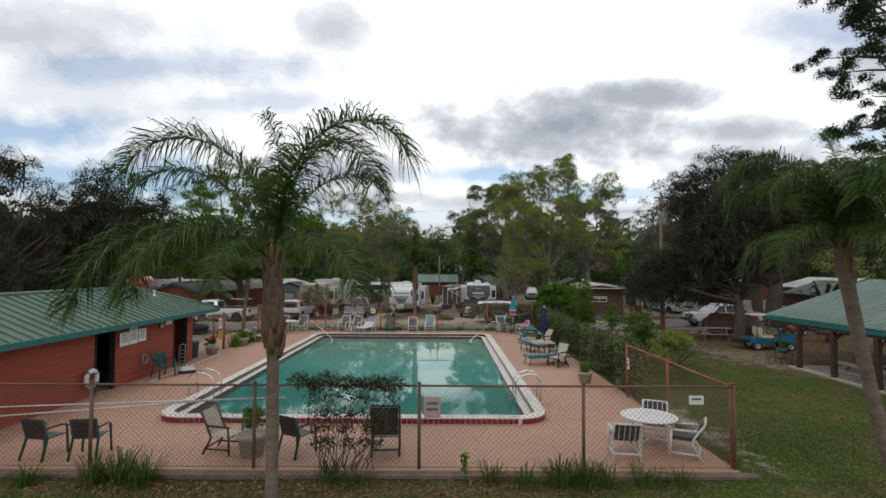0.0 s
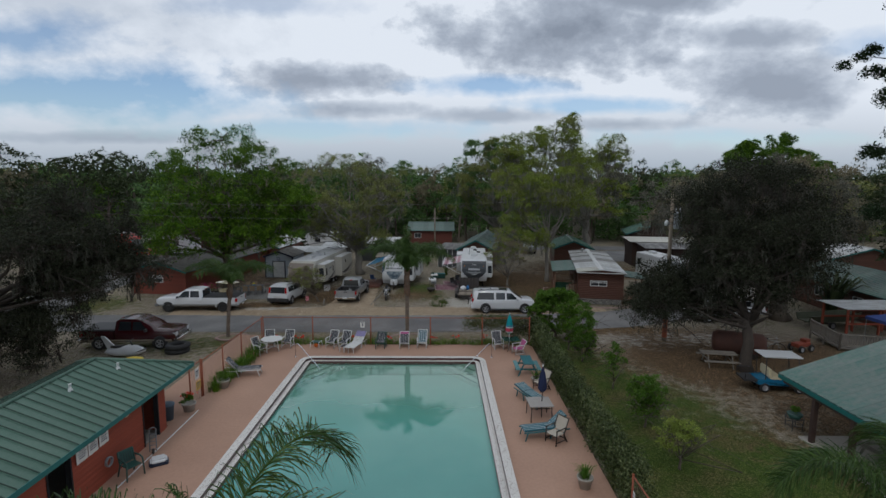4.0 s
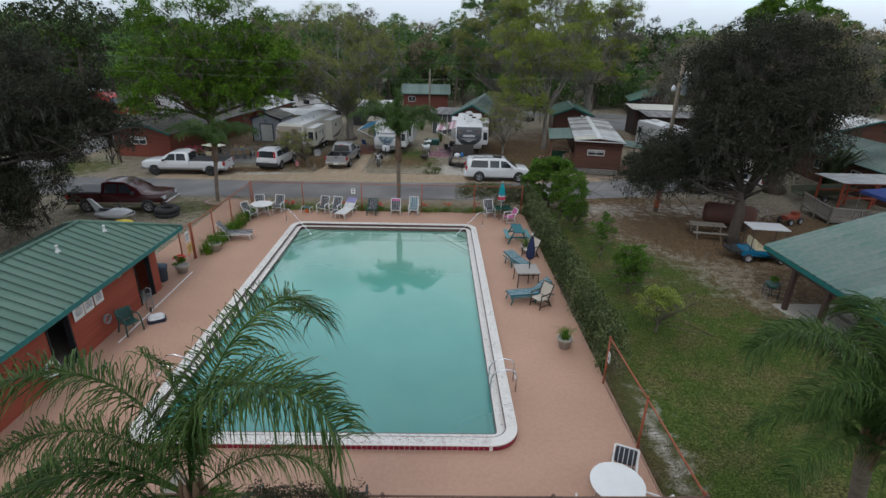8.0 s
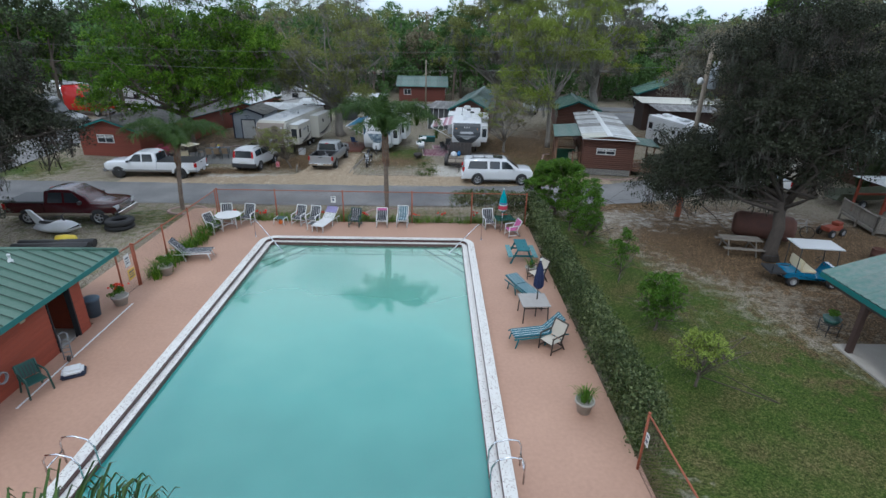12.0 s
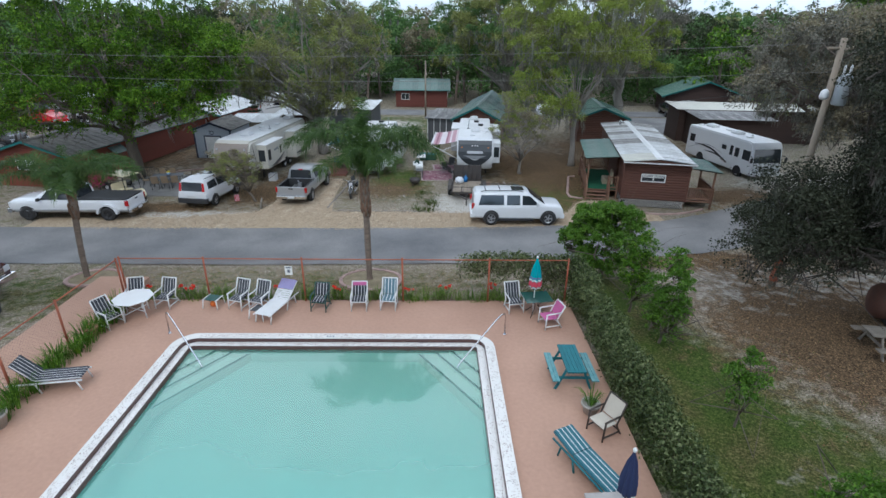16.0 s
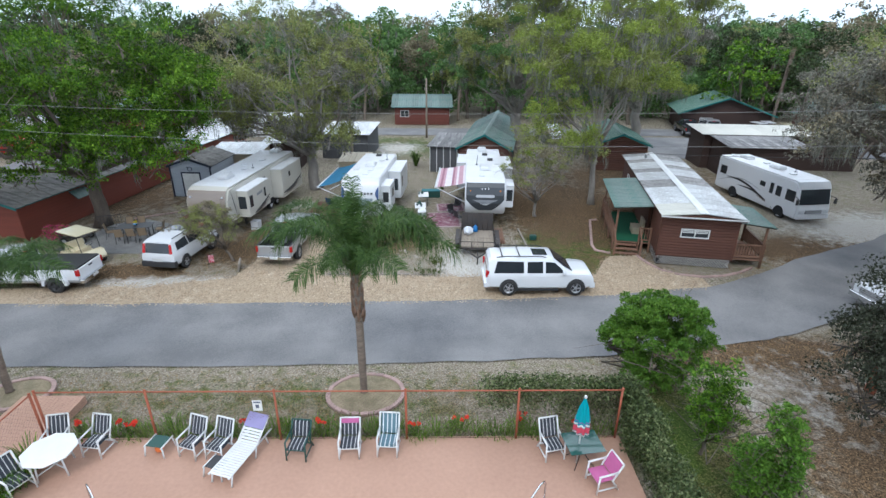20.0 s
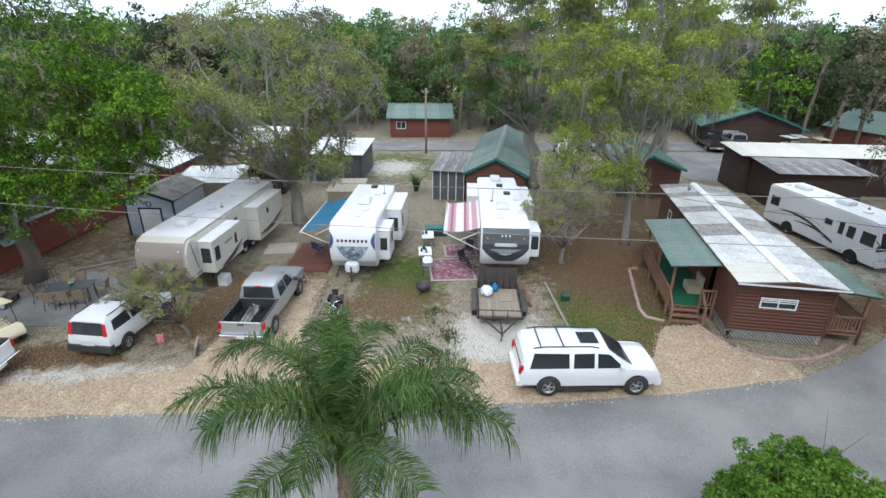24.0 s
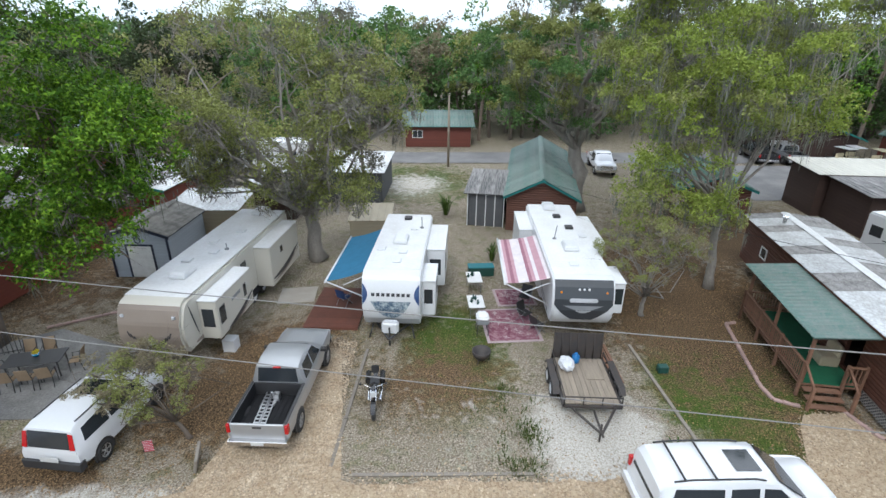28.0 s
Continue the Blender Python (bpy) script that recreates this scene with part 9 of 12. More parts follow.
utility_trailer()
M_TARP = mat("white_tarp", (0.66, 0.67, 0.68), (0.5, 0.51, 0.53), rough=0.7, scale=6)
bm = bm_new()
bmesh.ops.create_icosphere(bm, subdivisions=3, radius=1.0)
for v in bm.verts:
    n = noise.noise(v.co * 2.3)
    v.co = Vector((v.co.x * 0.28, v.co.y * 0.4, max(-0.16, v.co.z * 0.24))) * (1 + 0.25 * n)
solid("crumpled_tarp", bm, M_TARP, "crumpled white tarp bundle on the trailer deck", "tarp", m=pose(2.5, 51.2, 0.12))
bm = bm_new()
lathe(bm, [(0.13, 0), (0.15, 0.05), (0.15, 0.3), (0.06, 0.36), (0.06, 0.42)], 14)
solid("water_jug", bm, mat("blue_plastic", (0.02, 0.16, 0.42), rough=0.4), "small blue plastic jug on the trailer deck", "jug", m=pose(2.95, 51.55, -0.065))
for k in range(3):
    bm = bm_new()
    box(bm, -0.06, 0.06, -1.3, 1.3, 0, 0.06)
    solid("timber_plank", bm, M_WOOD_RAIL, "loose brown timber lying beside the trailer", "plank", "planks by the trailer", m=pose(4.45 + 0.14 * k, 52.2, -0.62 + 0.0 * k, 0, 0, 4 - 3 * k))


def motorcycle():
    ob = thing("motorcycle", "dark touring motorcycle with chrome engine on its stand", "motorcycle", m=pose(-4.78, 50.0, -0.62, 0, 0, -88))
    for x, r, w in ((0.82, 0.33, 0.12), (-0.78, 0.32, 0.15)):
        o = wheel(ob, x, 0.0, r, w, 1, M_CHROME, 7)
    bm = bm_new()
    tube(bm, [(0.82, 0.09, 0.33), (0.52, 0.09, 1.0)], 0.03, 8)
    tube(bm, [(0.82, -0.09, 0.33), (0.52, -0.09, 1.0)], 0.03, 8)
    part("fork", bm, M_CHROME, ob)
    bm = bm_new()
    loft(bm, [[Vector((x, s * w * math.cos(a), z + h * math.sin(a))) for a in [k * math.pi / 5 for k in range(10)] for s in (1,)] for x, w, z, h in ((0.5, 0.04, 0.86, 0.06), (0.42, 0.14, 0.84, 0.12), (0.15, 0.15, 0.82, 0.13), (-0.1, 0.08, 0.78, 0.08))])
    part("fuel_tank", bm, M_BLACKCAR, ob)
    bm = bm_new()
    box(bm, -0.18, 0.32, -0.16, 0.16, 0.28, 0.68)
    bevel(bm, 0.06, 2)
    part("engine", bm, M_CHROME, ob)
    bm = bm_new()
    box(bm, -0.62, -0.08, -0.17, 0.17, 0.66, 0.78)
    bevel(bm, 0.05, 2)
    part("seat", bm, M_PLASTIC, ob)
    bm = bm_new()
    box(bm, -0.78, -0.7, -0.14, 0.14, 0.78, 1.12)
    bevel(bm, 0.03, 2)
    part("backrest", bm, M_PLASTIC, ob)
    for s in (-1, 1):
        bm = bm_new()
        box(bm, -1.05, -0.45, s * 0.16, s * 0.36, 0.42, 0.72)
        bevel(bm, 0.05, 2)
        part("saddlebag", bm, M_BLACKCAR, ob)
        bm = bm_new()
        tube(bm, [(0.5, s * 0.05, 1.05), (0.42, s * 0.3, 1.12), (0.28, s * 0.43, 1.06)], 0.018, 6)
        part("handlebar", bm, M_CHROME, ob)
        bm = bm_new()
        tube(bm, [(0.3, s * 0.2, 0.35), (-0.4, s * 0.24, 0.28), (-1.1, s * 0.25, 0.3)], 0.04, 8)
        part("exhaust", bm, M_CHROME, ob)
        bm = bm_new()
        tube(bm, [(0.42, s * 0.43, 1.14), (0.4, s * 0.47, 1.2)], 0.04, 6)
        part("mirror", bm, M_PLASTIC, ob)
    bm = bm_new()
    lathe(bm, [(0.03, -0.1), (0.1, -0.03), (0.11, 0.05)], 12, pose(0.66, 0, 0.92, 0, 90, 0))
    part("headlamp", bm, M_HEAD, ob)
    for x, r in ((0.82, 0.37), (-0.78, 0.36)):
        bm = bm_new()
        prism(bm, [(x + r * math.cos(radians(a)), 0.33 + r * math.sin(radians(a))) for a in range(20, 161, 14)] + [(x + (r - 0.02) * math.cos(radians(a)), 0.33 + (r - 0.02) * math.sin(radians(a))) for a in range(160, 19, -14)], -0.08, 0.08)
        part("fender", bm, M_BLACKCAR, ob)
    bm = bm_new()
    tube(bm, [(0.0, 0.12, 0.3), (0.1, 0.34, 0.0)], 0.015, 6)
    part("side_stand", bm, M_CHROME, ob)


motorcycle()


def golf_cart(label, m, body, top, group=""):
    ob = thing("golf_cart", label, "golf cart", group, m)
    bm = bm_new()
    prism(bm, [(-1.15, 0.35), (1.15, 0.32), (1.22, 0.5), (1.05, 0.82), (0.78, 0.86), (0.62, 0.42), (0.1, 0.4), (0.05, 0.62), (-0.75, 0.66), (-1.15, 0.6)], -0.55, 0.55)
    bevel(bm, 0.04, 2, 0.5)
    smooth_part("body", bm, body, ob)
    for x0, x1, z0, z1 in ((-0.55, 0.05, 0.64, 0.78), (-0.62, -0.5, 0.74, 1.18)):
        bm = bm_new()
        box(bm, x0, x1, -0.5, 0.5, z0, z1)
        bevel(bm, 0.04, 2)
        part("seat", bm, M_CREAM, ob, "cream vinyl seat")
    bm = bm_new()
    box(bm, -0.95, 0.85, -0.58, 0.58, 1.78, 1.84)
    bevel(bm, 0.025, 2)
    part("roof", bm, top, ob)
    for x, xt in ((0.82, 0.66), (-0.78, -0.8)):
        for s in (-1, 1):
            bm = bm_new()
            tube(bm, [(x, s * 0.5, 0.62), (xt, s * 0.5, 1.79)], 0.02, 6)
            part("roof_post", bm, M_PLASTIC, ob)
    for x in (-0.8, 0.8):
        for s in (-1, 1):
            wheel(ob, x, s * 0.5, 0.23, 0.2, s)
    bm = bm_new()
    tube(bm, [(0.72, 0.22, 0.8), (0.42, 0.22, 1.05)], 0.015, 6)
    lathe(bm, [(0.15, -0.012), (0.17, 0), (0.15, 0.012)], 14, pose(0.42, 0.22, 1.05, 0, -50, 0), caps=False)
    part("steering_wheel", bm, M_PLASTIC, ob)
    bm = bm_new()
    box(bm, -1.75, -1.1, -0.5, 0.5, 0.5, 0.58)
    for s in (-1, 1):
        tube(bm, [(-1.72, s * 0.48, 0.58), (-1.72, s * 0.48, 0.95), (-1.1, s * 0.48, 0.95)], 0.02, 6)
    part("rear_deck", bm, M_PLASTIC, ob, "black rear cargo deck")
    return ob


golf_cart("cream golf cart with pale roof beside the white pickup", pose(-18.9, 48.3, -0.61, 0, 0, -25), M_CREAM, M_CREAM)
golf_cart("blue golf cart with white roof under the oak", pose(17.3, 27.6, -0.1, 0, 0, -8), M_BLUECAR, M_RVWHITE)
golf_cart("cream golf cart at the parking area", pose(43.8, 85.2, -0.75, 0, 0, -100), M_CREAM, M_CREAM, "golf carts by the lodge")
golf_cart("white golf cart at the parking area", pose(40.8, 86.2, -0.75, 0, 0, -80), M_RVWHITE, M_RVWHITE, "golf carts by the lodge")
golf_cart("black golf cart at the parking area", pose(42.3, 86.8, -0.75, 0, 0, -95), M_BLACKCAR, M_RVWHITE, "golf carts by the lodge")


def semi_tractor(label, m, body):
    ob = thing("truck_tractor", label, "truck", m=m)
    bm = bm_new()
    rings = []
    for x, zb, zt, w in ((-2.6, 0.7, 3.2, 1.1), (-2.4, 0.6, 3.55, 1.15), (-0.6, 0.6, 3.6, 1.15), (0.4, 0.6, 2.95, 1.12), (0.9, 0.6, 1.95, 1.1), (2.2, 0.6, 1.75, 1.05), (3.0, 0.6, 1.45, 0.98), (3.15, 0.65, 1.1, 0.9)):
        rings.append([Vector((x, s * w * k, z)) for s, k, z in ((1, 0.9, zb), (1, 1, zb + 0.2), (1, 1, zt - 0.35), (1, 0.85, zt), (-1, 0.85, zt), (-1, 1, zt - 0.35), (-1, 1, zb + 0.2), (-1, 0.9, zb))])
    loft(bm, rings)
    smooth_part("cab", bm, body, ob)
    slab(ob, "windscreen", [(0.93, 0.95, 2.0), (0.93, -0.95, 2.0), (0.46, -0.9, 2.85), (0.46, 0.9, 2.85)][::-1], M_GLASS)
    for s in (-1, 1):
        bm = bm_new()
        box(bm, -0.5, 0.35, s * 1.14, s * 1.165, 1.75, 2.4)
        part("side_window", bm, M_GLASS, ob)
        lamp_box(ob, "headlamp", 2.85, 3.15, s * 0.62, s * 0.92, 0.95, 1.2, M_HEAD)
        for x in (2.2, -3.4, -4.6):
            wheel(ob, x, s * 1.0, 0.5, 0.3, s)
        bm = bm_new()
        tube(bm, [(-2.8, s * 0.95, 0.8), (-2.8, s * 0.95, 3.6)], 0.08, 8)
        part("exhaust_stack", bm, M_CHROME, ob)
    bm = bm_new()
    box(bm, -5.2, -2.5, -0.45, 0.45, 0.75, 1.0)
    part("chassis", bm, M_PLASTIC, ob)
    lamp_box(ob, "bumper", 3.0, 3.3, -1.1, 1.1, 0.45, 0.85, M_CHROME)
    return ob


semi_tractor("red truck tractor parked beside the lane", pose(-43.0, 74.5, -0.7, 0, 0, -15), M_REDCAR)
semi_tractor("black truck tractor with flame decals beside the lane", pose(-39.4, 63.2, -0.68, 0, 0, -6), M_BLACKCAR)


def plain_camper(label, m, L, body, stripe):
    ob = thing("travel_trailer", label, "camper trailer", m=m)
    rv_body(ob, [(-L / 2, 0.55), (L / 2, 0.55), (L / 2 + 0.3, 1.2), (L / 2 + 0.2, 2.4), (L / 2 - 0.2, 3.05), (-L / 2 + 0.1, 3.05), (-L / 2, 2.9)], 2.5, body, 3.05, -L / 2 + 0.1, L / 2 - 0.25)
    roof_gear(ob, 3.06, [(0.5, 0)], [(-1.5, 0.2, False), (2.0, -0.2, False)])
    for s in (-1, 1):
        swoosh(ob, L / 2 - 0.2, 1.2, -L / 2 + 0.2, 1.5, 0.4, 0.25, 1.256, stripe, s)
        for x in (-L / 4, L / 4):
            rv_window(ob, x, 2.0, 0.9, 0.6, 1.25, s)
    trailer_wheels(ob, (-0.6, 0.3), 2.5)
    return ob


plain_camper("white camper trailer behind the red cabin", pose(-40.5, 79.5, -0.76, 0, 0, 165), 9.0, M_RVWHITE, M_DARKDECAL)
plain_camper("white camper trailer far down the lane", pose(-52.0, 84.0, -0.78, 0, 0, 150), 8.0, M_RVWHITE, M_GREYDECAL)
plain_camper("white camper trailer beside the far lane", pose(-17.0, 83.5, -0.76, 0, 0, 175), 7.5, M_RVWHITE, M_GREYDECAL)

# ---- fences ----
def chain_fence(name, label, pts, h, post_mat, wire_mat, cell=0.075, r=0.0032, z0=0.0, post_r=0.035):
    """Posts at pts, a top rail, a bottom wire and woven diagonal wires in each bay."""
    ob = thing(name, label, "fence", m=pose(pts[0][0], pts[0][1], z0))
    o = Vector((pts[0][0], pts[0][1], 0))
    P = [Vector((x, y, 0)) - o for x, y in pts]
    for p in P:
        bm = bm_new()
        tube(bm, [p + Vector((0, 0, -0.12)), p + Vector((0, 0, h + 0.02))], post_r, 8)
        lathe(bm, [(post_r + 0.008, h + 0.02), (post_r, h + 0.05), (0.005, h + 0.065)], 8, Matrix.Translation(p))
        part("post", bm, post_mat, ob)
    for a, b in zip(P, P[1:]):
        bm = bm_new()
        tube(bm, [a + Vector((0, 0, h - 0.02)), b + Vector((0, 0, h - 0.02))], 0.022, 8)
        part("top_rail", bm, post_mat, ob)
        d = b - a
        ln = d.length
        d = d.normalized()
        nrm = Vector((-d.y, d.x, 0)) * r
        hh = h - 0.06
        v, f = [], []

        def wire(p, q, rr=r):
            k = len(v)
            t = (q - p).normalized()
            s = t.cross(Vector((-d.y, d.x, 0))).normalized() * rr
            n2 = Vector((-d.y, d.x, 0)) * rr
            for c in (p, q):
                v.extend([c + s, c - s * 0.5 + n2 * 0.87, c - s * 0.5 - n2 * 0.87])
            for i in range(3):
                f.append((k + i, k + (i + 1) % 3, k + 3 + (i + 1) % 3, k + 3 + i))
        step = cell * 1.414
        n = int((ln + hh) / step)
        for i in range(1, n):
            s = i * step
            x0, zz0 = (s, 0.0) if s <= ln else (ln, s - ln)
            x1, zz1 = (0.0, s) if s <= hh else (s - hh, hh)
            wire(a + d * x0 + Vector((0, 0, 0.03 + zz0)), a + d * x1 + Vector((0, 0, 0.03 + zz1)))
            wire(a + d * (ln - x0) + Vector((0, 0, 0.03 + zz0)), a + d * (ln - x1) + Vector((0, 0, 0.03 + zz1)))
        wire(a + Vector((0, 0, 0.03)), b + Vector((0, 0, 0.03)), 0.008)
        part("wire_mesh", np_mesh("wire_mesh", np.array([tuple(c) for c in v]), np.array(f), wire_mat), None, ob)
    return ob


M_POSTGREY = mat("brown_grey_rusted_steel", (0.17, 0.085, 0.06), (0.11, 0.07, 0.055), rough=0.7, scale=5, fine=40)
chain_fence("chain_link_fence", "rusty chain-link fence along the near end of the deck", [(6.0, 11.05), (2.9, 11.03), (-0.47, 11.03), (-3.85, 11.03), (-7.2, 11.03), (-10.75, 11.03)], 1.7, M_POSTGREY, M_WIRE)
chain_fence("chain_link_fence", "orange-rusted chain-link fence beside the lawn", [(5.99, 11.13), (5.98, 14.1), (5.93, 16.95)], 1.68, M_RUST, M_WIRE)
chain_fence("chain_link_fence", "orange-rusted chain-link fence along the road end", [(-10.85, 34.15), (-7.75, 34.17), (-4.1, 34.17), (-0.35, 34.17), (2.92, 34.17), (5.9, 34.17)], 1.78, M_RUST, M_WIRE, 0.09)
chain_fence("chain_link_fence", "orange-rusted chain-link fence beside the flower bed", [(-10.92, 34.07), (-10.96, 30.9), (-11.03, 28.6), (-11.07, 26.4)], 1.75, M_RUST, M_WIRE, 0.09)
chain_fence("fence_gate", "rusty chain-link gate with hanging notices", [(-11.09, 26.3), (-11.13, 25.3)], 1.8, M_RUST, M_WIRE, 0.09)
flat_sign("gate_sign", 0.34, 0.5, M_PAPER, [(0, 0.1, 0.24, 0.06), (0, 0.0, 0.24, 0.04), (0, -0.1, 0.2, 0.04)], "white notice hung on the gate", pose(-11.02, 25.75, 1.35, 0, 0, 90))
flat_sign("gate_sign", 0.44, 0.42, M_YELLOW_SIGN, [(0, 0.1, 0.34, 0.06), (0, 0.0, 0.3, 0.04), (0, -0.1, 0.34, 0.04)], "yellow warning notice hung on the gate", pose(-11.02, 25.85, 0.75, 0, 0, 90))
flat_sign("fence_sign", 0.27, 0.36, M_PAPER, [(0, 0.12, 0.2, 0.05), (0, -0.02, 0.1, 0.12)], "white printed sign on the far fence", pose(-4.6, 34.10, 1.32, 0, 0, 0))
flat_sign("fence_sign", 0.16, 0.34, M_PAPER, [(0, 0.1, 0.1, 0.05), (0, -0.04, 0.1, 0.1)], "small white sign wired to the fence post", pose(5.905, 16.75, 1.1, 0, 0, -90))
flat_sign("fence_sign", 0.3, 0.18, M_PAPER, [(0, 0.02, 0.2, 0.04)], "small white sign on the lawn fence", pose(5.2, 11.0, 1.42, 0, 0, 0))
flat_sign("fence_sign", 0.34, 0.42, mat("faded_pink_sign", (0.5, 0.36, 0.36), rough=0.8), [(0, 0.08, 0.24, 0.05), (0, -0.04, 0.24, 0.05)], "faded pinkish sign on the near fence", pose(-0.2, 11.0, 1.25, 0, 0, 0))

# ---- pool fittings ----
for sx, x_out, x_in in ((-1, -8.2, -6.25), (1, 3.3, 1.5)):
    ob = thing("pool_handrail", "bent polished steel handrail at the pool steps", "handrail", "pool handrails", pose(x_out, 31.85, 0.0))
    bm = bm_new()
    dx, dy = x_in - x_out, 29.95 - 31.85
    tube(bm, [(0, 0, 0), (0, 0, 0.72), (dx * 0.03, dy * 0.03, 0.84), (dx * 0.1, dy * 0.1, 0.88), (dx * 0.2, dy * 0.2, 0.8), (dx * 0.9, dy * 0.9, 0.02), (dx, dy, -0.25)], 0.024, 10)
    part("rail", bm, M_STEEL, ob)
    bm = bm_new()
    lathe(bm, [(0.06, 0.0), (0.055, 0.02), (0.03, 0.03)], 12)
    part("flange", bm, M_STEEL, ob)
for x, side in ((2.5, 1), (-7.35, -1)):
    ob = thing("pool_ladder", "polished steel pool ladder with twin rails", "ladder", "pool ladders", pose(x, 16.75, 0.0))
    for y in (-0.28, 0.28):
        bm = bm_new()
        tube(bm, [(0.55 * side, y, 0.0), (0.55 * side, y, 0.62), (0.45 * side, y, 0.78), (0.2 * side, y, 0.82), (-0.1 * side, y, 0.72), (-0.22 * side, y, 0.5), (-0.24 * side, y, -0.9)], 0.022, 10)
        part("rail", bm, M_STEEL, ob)
    for k in range(3):
        bm = bm_new()
        box(bm, -0.29 * side - 0.04, -0.29 * side + 0.06, -0.28, 0.28, -0.35 - 0.25 * k, -0.32 - 0.25 * k)
        part("tread", bm, M_STEEL, ob)
    bm = bm_new()
    tube(bm, [(0.55 * side, -0.28, 0.38), (0.55 * side, 0.28, 0.38)], 0.018, 8)
    part("cross_bar", bm, M_STEEL, ob)

# loose chips in the coping and its tile edging, near end first
TILE = bm_new()
box(TILE, -0.066, 0.066, -0.004, 0.004, -0.066, 0.066)
TILE_ME = to_mesh("tile", TILE, M_REDTILE)


def edge_tiles():
    per = [(PX0 + 0.75 + 0.07 + k * 0.14, PY0, 0.0) for k in range(int((PX1 - PX0 - 1.5) / 0.14))]
    for cx, a0 in ((PX0 + 0.75, 180), (PX1 - 0.75, 270)):
        per += [(cx + 0.75 * math.cos(radians(a0 + 5 + 10 * k)), PY0 + 0.75 + 0.75 * math.sin(radians(a0 + 5 + 10 * k)), a0 + 5 + 10 * k + 90) for k in range(9)]
    for x, y, ang in per:
        o = part("edge_tile", TILE_ME, None, coping)
        m = pose(0, 0, 0, 0, 0, ang)
        o.matrix_basis = Matrix.Translation((x, y, 0.075)) @ m
    rng = np.random.default_rng(4)
    v, f = [], []
    for _ in range(7600):
        side = rng.integers(0, 4)
        low = rng.random() < 0.4
        o = rng.uniform(0.36, 0.55) if low else rng.uniform(0.03, 0.29)
        z = 0.0435 if low else 0.1735
        if side == 0:
            x, y = rng.uniform(PX0 + 0.75, PX1 - 0.75), PY0 + o
        elif side == 1:
            x, y = rng.uniform(PX0 + 0.75, PX1 - 0.75), PY1 - o
        elif side == 2:
            x, y = PX0 + o, rng.uniform(PY0 + 0.75, PY1 - 0.75)
        else:
            x, y = PX1 - o, rng.uniform(PY0 + 0.75, PY1 - 0.75)
        s, a = rng.uniform(0.008, 0.019), rng.uniform(0, 6.28)
        k = len(v)
        v += [(x + s * math.cos(a + q), y + s * math.sin(a + q) * 0.8, z) for q in (0, 1.57, 3.14, 4.71)]
        f.append((k, k + 1, k + 2, k + 3))
    o = part("chip_inlay", np_mesh("chip_inlay", v, f, M_SPECK), None, pool, "dark chips in the coping")
    o["kind"] = "stuff"


edge_tiles()
for x, y, rz in ((-2.6, PY1 - 0.2, 0), (-2.3, PY0 + 0.2, 0)):
    flat_sign("depth_mark", 0.36, 0.14, M_PAPER, [(-0.1, 0, 0.05, 0.08), (0.0, 0, 0.05, 0.08), (0.1, 0, 0.05, 0.08)], "white depth marker tile set in the coping", pose(x, y, 0.172, -90, 0, 0))

# a white painted line and pale patches on the deck
bm = bm_new()
box(bm, -0.03, 0.03, 0, 5.9, 0, 0.006)
solid("deck_line", bm, M_WHITE, "thin white painted line beside the bathhouse", "painted line", kind="structure", m=pose(-10.5, 18.9, 0.0, 0, 0, 0.6))


# ---- poolside furniture ----
def striped(name, c1, c2, freq, axis=0):
    m = bpy.data.materials.new(name)
    m.use_nodes = True
    t = m.node_tree
    b = t.nodes["Principled BSDF"]
    b.inputs["Roughness"].default_value = 0.9
    tc = t.nodes.new("ShaderNodeTexCoord")
    sp = t.nodes.new("ShaderNodeSeparateXYZ")
    t.links.new(tc.outputs["Object"], sp.inputs[0])
    mu = t.nodes.new("ShaderNodeMath")
    mu.operation = "MULTIPLY"
    mu.inputs[1].default_value = freq
    t.links.new(sp.outputs[axis], mu.inputs[0])
    fr = t.nodes.new("ShaderNodeMath")
    fr.operation = "FRACT"
    t.links.new(mu.outputs[0], fr.inputs[0])
    r = ramp(t, fr.outputs[0], [(0.0, c1), (0.42, c2), (0.55, tuple(x * 1.5 for x in c2)), (0.62, c1)])
    r.color_ramp.interpolation = "CONSTANT"
    n = t.nodes.new("ShaderNodeTexNoise")
    n.inputs["Scale"].default_value = 30
    t.links.new(tc.outputs["Object"], n.inputs["Vector"])
    hv = t.nodes.new("ShaderNodeHueSaturation")
    mr = t.nodes.new("ShaderNodeMapRange")
    mr.inputs["To Min"].default_value, mr.inputs["To Max"].default_value = 0.8, 1.15
    t.links.new(n.outputs[0], mr.inputs[0])
    t.links.new(mr.outputs[0], hv.inputs["Value"])
    t.links.new(r.outputs[0], hv.inputs["Color"])
    t.links.new(hv.outputs[0], b.inputs["Base Color"])
    return m


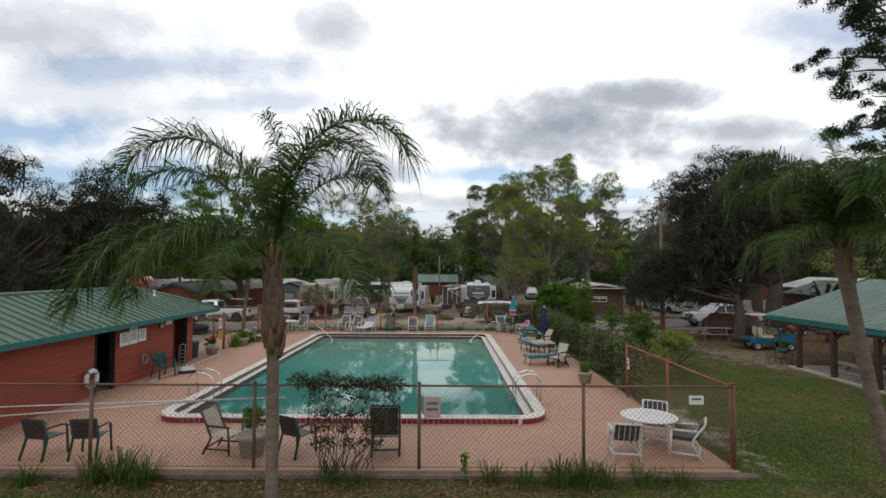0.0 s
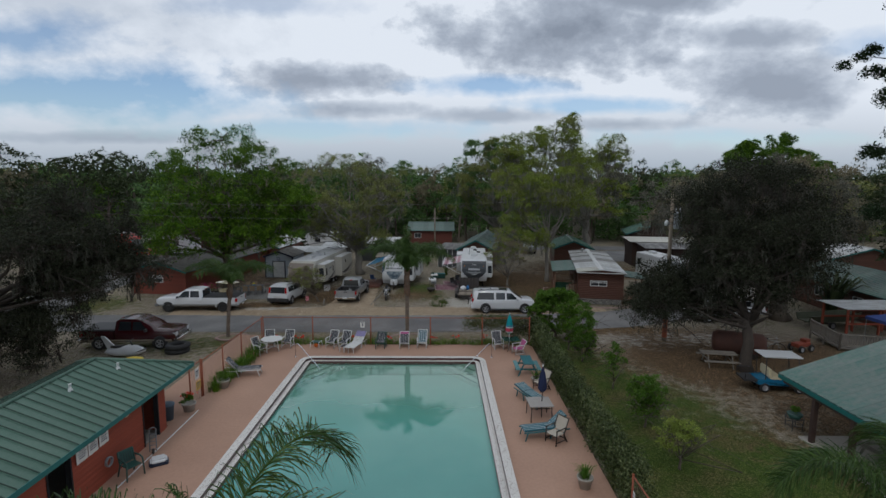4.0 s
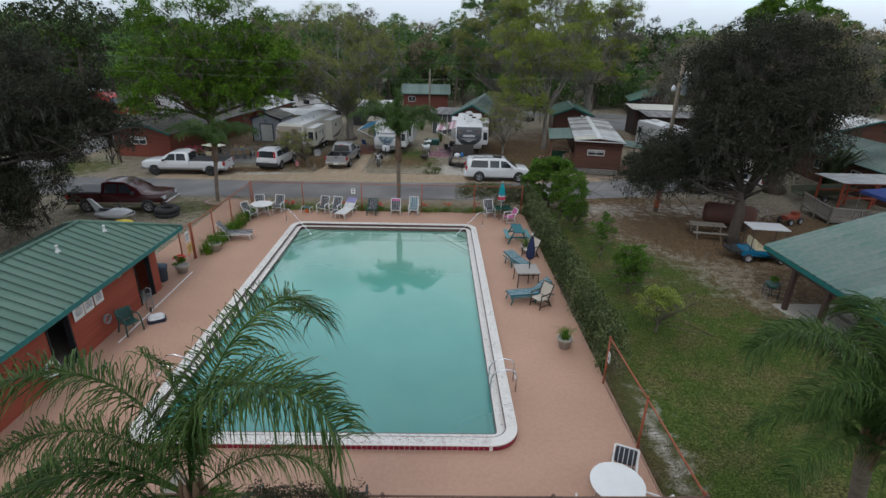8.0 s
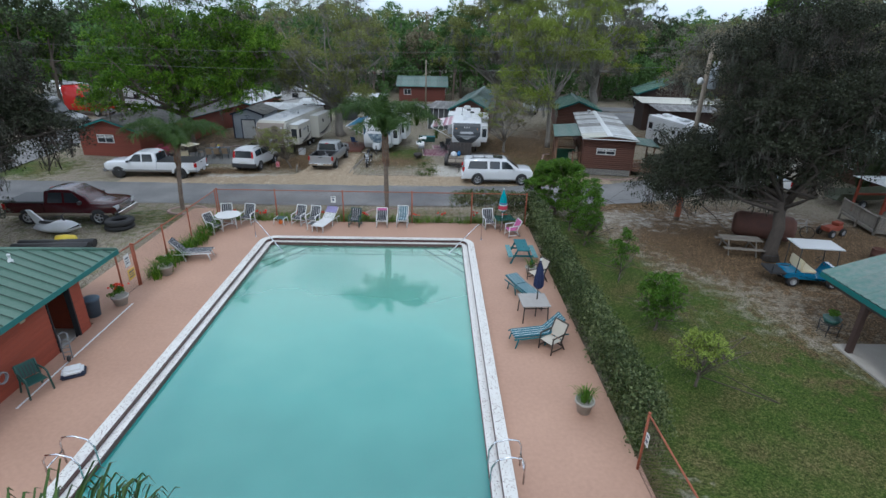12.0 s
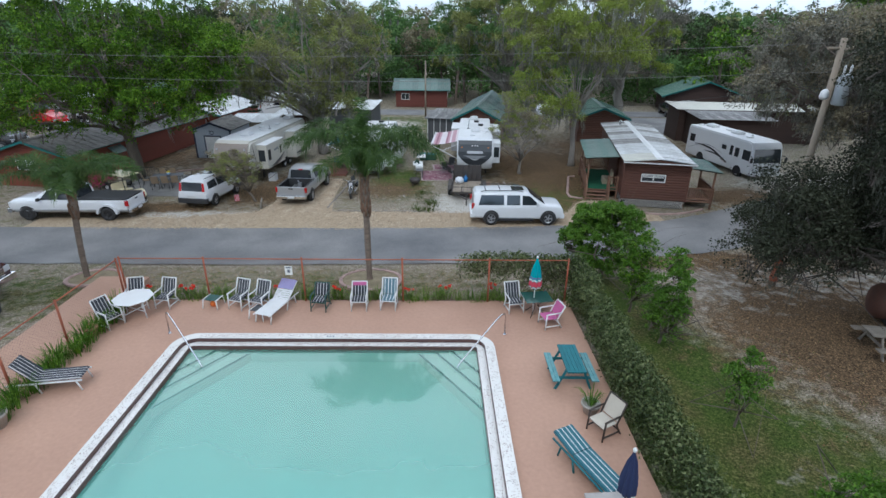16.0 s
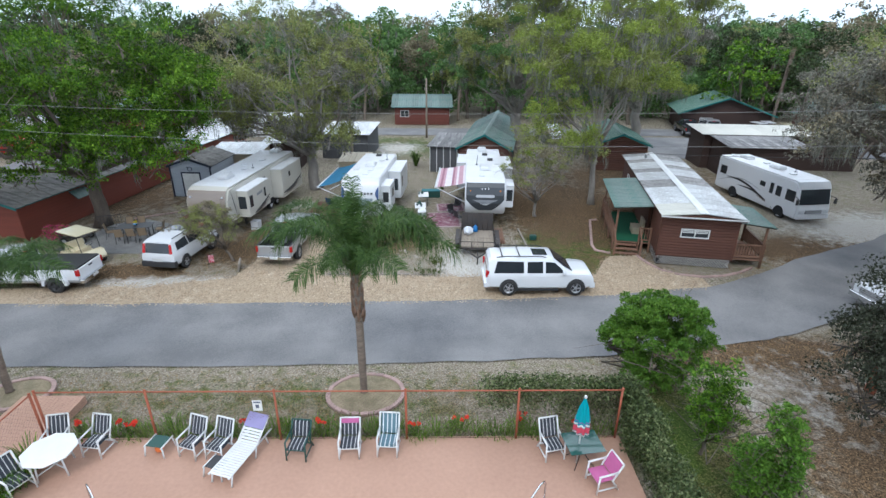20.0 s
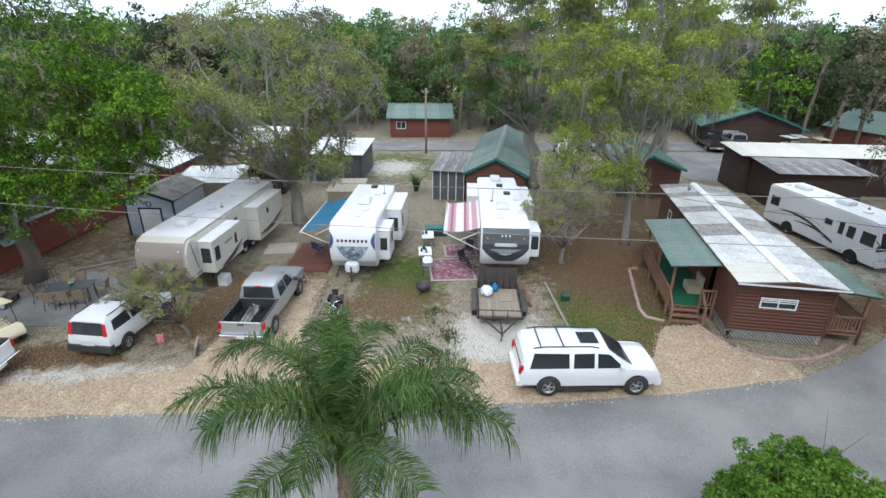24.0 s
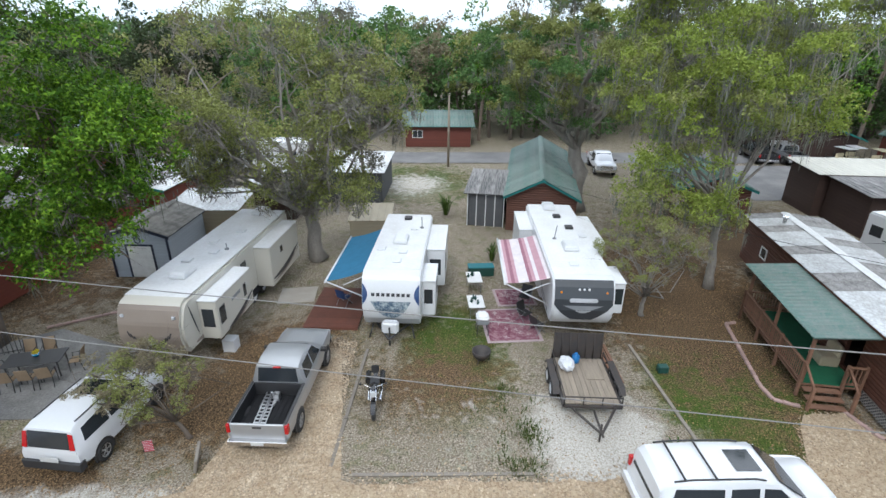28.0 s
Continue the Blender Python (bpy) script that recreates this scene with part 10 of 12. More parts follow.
M_STRIPE_DARK = striped("black_and_cream_stripe", (0.035, 0.04, 0.05), (0.42, 0.41, 0.40), 9)
M_STRIPE_TEAL = striped("teal_and_white_stripe", (0.03, 0.12, 0.15), (0.45, 0.46, 0.46), 8)
M_STRIPE_PALE = striped("blue_white_stripe", (0.10, 0.17, 0.20), (0.55, 0.57, 0.57), 8)
M_PVC = mat("white_plastic_pipe", (0.70, 0.70, 0.69), (0.62, 0.62, 0.60), rough=0.4)
M_GREENPLASTIC = mat("dark_green_plastic", (0.015, 0.06, 0.05), (0.02, 0.075, 0.06), rough=0.45)
M_TEALWOOD = mat("teal_painted_wood", (0.015, 0.15, 0.17), (0.01, 0.10, 0.12), rough=0.7, scale=4, fine=25, per=0.2)
M_PALETEAL = mat("worn_pale_teal_wood", (0.20, 0.33, 0.33), (0.05, 0.2, 0.22), rough=0.8, scale=5, fine=20)
M_BEIGE = mat("beige_sling_fabric", (0.50, 0.45, 0.37), (0.42, 0.38, 0.31), rough=0.9)
M_BRONZE = mat("bronze_metal_tube", (0.07, 0.055, 0.045), rough=0.5, metal=0.4)
M_PURPLE = mat("faded_purple_towel", (0.30, 0.27, 0.46), rough=0.95)
M_PINKCLOTH = mat("pink_sling", (0.48, 0.12, 0.28), rough=0.9)
M_NAVYCLOTH = mat("navy_umbrella_cloth", (0.012, 0.018, 0.06), (0.02, 0.03, 0.085), rough=0.9)
M_TEALCLOTH = mat("teal_umbrella_cloth", (0.01, 0.30, 0.34), (0.008, 0.24, 0.28), rough=0.9)
M_POT = mat("pale_concrete_pot", (0.42, 0.39, 0.34), (0.32, 0.30, 0.26), rough=0.9, scale=5, fine=30)
M_TERRACOTTA = mat("terracotta_pot", (0.40, 0.20, 0.13), (0.32, 0.15, 0.10), rough=0.9)
M_BIN = mat("slate_blue_bin", (0.07, 0.11, 0.15), (0.055, 0.085, 0.12), rough=0.6)
M_GREENGLASS = mat("green_glass_top", (0.03, 0.09, 0.075), rough=0.08, spec=0.8)
M_TABLETOP = mat("stone_look_table_top", (0.36, 0.33, 0.30), (0.27, 0.25, 0.23), rough=0.5, scale=5)


def chair_parts(ob, frame, fabric, tall=0.92, cushion=True, top_bar=None, w=0.56):
    """A pipe-framed armchair facing local -y."""
    h, d = 0.40, 0.5
    r = 0.024
    for s in (-1, 1):
        x = s * w / 2
        bm = bm_new()
        tube(bm, [(x, -0.28, 0.0), (x, -0.24, 0.6)], r, 8)
        part("front_leg", bm, frame, ob)
        bm = bm_new()
        tube(bm, [(x, 0.36, 0.0), (x, 0.16, 0.36), (x, 0.2, 0.46), (x, 0.42, tall)], r, 8)
        part("back_leg", bm, frame, ob)
        bm = bm_new()
        tube(bm, [(x, -0.27, 0.6), (x, 0.27, 0.62)], r * 1.1, 8)
        part("arm", bm, frame, ob)
        bm = bm_new()
        tube(bm, [(x, -0.27, 0.12), (x, 0.28, 0.12)], r * 0.9, 8)
        part("side_bar", bm, frame, ob)
    for y, z in ((0.42, tall), (-0.25, h - 0.03), (0.3, 0.14)):
        bm = bm_new()
        tube(bm, [(-w / 2, y, z), (w / 2, y, z)], r, 8)
        part("cross_bar", bm, frame, ob)
    t = 0.07 if cushion else 0.015
    a = w / 2 - 0.03
    bm = bm_new()
    box(bm, -a, a, -0.28, 0.2, h - 0.02, h - 0.02 + t)
    if cushion:
        bevel(bm, 0.03, 2)
    part("seat", bm, fabric, ob)
    bm = bm_new()
    m = pose(0, 0.2, h + 0.04, -23, 0, 0)
    box(bm, -a, a, 0.0, t, 0.0, (tall - h) * 1.0, m)
    if cushion:
        bevel(bm, 0.03, 2)
    part("backrest", bm, fabric, ob)
    if top_bar:
        bm = bm_new()
        box(bm, -a, a, -0.006, t + 0.006, (tall - h) * 0.72, (tall - h) * 0.98, m)
        part("headrest", bm, top_bar, ob)


def copies(make, name, label, spots, group, category="chair"):
    """Build one and copy it to the other places."""
    first = thing(name, label, category, group, spots[0])
    make(first)
    for m in spots[1:]:
        copy_thing(first, m)
    return first


copies(lambda o: chair_parts(o, M_PVC, M_STRIPE_DARK, 0.8), "patio_chair", "white pipe-framed chair with black striped cushions", [pose(4.0, 11.8, 0, 0, 0, 172), pose(5.35, 11.85, 0, 0, 0, -118), pose(5.15, 12.95, 0, 0, 0, -24)], "chairs round the white table")
copies(lambda o: chair_parts(o, M_PVC, M_STRIPE_DARK, 0.98), "patio_chair", "white pipe-framed chair with striped cushions on the deck", [pose(-10.45, 32.35, 0, 0, 0, 65), pose(-10.35, 33.75, 0, 0, 0, 10), pose(-9.2, 33.75, 0, 0, 0, -8), pose(-6.45, 33.7, 0, 0, 0, -18), pose(-5.65, 33.6, 0, 0, 0, -18), pose(3.85, 33.55, 0, 0, 0, 12)], "striped chairs by the far fence")
o = thing("patio_chair", "white pipe-framed chair with pink top and striped seat", "chair", "striped chairs by the far fence", pose(-1.95, 33.65, 0, 0, 0, 2))
chair_parts(o, M_PVC, M_STRIPE_DARK, 0.9, top_bar=M_PINKCLOTH)
o = thing("patio_chair", "white chair with loose pale blue striped cushion", "chair", "striped chairs by the far fence", pose(-0.85, 33.72, 0, 0, 0, -4))
chair_parts(o, M_PVC, M_STRIPE_PALE, 1.02)
o = thing("patio_chair", "green plastic armchair with striped cushion", "chair", "striped chairs by the far fence", pose(-3.4, 33.6, 0, 0, 0, -6))
chair_parts(o, M_GREENPLASTIC, M_STRIPE_DARK, 0.88)
o = thing("patio_chair", "white pipe-framed chair with worn pink sling", "chair", "", pose(4.95, 32.45, 0, 0, 0, -75))
chair_parts(o, M_PVC, M_PINKCLOTH, 0.85, cushion=False)
copies(lambda o: chair_parts(o, M_BRONZE, M_BEIGE, 0.95, cushion=False), "sling_chair", "bronze metal chair with beige sling seat", [pose(-4.85, 12.0, 0, 0, 0, 80), pose(4.85, 22.05, 0, 0, 0, -55), pose(5.3, 27.2, 0, 0, 0, -62)], "beige sling chairs")


def monobloc(o):
    """A one-piece plastic armchair facing local -y."""
    M = M_GREENPLASTIC
    bm = bm_new()
    box(bm, -0.24, 0.24, -0.26, 0.2, 0.41, 0.44)
    bevel(bm, 0.012, 1)
    part("seat", bm, M, o)
    m = pose(0, 0.2, 0.43, -16, 0, 0)
    for k in range(6):
        bm = bm_new()
        x = -0.2 + k * 0.08
        box(bm, x - 0.026, x + 0.026, 0, 0.015, 0.02, 0.4, m)
        part("back_slat", bm, M, o)
    bm = bm_new()
    box(bm, -0.26, 0.26, -0.005, 0.02, 0.38, 0.47, m)
    bevel(bm, 0.01, 1)
    part("back_top", bm, M, o)
    bm = bm_new()
    box(bm, -0.23, 0.23, 0.018, 0.03, 0.03, 0.42, m)
    bevel(bm, 0.005, 1)
    part("back_pad", bm, M_PLASTIC, o, "black mesh back pad")
    for s in (-1, 1):
        bm = bm_new()
        tube(bm, [(s * 0.3, -0.27, 0.0), (s * 0.27, -0.25, 0.62), (s * 0.28, -0.1, 0.66), (s * 0.26, 0.24, 0.66)], 0.026, 6)
        part("arm", bm, M, o)
        bm = bm_new()
        tube(bm, [(s * 0.27, 0.34, 0.0), (s * 0.25, 0.2, 0.45), (s * 0.25, 0.32, 0.86)], 0.028, 6)
        part("back_leg", bm, M, o)


copies(monobloc, "plastic_chair", "dark green moulded plastic armchair", [pose(-8.6, 11.65, 0, 0, 0, 172), pose(-7.65, 11.7, 0, 0, 0, 188), pose(-10.45, 19.65, 0, 0, 0, 60), pose(-3.2, 11.9, 0, 0, 0, 150)], "green plastic chairs")


def chaise(o, frame, fabric, back=38, slats=False, L=1.95, w=0.62, towel=False):
    """A lounger with its head at local +y."""
    z = 0.34
    for s in (-1, 1):
        x = s * w / 2
        bm = bm_new()
        tube(bm, [(x, -L * 0.5, z), (x, L * 0.5, z)], 0.026, 8)
        part("side_rail", bm, frame, o)
        for y in (-L * 0.42, L * 0.12):
            bm = bm_new()
            tube(bm, [(x, y - 0.1, 0.0), (x, y, z), ], 0.024, 8)
            part("leg", bm, frame, o)
        bm = bm_new()
        tube(bm, [(x, L * 0.38, 0.0), (x, L * 0.34, z)], 0.024, 8)
        part("leg", bm, frame, o)
    hinge = L * 0.14
    mb = pose(0, hinge, z + 0.02, back, 0, 0)
    if slats:
        me_f = None
        for k in range(15):
            bm = bm_new()
            y = -L * 0.49 + k * (hinge + L * 0.49) / 15
            box(bm, -w / 2, w / 2, y, y + 0.062, z + 0.015, z + 0.03)
            part("strap", bm, fabric, o)
        for k in range(9):
            bm = bm_new()
            box(bm, -w / 2, w / 2, k * 0.085, k * 0.085 + 0.062, 0, 0.014, mb)
            part("strap", bm, fabric, o)
        for s in (-1, 1):
            bm = bm_new()
            tube(bm, [mb @ Vector((s * w / 2, 0, 0)), mb @ Vector((s * w / 2, 0.8, 0))], 0.024, 8)
            part("back_rail", bm, frame, o)
    else:
        bm = bm_new()
        box(bm, -w / 2 + 0.02, w / 2 - 0.02, -L * 0.49, hinge, z + 0.02, z + 0.09)
        bevel(bm, 0.025, 2)
        part("mattress", bm, fabric, o)
        bm = bm_new()
        box(bm, -w / 2 + 0.02, w / 2 - 0.02, 0.0, 0.78, 0.0, 0.07, mb)
        bevel(bm, 0.025, 2)
        part("back_cushion", bm, fabric, o)
    if towel:
        bm = bm_new()
        box(bm, -w / 2 - 0.01, w / 2 + 0.01, 0.42, 0.84, 0.018, 0.036, mb)
        part("towel", bm, M_PURPLE, o, "faded purple towel over the headrest")


o = thing("sun_lounger", "white strap lounger with faded purple headrest", "lounger", m=pose(-4.95, 33.4, 0, 0, 0, -17))
chaise(o, M_PVC, M_PVC, 35, True, towel=True)
o = thing("sun_lounger", "white lounger with dark grey cushion and raised back", "lounger", m=pose(-10.2, 29.0, 0, 0, 0, 99))
chaise(o, M_PVC, M_STRIPE_DARK, 50)
o = thing("sun_lounger", "teal wooden lounger with striped cushion beside the hedge", "lounger", m=pose(4.5, 22.55, 0, 0, 0, -78))
chaise(o, M_TEALWOOD, M_STRIPE_TEAL, 42)
o = thing("sun_lounger", "teal wooden lounger with grey striped cushion", "lounger", m=pose(4.55, 25.85, 0, 0, 0, 25))
chaise(o, M_TEALWOOD, M_STRIPE_TEAL, 8)
o = thing("sun_lounger", "black folding lounge chair with high back", "lounger", m=pose(-1.25, 12.0, 0, 0, 0, 184))
chair_parts(o, M_PLASTIC, M_PLASTIC, 1.12, cushion=False, w=0.6)
# footrest and stool
for m, label in ((pose(-5.45, 32.95, 0, 0, 0, -18), "white-framed footrest with black sling"), (pose(-7.45, 33.75, 0, 0, 0, -10), "white-framed stool with dark green sling")):
    o = thing("footstool", label, "stool", m=m)
    for sx in (-1, 1):
        for sy in (-1, 1):
            bm = bm_new()
            tube(bm, [(sx * 0.3, sy * 0.26, 0), (sx * 0.26, sy * 0.22, 0.34)], 0.022, 8)
            part("leg", bm, M_PVC, o)
        bm = bm_new()
        tube(bm, [(sx * 0.26, -0.26, 0.34), (sx * 0.26, 0.26, 0.34)], 0.022, 8)
        part("rail", bm, M_PVC, o)
    bm = bm_new()
    box(bm, -0.25, 0.25, -0.22, 0.22, 0.335, 0.35)
    part("sling", bm, M_PLASTIC if "foot" in label else M_GREENPLASTIC, o)
bm = bm_new()
bmesh.ops.create_uvsphere(bm, u_segments=14, v_segments=8, radius=0.12)
solid("beach_ball", bm, mat("orange_ball", (0.78, 0.20, 0.02), (0.62, 0.13, 0.02), rough=0.4, scale=5), "small orange ball under the stool", "ball", m=pose(-7.45, 33.72, 0.12))


def round_table(o, r, h, sides, top_mat, leg_mat, pedestal=False):
    bm = bm_new()
    lathe(bm, [(r - 0.02, h - 0.035), (r, h - 0.02), (r, h - 0.005), (r - 0.015, h)], sides)
    for f in bm.faces:
        f.smooth = False
    part("tabletop", bm, top_mat, o)
    for k in range(4):
        a = radians(45 + 90 * k)
        bm = bm_new()
        tube(bm, [(r * 0.72 * math.cos(a), r * 0.72 * math.sin(a), 0), (r * 0.6 * math.cos(a), r * 0.6 * math.sin(a), h - 0.03)], 0.024, 8)
        part("leg", bm, leg_mat, o)
    for k in range(2):
        a = radians(45 + 90 * k)
        bm = bm_new()
        tube(bm, [(r * 0.68 * math.cos(a), r * 0.68 * math.sin(a), 0.22 + 0.03 * k), (-r * 0.68 * math.cos(a), -r * 0.68 * math.sin(a), 0.22 + 0.03 * k)], 0.02, 8)
        part("stretcher", bm, leg_mat, o)


o = thing("patio_table", "white round plastic table on pipe legs", "table", m=pose(4.75, 12.3, 0))
round_table(o, 0.62, 0.74, 28, M_PVC, M_PVC)
o = thing("patio_table", "white octagonal table on pipe legs", "table", m=pose(-9.95, 33.05, 0, 0, 0, 22))
round_table(o, 0.68, 0.74, 8, M_PVC, M_PVC)
o = thing("patio_table", "green glass table on thin curled metal legs", "table", m=pose(4.62, 33.25, 0, 0, 0, 8))
bm = bm_new()
box(bm, -0.5, 0.5, -0.42, 0.42, 0.70, 0.715)
part("tabletop", bm, M_GREENGLASS, o)
for k in range(4):
    a = radians(45 + 90 * k)
    bm = bm_new()
    tube(bm, [(0.42 * math.cos(a), 0.42 * math.sin(a), 0.0), (0.12 * math.cos(a), 0.12 * math.sin(a), 0.3), (0.1 * math.cos(a), 0.1 * math.sin(a), 0.45), (0.4 * math.cos(a), 0.36 * math.sin(a), 0.7)], 0.014, 6)
    part("leg", bm, M_BRONZE, o)
o = thing("patio_table", "square stone-look table with bronze legs", "table", m=pose(4.6, 24.15, 0, 0, 0, 3))
bm = bm_new()
box(bm, -0.52, 0.52, -0.52, 0.52, 0.69, 0.73)
bevel(bm, 0.012, 1)
part("tabletop", bm, M_TABLETOP, o)
for sx in (-1, 1):
    for sy in (-1, 1):
        bm = bm_new()
        tube(bm, [(sx * 0.46, sy * 0.46, 0), (sx * 0.43, sy * 0.43, 0.69)], 0.022, 6)
        part("leg", bm, M_BRONZE, o)
bm = bm_new()
for s in (-1, 1):
    box(bm, -0.45, 0.45, s * 0.45 - 0.012, s * 0.45 + 0.012, 0.6, 0.63)
    box(bm, s * 0.45 - 0.012, s * 0.45 + 0.012, -0.45, 0.45, 0.6, 0.63)
part("apron", bm, M_BRONZE, o)


def closed_umbrella(o, h, z0, cloth, pole, rmax, bands=()):
    bm = bm_new()
    tube(bm, [(0, 0, 0), (0, 0, h)], 0.022, 8)
    part("pole", bm, pole, o)
    prof = [(z0, 0.16), (z0 + 0.12, 0.8), (z0 + (h - z0) * 0.4, 0.75), (z0 + (h - z0) * 0.75, 0.45), (h - 0.05, 0.12), (h + 0.02, 0.1)]
    zs = [z0 + (h + 0.02 - z0) * k / 15 for k in range(16)]
    def ring_at(z, grow=0.0):
        q = float(np.interp(z, [p[0] for p in prof], [p[1] for p in prof])) * rmax + grow
        return [Vector((q * (1 + 0.22 * math.cos(8 * a)) * math.cos(a), q * (1 + 0.22 * math.cos(8 * a)) * math.sin(a), z)) for a in [2 * math.pi * k / 40 for k in range(40)]]
    bm = bm_new()
    loft(bm, [ring_at(z) for z in zs])
    can = part("canopy", bm, cloth, o)
    for f0, f1, m in bands:
        bm = bm_new()
        loft(bm, [ring_at(z0 + (h - z0) * (f0 + (f1 - f0) * k / 3), 0.006) for k in range(4)], caps=False)
        part("band", bm, m, can)
    bm = bm_new()
    lathe(bm, [(0.03, h), (0.045, h + 0.04), (0.02, h + 0.09)], 10)
    part("finial", bm, M_PVC, o)


o = thing("closed_umbrella", "closed navy patio umbrella standing through the table", "umbrella", m=pose(4.72, 24.2, 0))
closed_umbrella(o, 2.3, 1.15, M_NAVYCLOTH, M_BRONZE, 0.2)
o = thing("closed_umbrella", "closed teal umbrella with pink and white bands", "umbrella", m=pose(4.5, 33.2, 0))
closed_umbrella(o, 2.28, 1.05, M_TEALCLOTH, M_PVC, 0.24, [(0.14, 0.3, mat("pink_band_cloth", (0.55, 0.06, 0.10), rough=0.9)), (0.32, 0.36, M_PAPER), (0.08, 0.12, M_PAPER), (0.4, 0.43, mat("purple_band_cloth", (0.2, 0.15, 0.35), rough=0.9))])
picnic_table_parts("picnic_table", "teal painted wooden picnic table beside the hedge", pose(4.95, 29.42, 0, 0, 0, 90) @ Matrix.Diagonal((0.88, 0.78, 1.0, 1)), M_TEALWOOD, 1.6, M_PALETEAL)


def blades(rng, n, h, spread, width=0.02, lean=0.7):
    """A tuft of arching strap leaves; vertices and quads."""
    v, f = [], []
    for _ in range(n):
        a, r = rng.uniform(0, 6.28), spread * rng.random() * 0.35
        ln, out = h * rng.uniform(0.6, 1.2), lean * rng.uniform(0.3, 1.2)
        b = np.array([r * math.cos(a), r * math.sin(a), 0])
        d = np.array([math.cos(a), math.sin(a), 0])
        s = np.array([-math.sin(a), math.cos(a), 0]) * width
        pts = [b, b + d * ln * out * 0.3 + np.array([0, 0, ln * 0.55]), b + d * ln * out * 0.75 + np.array([0, 0, ln * 0.8]), b + d * ln * out * 1.15 + np.array([0, 0, ln * 0.7])]
        for i, (p, q) in enumerate(zip(pts, pts[1:])):
            w0, w1 = 1 - 0.25 * i, 1 - 0.25 * (i + 1) - (0.2 if i == 2 else 0)
            k = len(v)
            v += [p - s * w0, p + s * w0, q + s * w1, q - s * w1]
            f.append((k, k + 1, k + 2, k + 3))
    return np.array(v), np.array(f)


def pot(o, r, h, material, soil=True):
    bm = bm_new()
    lathe(bm, [(r * 0.68, 0), (r * 0.9, h * 0.8), (r * 1.02, h * 0.82), (r * 1.02, h), (r * 0.9, h), (r * 0.86, h * 0.9), (0.01, h * 0.88)], 18)
    part("pot", bm, material, o)


def potted(label, m, r, h, plant_mat, blade_n, blade_h, pot_mat, red=False, leafy=False, seed=0):
    rng = np.random.default_rng(seed)
    o = thing("potted_plant", label, "potted plant", m=m)
    pot(o, r, h, pot_mat)
    if leafy:
        c = np.array([(rng.normal(0, r * 0.4), rng.normal(0, r * 0.4), h + blade_h * rng.uniform(0.15, 0.8)) for _ in range(12)])
        v, f = leaf_cards(rng, c, np.full(12, r * 0.4), 420, 0.05)
    else:
        v, f = blades(rng, blade_n, blade_h, r * 1.6, 0.016)
        v[:, 2] += h * 0.9
    part("foliage", np_mesh("foliage", v, f, plant_mat), None, o)
    if red:
        c = np.array([(rng.normal(0, r * 0.6), rng.normal(0, r * 0.6), h + blade_h * rng.uniform(0.75, 1.15)) for _ in range(12)])
        v, f = leaf_cards(rng, c, np.full(len(c), 0.05), 130, 0.035)
        tagged(part("flower_head", np_mesh("flower_head", v, f, PETAL_RED), None, o), "small red flowers", kind="stuff")
    return o


potted("pale pot with green strap leaves by the hedge", pose(5.15, 19.0, 0), 0.27, 0.4, LEAF_BRIGHT, 90, 0.45, M_POT, False, seed=1)
potted("pale pot with red-flowered plant by the gate", pose(-10.95, 24.75, 0), 0.3, 0.38, LEAF_BRIGHT, 0, 0.4, M_POT, True, True, 2)
potted("pale pot with leafy green plant by the fence", pose(-10.5, 27.35, 0), 0.3, 0.42, LEAF_BRIGHT, 0, 0.45, M_POT, False, True, 3)
potted("large grey ribbed pot with a small shrub near the fence", pose(-4.15, 11.75, 0), 0.34, 0.48, LEAF_GREEN, 0, 0.55, M_POT, False, True, 4)
potted("pale pot with broad-leaved plant beside the picnic table", pose(5.18, 27.95, 0), 0.26, 0.32, LEAF_BRIGHT, 46, 0.45, M_POT, False, False, 5)
potted("terracotta pot beside the flower bed", pose(-10.75, 31.7, 0), 0.24, 0.34, LEAF_GREEN, 20, 0.25, M_TERRACOTTA, seed=6)
o = thing("waste_bin", "slate blue plastic waste bin with lid", "waste bin", m=pose(-11.45, 23.9, 0))
bm = bm_new()
lathe(bm, [(0.22, 0), (0.27, 0.62), (0.29, 0.63), (0.29, 0.67)], 18)
part("barrel", bm, M_BIN, o)
bm = bm_new()
lathe(bm, [(0.3, 0.671), (0.3, 0.7), (0.22, 0.74), (0.02, 0.75)], 18)
part("lid", bm, M_BIN, o)
o = thing("pool_cleaner", "white and black robot pool cleaner on the deck", "pool cleaner", m=pose(-9.95, 20.45, 0, 0, 0, 30))
bm = bm_new()
box(bm, -0.28, 0.28, -0.22, 0.22, 0.05, 0.24)
bevel(bm, 0.07, 3)
part("shell", bm, M_RVWHITE, o)
bm = bm_new()
box(bm, -0.32, 0.32, -0.26, 0.26, 0.0, 0.1)
bevel(bm, 0.04, 2)
part("base", bm, M_NAVY, o)
o = thing("cleaning_cart", "small grey hand cart with hose by the bathhouse door", "cart", m=pose(-10.6, 21.05, 0, 0, 0, 20))
bm = bm_new()
tube(bm, [(0, 0, 0.1), (0, 0.1, 0.95), (0.12, 0.12, 1.0)], 0.02, 6)
tube(bm, [(0.22, 0, 0.1), (0.22, 0.1, 0.95), (0.12, 0.12, 1.0)], 0.02, 6)
for k in range(5):
    tube(bm, [(0, 0.015 * k, 0.2 + 0.14 * k), (0.22, 0.015 * k, 0.2 + 0.14 * k)], 0.014, 5)
part("frame", bm, M_GREYDECAL, o)
bm = bm_new()
lathe(bm, [(0.09, -0.03), (0.11, 0), (0.09, 0.03)], 12, pose(0.11, 0, 0.11, 0, 90, 0))
part("wheels", bm, M_TYRE, o)
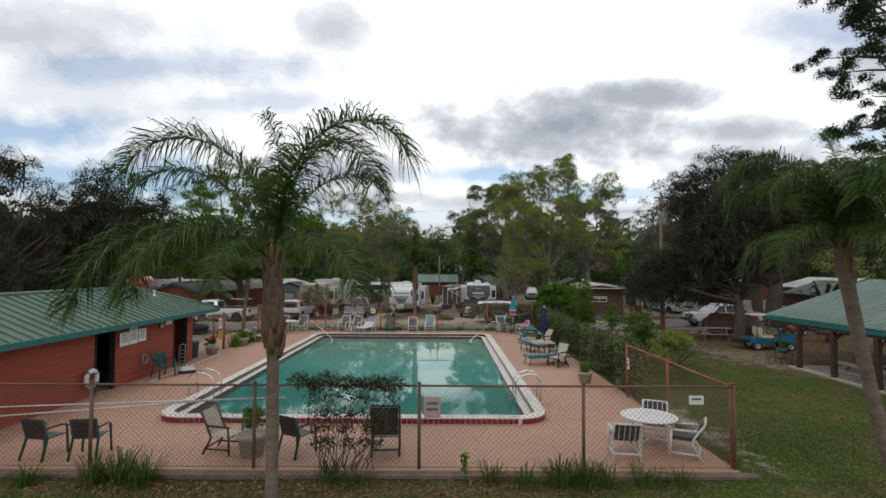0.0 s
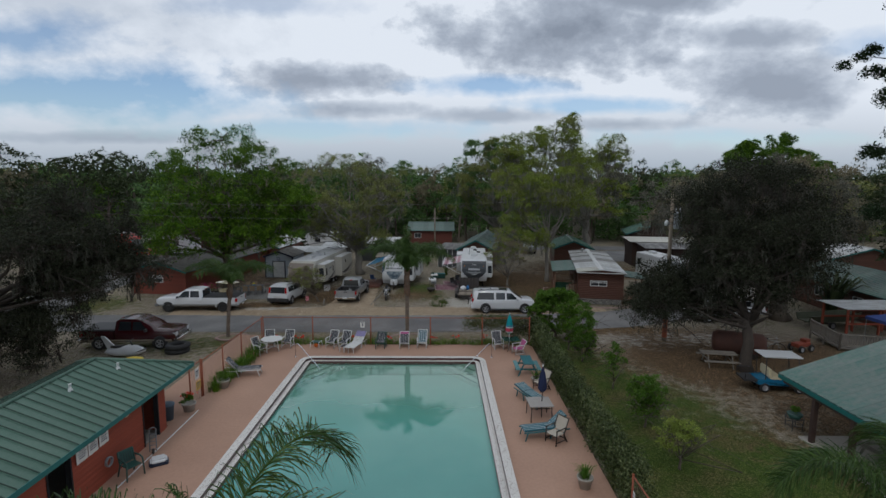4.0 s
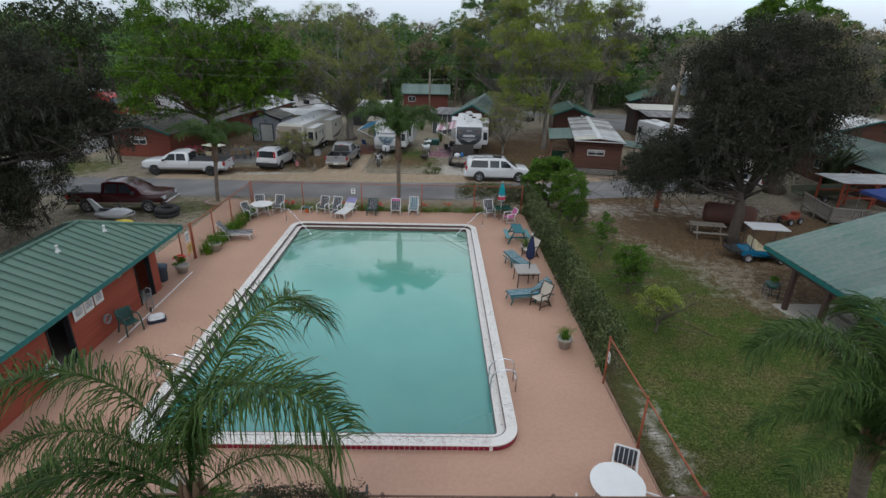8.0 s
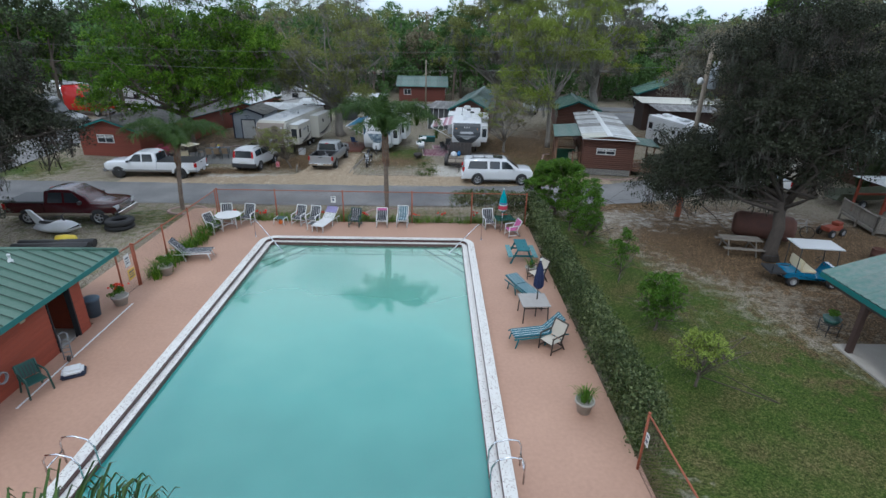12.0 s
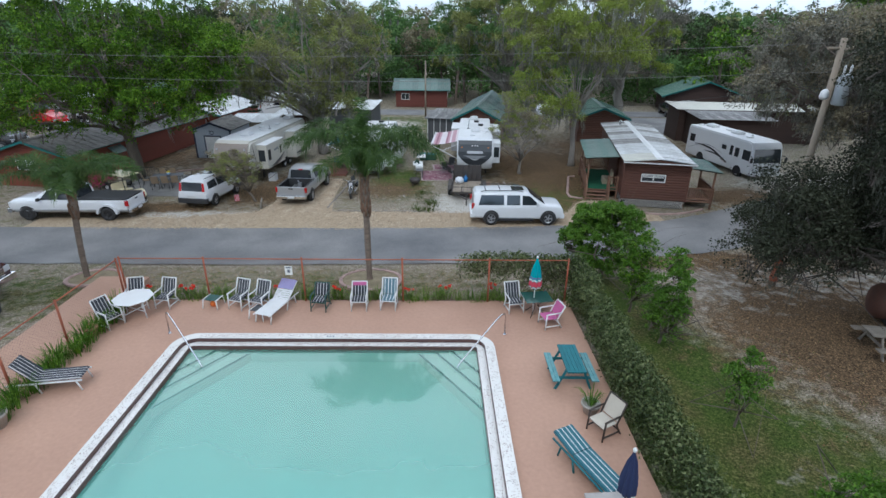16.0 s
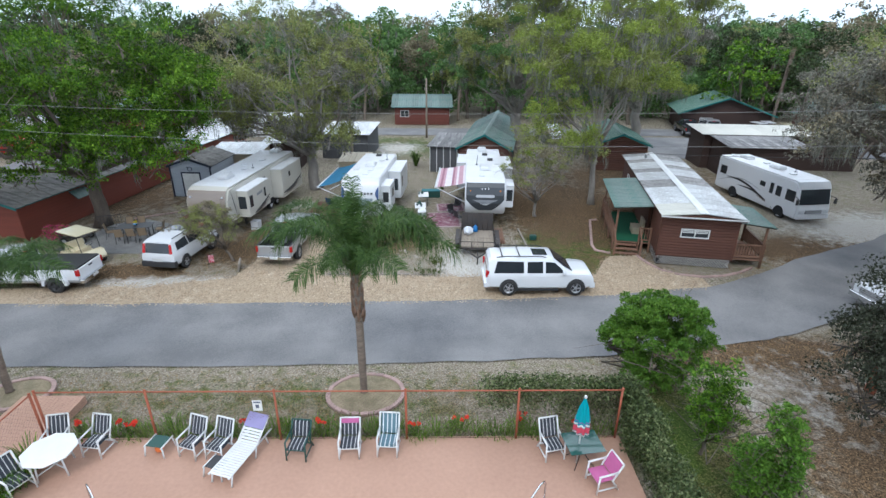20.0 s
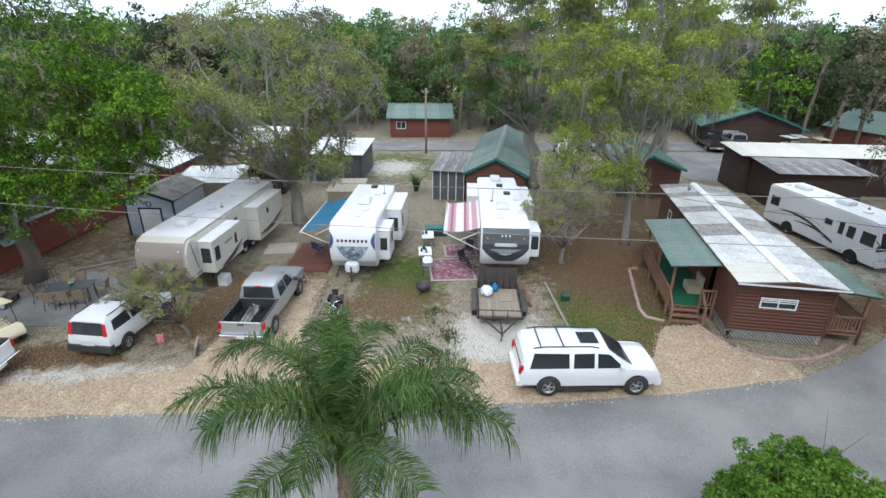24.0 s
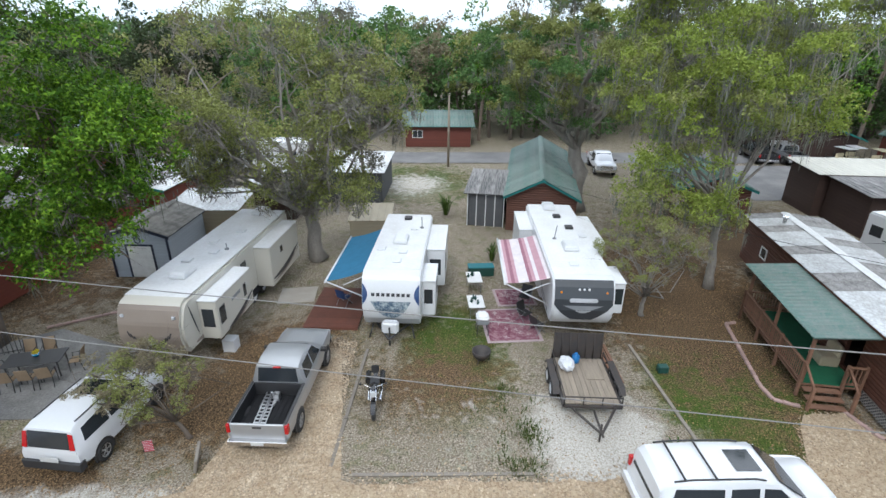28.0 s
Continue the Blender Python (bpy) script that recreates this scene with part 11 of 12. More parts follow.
o = thing("hose_reel", "coiled hose hung on the red wall", "hose", m=pose(-10.98, 19.25, 0.75))
bm = bm_new()
for k in range(4):
    pts = [(0.03 + 0.02 * k, 0.16 * math.cos(a), 0.16 * math.sin(a)) for a in [2 * math.pi * q / 14 for q in range(15)]]
    tube(bm, pts, 0.018, 5)
part("coil", bm, M_GREYDECAL, o)
o = thing("life_ring", "white life ring hung by the bathhouse door", "life ring", m=pose(-10.93, 16.45, 0.62, 0, 90, 0))
bm = bm_new()
rings = []
for k in range(24):
    a = 2 * math.pi * k / 24
    rings.append([Vector(((0.24 + 0.07 * math.cos(b)) * math.cos(a), (0.24 + 0.07 * math.cos(b)) * math.sin(a), 0.07 * math.sin(b))) for b in [2 * math.pi * q / 10 for q in range(10)]])
loft(bm, rings + [rings[0]], caps=False)
part("ring", bm, M_PVC, o)
for k in range(4):
    a = radians(45 + 90 * k)
    bm = bm_new()
    lathe(bm, [(0.078, -0.04), (0.078, 0.04)], 12, pose(0.24 * math.cos(a), 0.24 * math.sin(a), 0, 90, 0, math.degrees(a)), caps=False)
    part("strap", bm, M_GREYDECAL, o)
for k, (a, b) in enumerate((((-9.6, 11.075, 1.18), (-3.2, 11.075, 1.42)), ((-9.9, 11.085, 0.95), (-4.6, 11.085, 1.36)))):
    bm = bm_new()
    tube(bm, [a, b], 0.018, 6)
    solid("pool_pole", bm, M_PVC, "long white pool cleaning pole leaning along the fence", "pole", "pool poles")

# ---- planting round the pool ----
def tuft(name, label, m, n, h, material, spread=0.3, seed=0, width=0.014, group=""):
    v, f = blades(np.random.default_rng(seed), n, h, spread, width, 0.6)
    o = thing(name, label, "plant", group, m)
    part("leaves", np_mesh("leaves", v, f, material), None, o)
    return o


for i, (x, s) in enumerate(((-6.75, 1.0), (-6.3, 1.15), (-5.8, 1.0), (1.0, 0.7), (1.6, 0.75), (2.3, 0.95), (2.75, 1.0), (3.2, 0.8), (4.0, 0.7), (4.6, 0.6), (-2.2, 0.7), (-8.0, 0.7), (-9.6, 0.9), (-1.6, 0.55))):
    tuft("grass_clump", "clump of long green grass growing under the fence", pose(x, 10.55 + 0.12 * math.sin(i * 2.7), -0.12), 150 if s > 0.9 else 90, 0.55 * s, LEAF_BLADE if i % 3 else LEAF_LAWN, 0.9, 40 + i, 0.009, "grass clumps by the near fence")
rng = np.random.default_rng(61)
for i in range(40):
    x = -10.1 + i * 0.41 + rng.normal(0, 0.1)
    o = tuft("flower_clump", "clump of green strap leaves with red lily flowers by the fence", pose(x, 34.5 + rng.normal(0, 0.08), -0.18), 60, 0.48, LEAF_LILY if i % 3 else LEAF_BRIGHT, 1.1, 80 + i, 0.016, "lilies along the far fence")
    if i % 4 == 0 or i in (3, 9, 17, 19, 34):
        c = np.array([(rng.normal(0, 0.12), rng.normal(0, 0.06) - 0.1, rng.uniform(0.5, 0.72)) for _ in range(3)])
        v, f = leaf_cards(rng, c, np.full(3, 0.07), 34, 0.055)
        tagged(part("flower_head", np_mesh("flower_head", v, f, PETAL_RED), None, o), "red lily flowers", kind="stuff")
        bm = bm_new()
        for q in c:
            tube(bm, [(0, 0, 0), tuple(q)], 0.008, 4, caps=False)
        tagged(part("stalk", bm, LEAF_BLADE, o), "thin green flower stalks", kind="stuff")
for i in range(11):
    y = 27.0 + i * 0.62
    tuft("bed_plant", "leafy green plant in the bed beside the fence", pose(-10.72 + rng.normal(0, 0.05), y, 0.0), 130, 0.5 + 0.25 * rng.random(), LEAF_BRIGHT if i % 2 else LEAF_GREEN, 1.1, 120 + i, 0.014, "plants along the side fence")


LEAF_VINE = leaf_mat("dull_creeper_leaf", (0.05, 0.05, 0.028), (0.12, 0.10, 0.06), per=0.5, glow=0.15)


def vine():
    rng = np.random.default_rng(91)
    o = thing("fence_vine", "woody creeper with small dark leaves on the near fence", "climbing plant", m=pose(-2.0, 11.0, 0))
    bm = bm_new()
    c = []
    for k in range(34):
        x0 = rng.normal(0, 0.28)
        pts = [Vector((x0, rng.normal(0, 0.04), -0.1))]
        for q in range(6):
            pts.append(pts[-1] + Vector((rng.normal(0.0, 0.13) + 0.05 * np.sign(x0), rng.normal(0, 0.03), 0.3)))
        tube(bm, pts, [0.012, 0.010, 0.009, 0.008, 0.007, 0.005, 0.003], 4)
        c += [np.array(p) for p in pts[2:]]
    part("stem", bm, M_BARK, o, "tangled woody stems")
    top = np.array([(x, rng.normal(0, 0.07), 1.70 + rng.normal(0, 0.09)) for x in np.arange(-1.05, 1.1, 0.05)])
    v, f = leaf_cards(rng, np.array(c), np.full(len(c), 0.2), 1500, 0.04, shell=0.1)
    w, g = leaf_cards(rng, top, np.full(len(top), 0.2), 1100, 0.04, shell=0.1)
    tagged(part("leaf", np_mesh("leaf", np.concatenate([v, w]), np.concatenate([f, g + len(v)]), LEAF_VINE), None, o), "small dark leaves", kind="stuff")


vine()
o = thing("weed", "small upright leafy green weed at the fence foot", "plant", m=pose(0.45, 10.62, -0.1))
bm = bm_new()
tube(bm, [(0, 0, 0), (0.02, 0, 0.3), (0, 0.01, 0.55)], [0.008, 0.006, 0.003], 5)
part("stem", bm, LEAF_BLADE, o)
v, f = leaf_cards(np.random.default_rng(131), [(0.03 * (-1) ** k, 0, 0.18 + 0.045 * k) for k in range(9)], np.full(9, 0.07), 60, 0.05, shell=0.2)
part("foliage", np_mesh("foliage", v, f, LEAF_GREEN), None, o)
# edging blocks round the palms and the cabin's bed
M_BLOCK = mat("pink_grey_edging_block", (0.36, 0.24, 0.21), (0.27, 0.20, 0.18), rough=0.9, scale=4, fine=25, per=0.3, bump=0.4)
bm = bm_new()
box(bm, -0.14, 0.14, -0.075, 0.075, 0, 0.1)
bevel(bm, 0.018, 1)
BLOCK = to_mesh("block", bm, M_BLOCK)


def edging(label, pts, closed=False, lift=0.0):
    o = thing("block_edging", label, "edging", m=pose(pts[0][0], pts[0][1], ground_z(pts[0][1]) + lift))
    inv = o.matrix_basis.inverted()
    P = [Vector((x, y, 0)) for x, y in pts] + ([Vector((*pts[0], 0))] if closed else [])
    for a, b in zip(P, P[1:]):
        n = max(1, round((b - a).length / 0.3))
        ang = math.degrees(math.atan2(b.y - a.y, b.x - a.x))
        for k in range(n):
            p = a.lerp(b, (k + 0.5) / n)
            q = part("block", BLOCK, None, o)
            q.matrix_basis = inv @ pose(p.x, p.y, ground_z(p.y) + lift, random.uniform(-4, 4), random.uniform(-4, 4), ang + random.uniform(-6, 6))
    return o


for cx, cy, r in ((-1.9, 36.65, 1.3), (-13.85, 36.7, 1.05)):
    edging("ring of pink concrete blocks round a palm", [(cx + r * math.cos(2 * math.pi * k / 27), cy + r * 0.9 * math.sin(2 * math.pi * k / 27)) for k in range(27)], True)
    bm = bm_new()
    vs = [bm.verts.new((cx + (r - 0.05) * math.cos(2 * math.pi * k / 27), cy + (r - 0.05) * 0.9 * math.sin(2 * math.pi * k / 27), ground_z(cy + (r - 0.05) * 0.9 * math.sin(2 * math.pi * k / 27)) + 0.05)) for k in range(27)]
    mid = bm.verts.new((cx, cy, ground_z(cy) + 0.09))
    for k in range(27):
        bm.faces.new((vs[k], vs[(k + 1) % 27], mid))
    solid("planting_bed", bm, M_STRAWBED, "straw-strewn soil inside the block ring", "planting bed", kind="structure")
edging("curved row of pink concrete blocks before the cabin", [(12.1, 49.1), (12.3, 48.0), (12.7, 47.1), (13.5, 46.5), (14.6, 46.25), (15.7, 46.35), (16.8, 46.75), (17.8, 47.35)])
edging("row of pink concrete blocks beside the porch", [(11.6, 55.2), (11.1, 55.1), (10.35, 52.2), (9.95, 50.6), (9.95, 49.8), (10.7, 49.4)])
edging("row of pale blocks along the lot line", [(-20.0, 55.3), (-16.0, 57.6), (-15.0, 59.0)])

# ---- poles and wires ----
M_POLE = mat("weathered_pole_wood", (0.30, 0.25, 0.19), (0.20, 0.165, 0.125), rough=0.9, scale=3, fine=25, bump=0.4, stretch=(1, 1, 0.2))
M_CAN = mat("pale_grey_enamel", (0.42, 0.45, 0.48), rough=0.4)
M_CABLE = mat("pale_cable", (0.22, 0.21, 0.20), rough=0.7)
M_BLACKCABLE = mat("black_cable", (0.03, 0.03, 0.03), rough=0.7)


def utility_pole():
    o = thing("utility_pole", "wooden utility pole with grey transformer and street lamp", "utility pole", m=pose(15.45, 36.35, -0.35))
    bm = bm_new()
    tube(bm, [(0, 0, -0.2), (0, 0, 9.9)], [0.16, 0.1], 10)
    part("pole", bm, M_POLE, o)
    bm = bm_new()
    lathe(bm, [(0.165, 0.25), (0.165, 1.5)], 10, caps=False)
    part("reflector_band", bm, M_RUST, o, "orange painted band")
    bm = bm_new()
    lathe(bm, [(0.2, 7.6), (0.24, 7.65), (0.24, 8.55), (0.2, 8.65), (0.02, 8.7)], 16, pose(0.3, -0.22, 0))
    can = part("transformer", bm, M_CAN, o, "pale grey transformer can")
    for a in (-0.12, 0.12):
        bm = bm_new()
        lathe(bm, [(0.04, 8.65), (0.055, 8.75), (0.035, 8.85), (0.05, 8.92), (0.02, 9.0)], 8, pose(0.3 + a, -0.22, 0))
        part("bushing", bm, M_RVWHITE, can)
    bm = bm_new()
    tube(bm, [(0, 0, 9.4), (0.45, -0.1, 9.65)], 0.05, 6)
    tube(bm, [(-0.5, 0, 9.55), (0.15, 0, 9.55)], 0.05, 6)
    part("cross_arm", bm, M_POLE, o)
    bm = bm_new()
    tube(bm, [(0, 0, 7.9), (-0.5, -0.5, 8.1)], 0.03, 6)
    part("lamp_arm", bm, M_CAN, o)
    bm = bm_new()
    lathe(bm, [(0.05, 8.2), (0.12, 8.12), (0.16, 7.95), (0.12, 7.85), (0.02, 7.83)], 12, pose(-0.55, -0.55, 0))
    part("lamp_head", bm, M_RVWHITE, o, "round white yard lamp")


utility_pole()


def cable(a, b, sag, r, material, label, n=24):
    bm = bm_new()
    a, b = Vector(a), Vector(b)
    tube(bm, [a.lerp(b, k / n) - Vector((0, 0, sag * 4 * (k / n) * (1 - k / n))) for k in range(n + 1)], r, 5)
    solid("overhead_cable", bm, material, label, "cable", "overhead cables")


cable((-60, 54.2, 10.2), (15.45, 36.35, 9.4), 1.4, 0.008, M_CABLE, "pale overhead cable strung from the utility pole")
cable((-60, 54.2, 9.3), (15.45, 36.35, 8.4), 1.5, 0.008, M_CABLE, "pale overhead cable strung below the first")
cable((15.45, 36.35, 9.1), (62, 33, 10.0), 0.7, 0.006, M_CABLE, "pale overhead cable running on past the pole")
cable((15.45, 36.35, 8.0), (4.9, 66.8, 2.9), 0.5, 0.009, M_BLACKCABLE, "black service cable to the cabin behind the trailers")
cable((-0.6, 85.6, 6.2), (-9.0, 63.0, 5.2), 0.4, 0.015, M_BLACKCABLE, "black service cable across the grass")
for x, y, h in ((-0.6, 85.6, 7.0), (-7.1, 68.6, 7.0), (47.0, 50.0, 9.0), (-60, 54.2, 11.2)):
    o = thing("wooden_pole", "plain weathered wooden service pole", "pole", m=pose(x, y, ground_z(y)))
    bm = bm_new()
    tube(bm, [(0, 0, -0.2), (0, 0, h)], [0.13, 0.09], 8)
    part("pole", bm, M_POLE, o)
    bm = bm_new()
    tube(bm, [(-0.25, 0, h - 0.5), (0.25, 0, h - 0.5)], 0.03, 6)
    part("bracket", bm, M_PLASTIC, o)

# ---- camp lots ----
bm = bm_new()
prism(bm, [(-20.8, 49.3), (-15.9, 49.4), (-15.2, 52.0), (-15.0, 53.4), (-19.2, 55.2), (-21.0, 54.0)], -0.70, -0.585, axis="z")
solid("concrete_slab", bm, mat("stained_grey_concrete", (0.24, 0.235, 0.225), (0.13, 0.127, 0.12), rough=0.85, scale=0.8, fine=14, vary=0.9, bump=0.2), "stained concrete patio slab", "patio", kind="structure")
bm = bm_new()
prism(bm, [(-16.9, 55.6), (-14.9, 53.9), (-14.5, 57.6), (-15.8, 59.6)], -0.70, -0.60, axis="z")
solid("red_paving", bm, mat("red_brick_paving", (0.22, 0.075, 0.045), (0.15, 0.05, 0.035), rough=0.9, scale=6, fine=20, bump=0.4), "red brick paved patch before the shed", "paving", kind="structure")
bm = bm_new()
prism(bm, [(-10.3, 57.4), (-8.5, 57.6), (-8.6, 59.2), (-10.4, 59.0)], -0.70, -0.61, axis="z")
solid("paver_patch", bm, M_CONC, "pale concrete pavers under the oak", "paving", kind="structure")
# brown deck beside the travel trailer
o = thing("wooden_deck", "low red-brown wooden deck under the blue awning", "deck", m=pose(-8.45, 55.1, -0.64, 0, 0, -4))
for k in range(20):
    bm = bm_new()
    box(bm, 0, 2.45, k * 0.19, k * 0.19 + 0.18, 0.1, 0.14)
    part("plank", bm, mat("red_brown_deck", (0.15, 0.055, 0.035), (0.10, 0.04, 0.028), rough=0.75, per=0.2), o)
bm = bm_new()
box(bm, 0.0, 2.45, -0.04, 0.0, 0, 0.14)
box(bm, -0.04, 0.0, -0.04, 3.8, 0, 0.14)
part("rim_board", bm, MATS["red_brown_deck"], o)


def dining_chair(o, frame, fabric):
    for sx in (-1, 1):
        bm = bm_new()
        tube(bm, [(sx * 0.24, -0.22, 0), (sx * 0.23, -0.2, 0.62), (sx * 0.23, 0.2, 0.64)], 0.016, 6)
        part("arm", bm, frame, o)
        bm = bm_new()
        tube(bm, [(sx * 0.23, 0.28, 0), (sx * 0.22, 0.18, 0.44), (sx * 0.22, 0.3, 0.95)], 0.016, 6)
        part("back_leg", bm, frame, o)
    bm = bm_new()
    box(bm, -0.22, 0.22, -0.22, 0.2, 0.42, 0.45)
    part("seat", bm, fabric, o)
    bm = bm_new()
    box(bm, -0.22, 0.22, 0, 0.02, 0, 0.52, pose(0, 0.19, 0.44, -13, 0, 0))
    part("backrest", bm, fabric, o)


o = thing("dining_table", "long black patio dining table on the slab", "table", m=pose(-18.0, 51.95, -0.585, 0, 0, 13))
bm = bm_new()
box(bm, -1.0, 1.0, -0.5, 0.5, 0.70, 0.735)
bevel(bm, 0.012, 1)
part("tabletop", bm, M_PLASTIC, o)
for sx in (-1, 1):
    for sy in (-1, 1):
        bm = bm_new()
        tube(bm, [(sx * 0.85, sy * 0.38, 0), (sx * 0.85, sy * 0.38, 0.7)], 0.03, 6)
        part("leg", bm, M_PLASTIC, o)
M_TANSLING = mat("tan_sling", (0.26, 0.19, 0.12), rough=0.9)
tm = pose(-18.0, 51.95, -0.585, 0, 0, 13)
copies(lambda c: dining_chair(c, M_PLASTIC, M_TANSLING), "dining_chair", "black metal patio chair with tan sling seat", [tm @ pose(-0.6, -0.85, 0, 0, 0, 180), tm @ pose(0.05, -0.85, 0, 0, 0, 175), tm @ pose(0.65, -0.85, 0, 0, 0, 185), tm @ pose(-0.6, 0.85, 0, 0, 0, 0), tm @ pose(0.1, 0.85, 0, 0, 0, 5), tm @ pose(1.35, 0.0, 0, 0, 0, -90), tm @ pose(-1.4, 0.05, 0, 0, 0, 95)], "chairs round the patio table")
o = thing("flower_bowl", "small bowl of yellow and green flowers on the table", "flowers", m=pose(-18.0, 52.05, 0.15))
bm = bm_new()
lathe(bm, [(0.08, 0), (0.14, 0.1), (0.13, 0.1)], 12)
part("bowl", bm, M_BLUECAR, o)
rng = np.random.default_rng(5)
v, f = leaf_cards(rng, [(0, 0, 0.18), (0.05, 0.03, 0.22)], [0.1, 0.08], 160, 0.04)
tagged(part("flower_head", np_mesh("flower_head", v, f, leaf_mat("yellow_flower", (0.5, 0.42, 0.03), (0.7, 0.6, 0.08))), None, o), "", kind="stuff")
# black iron rail, low cart and steps by the red cabin
o = thing("iron_railing", "black wrought iron railing beside the oak", "railing", m=pose(-20.9, 53.0, -0.6, 0, 0, 20))
for k in range(9):
    bm = bm_new()
    tube(bm, [(k * 0.16, 0, 0), (k * 0.16, 0, 0.95)], 0.012, 5)
    part("bar", bm, M_PLASTIC, o)
for z, r in ((0.95, 0.02), (0.12, 0.016)):
    bm = bm_new()
    tube(bm, [(0, 0, z), (1.28, 0, z)], r, 6)
    part("rail", bm, M_PLASTIC, o)
o = thing("garden_cart", "low black garden cart with tan load", "cart", m=pose(-21.2, 51.3, -0.6, 0, 0, 8))
bm = bm_new()
box(bm, -0.75, 0.75, -0.45, 0.45, 0.35, 0.42)
for s in (-1, 1):
    tube(bm, [(-0.75, s * 0.45, 0.62), (0.75, s * 0.45, 0.62)], 0.02, 6)
    for k in range(4):
        tube(bm, [(-0.75 + 0.5 * k, s * 0.45, 0.4), (-0.75 + 0.5 * k, s * 0.45, 0.62)], 0.016, 5)
part("bed", bm, M_TRAILER, o)
bm = bm_new()
box(bm, -0.6, 0.3, -0.35, 0.35, 0.425, 0.6)
bevel(bm, 0.05, 2)
part("load", bm, M_TAN, o, "tan bags")
for x in (-0.5, 0.5):
    for s in (-1, 1):
        wheel(o, x, s * 0.5, 0.2, 0.1, s)
# pink azalea at the corner
o = thing("azalea_bush", "round azalea bush covered in pink flowers", "bush", m=pose(-22.0, 50.9, -0.63))
rng = np.random.default_rng(33)
c, r = clump_cloud(rng, (0, 0, 0.6), (0.9, 0.8, 0.6), 22, 0.2, 0.35)
v, f = leaf_cards(rng, c, r, 900, 0.06)
part("leaves", np_mesh("leaves", v, f, LEAF_GREEN), None, o)
v, f = leaf_cards(rng, c, r * 1.08, 1300, 0.05)
tagged(part("flower_head", np_mesh("flower_head", v, f, PETAL_PINK), None, o), "", kind="stuff")
bm = bm_new()
for k in range(5):
    tube(bm, [(0, 0, 0), (rng.normal(0, 0.3), rng.normal(0, 0.3), 0.6)], [0.03, 0.01], 5)
part("stems", bm, M_BARK, o)


# rugs, tables and clutter between the trailers
def rug(m, w, l):
    o = thing("outdoor_rug", "faded plum outdoor rug with pale border", "rug", "rugs by the trailer", m)
    bm = bm_new()
    box(bm, -w / 2, w / 2, -l / 2, l / 2, 0, 0.012)
    part("border", bm, mat("rug_border", (0.45, 0.36, 0.36), rough=0.95), o)
    bm = bm_new()
    box(bm, -w / 2 + 0.14, w / 2 - 0.14, -l / 2 + 0.14, l / 2 - 0.14, 0.012, 0.018)
    part("field", bm, mat("rug_field", (0.15, 0.04, 0.07), (0.30, 0.17, 0.19), rough=0.95, scale=3.2, fine=11, vary=1.1), o)
    rng = random.Random(3)
    for k in range(26):
        bm = bm_new()
        x, y, a = rng.uniform(-w / 2 + 0.35, w / 2 - 0.35), rng.uniform(-l / 2 + 0.35, l / 2 - 0.35), rng.uniform(0, 180)
        mm = pose(x, y, 0, 0, 0, a)
        box(bm, -0.16, 0.16, -0.018, 0.018, 0.018, 0.021, mm)
        box(bm, -0.018, 0.018, -0.1, 0.1, 0.018, 0.0215, mm)
        part("figure", bm, MATS["rug_border"], o)
    return o


rug(pose(0.95, 55.25, -0.625, 0, 0, 3), 2.5, 2.9)
rug(pose(1.6, 57.9, -0.63, 0, 0, 3), 2.0, 1.8)


def folding_table(o):
    bm = bm_new()
    box(bm, -0.38, 0.38, -0.6, 0.6, 0.70, 0.745)
    bevel(bm, 0.015, 1)
    part("tabletop", bm, M_PVC, o)
    for sy in (-1, 1):
        bm = bm_new()
        tube(bm, [(-0.3, sy * 0.48, 0), (-0.3, sy * 0.45, 0.7), (0.3, sy * 0.45, 0.7), (0.3, sy * 0.48, 0)], 0.016, 6)
        part("leg_frame", bm, M_GREYDECAL, o)


copies(folding_table, "folding_table", "white plastic folding table on the grass", [pose(-0.55, 56.2, -0.64, 0, 0, 2), pose(-0.4, 58.8, -0.645, 0, 0, 2)], "folding tables", "table")
rng2 = random.Random(12)
for k in range(7):
    x, y = -0.55 + rng2.uniform(-0.22, 0.22), (56.2 if k < 4 else 58.8) + rng2.uniform(-0.4, 0.4)
    bm = bm_new()
    lathe(bm, [(0.05, 0), (0.06, 0.06), (0.035, 0.16), (0.05, 0.2), (0.02, 0.24)], 9)
    tube(bm, [(-0.08, 0, 0.05), (0.1, 0.02, 0.1)], 0.02, 5)
    solid("bottle", bm, M_GREENPLASTIC, "dark bottle standing on the folding table", "bottle", "clutter on the tables", m=pose(x, y, 0.106))
o = thing("barbecue_grill", "black barbecue grill on a stand beside the rugs", "grill", m=pose(-0.4, 54.6, -0.64))
bm = bm_new()
for sx in (-1, 1):
    for sy in (-1, 1):
        tube(bm, [(sx * 0.25, sy * 0.3, 0), (sx * 0.22, sy * 0.25, 0.6)], 0.018, 6)
part("stand", bm, M_PLASTIC, o)
bm = bm_new()
box(bm, -0.28, 0.28, -0.36, 0.36, 0.6, 0.78)
bevel(bm, 0.05, 2)
part("firebox", bm, M_GREYDECAL, o)
bm = bm_new()
box(bm, -0.28, 0.28, -0.36, 0.36, 0.785, 0.98)
bevel(bm, 0.09, 3)
part("lid", bm, M_PVC, o, "pale grill lid")
o = thing("fire_pit", "small dark steel fire pit on the sand", "fire pit", m=pose(-0.65, 52.5, -0.62))
bm = bm_new()
lathe(bm, [(0.22, 0.12), (0.36, 0.3), (0.4, 0.5), (0.37, 0.5), (0.3, 0.3), (0.05, 0.16)], 14)
part("bowl", bm, M_TRAILER, o)
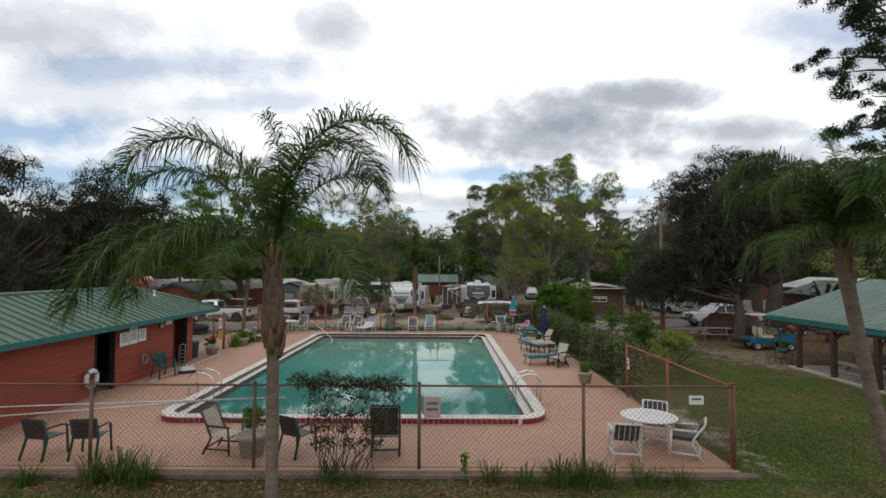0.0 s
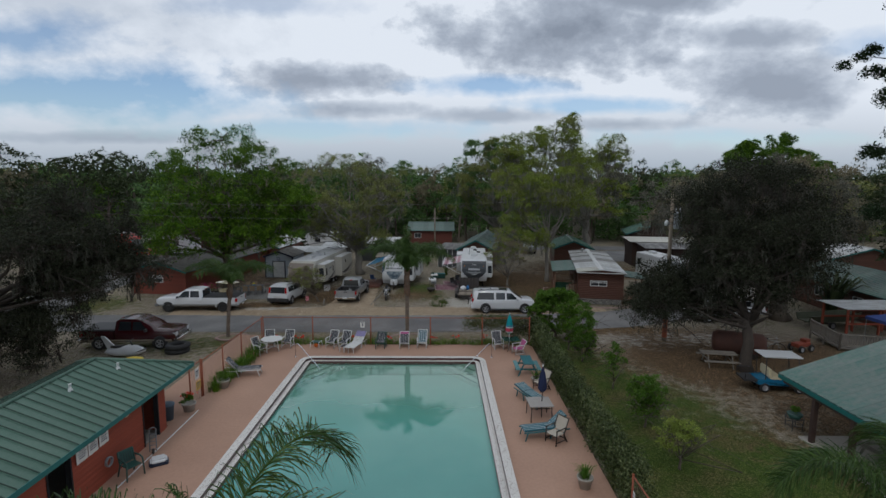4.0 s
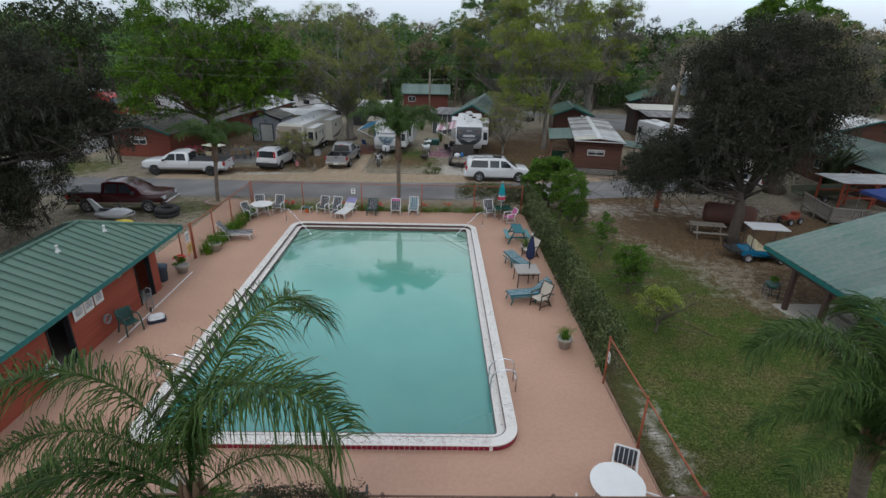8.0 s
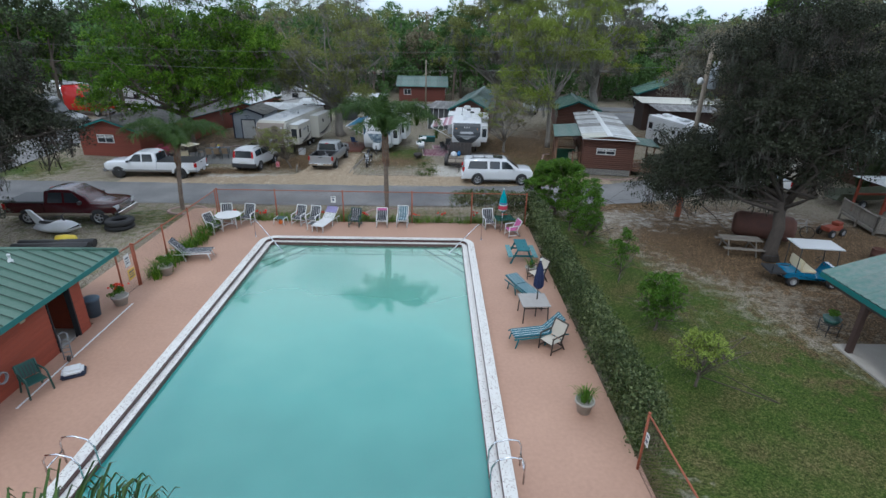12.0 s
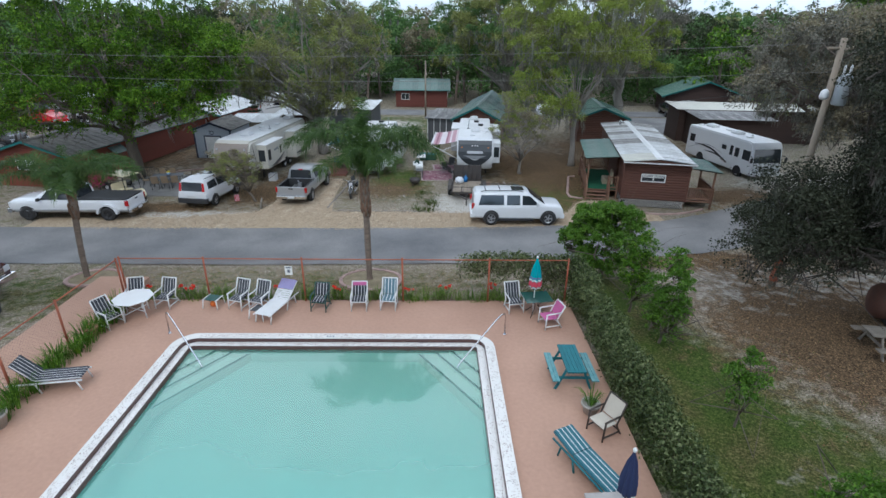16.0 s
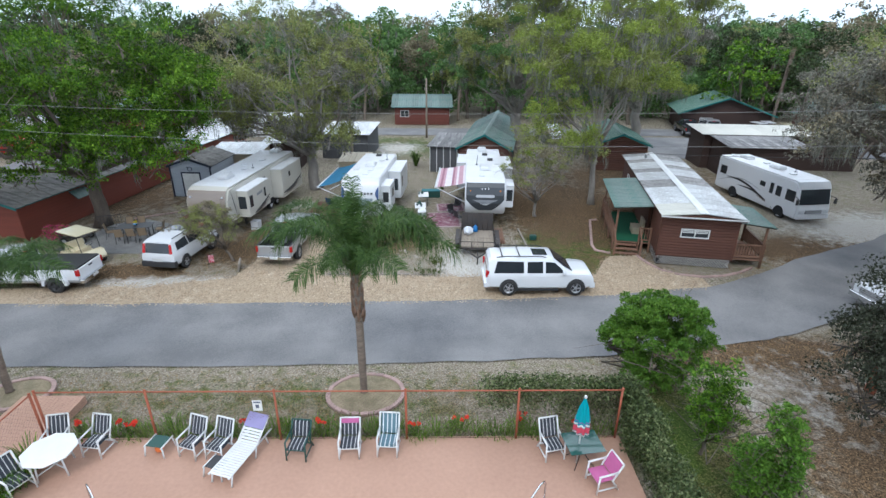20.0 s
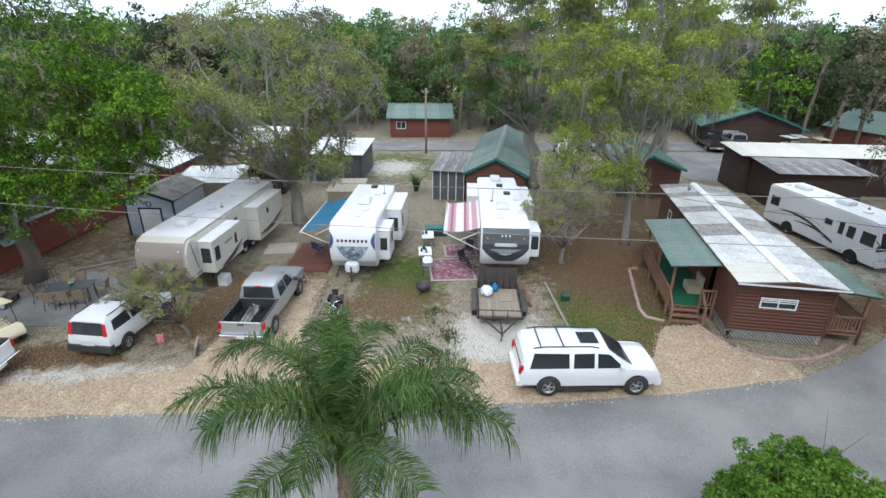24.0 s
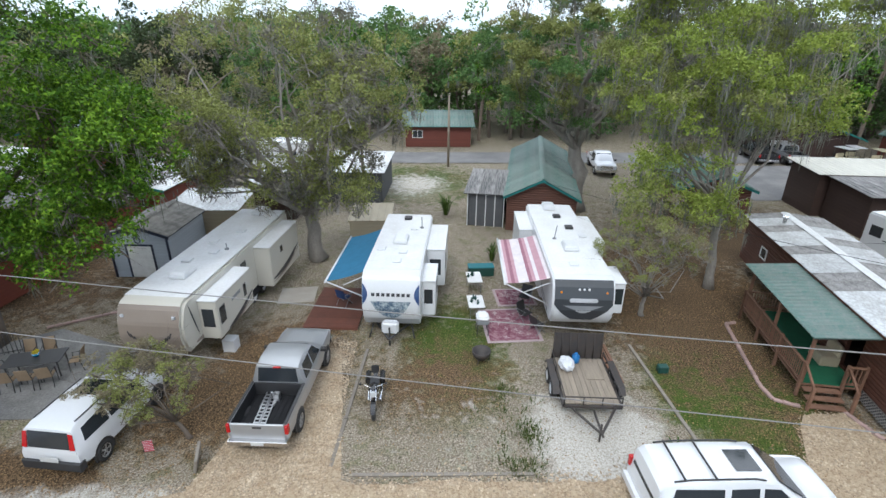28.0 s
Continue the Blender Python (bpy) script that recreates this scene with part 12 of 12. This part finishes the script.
for k in range(3):
    a = 2.1 * k
    bm = bm_new()
    tube(bm, [(0.34 * math.cos(a), 0.34 * math.sin(a), 0), (0.26 * math.cos(a), 0.26 * math.sin(a), 0.22)], 0.02, 6)
    part("leg", bm, M_TRAILER, o)


def camp_chair(o, fabric):
    bm = bm_new()
    box(bm, -0.26, 0.26, -0.24, 0.2, 0.40, 0.43)
    part("seat", bm, fabric, o)
    bm = bm_new()
    box(bm, -0.26, 0.26, 0, 0.02, 0, 0.5, pose(0, 0.2, 0.42, -15, 0, 0))
    part("backrest", bm, fabric, o)
    bm = bm_new()
    for s in (-1, 1):
        tube(bm, [(s * 0.28, -0.26, 0), (s * 0.28, 0.3, 0.62)], 0.014, 5)
        tube(bm, [(s * 0.28, 0.28, 0), (s * 0.28, -0.26, 0.62), (s * 0.28, 0.25, 0.64)], 0.014, 5)
    part("frame", bm, M_GREYDECAL, o)


M_BLUECLOTH = mat("blue_camp_cloth", (0.02, 0.05, 0.15), rough=0.9)
for m, fab, lab in ((pose(-6.9, 57.1, -0.5, 0, 0, 150), M_BLUECLOTH, "folding camp chair with blue seat on the deck"), (pose(1.7, 55.6, -0.605, 0, 0, 40), M_PLASTIC, "black folding camp chair on the rug"), (pose(2.1, 54.6, -0.605, 0, 0, 120), M_PLASTIC, "black folding camp chair under the awning"), (pose(2.0, 57.2, -0.605, 0, 0, -30), M_PLASTIC, "black folding chair beside the trailer")):
    o = thing("camp_chair", lab, "chair", "camp chairs", m)
    camp_chair(o, fab)
o = thing("storage_box", "teal plastic storage bench behind the tables", "storage box", m=pose(0.15, 60.6, -0.65, 0, 0, 2))
bm = bm_new()
box(bm, -0.7, 0.7, -0.3, 0.3, 0.0, 0.5)
bevel(bm, 0.03, 1)
part("body", bm, M_GREENPLASTIC, o)
bm = bm_new()
box(bm, -0.72, 0.72, -0.32, 0.32, 0.505, 0.56)
bevel(bm, 0.02, 1)
part("lid", bm, M_TEALWOOD, o)
bm = bm_new()
box(bm, -0.2, 0.2, -0.15, 0.15, 0, 0.3)
bevel(bm, 0.03, 1)
solid("utility_box", bm, M_GREENPLASTIC, "small green utility box on the grass", "utility box", m=pose(6.55, 51.6, -0.62))
for a, b, lab in (((6.1, 47.3), (5.9, 53.5), "weathered landscape timber along the lot"), ((-5.2, 46.7), (0.4, 46.6), "dark landscape timber at the edge of the gravel"), ((-5.9, 47.0), (-5.4, 53.4), "weathered timber edging the gravel drive")):
    bm = bm_new()
    d = Vector((b[0] - a[0], b[1] - a[1], 0))
    m = pose(a[0], a[1], 0, 0, 0, math.degrees(math.atan2(d.y, d.x)))
    n = max(1, round(d.length / 2.4))
    for k in range(n):
        box(bm, d.length * k / n + 0.02, d.length * (k + 1) / n - 0.02, -0.06, 0.06, ground_z(a[1]) - 0.02, ground_z(a[1]) + 0.045, m)
    solid("landscape_timber", bm, M_GREY_WOOD, lab, "timber", "lot edging timbers")
# small flag and stone by the white hatchback's tree
o = thing("garden_flag", "small striped garden flag on a thin stake", "flag", m=pose(-11.75, 47.5, -0.62, 0, 0, 10))
bm = bm_new()
tube(bm, [(0, 0, 0), (0, 0, 0.75), (0.32, 0, 0.75)], 0.008, 5)
part("stake", bm, M_PLASTIC, o)
bm = bm_new()
box(bm, 0.02, 0.3, -0.004, 0.004, 0.3, 0.73)
part("cloth", bm, striped("flag_stripe", (0.4, 0.06, 0.08), (0.5, 0.5, 0.52), 16, 2), o)
bm = bm_new()
box(bm, -0.05, 0.05, -0.45, 0.45, 0, 0.5)
bevel(bm, 0.02, 1)
solid("utility_post", bm, M_GREY_WOOD, "low grey wooden hook-up post beside the car", "post", m=pose(-10.1, 47.3, -0.62, 0, 12, 15))
for x, y, h, n, lab in ((-1.4, 70.8, 1.6, 46, "spiky agave by the path"), (5.0, 46.9, 0.9, 34, "broad-leaved green plant beside the sand"), (1.0, 62.5, 1.3, 24, "small palm-like plant behind the tables")):
    tuft("spiky_plant", lab, pose(x, y, ground_z(y)), n, h, LEAF_BLADE, 0.5, int(h * 100), 0.05)
# weeds on the sand
for i in range(34):
    x, y = rng2.gauss(0.1, 0.5), rng2.uniform(46.6, 50.6)
    tuft("weed_tuft", "low green weed tuft on the sandy lot", pose(x, y, ground_z(y)), 26, 0.2, LEAF_LAWN, 1.2, 300 + i, 0.012, "weeds on the lot")
# conifer by the shed
o = thing("monkey_pine", "young dark conifer with tiered branches behind the shed", "conifer", m=pose(-18.2, 71.5, -0.7))
bm = bm_new()
tube(bm, [(0, 0, 0), (0, 0, 3.6)], [0.08, 0.01], 6)
part("trunk", bm, M_BARK, o)
cs = []
for k in range(7):
    for q in range(6):
        a = q * 1.047 + k * 0.5
        for s in (0.35, 0.7, 1.0):
            rr = s * 1.3 * (1 - k / 7.5)
            cs.append((rr * math.cos(a), rr * math.sin(a), 0.7 + k * 0.42 + 0.12 * s))
v, f = leaf_cards(np.random.default_rng(2), cs, np.full(len(cs), 0.14), 1800, 0.08, shell=0.1)
part("foliage", np_mesh("foliage", v, f, LEAF_PINE), None, o)

# ---- yard behind the dark oak ----
M_RUSTTANK = mat("rust_brown_tank", (0.14, 0.06, 0.04), (0.09, 0.045, 0.035), rough=0.8, scale=2, fine=15)
o = thing("steel_tank", "large rusty brown steel tank lying on its side", "tank", m=pose(18.3, 32.7, -0.12, 0, 0, -24))
bm = bm_new()
lathe(bm, [(0.05, -1.45), (0.5, -1.4), (0.66, -1.2), (0.68, 0), (0.66, 1.2), (0.5, 1.4), (0.05, 1.45)], 20, pose(0, 0, 0.8, 0, 90, 0))
part("shell", bm, M_RUSTTANK, o)
for x in (-0.8, 0.8):
    bm = bm_new()
    box(bm, x - 0.08, x + 0.08, -0.5, 0.5, 0, 0.28)
    part("cradle", bm, M_TRAILER, o)
picnic_table_parts("picnic_table", "grey weathered picnic table under the dark oak", pose(16.15, 31.0, -0.1, 0, 0, -10), M_GREY_WOOD)


def bicycle():
    o = thing("bicycle", "old bicycle standing by the tank", "bicycle", m=pose(20.6, 33.3, -0.12, 0, 0, -40))
    for x in (-0.5, 0.5):
        bm = bm_new()
        pts = [(x + 0.33 * math.cos(a), 0, 0.34 + 0.33 * math.sin(a)) for a in [2 * math.pi * k / 18 for k in range(19)]]
        tube(bm, pts, 0.02, 6)
        for k in range(8):
            a = math.pi * k / 4
            tube(bm, [(x, 0, 0.34), (x + 0.32 * math.cos(a), 0, 0.34 + 0.32 * math.sin(a))], 0.004, 3)
        part("wheel", bm, M_TYRE, o)
    bm = bm_new()
    for a, b in (((-0.5, 0.34), (-0.1, 0.32)), ((-0.1, 0.32), (-0.2, 0.82)), ((-0.2, 0.75), (0.35, 0.8)), ((-0.1, 0.32), (0.35, 0.75)), ((0.5, 0.34), (0.33, 0.95)), ((-0.5, 0.34), (-0.2, 0.75))):
        tube(bm, [(a[0], 0, a[1]), (b[0], 0, b[1])], 0.016, 6)
    tube(bm, [(0.33, -0.28, 1.0), (0.33, 0.28, 1.0)], 0.014, 6)
    part("frame", bm, M_SILVER, o)
    bm = bm_new()
    box(bm, -0.32, -0.08, -0.07, 0.07, 0.82, 0.87)
    part("saddle", bm, M_PLASTIC, o)


bicycle()
o = thing("yard_deck", "weathered wooden deck with railing by the park edge", "deck", m=pose(25.2, 33.6, -0.1, 0, 0, -12))
bm = bm_new()
box(bm, 0, 4.0, 0, 3.6, 0.1, 0.2)
part("platform", bm, M_GREY_WOOD, o)
rail_run(o, (0, 0), (0, 3.6), 0.2, 0.85, M_GREY_WOOD, 3)
rail_run(o, (0, 0), (4.0, 0), 0.2, 0.85, M_GREY_WOOD, 3)
o = thing("pergola", "red-painted timber frame with pale roof sheet", "pergola", m=pose(28.0, 36.6, -0.4))
for x in (0, 2.2, 4.4):
    for y in (0, 2.2):
        bm = bm_new()
        box(bm, x - 0.06, x + 0.06, y - 0.06, y + 0.06, 0, 2.1)
        part("post", bm, M_RED_SIDING, o)
for y in (0, 2.2):
    for z in (1.1, 2.1):
        bm = bm_new()
        box(bm, -0.06, 4.46, y - 0.05, y + 0.05, z, z + 0.12)
        part("beam", bm, M_RED_SIDING, o)
bm = bm_new()
box(bm, -0.3, 4.7, -0.3, 2.6, 2.23, 2.26)
part("roof_sheet", bm, M_WHITE_METAL, o)
o = thing("canopy_tent", "small blue canopy on thin legs", "canopy", m=pose(27.9, 32.6, -0.1))
bm = bm_new()
rings = [[Vector((sx * r, sy * r, z)) for sx, sy in ((-1, -1), (1, -1), (1, 1), (-1, 1))] for r, z in ((1.25, 1.65), (1.25, 1.85), (0.05, 2.35))]
loft(bm, [[p + Vector((1.25, 1.25, 0)) for p in r] for r in rings], smooth=False)
part("cover", bm, mat("blue_canopy_cloth", (0.05, 0.09, 0.30), rough=0.8), o)
for x in (0.05, 2.45):
    for y in (0.05, 2.45):
        bm = bm_new()
        tube(bm, [(x, y, 0), (x, y, 1.7)], 0.02, 6)
        part("leg", bm, M_GREYDECAL, o)
o = thing("jon_boat", "olive jon boat on a trailer beside the cabin", "boat", m=pose(30.0, 40.8, -0.58, 0, 0, 8))
bm = bm_new()
rings = []
for x, w, z0, z1 in ((-2.2, 0.7, 0.5, 1.0), (-1.0, 0.75, 0.48, 1.0), (1.0, 0.75, 0.48, 1.02), (2.0, 0.6, 0.6, 1.1), (2.5, 0.4, 0.85, 1.15)):
    rings.append([Vector((x, s * w * k, z)) for s, k, z in ((1, 0.75, z0), (1, 1, z1), (1, 0.9, z1), (1, 0.65, z0 + 0.06), (-1, 0.65, z0 + 0.06), (-1, 0.9, z1), (-1, 1, z1), (-1, 0.75, z0))])
loft(bm, rings, smooth=False)
part("hull", bm, mat("olive_paint", (0.08, 0.09, 0.055), rough=0.6), o)
for s in (-1, 1):
    wheel(o, -0.5, s * 0.85, 0.28, 0.16, s)
bm = bm_new()
box(bm, -2.0, 3.2, -0.05, 0.05, 0.38, 0.46)
box(bm, -0.6, -0.4, -0.85, 0.85, 0.3, 0.4)
part("trailer_frame", bm, M_TRAILER, o)
o = thing("fire_barrel", "rusty steel barrel on the bare ground", "barrel", m=pose(22.6, 30.2, -0.12))
bm = bm_new()
lathe(bm, [(0.28, 0), (0.29, 0.02), (0.28, 0.28), (0.295, 0.3), (0.28, 0.32), (0.28, 0.58), (0.295, 0.6), (0.27, 0.6), (0.26, 0.3)], 16)
part("drum", bm, M_RUSTTANK, o)
o = thing("garden_tractor", "old red garden machine beside the deck", "machine", m=pose(22.8, 33.6, -0.12, 0, 0, 20))
bm = bm_new()
box(bm, -0.6, 0.5, -0.25, 0.25, 0.3, 0.55)
box(bm, 0.1, 0.5, -0.2, 0.2, 0.55, 0.75)
bevel(bm, 0.03, 1)
part("body", bm, M_RED_SIDING, o)
for x in (-0.45, 0.4):
    for s in (-1, 1):
        wheel(o, x, s * 0.35, 0.22, 0.14, s)
tuft("banana_plant", "large dark broad-leaved banana plant by the cabin", pose(32.0, 43.2, -0.6), 34, 4.0, LEAF_OAK_SIDE, 0.4, 77, 0.2)
o = thing("grill_stand", "planter on a round metal stand by the pavilion post", "planter", m=pose(15.2, 23.3, -0.1))
bm = bm_new()
for z, r in ((0.25, 0.3), (0.55, 0.33)):
    tube(bm, [(r * math.cos(2 * math.pi * k / 12), r * math.sin(2 * math.pi * k / 12), z) for k in range(13)], 0.015, 5)
for k in range(4):
    a = radians(45 + 90 * k)
    tube(bm, [(0.3 * math.cos(a), 0.3 * math.sin(a), 0), (0.33 * math.cos(a), 0.33 * math.sin(a), 0.6)], 0.015, 5)
part("stand", bm, M_PLASTIC, o)
bm = bm_new()
lathe(bm, [(0.2, 0.5), (0.3, 0.72), (0.26, 0.7), (0.05, 0.68)], 14)
part("bowl", bm, M_GREENPLASTIC, o)
v, f = leaf_cards(np.random.default_rng(9), [(0, 0, 0.85), (0.1, 0, 0.9), (-0.08, 0.05, 0.95)], [0.15, 0.12, 0.1], 220, 0.05)
part("foliage", np_mesh("foliage", v, f, LEAF_BRIGHT), None, o)

# ---- yard beyond the bathhouse ----
o = thing("jet_ski", "faded white jet ski hull with tail fin lying on the grass", "jet ski", m=pose(-18.30, 32.16, -0.1, 0, 0, -8))
bm = bm_new()
rings = []
for x, w, z0, z1 in ((-1.1, 0.35, 0.15, 0.45), (-0.5, 0.42, 0.08, 0.5), (0.2, 0.42, 0.08, 0.72), (0.7, 0.34, 0.14, 0.7), (1.3, 0.06, 0.4, 0.55)):
    rings.append([Vector((x, s * w * k, z)) for s, k, z in ((1, 0.5, z0), (1, 1, z0 + 0.18), (1, 0.7, z1 - 0.08), (1, 0.3, z1), (-1, 0.3, z1), (-1, 0.7, z1 - 0.08), (-1, 1, z0 + 0.18), (-1, 0.5, z0))])
loft(bm, rings)
part("hull", bm, M_RVWHITE, o)
bm = bm_new()
prism(bm, [(-1.55, 1.15), (-1.3, 1.15), (-0.55, 0.5), (-1.15, 0.4)], -0.04, 0.04, "y")
part("tail_fin", bm, M_RVWHITE, o)
bm = bm_new()
tube(bm, [(0.3, -0.3, 1.0), (0.35, 0, 0.95), (0.3, 0.3, 1.0)], 0.02, 6)
tube(bm, [(0.35, 0, 0.95), (0.5, 0, 0.65)], 0.04, 6)
part("handlebar", bm, M_PLASTIC, o)
bm = bm_new()
box(bm, -0.9, 0.15, -0.16, 0.16, 0.5, 0.64)
bevel(bm, 0.05, 2)
part("seat", bm, M_PLASTIC, o)
for k in range(2):
    bm = bm_new()
    lathe(bm, [(0.38, 0.0), (0.62, 0.0), (0.7, 0.06), (0.7, 0.2), (0.62, 0.26), (0.38, 0.26), (0.36, 0.13)], 22, caps=False)
    solid("tractor_tyre", bm, M_TYRE, "large black tractor tyre lying flat on the grass", "tyre", "stacked tyres", m=pose(-15.7 + 0.05 * k, 33.0, -0.1 + 0.265 * k))
bm = bm_new()
lathe(bm, [(0.26, 0), (0.28, 0.4), (0.2, 0.8), (0.05, 0.85)], 14, pose(0, 0, 0.28, 0, 90, 0))
solid("yellow_float", bm, mat("yellow_plastic", (0.65, 0.5, 0.04), rough=0.5), "yellow plastic float lying on the grass", "float", m=pose(-17.21, 30.47, -0.1, 0, 0, 15))
for k in range(2):
    bm = bm_new()
    tube(bm, [(0, 0, 0), (3.4, 0.2, 0.05)], 0.2, 12)
    solid("drain_pipe", bm, M_PLASTIC, "black corrugated drain pipe on the grass", "pipe", "drain pipes", m=pose(-18.75, 30.17 - 0.45 * k, 0.1))
# wooden screen fence beyond the bathhouse
o = thing("board_fence", "dark weathered board fence beyond the bathhouse", "fence", m=pose(-29, 26.0, -0.1))
bm = bm_new()
box(bm, -0.06, 0.06, -0.02, 0.02, 0, 1.7)
FB = to_mesh("fence_board", bm, M_GREY_WOOD)
for k in range(60):
    q = part("fence_board", FB, None, o)
    q.matrix_basis = pose(k * 0.135, 0.0 + 0.01 * (k % 2), 0.02 * math.sin(k * 1.7))
bm = bm_new()
for z in (0.35, 1.35):
    box(bm, -0.06, 8.1, 0.035, 0.08, z, z + 0.09)
part("rail", bm, M_GREY_WOOD, o)


# ---- grass and fallen leaves ----
def scatter(name, label, n, region, h, material, seed, width=0.012, mask=None):
    rng = np.random.default_rng(seed)
    x0, x1, y0, y1 = region
    x, y = rng.uniform(x0, x1, n), rng.uniform(y0, y1, n)
    if mask is not None:
        k = mask(x, y, rng)
        x, y = x[k], y[k]
    n = len(x)
    z = np.interp(y, [33.5, 37, 40, 60, 86], [-0.10, -0.40, -0.60, -0.65, -0.80]) - 0.03
    a = rng.uniform(0, 6.28, n)
    hh = h * rng.uniform(0.5, 1.3, n)
    wx, wy = np.cos(a) * width, np.sin(a) * width
    tx, ty = x + rng.normal(0, 0.5, n) * hh, y + rng.normal(0, 0.5, n) * hh
    v = np.stack([np.stack([x - wx, y - wy, z], 1), np.stack([x + wx, y + wy, z], 1), np.stack([tx, ty, z + hh], 1)], 1).reshape(-1, 3)
    f = np.arange(3 * n).reshape(-1, 3)
    tagged(new(name, np_mesh(name, v, f, material)), label, "grass", kind="stuff")


def off_paving(x, y, rng):
    return ~((x > -11.3) & (x < 6.35) & (y > 10.6) & (y < 34.3))


scatter("lawn_grass", "short green lawn blades beside the pool", 60000, (6.2, 15, 10.5, 32), 0.075, LEAF_LAWN, 1, 0.010, lambda x, y, rng: off_paving(x, y, rng) & (rng.random(len(x)) < 1.1 - np.clip((x + 0.25 * (y - 20) - 11) / 5, 0, 1)))
scatter("lawn_grass", "short green lawn blades before the fence", 26000, (-12, 12, 8.2, 10.72), 0.09, LEAF_LAWN, 2, 0.009)
scatter("dry_grass", "thin dry grass on the verge", 26000, (-16, 8, 34.3, 38.0), 0.07, LEAF_DRY, 3, 0.012)
scatter("dry_grass", "patchy grass on the camp lots", 30000, (-6, 12, 46.8, 58), 0.07, LEAF_LAWN, 4, 0.012, lambda x, y, rng: rng.random(len(x)) < np.where((x > 6) & (y < 55), 0.95, 0.3))
scatter("dry_grass", "dry grass round the parked vehicles", 22000, (-24, -9, 29, 54), 0.07, LEAF_DRY, 6, 0.012, lambda x, y, rng: ((y < 37.3) & (x < -11.5)) | ((y > 45.5) & (x > -15)))


def litter():
    rng = np.random.default_rng(44)
    spots = ((13, 39.2, 5.5, 1.1, 2600), (17, 33, 7, 5.5, 3000), (12.5, 51.5, 2.6, 6, 3600), (-17, 46.6, 4, 1.2, 1800), (-9, 52, 2.6, 5, 2400), (24, 50, 5, 2.5, 2200), (-5, 36.5, 9, 1.4, 2200), (9.6, 58, 5, 7, 3000), (9.5, 48.5, 3.2, 3.0, 2000), (-1, 50, 5, 4.5, 1800), (-12.5, 49.5, 3.5, 3.5, 3600), (-6.5, 56, 2.5, 3, 1800), (14, 52, 6, 6, 2600), (20, 47, 3, 2, 2600), (-3, 10.4, 7, 0.35, 900))
    P = []
    for cx, cy, rx, ry, n in spots:
        P.append(np.stack([rng.normal(cx, rx * 0.6, n), rng.normal(cy, ry * 0.6, n)], 1))
    P = np.concatenate(P)
    n = len(P)
    z = np.interp(P[:, 1], [33.5, 37, 40, 60, 86], [-0.10, -0.40, -0.60, -0.65, -0.80]) + 0.02
    a, s = rng.uniform(0, 6.28, n), rng.uniform(0.018, 0.042, n)
    base = np.stack([P[:, 0], P[:, 1], z], 1)
    u = np.stack([np.cos(a) * s, np.sin(a) * s, rng.normal(0, 0.012, n)], 1)
    w = np.stack([-np.sin(a) * s * 0.5, np.cos(a) * s * 0.5, rng.normal(0, 0.012, n)], 1)
    v = np.stack([base - u, base - w, base + u, base + w], 1).reshape(-1, 3)
    m = leaf_mat("fallen_leaf", (0.20, 0.125, 0.06), (0.38, 0.265, 0.13), per=0.45, glow=0.05)
    tagged(new("fallen_leaves", np_mesh("fallen_leaves", v, np.arange(4 * n).reshape(-1, 4), m)), "scattered brown fallen leaves", "leaves", kind="stuff")


litter()
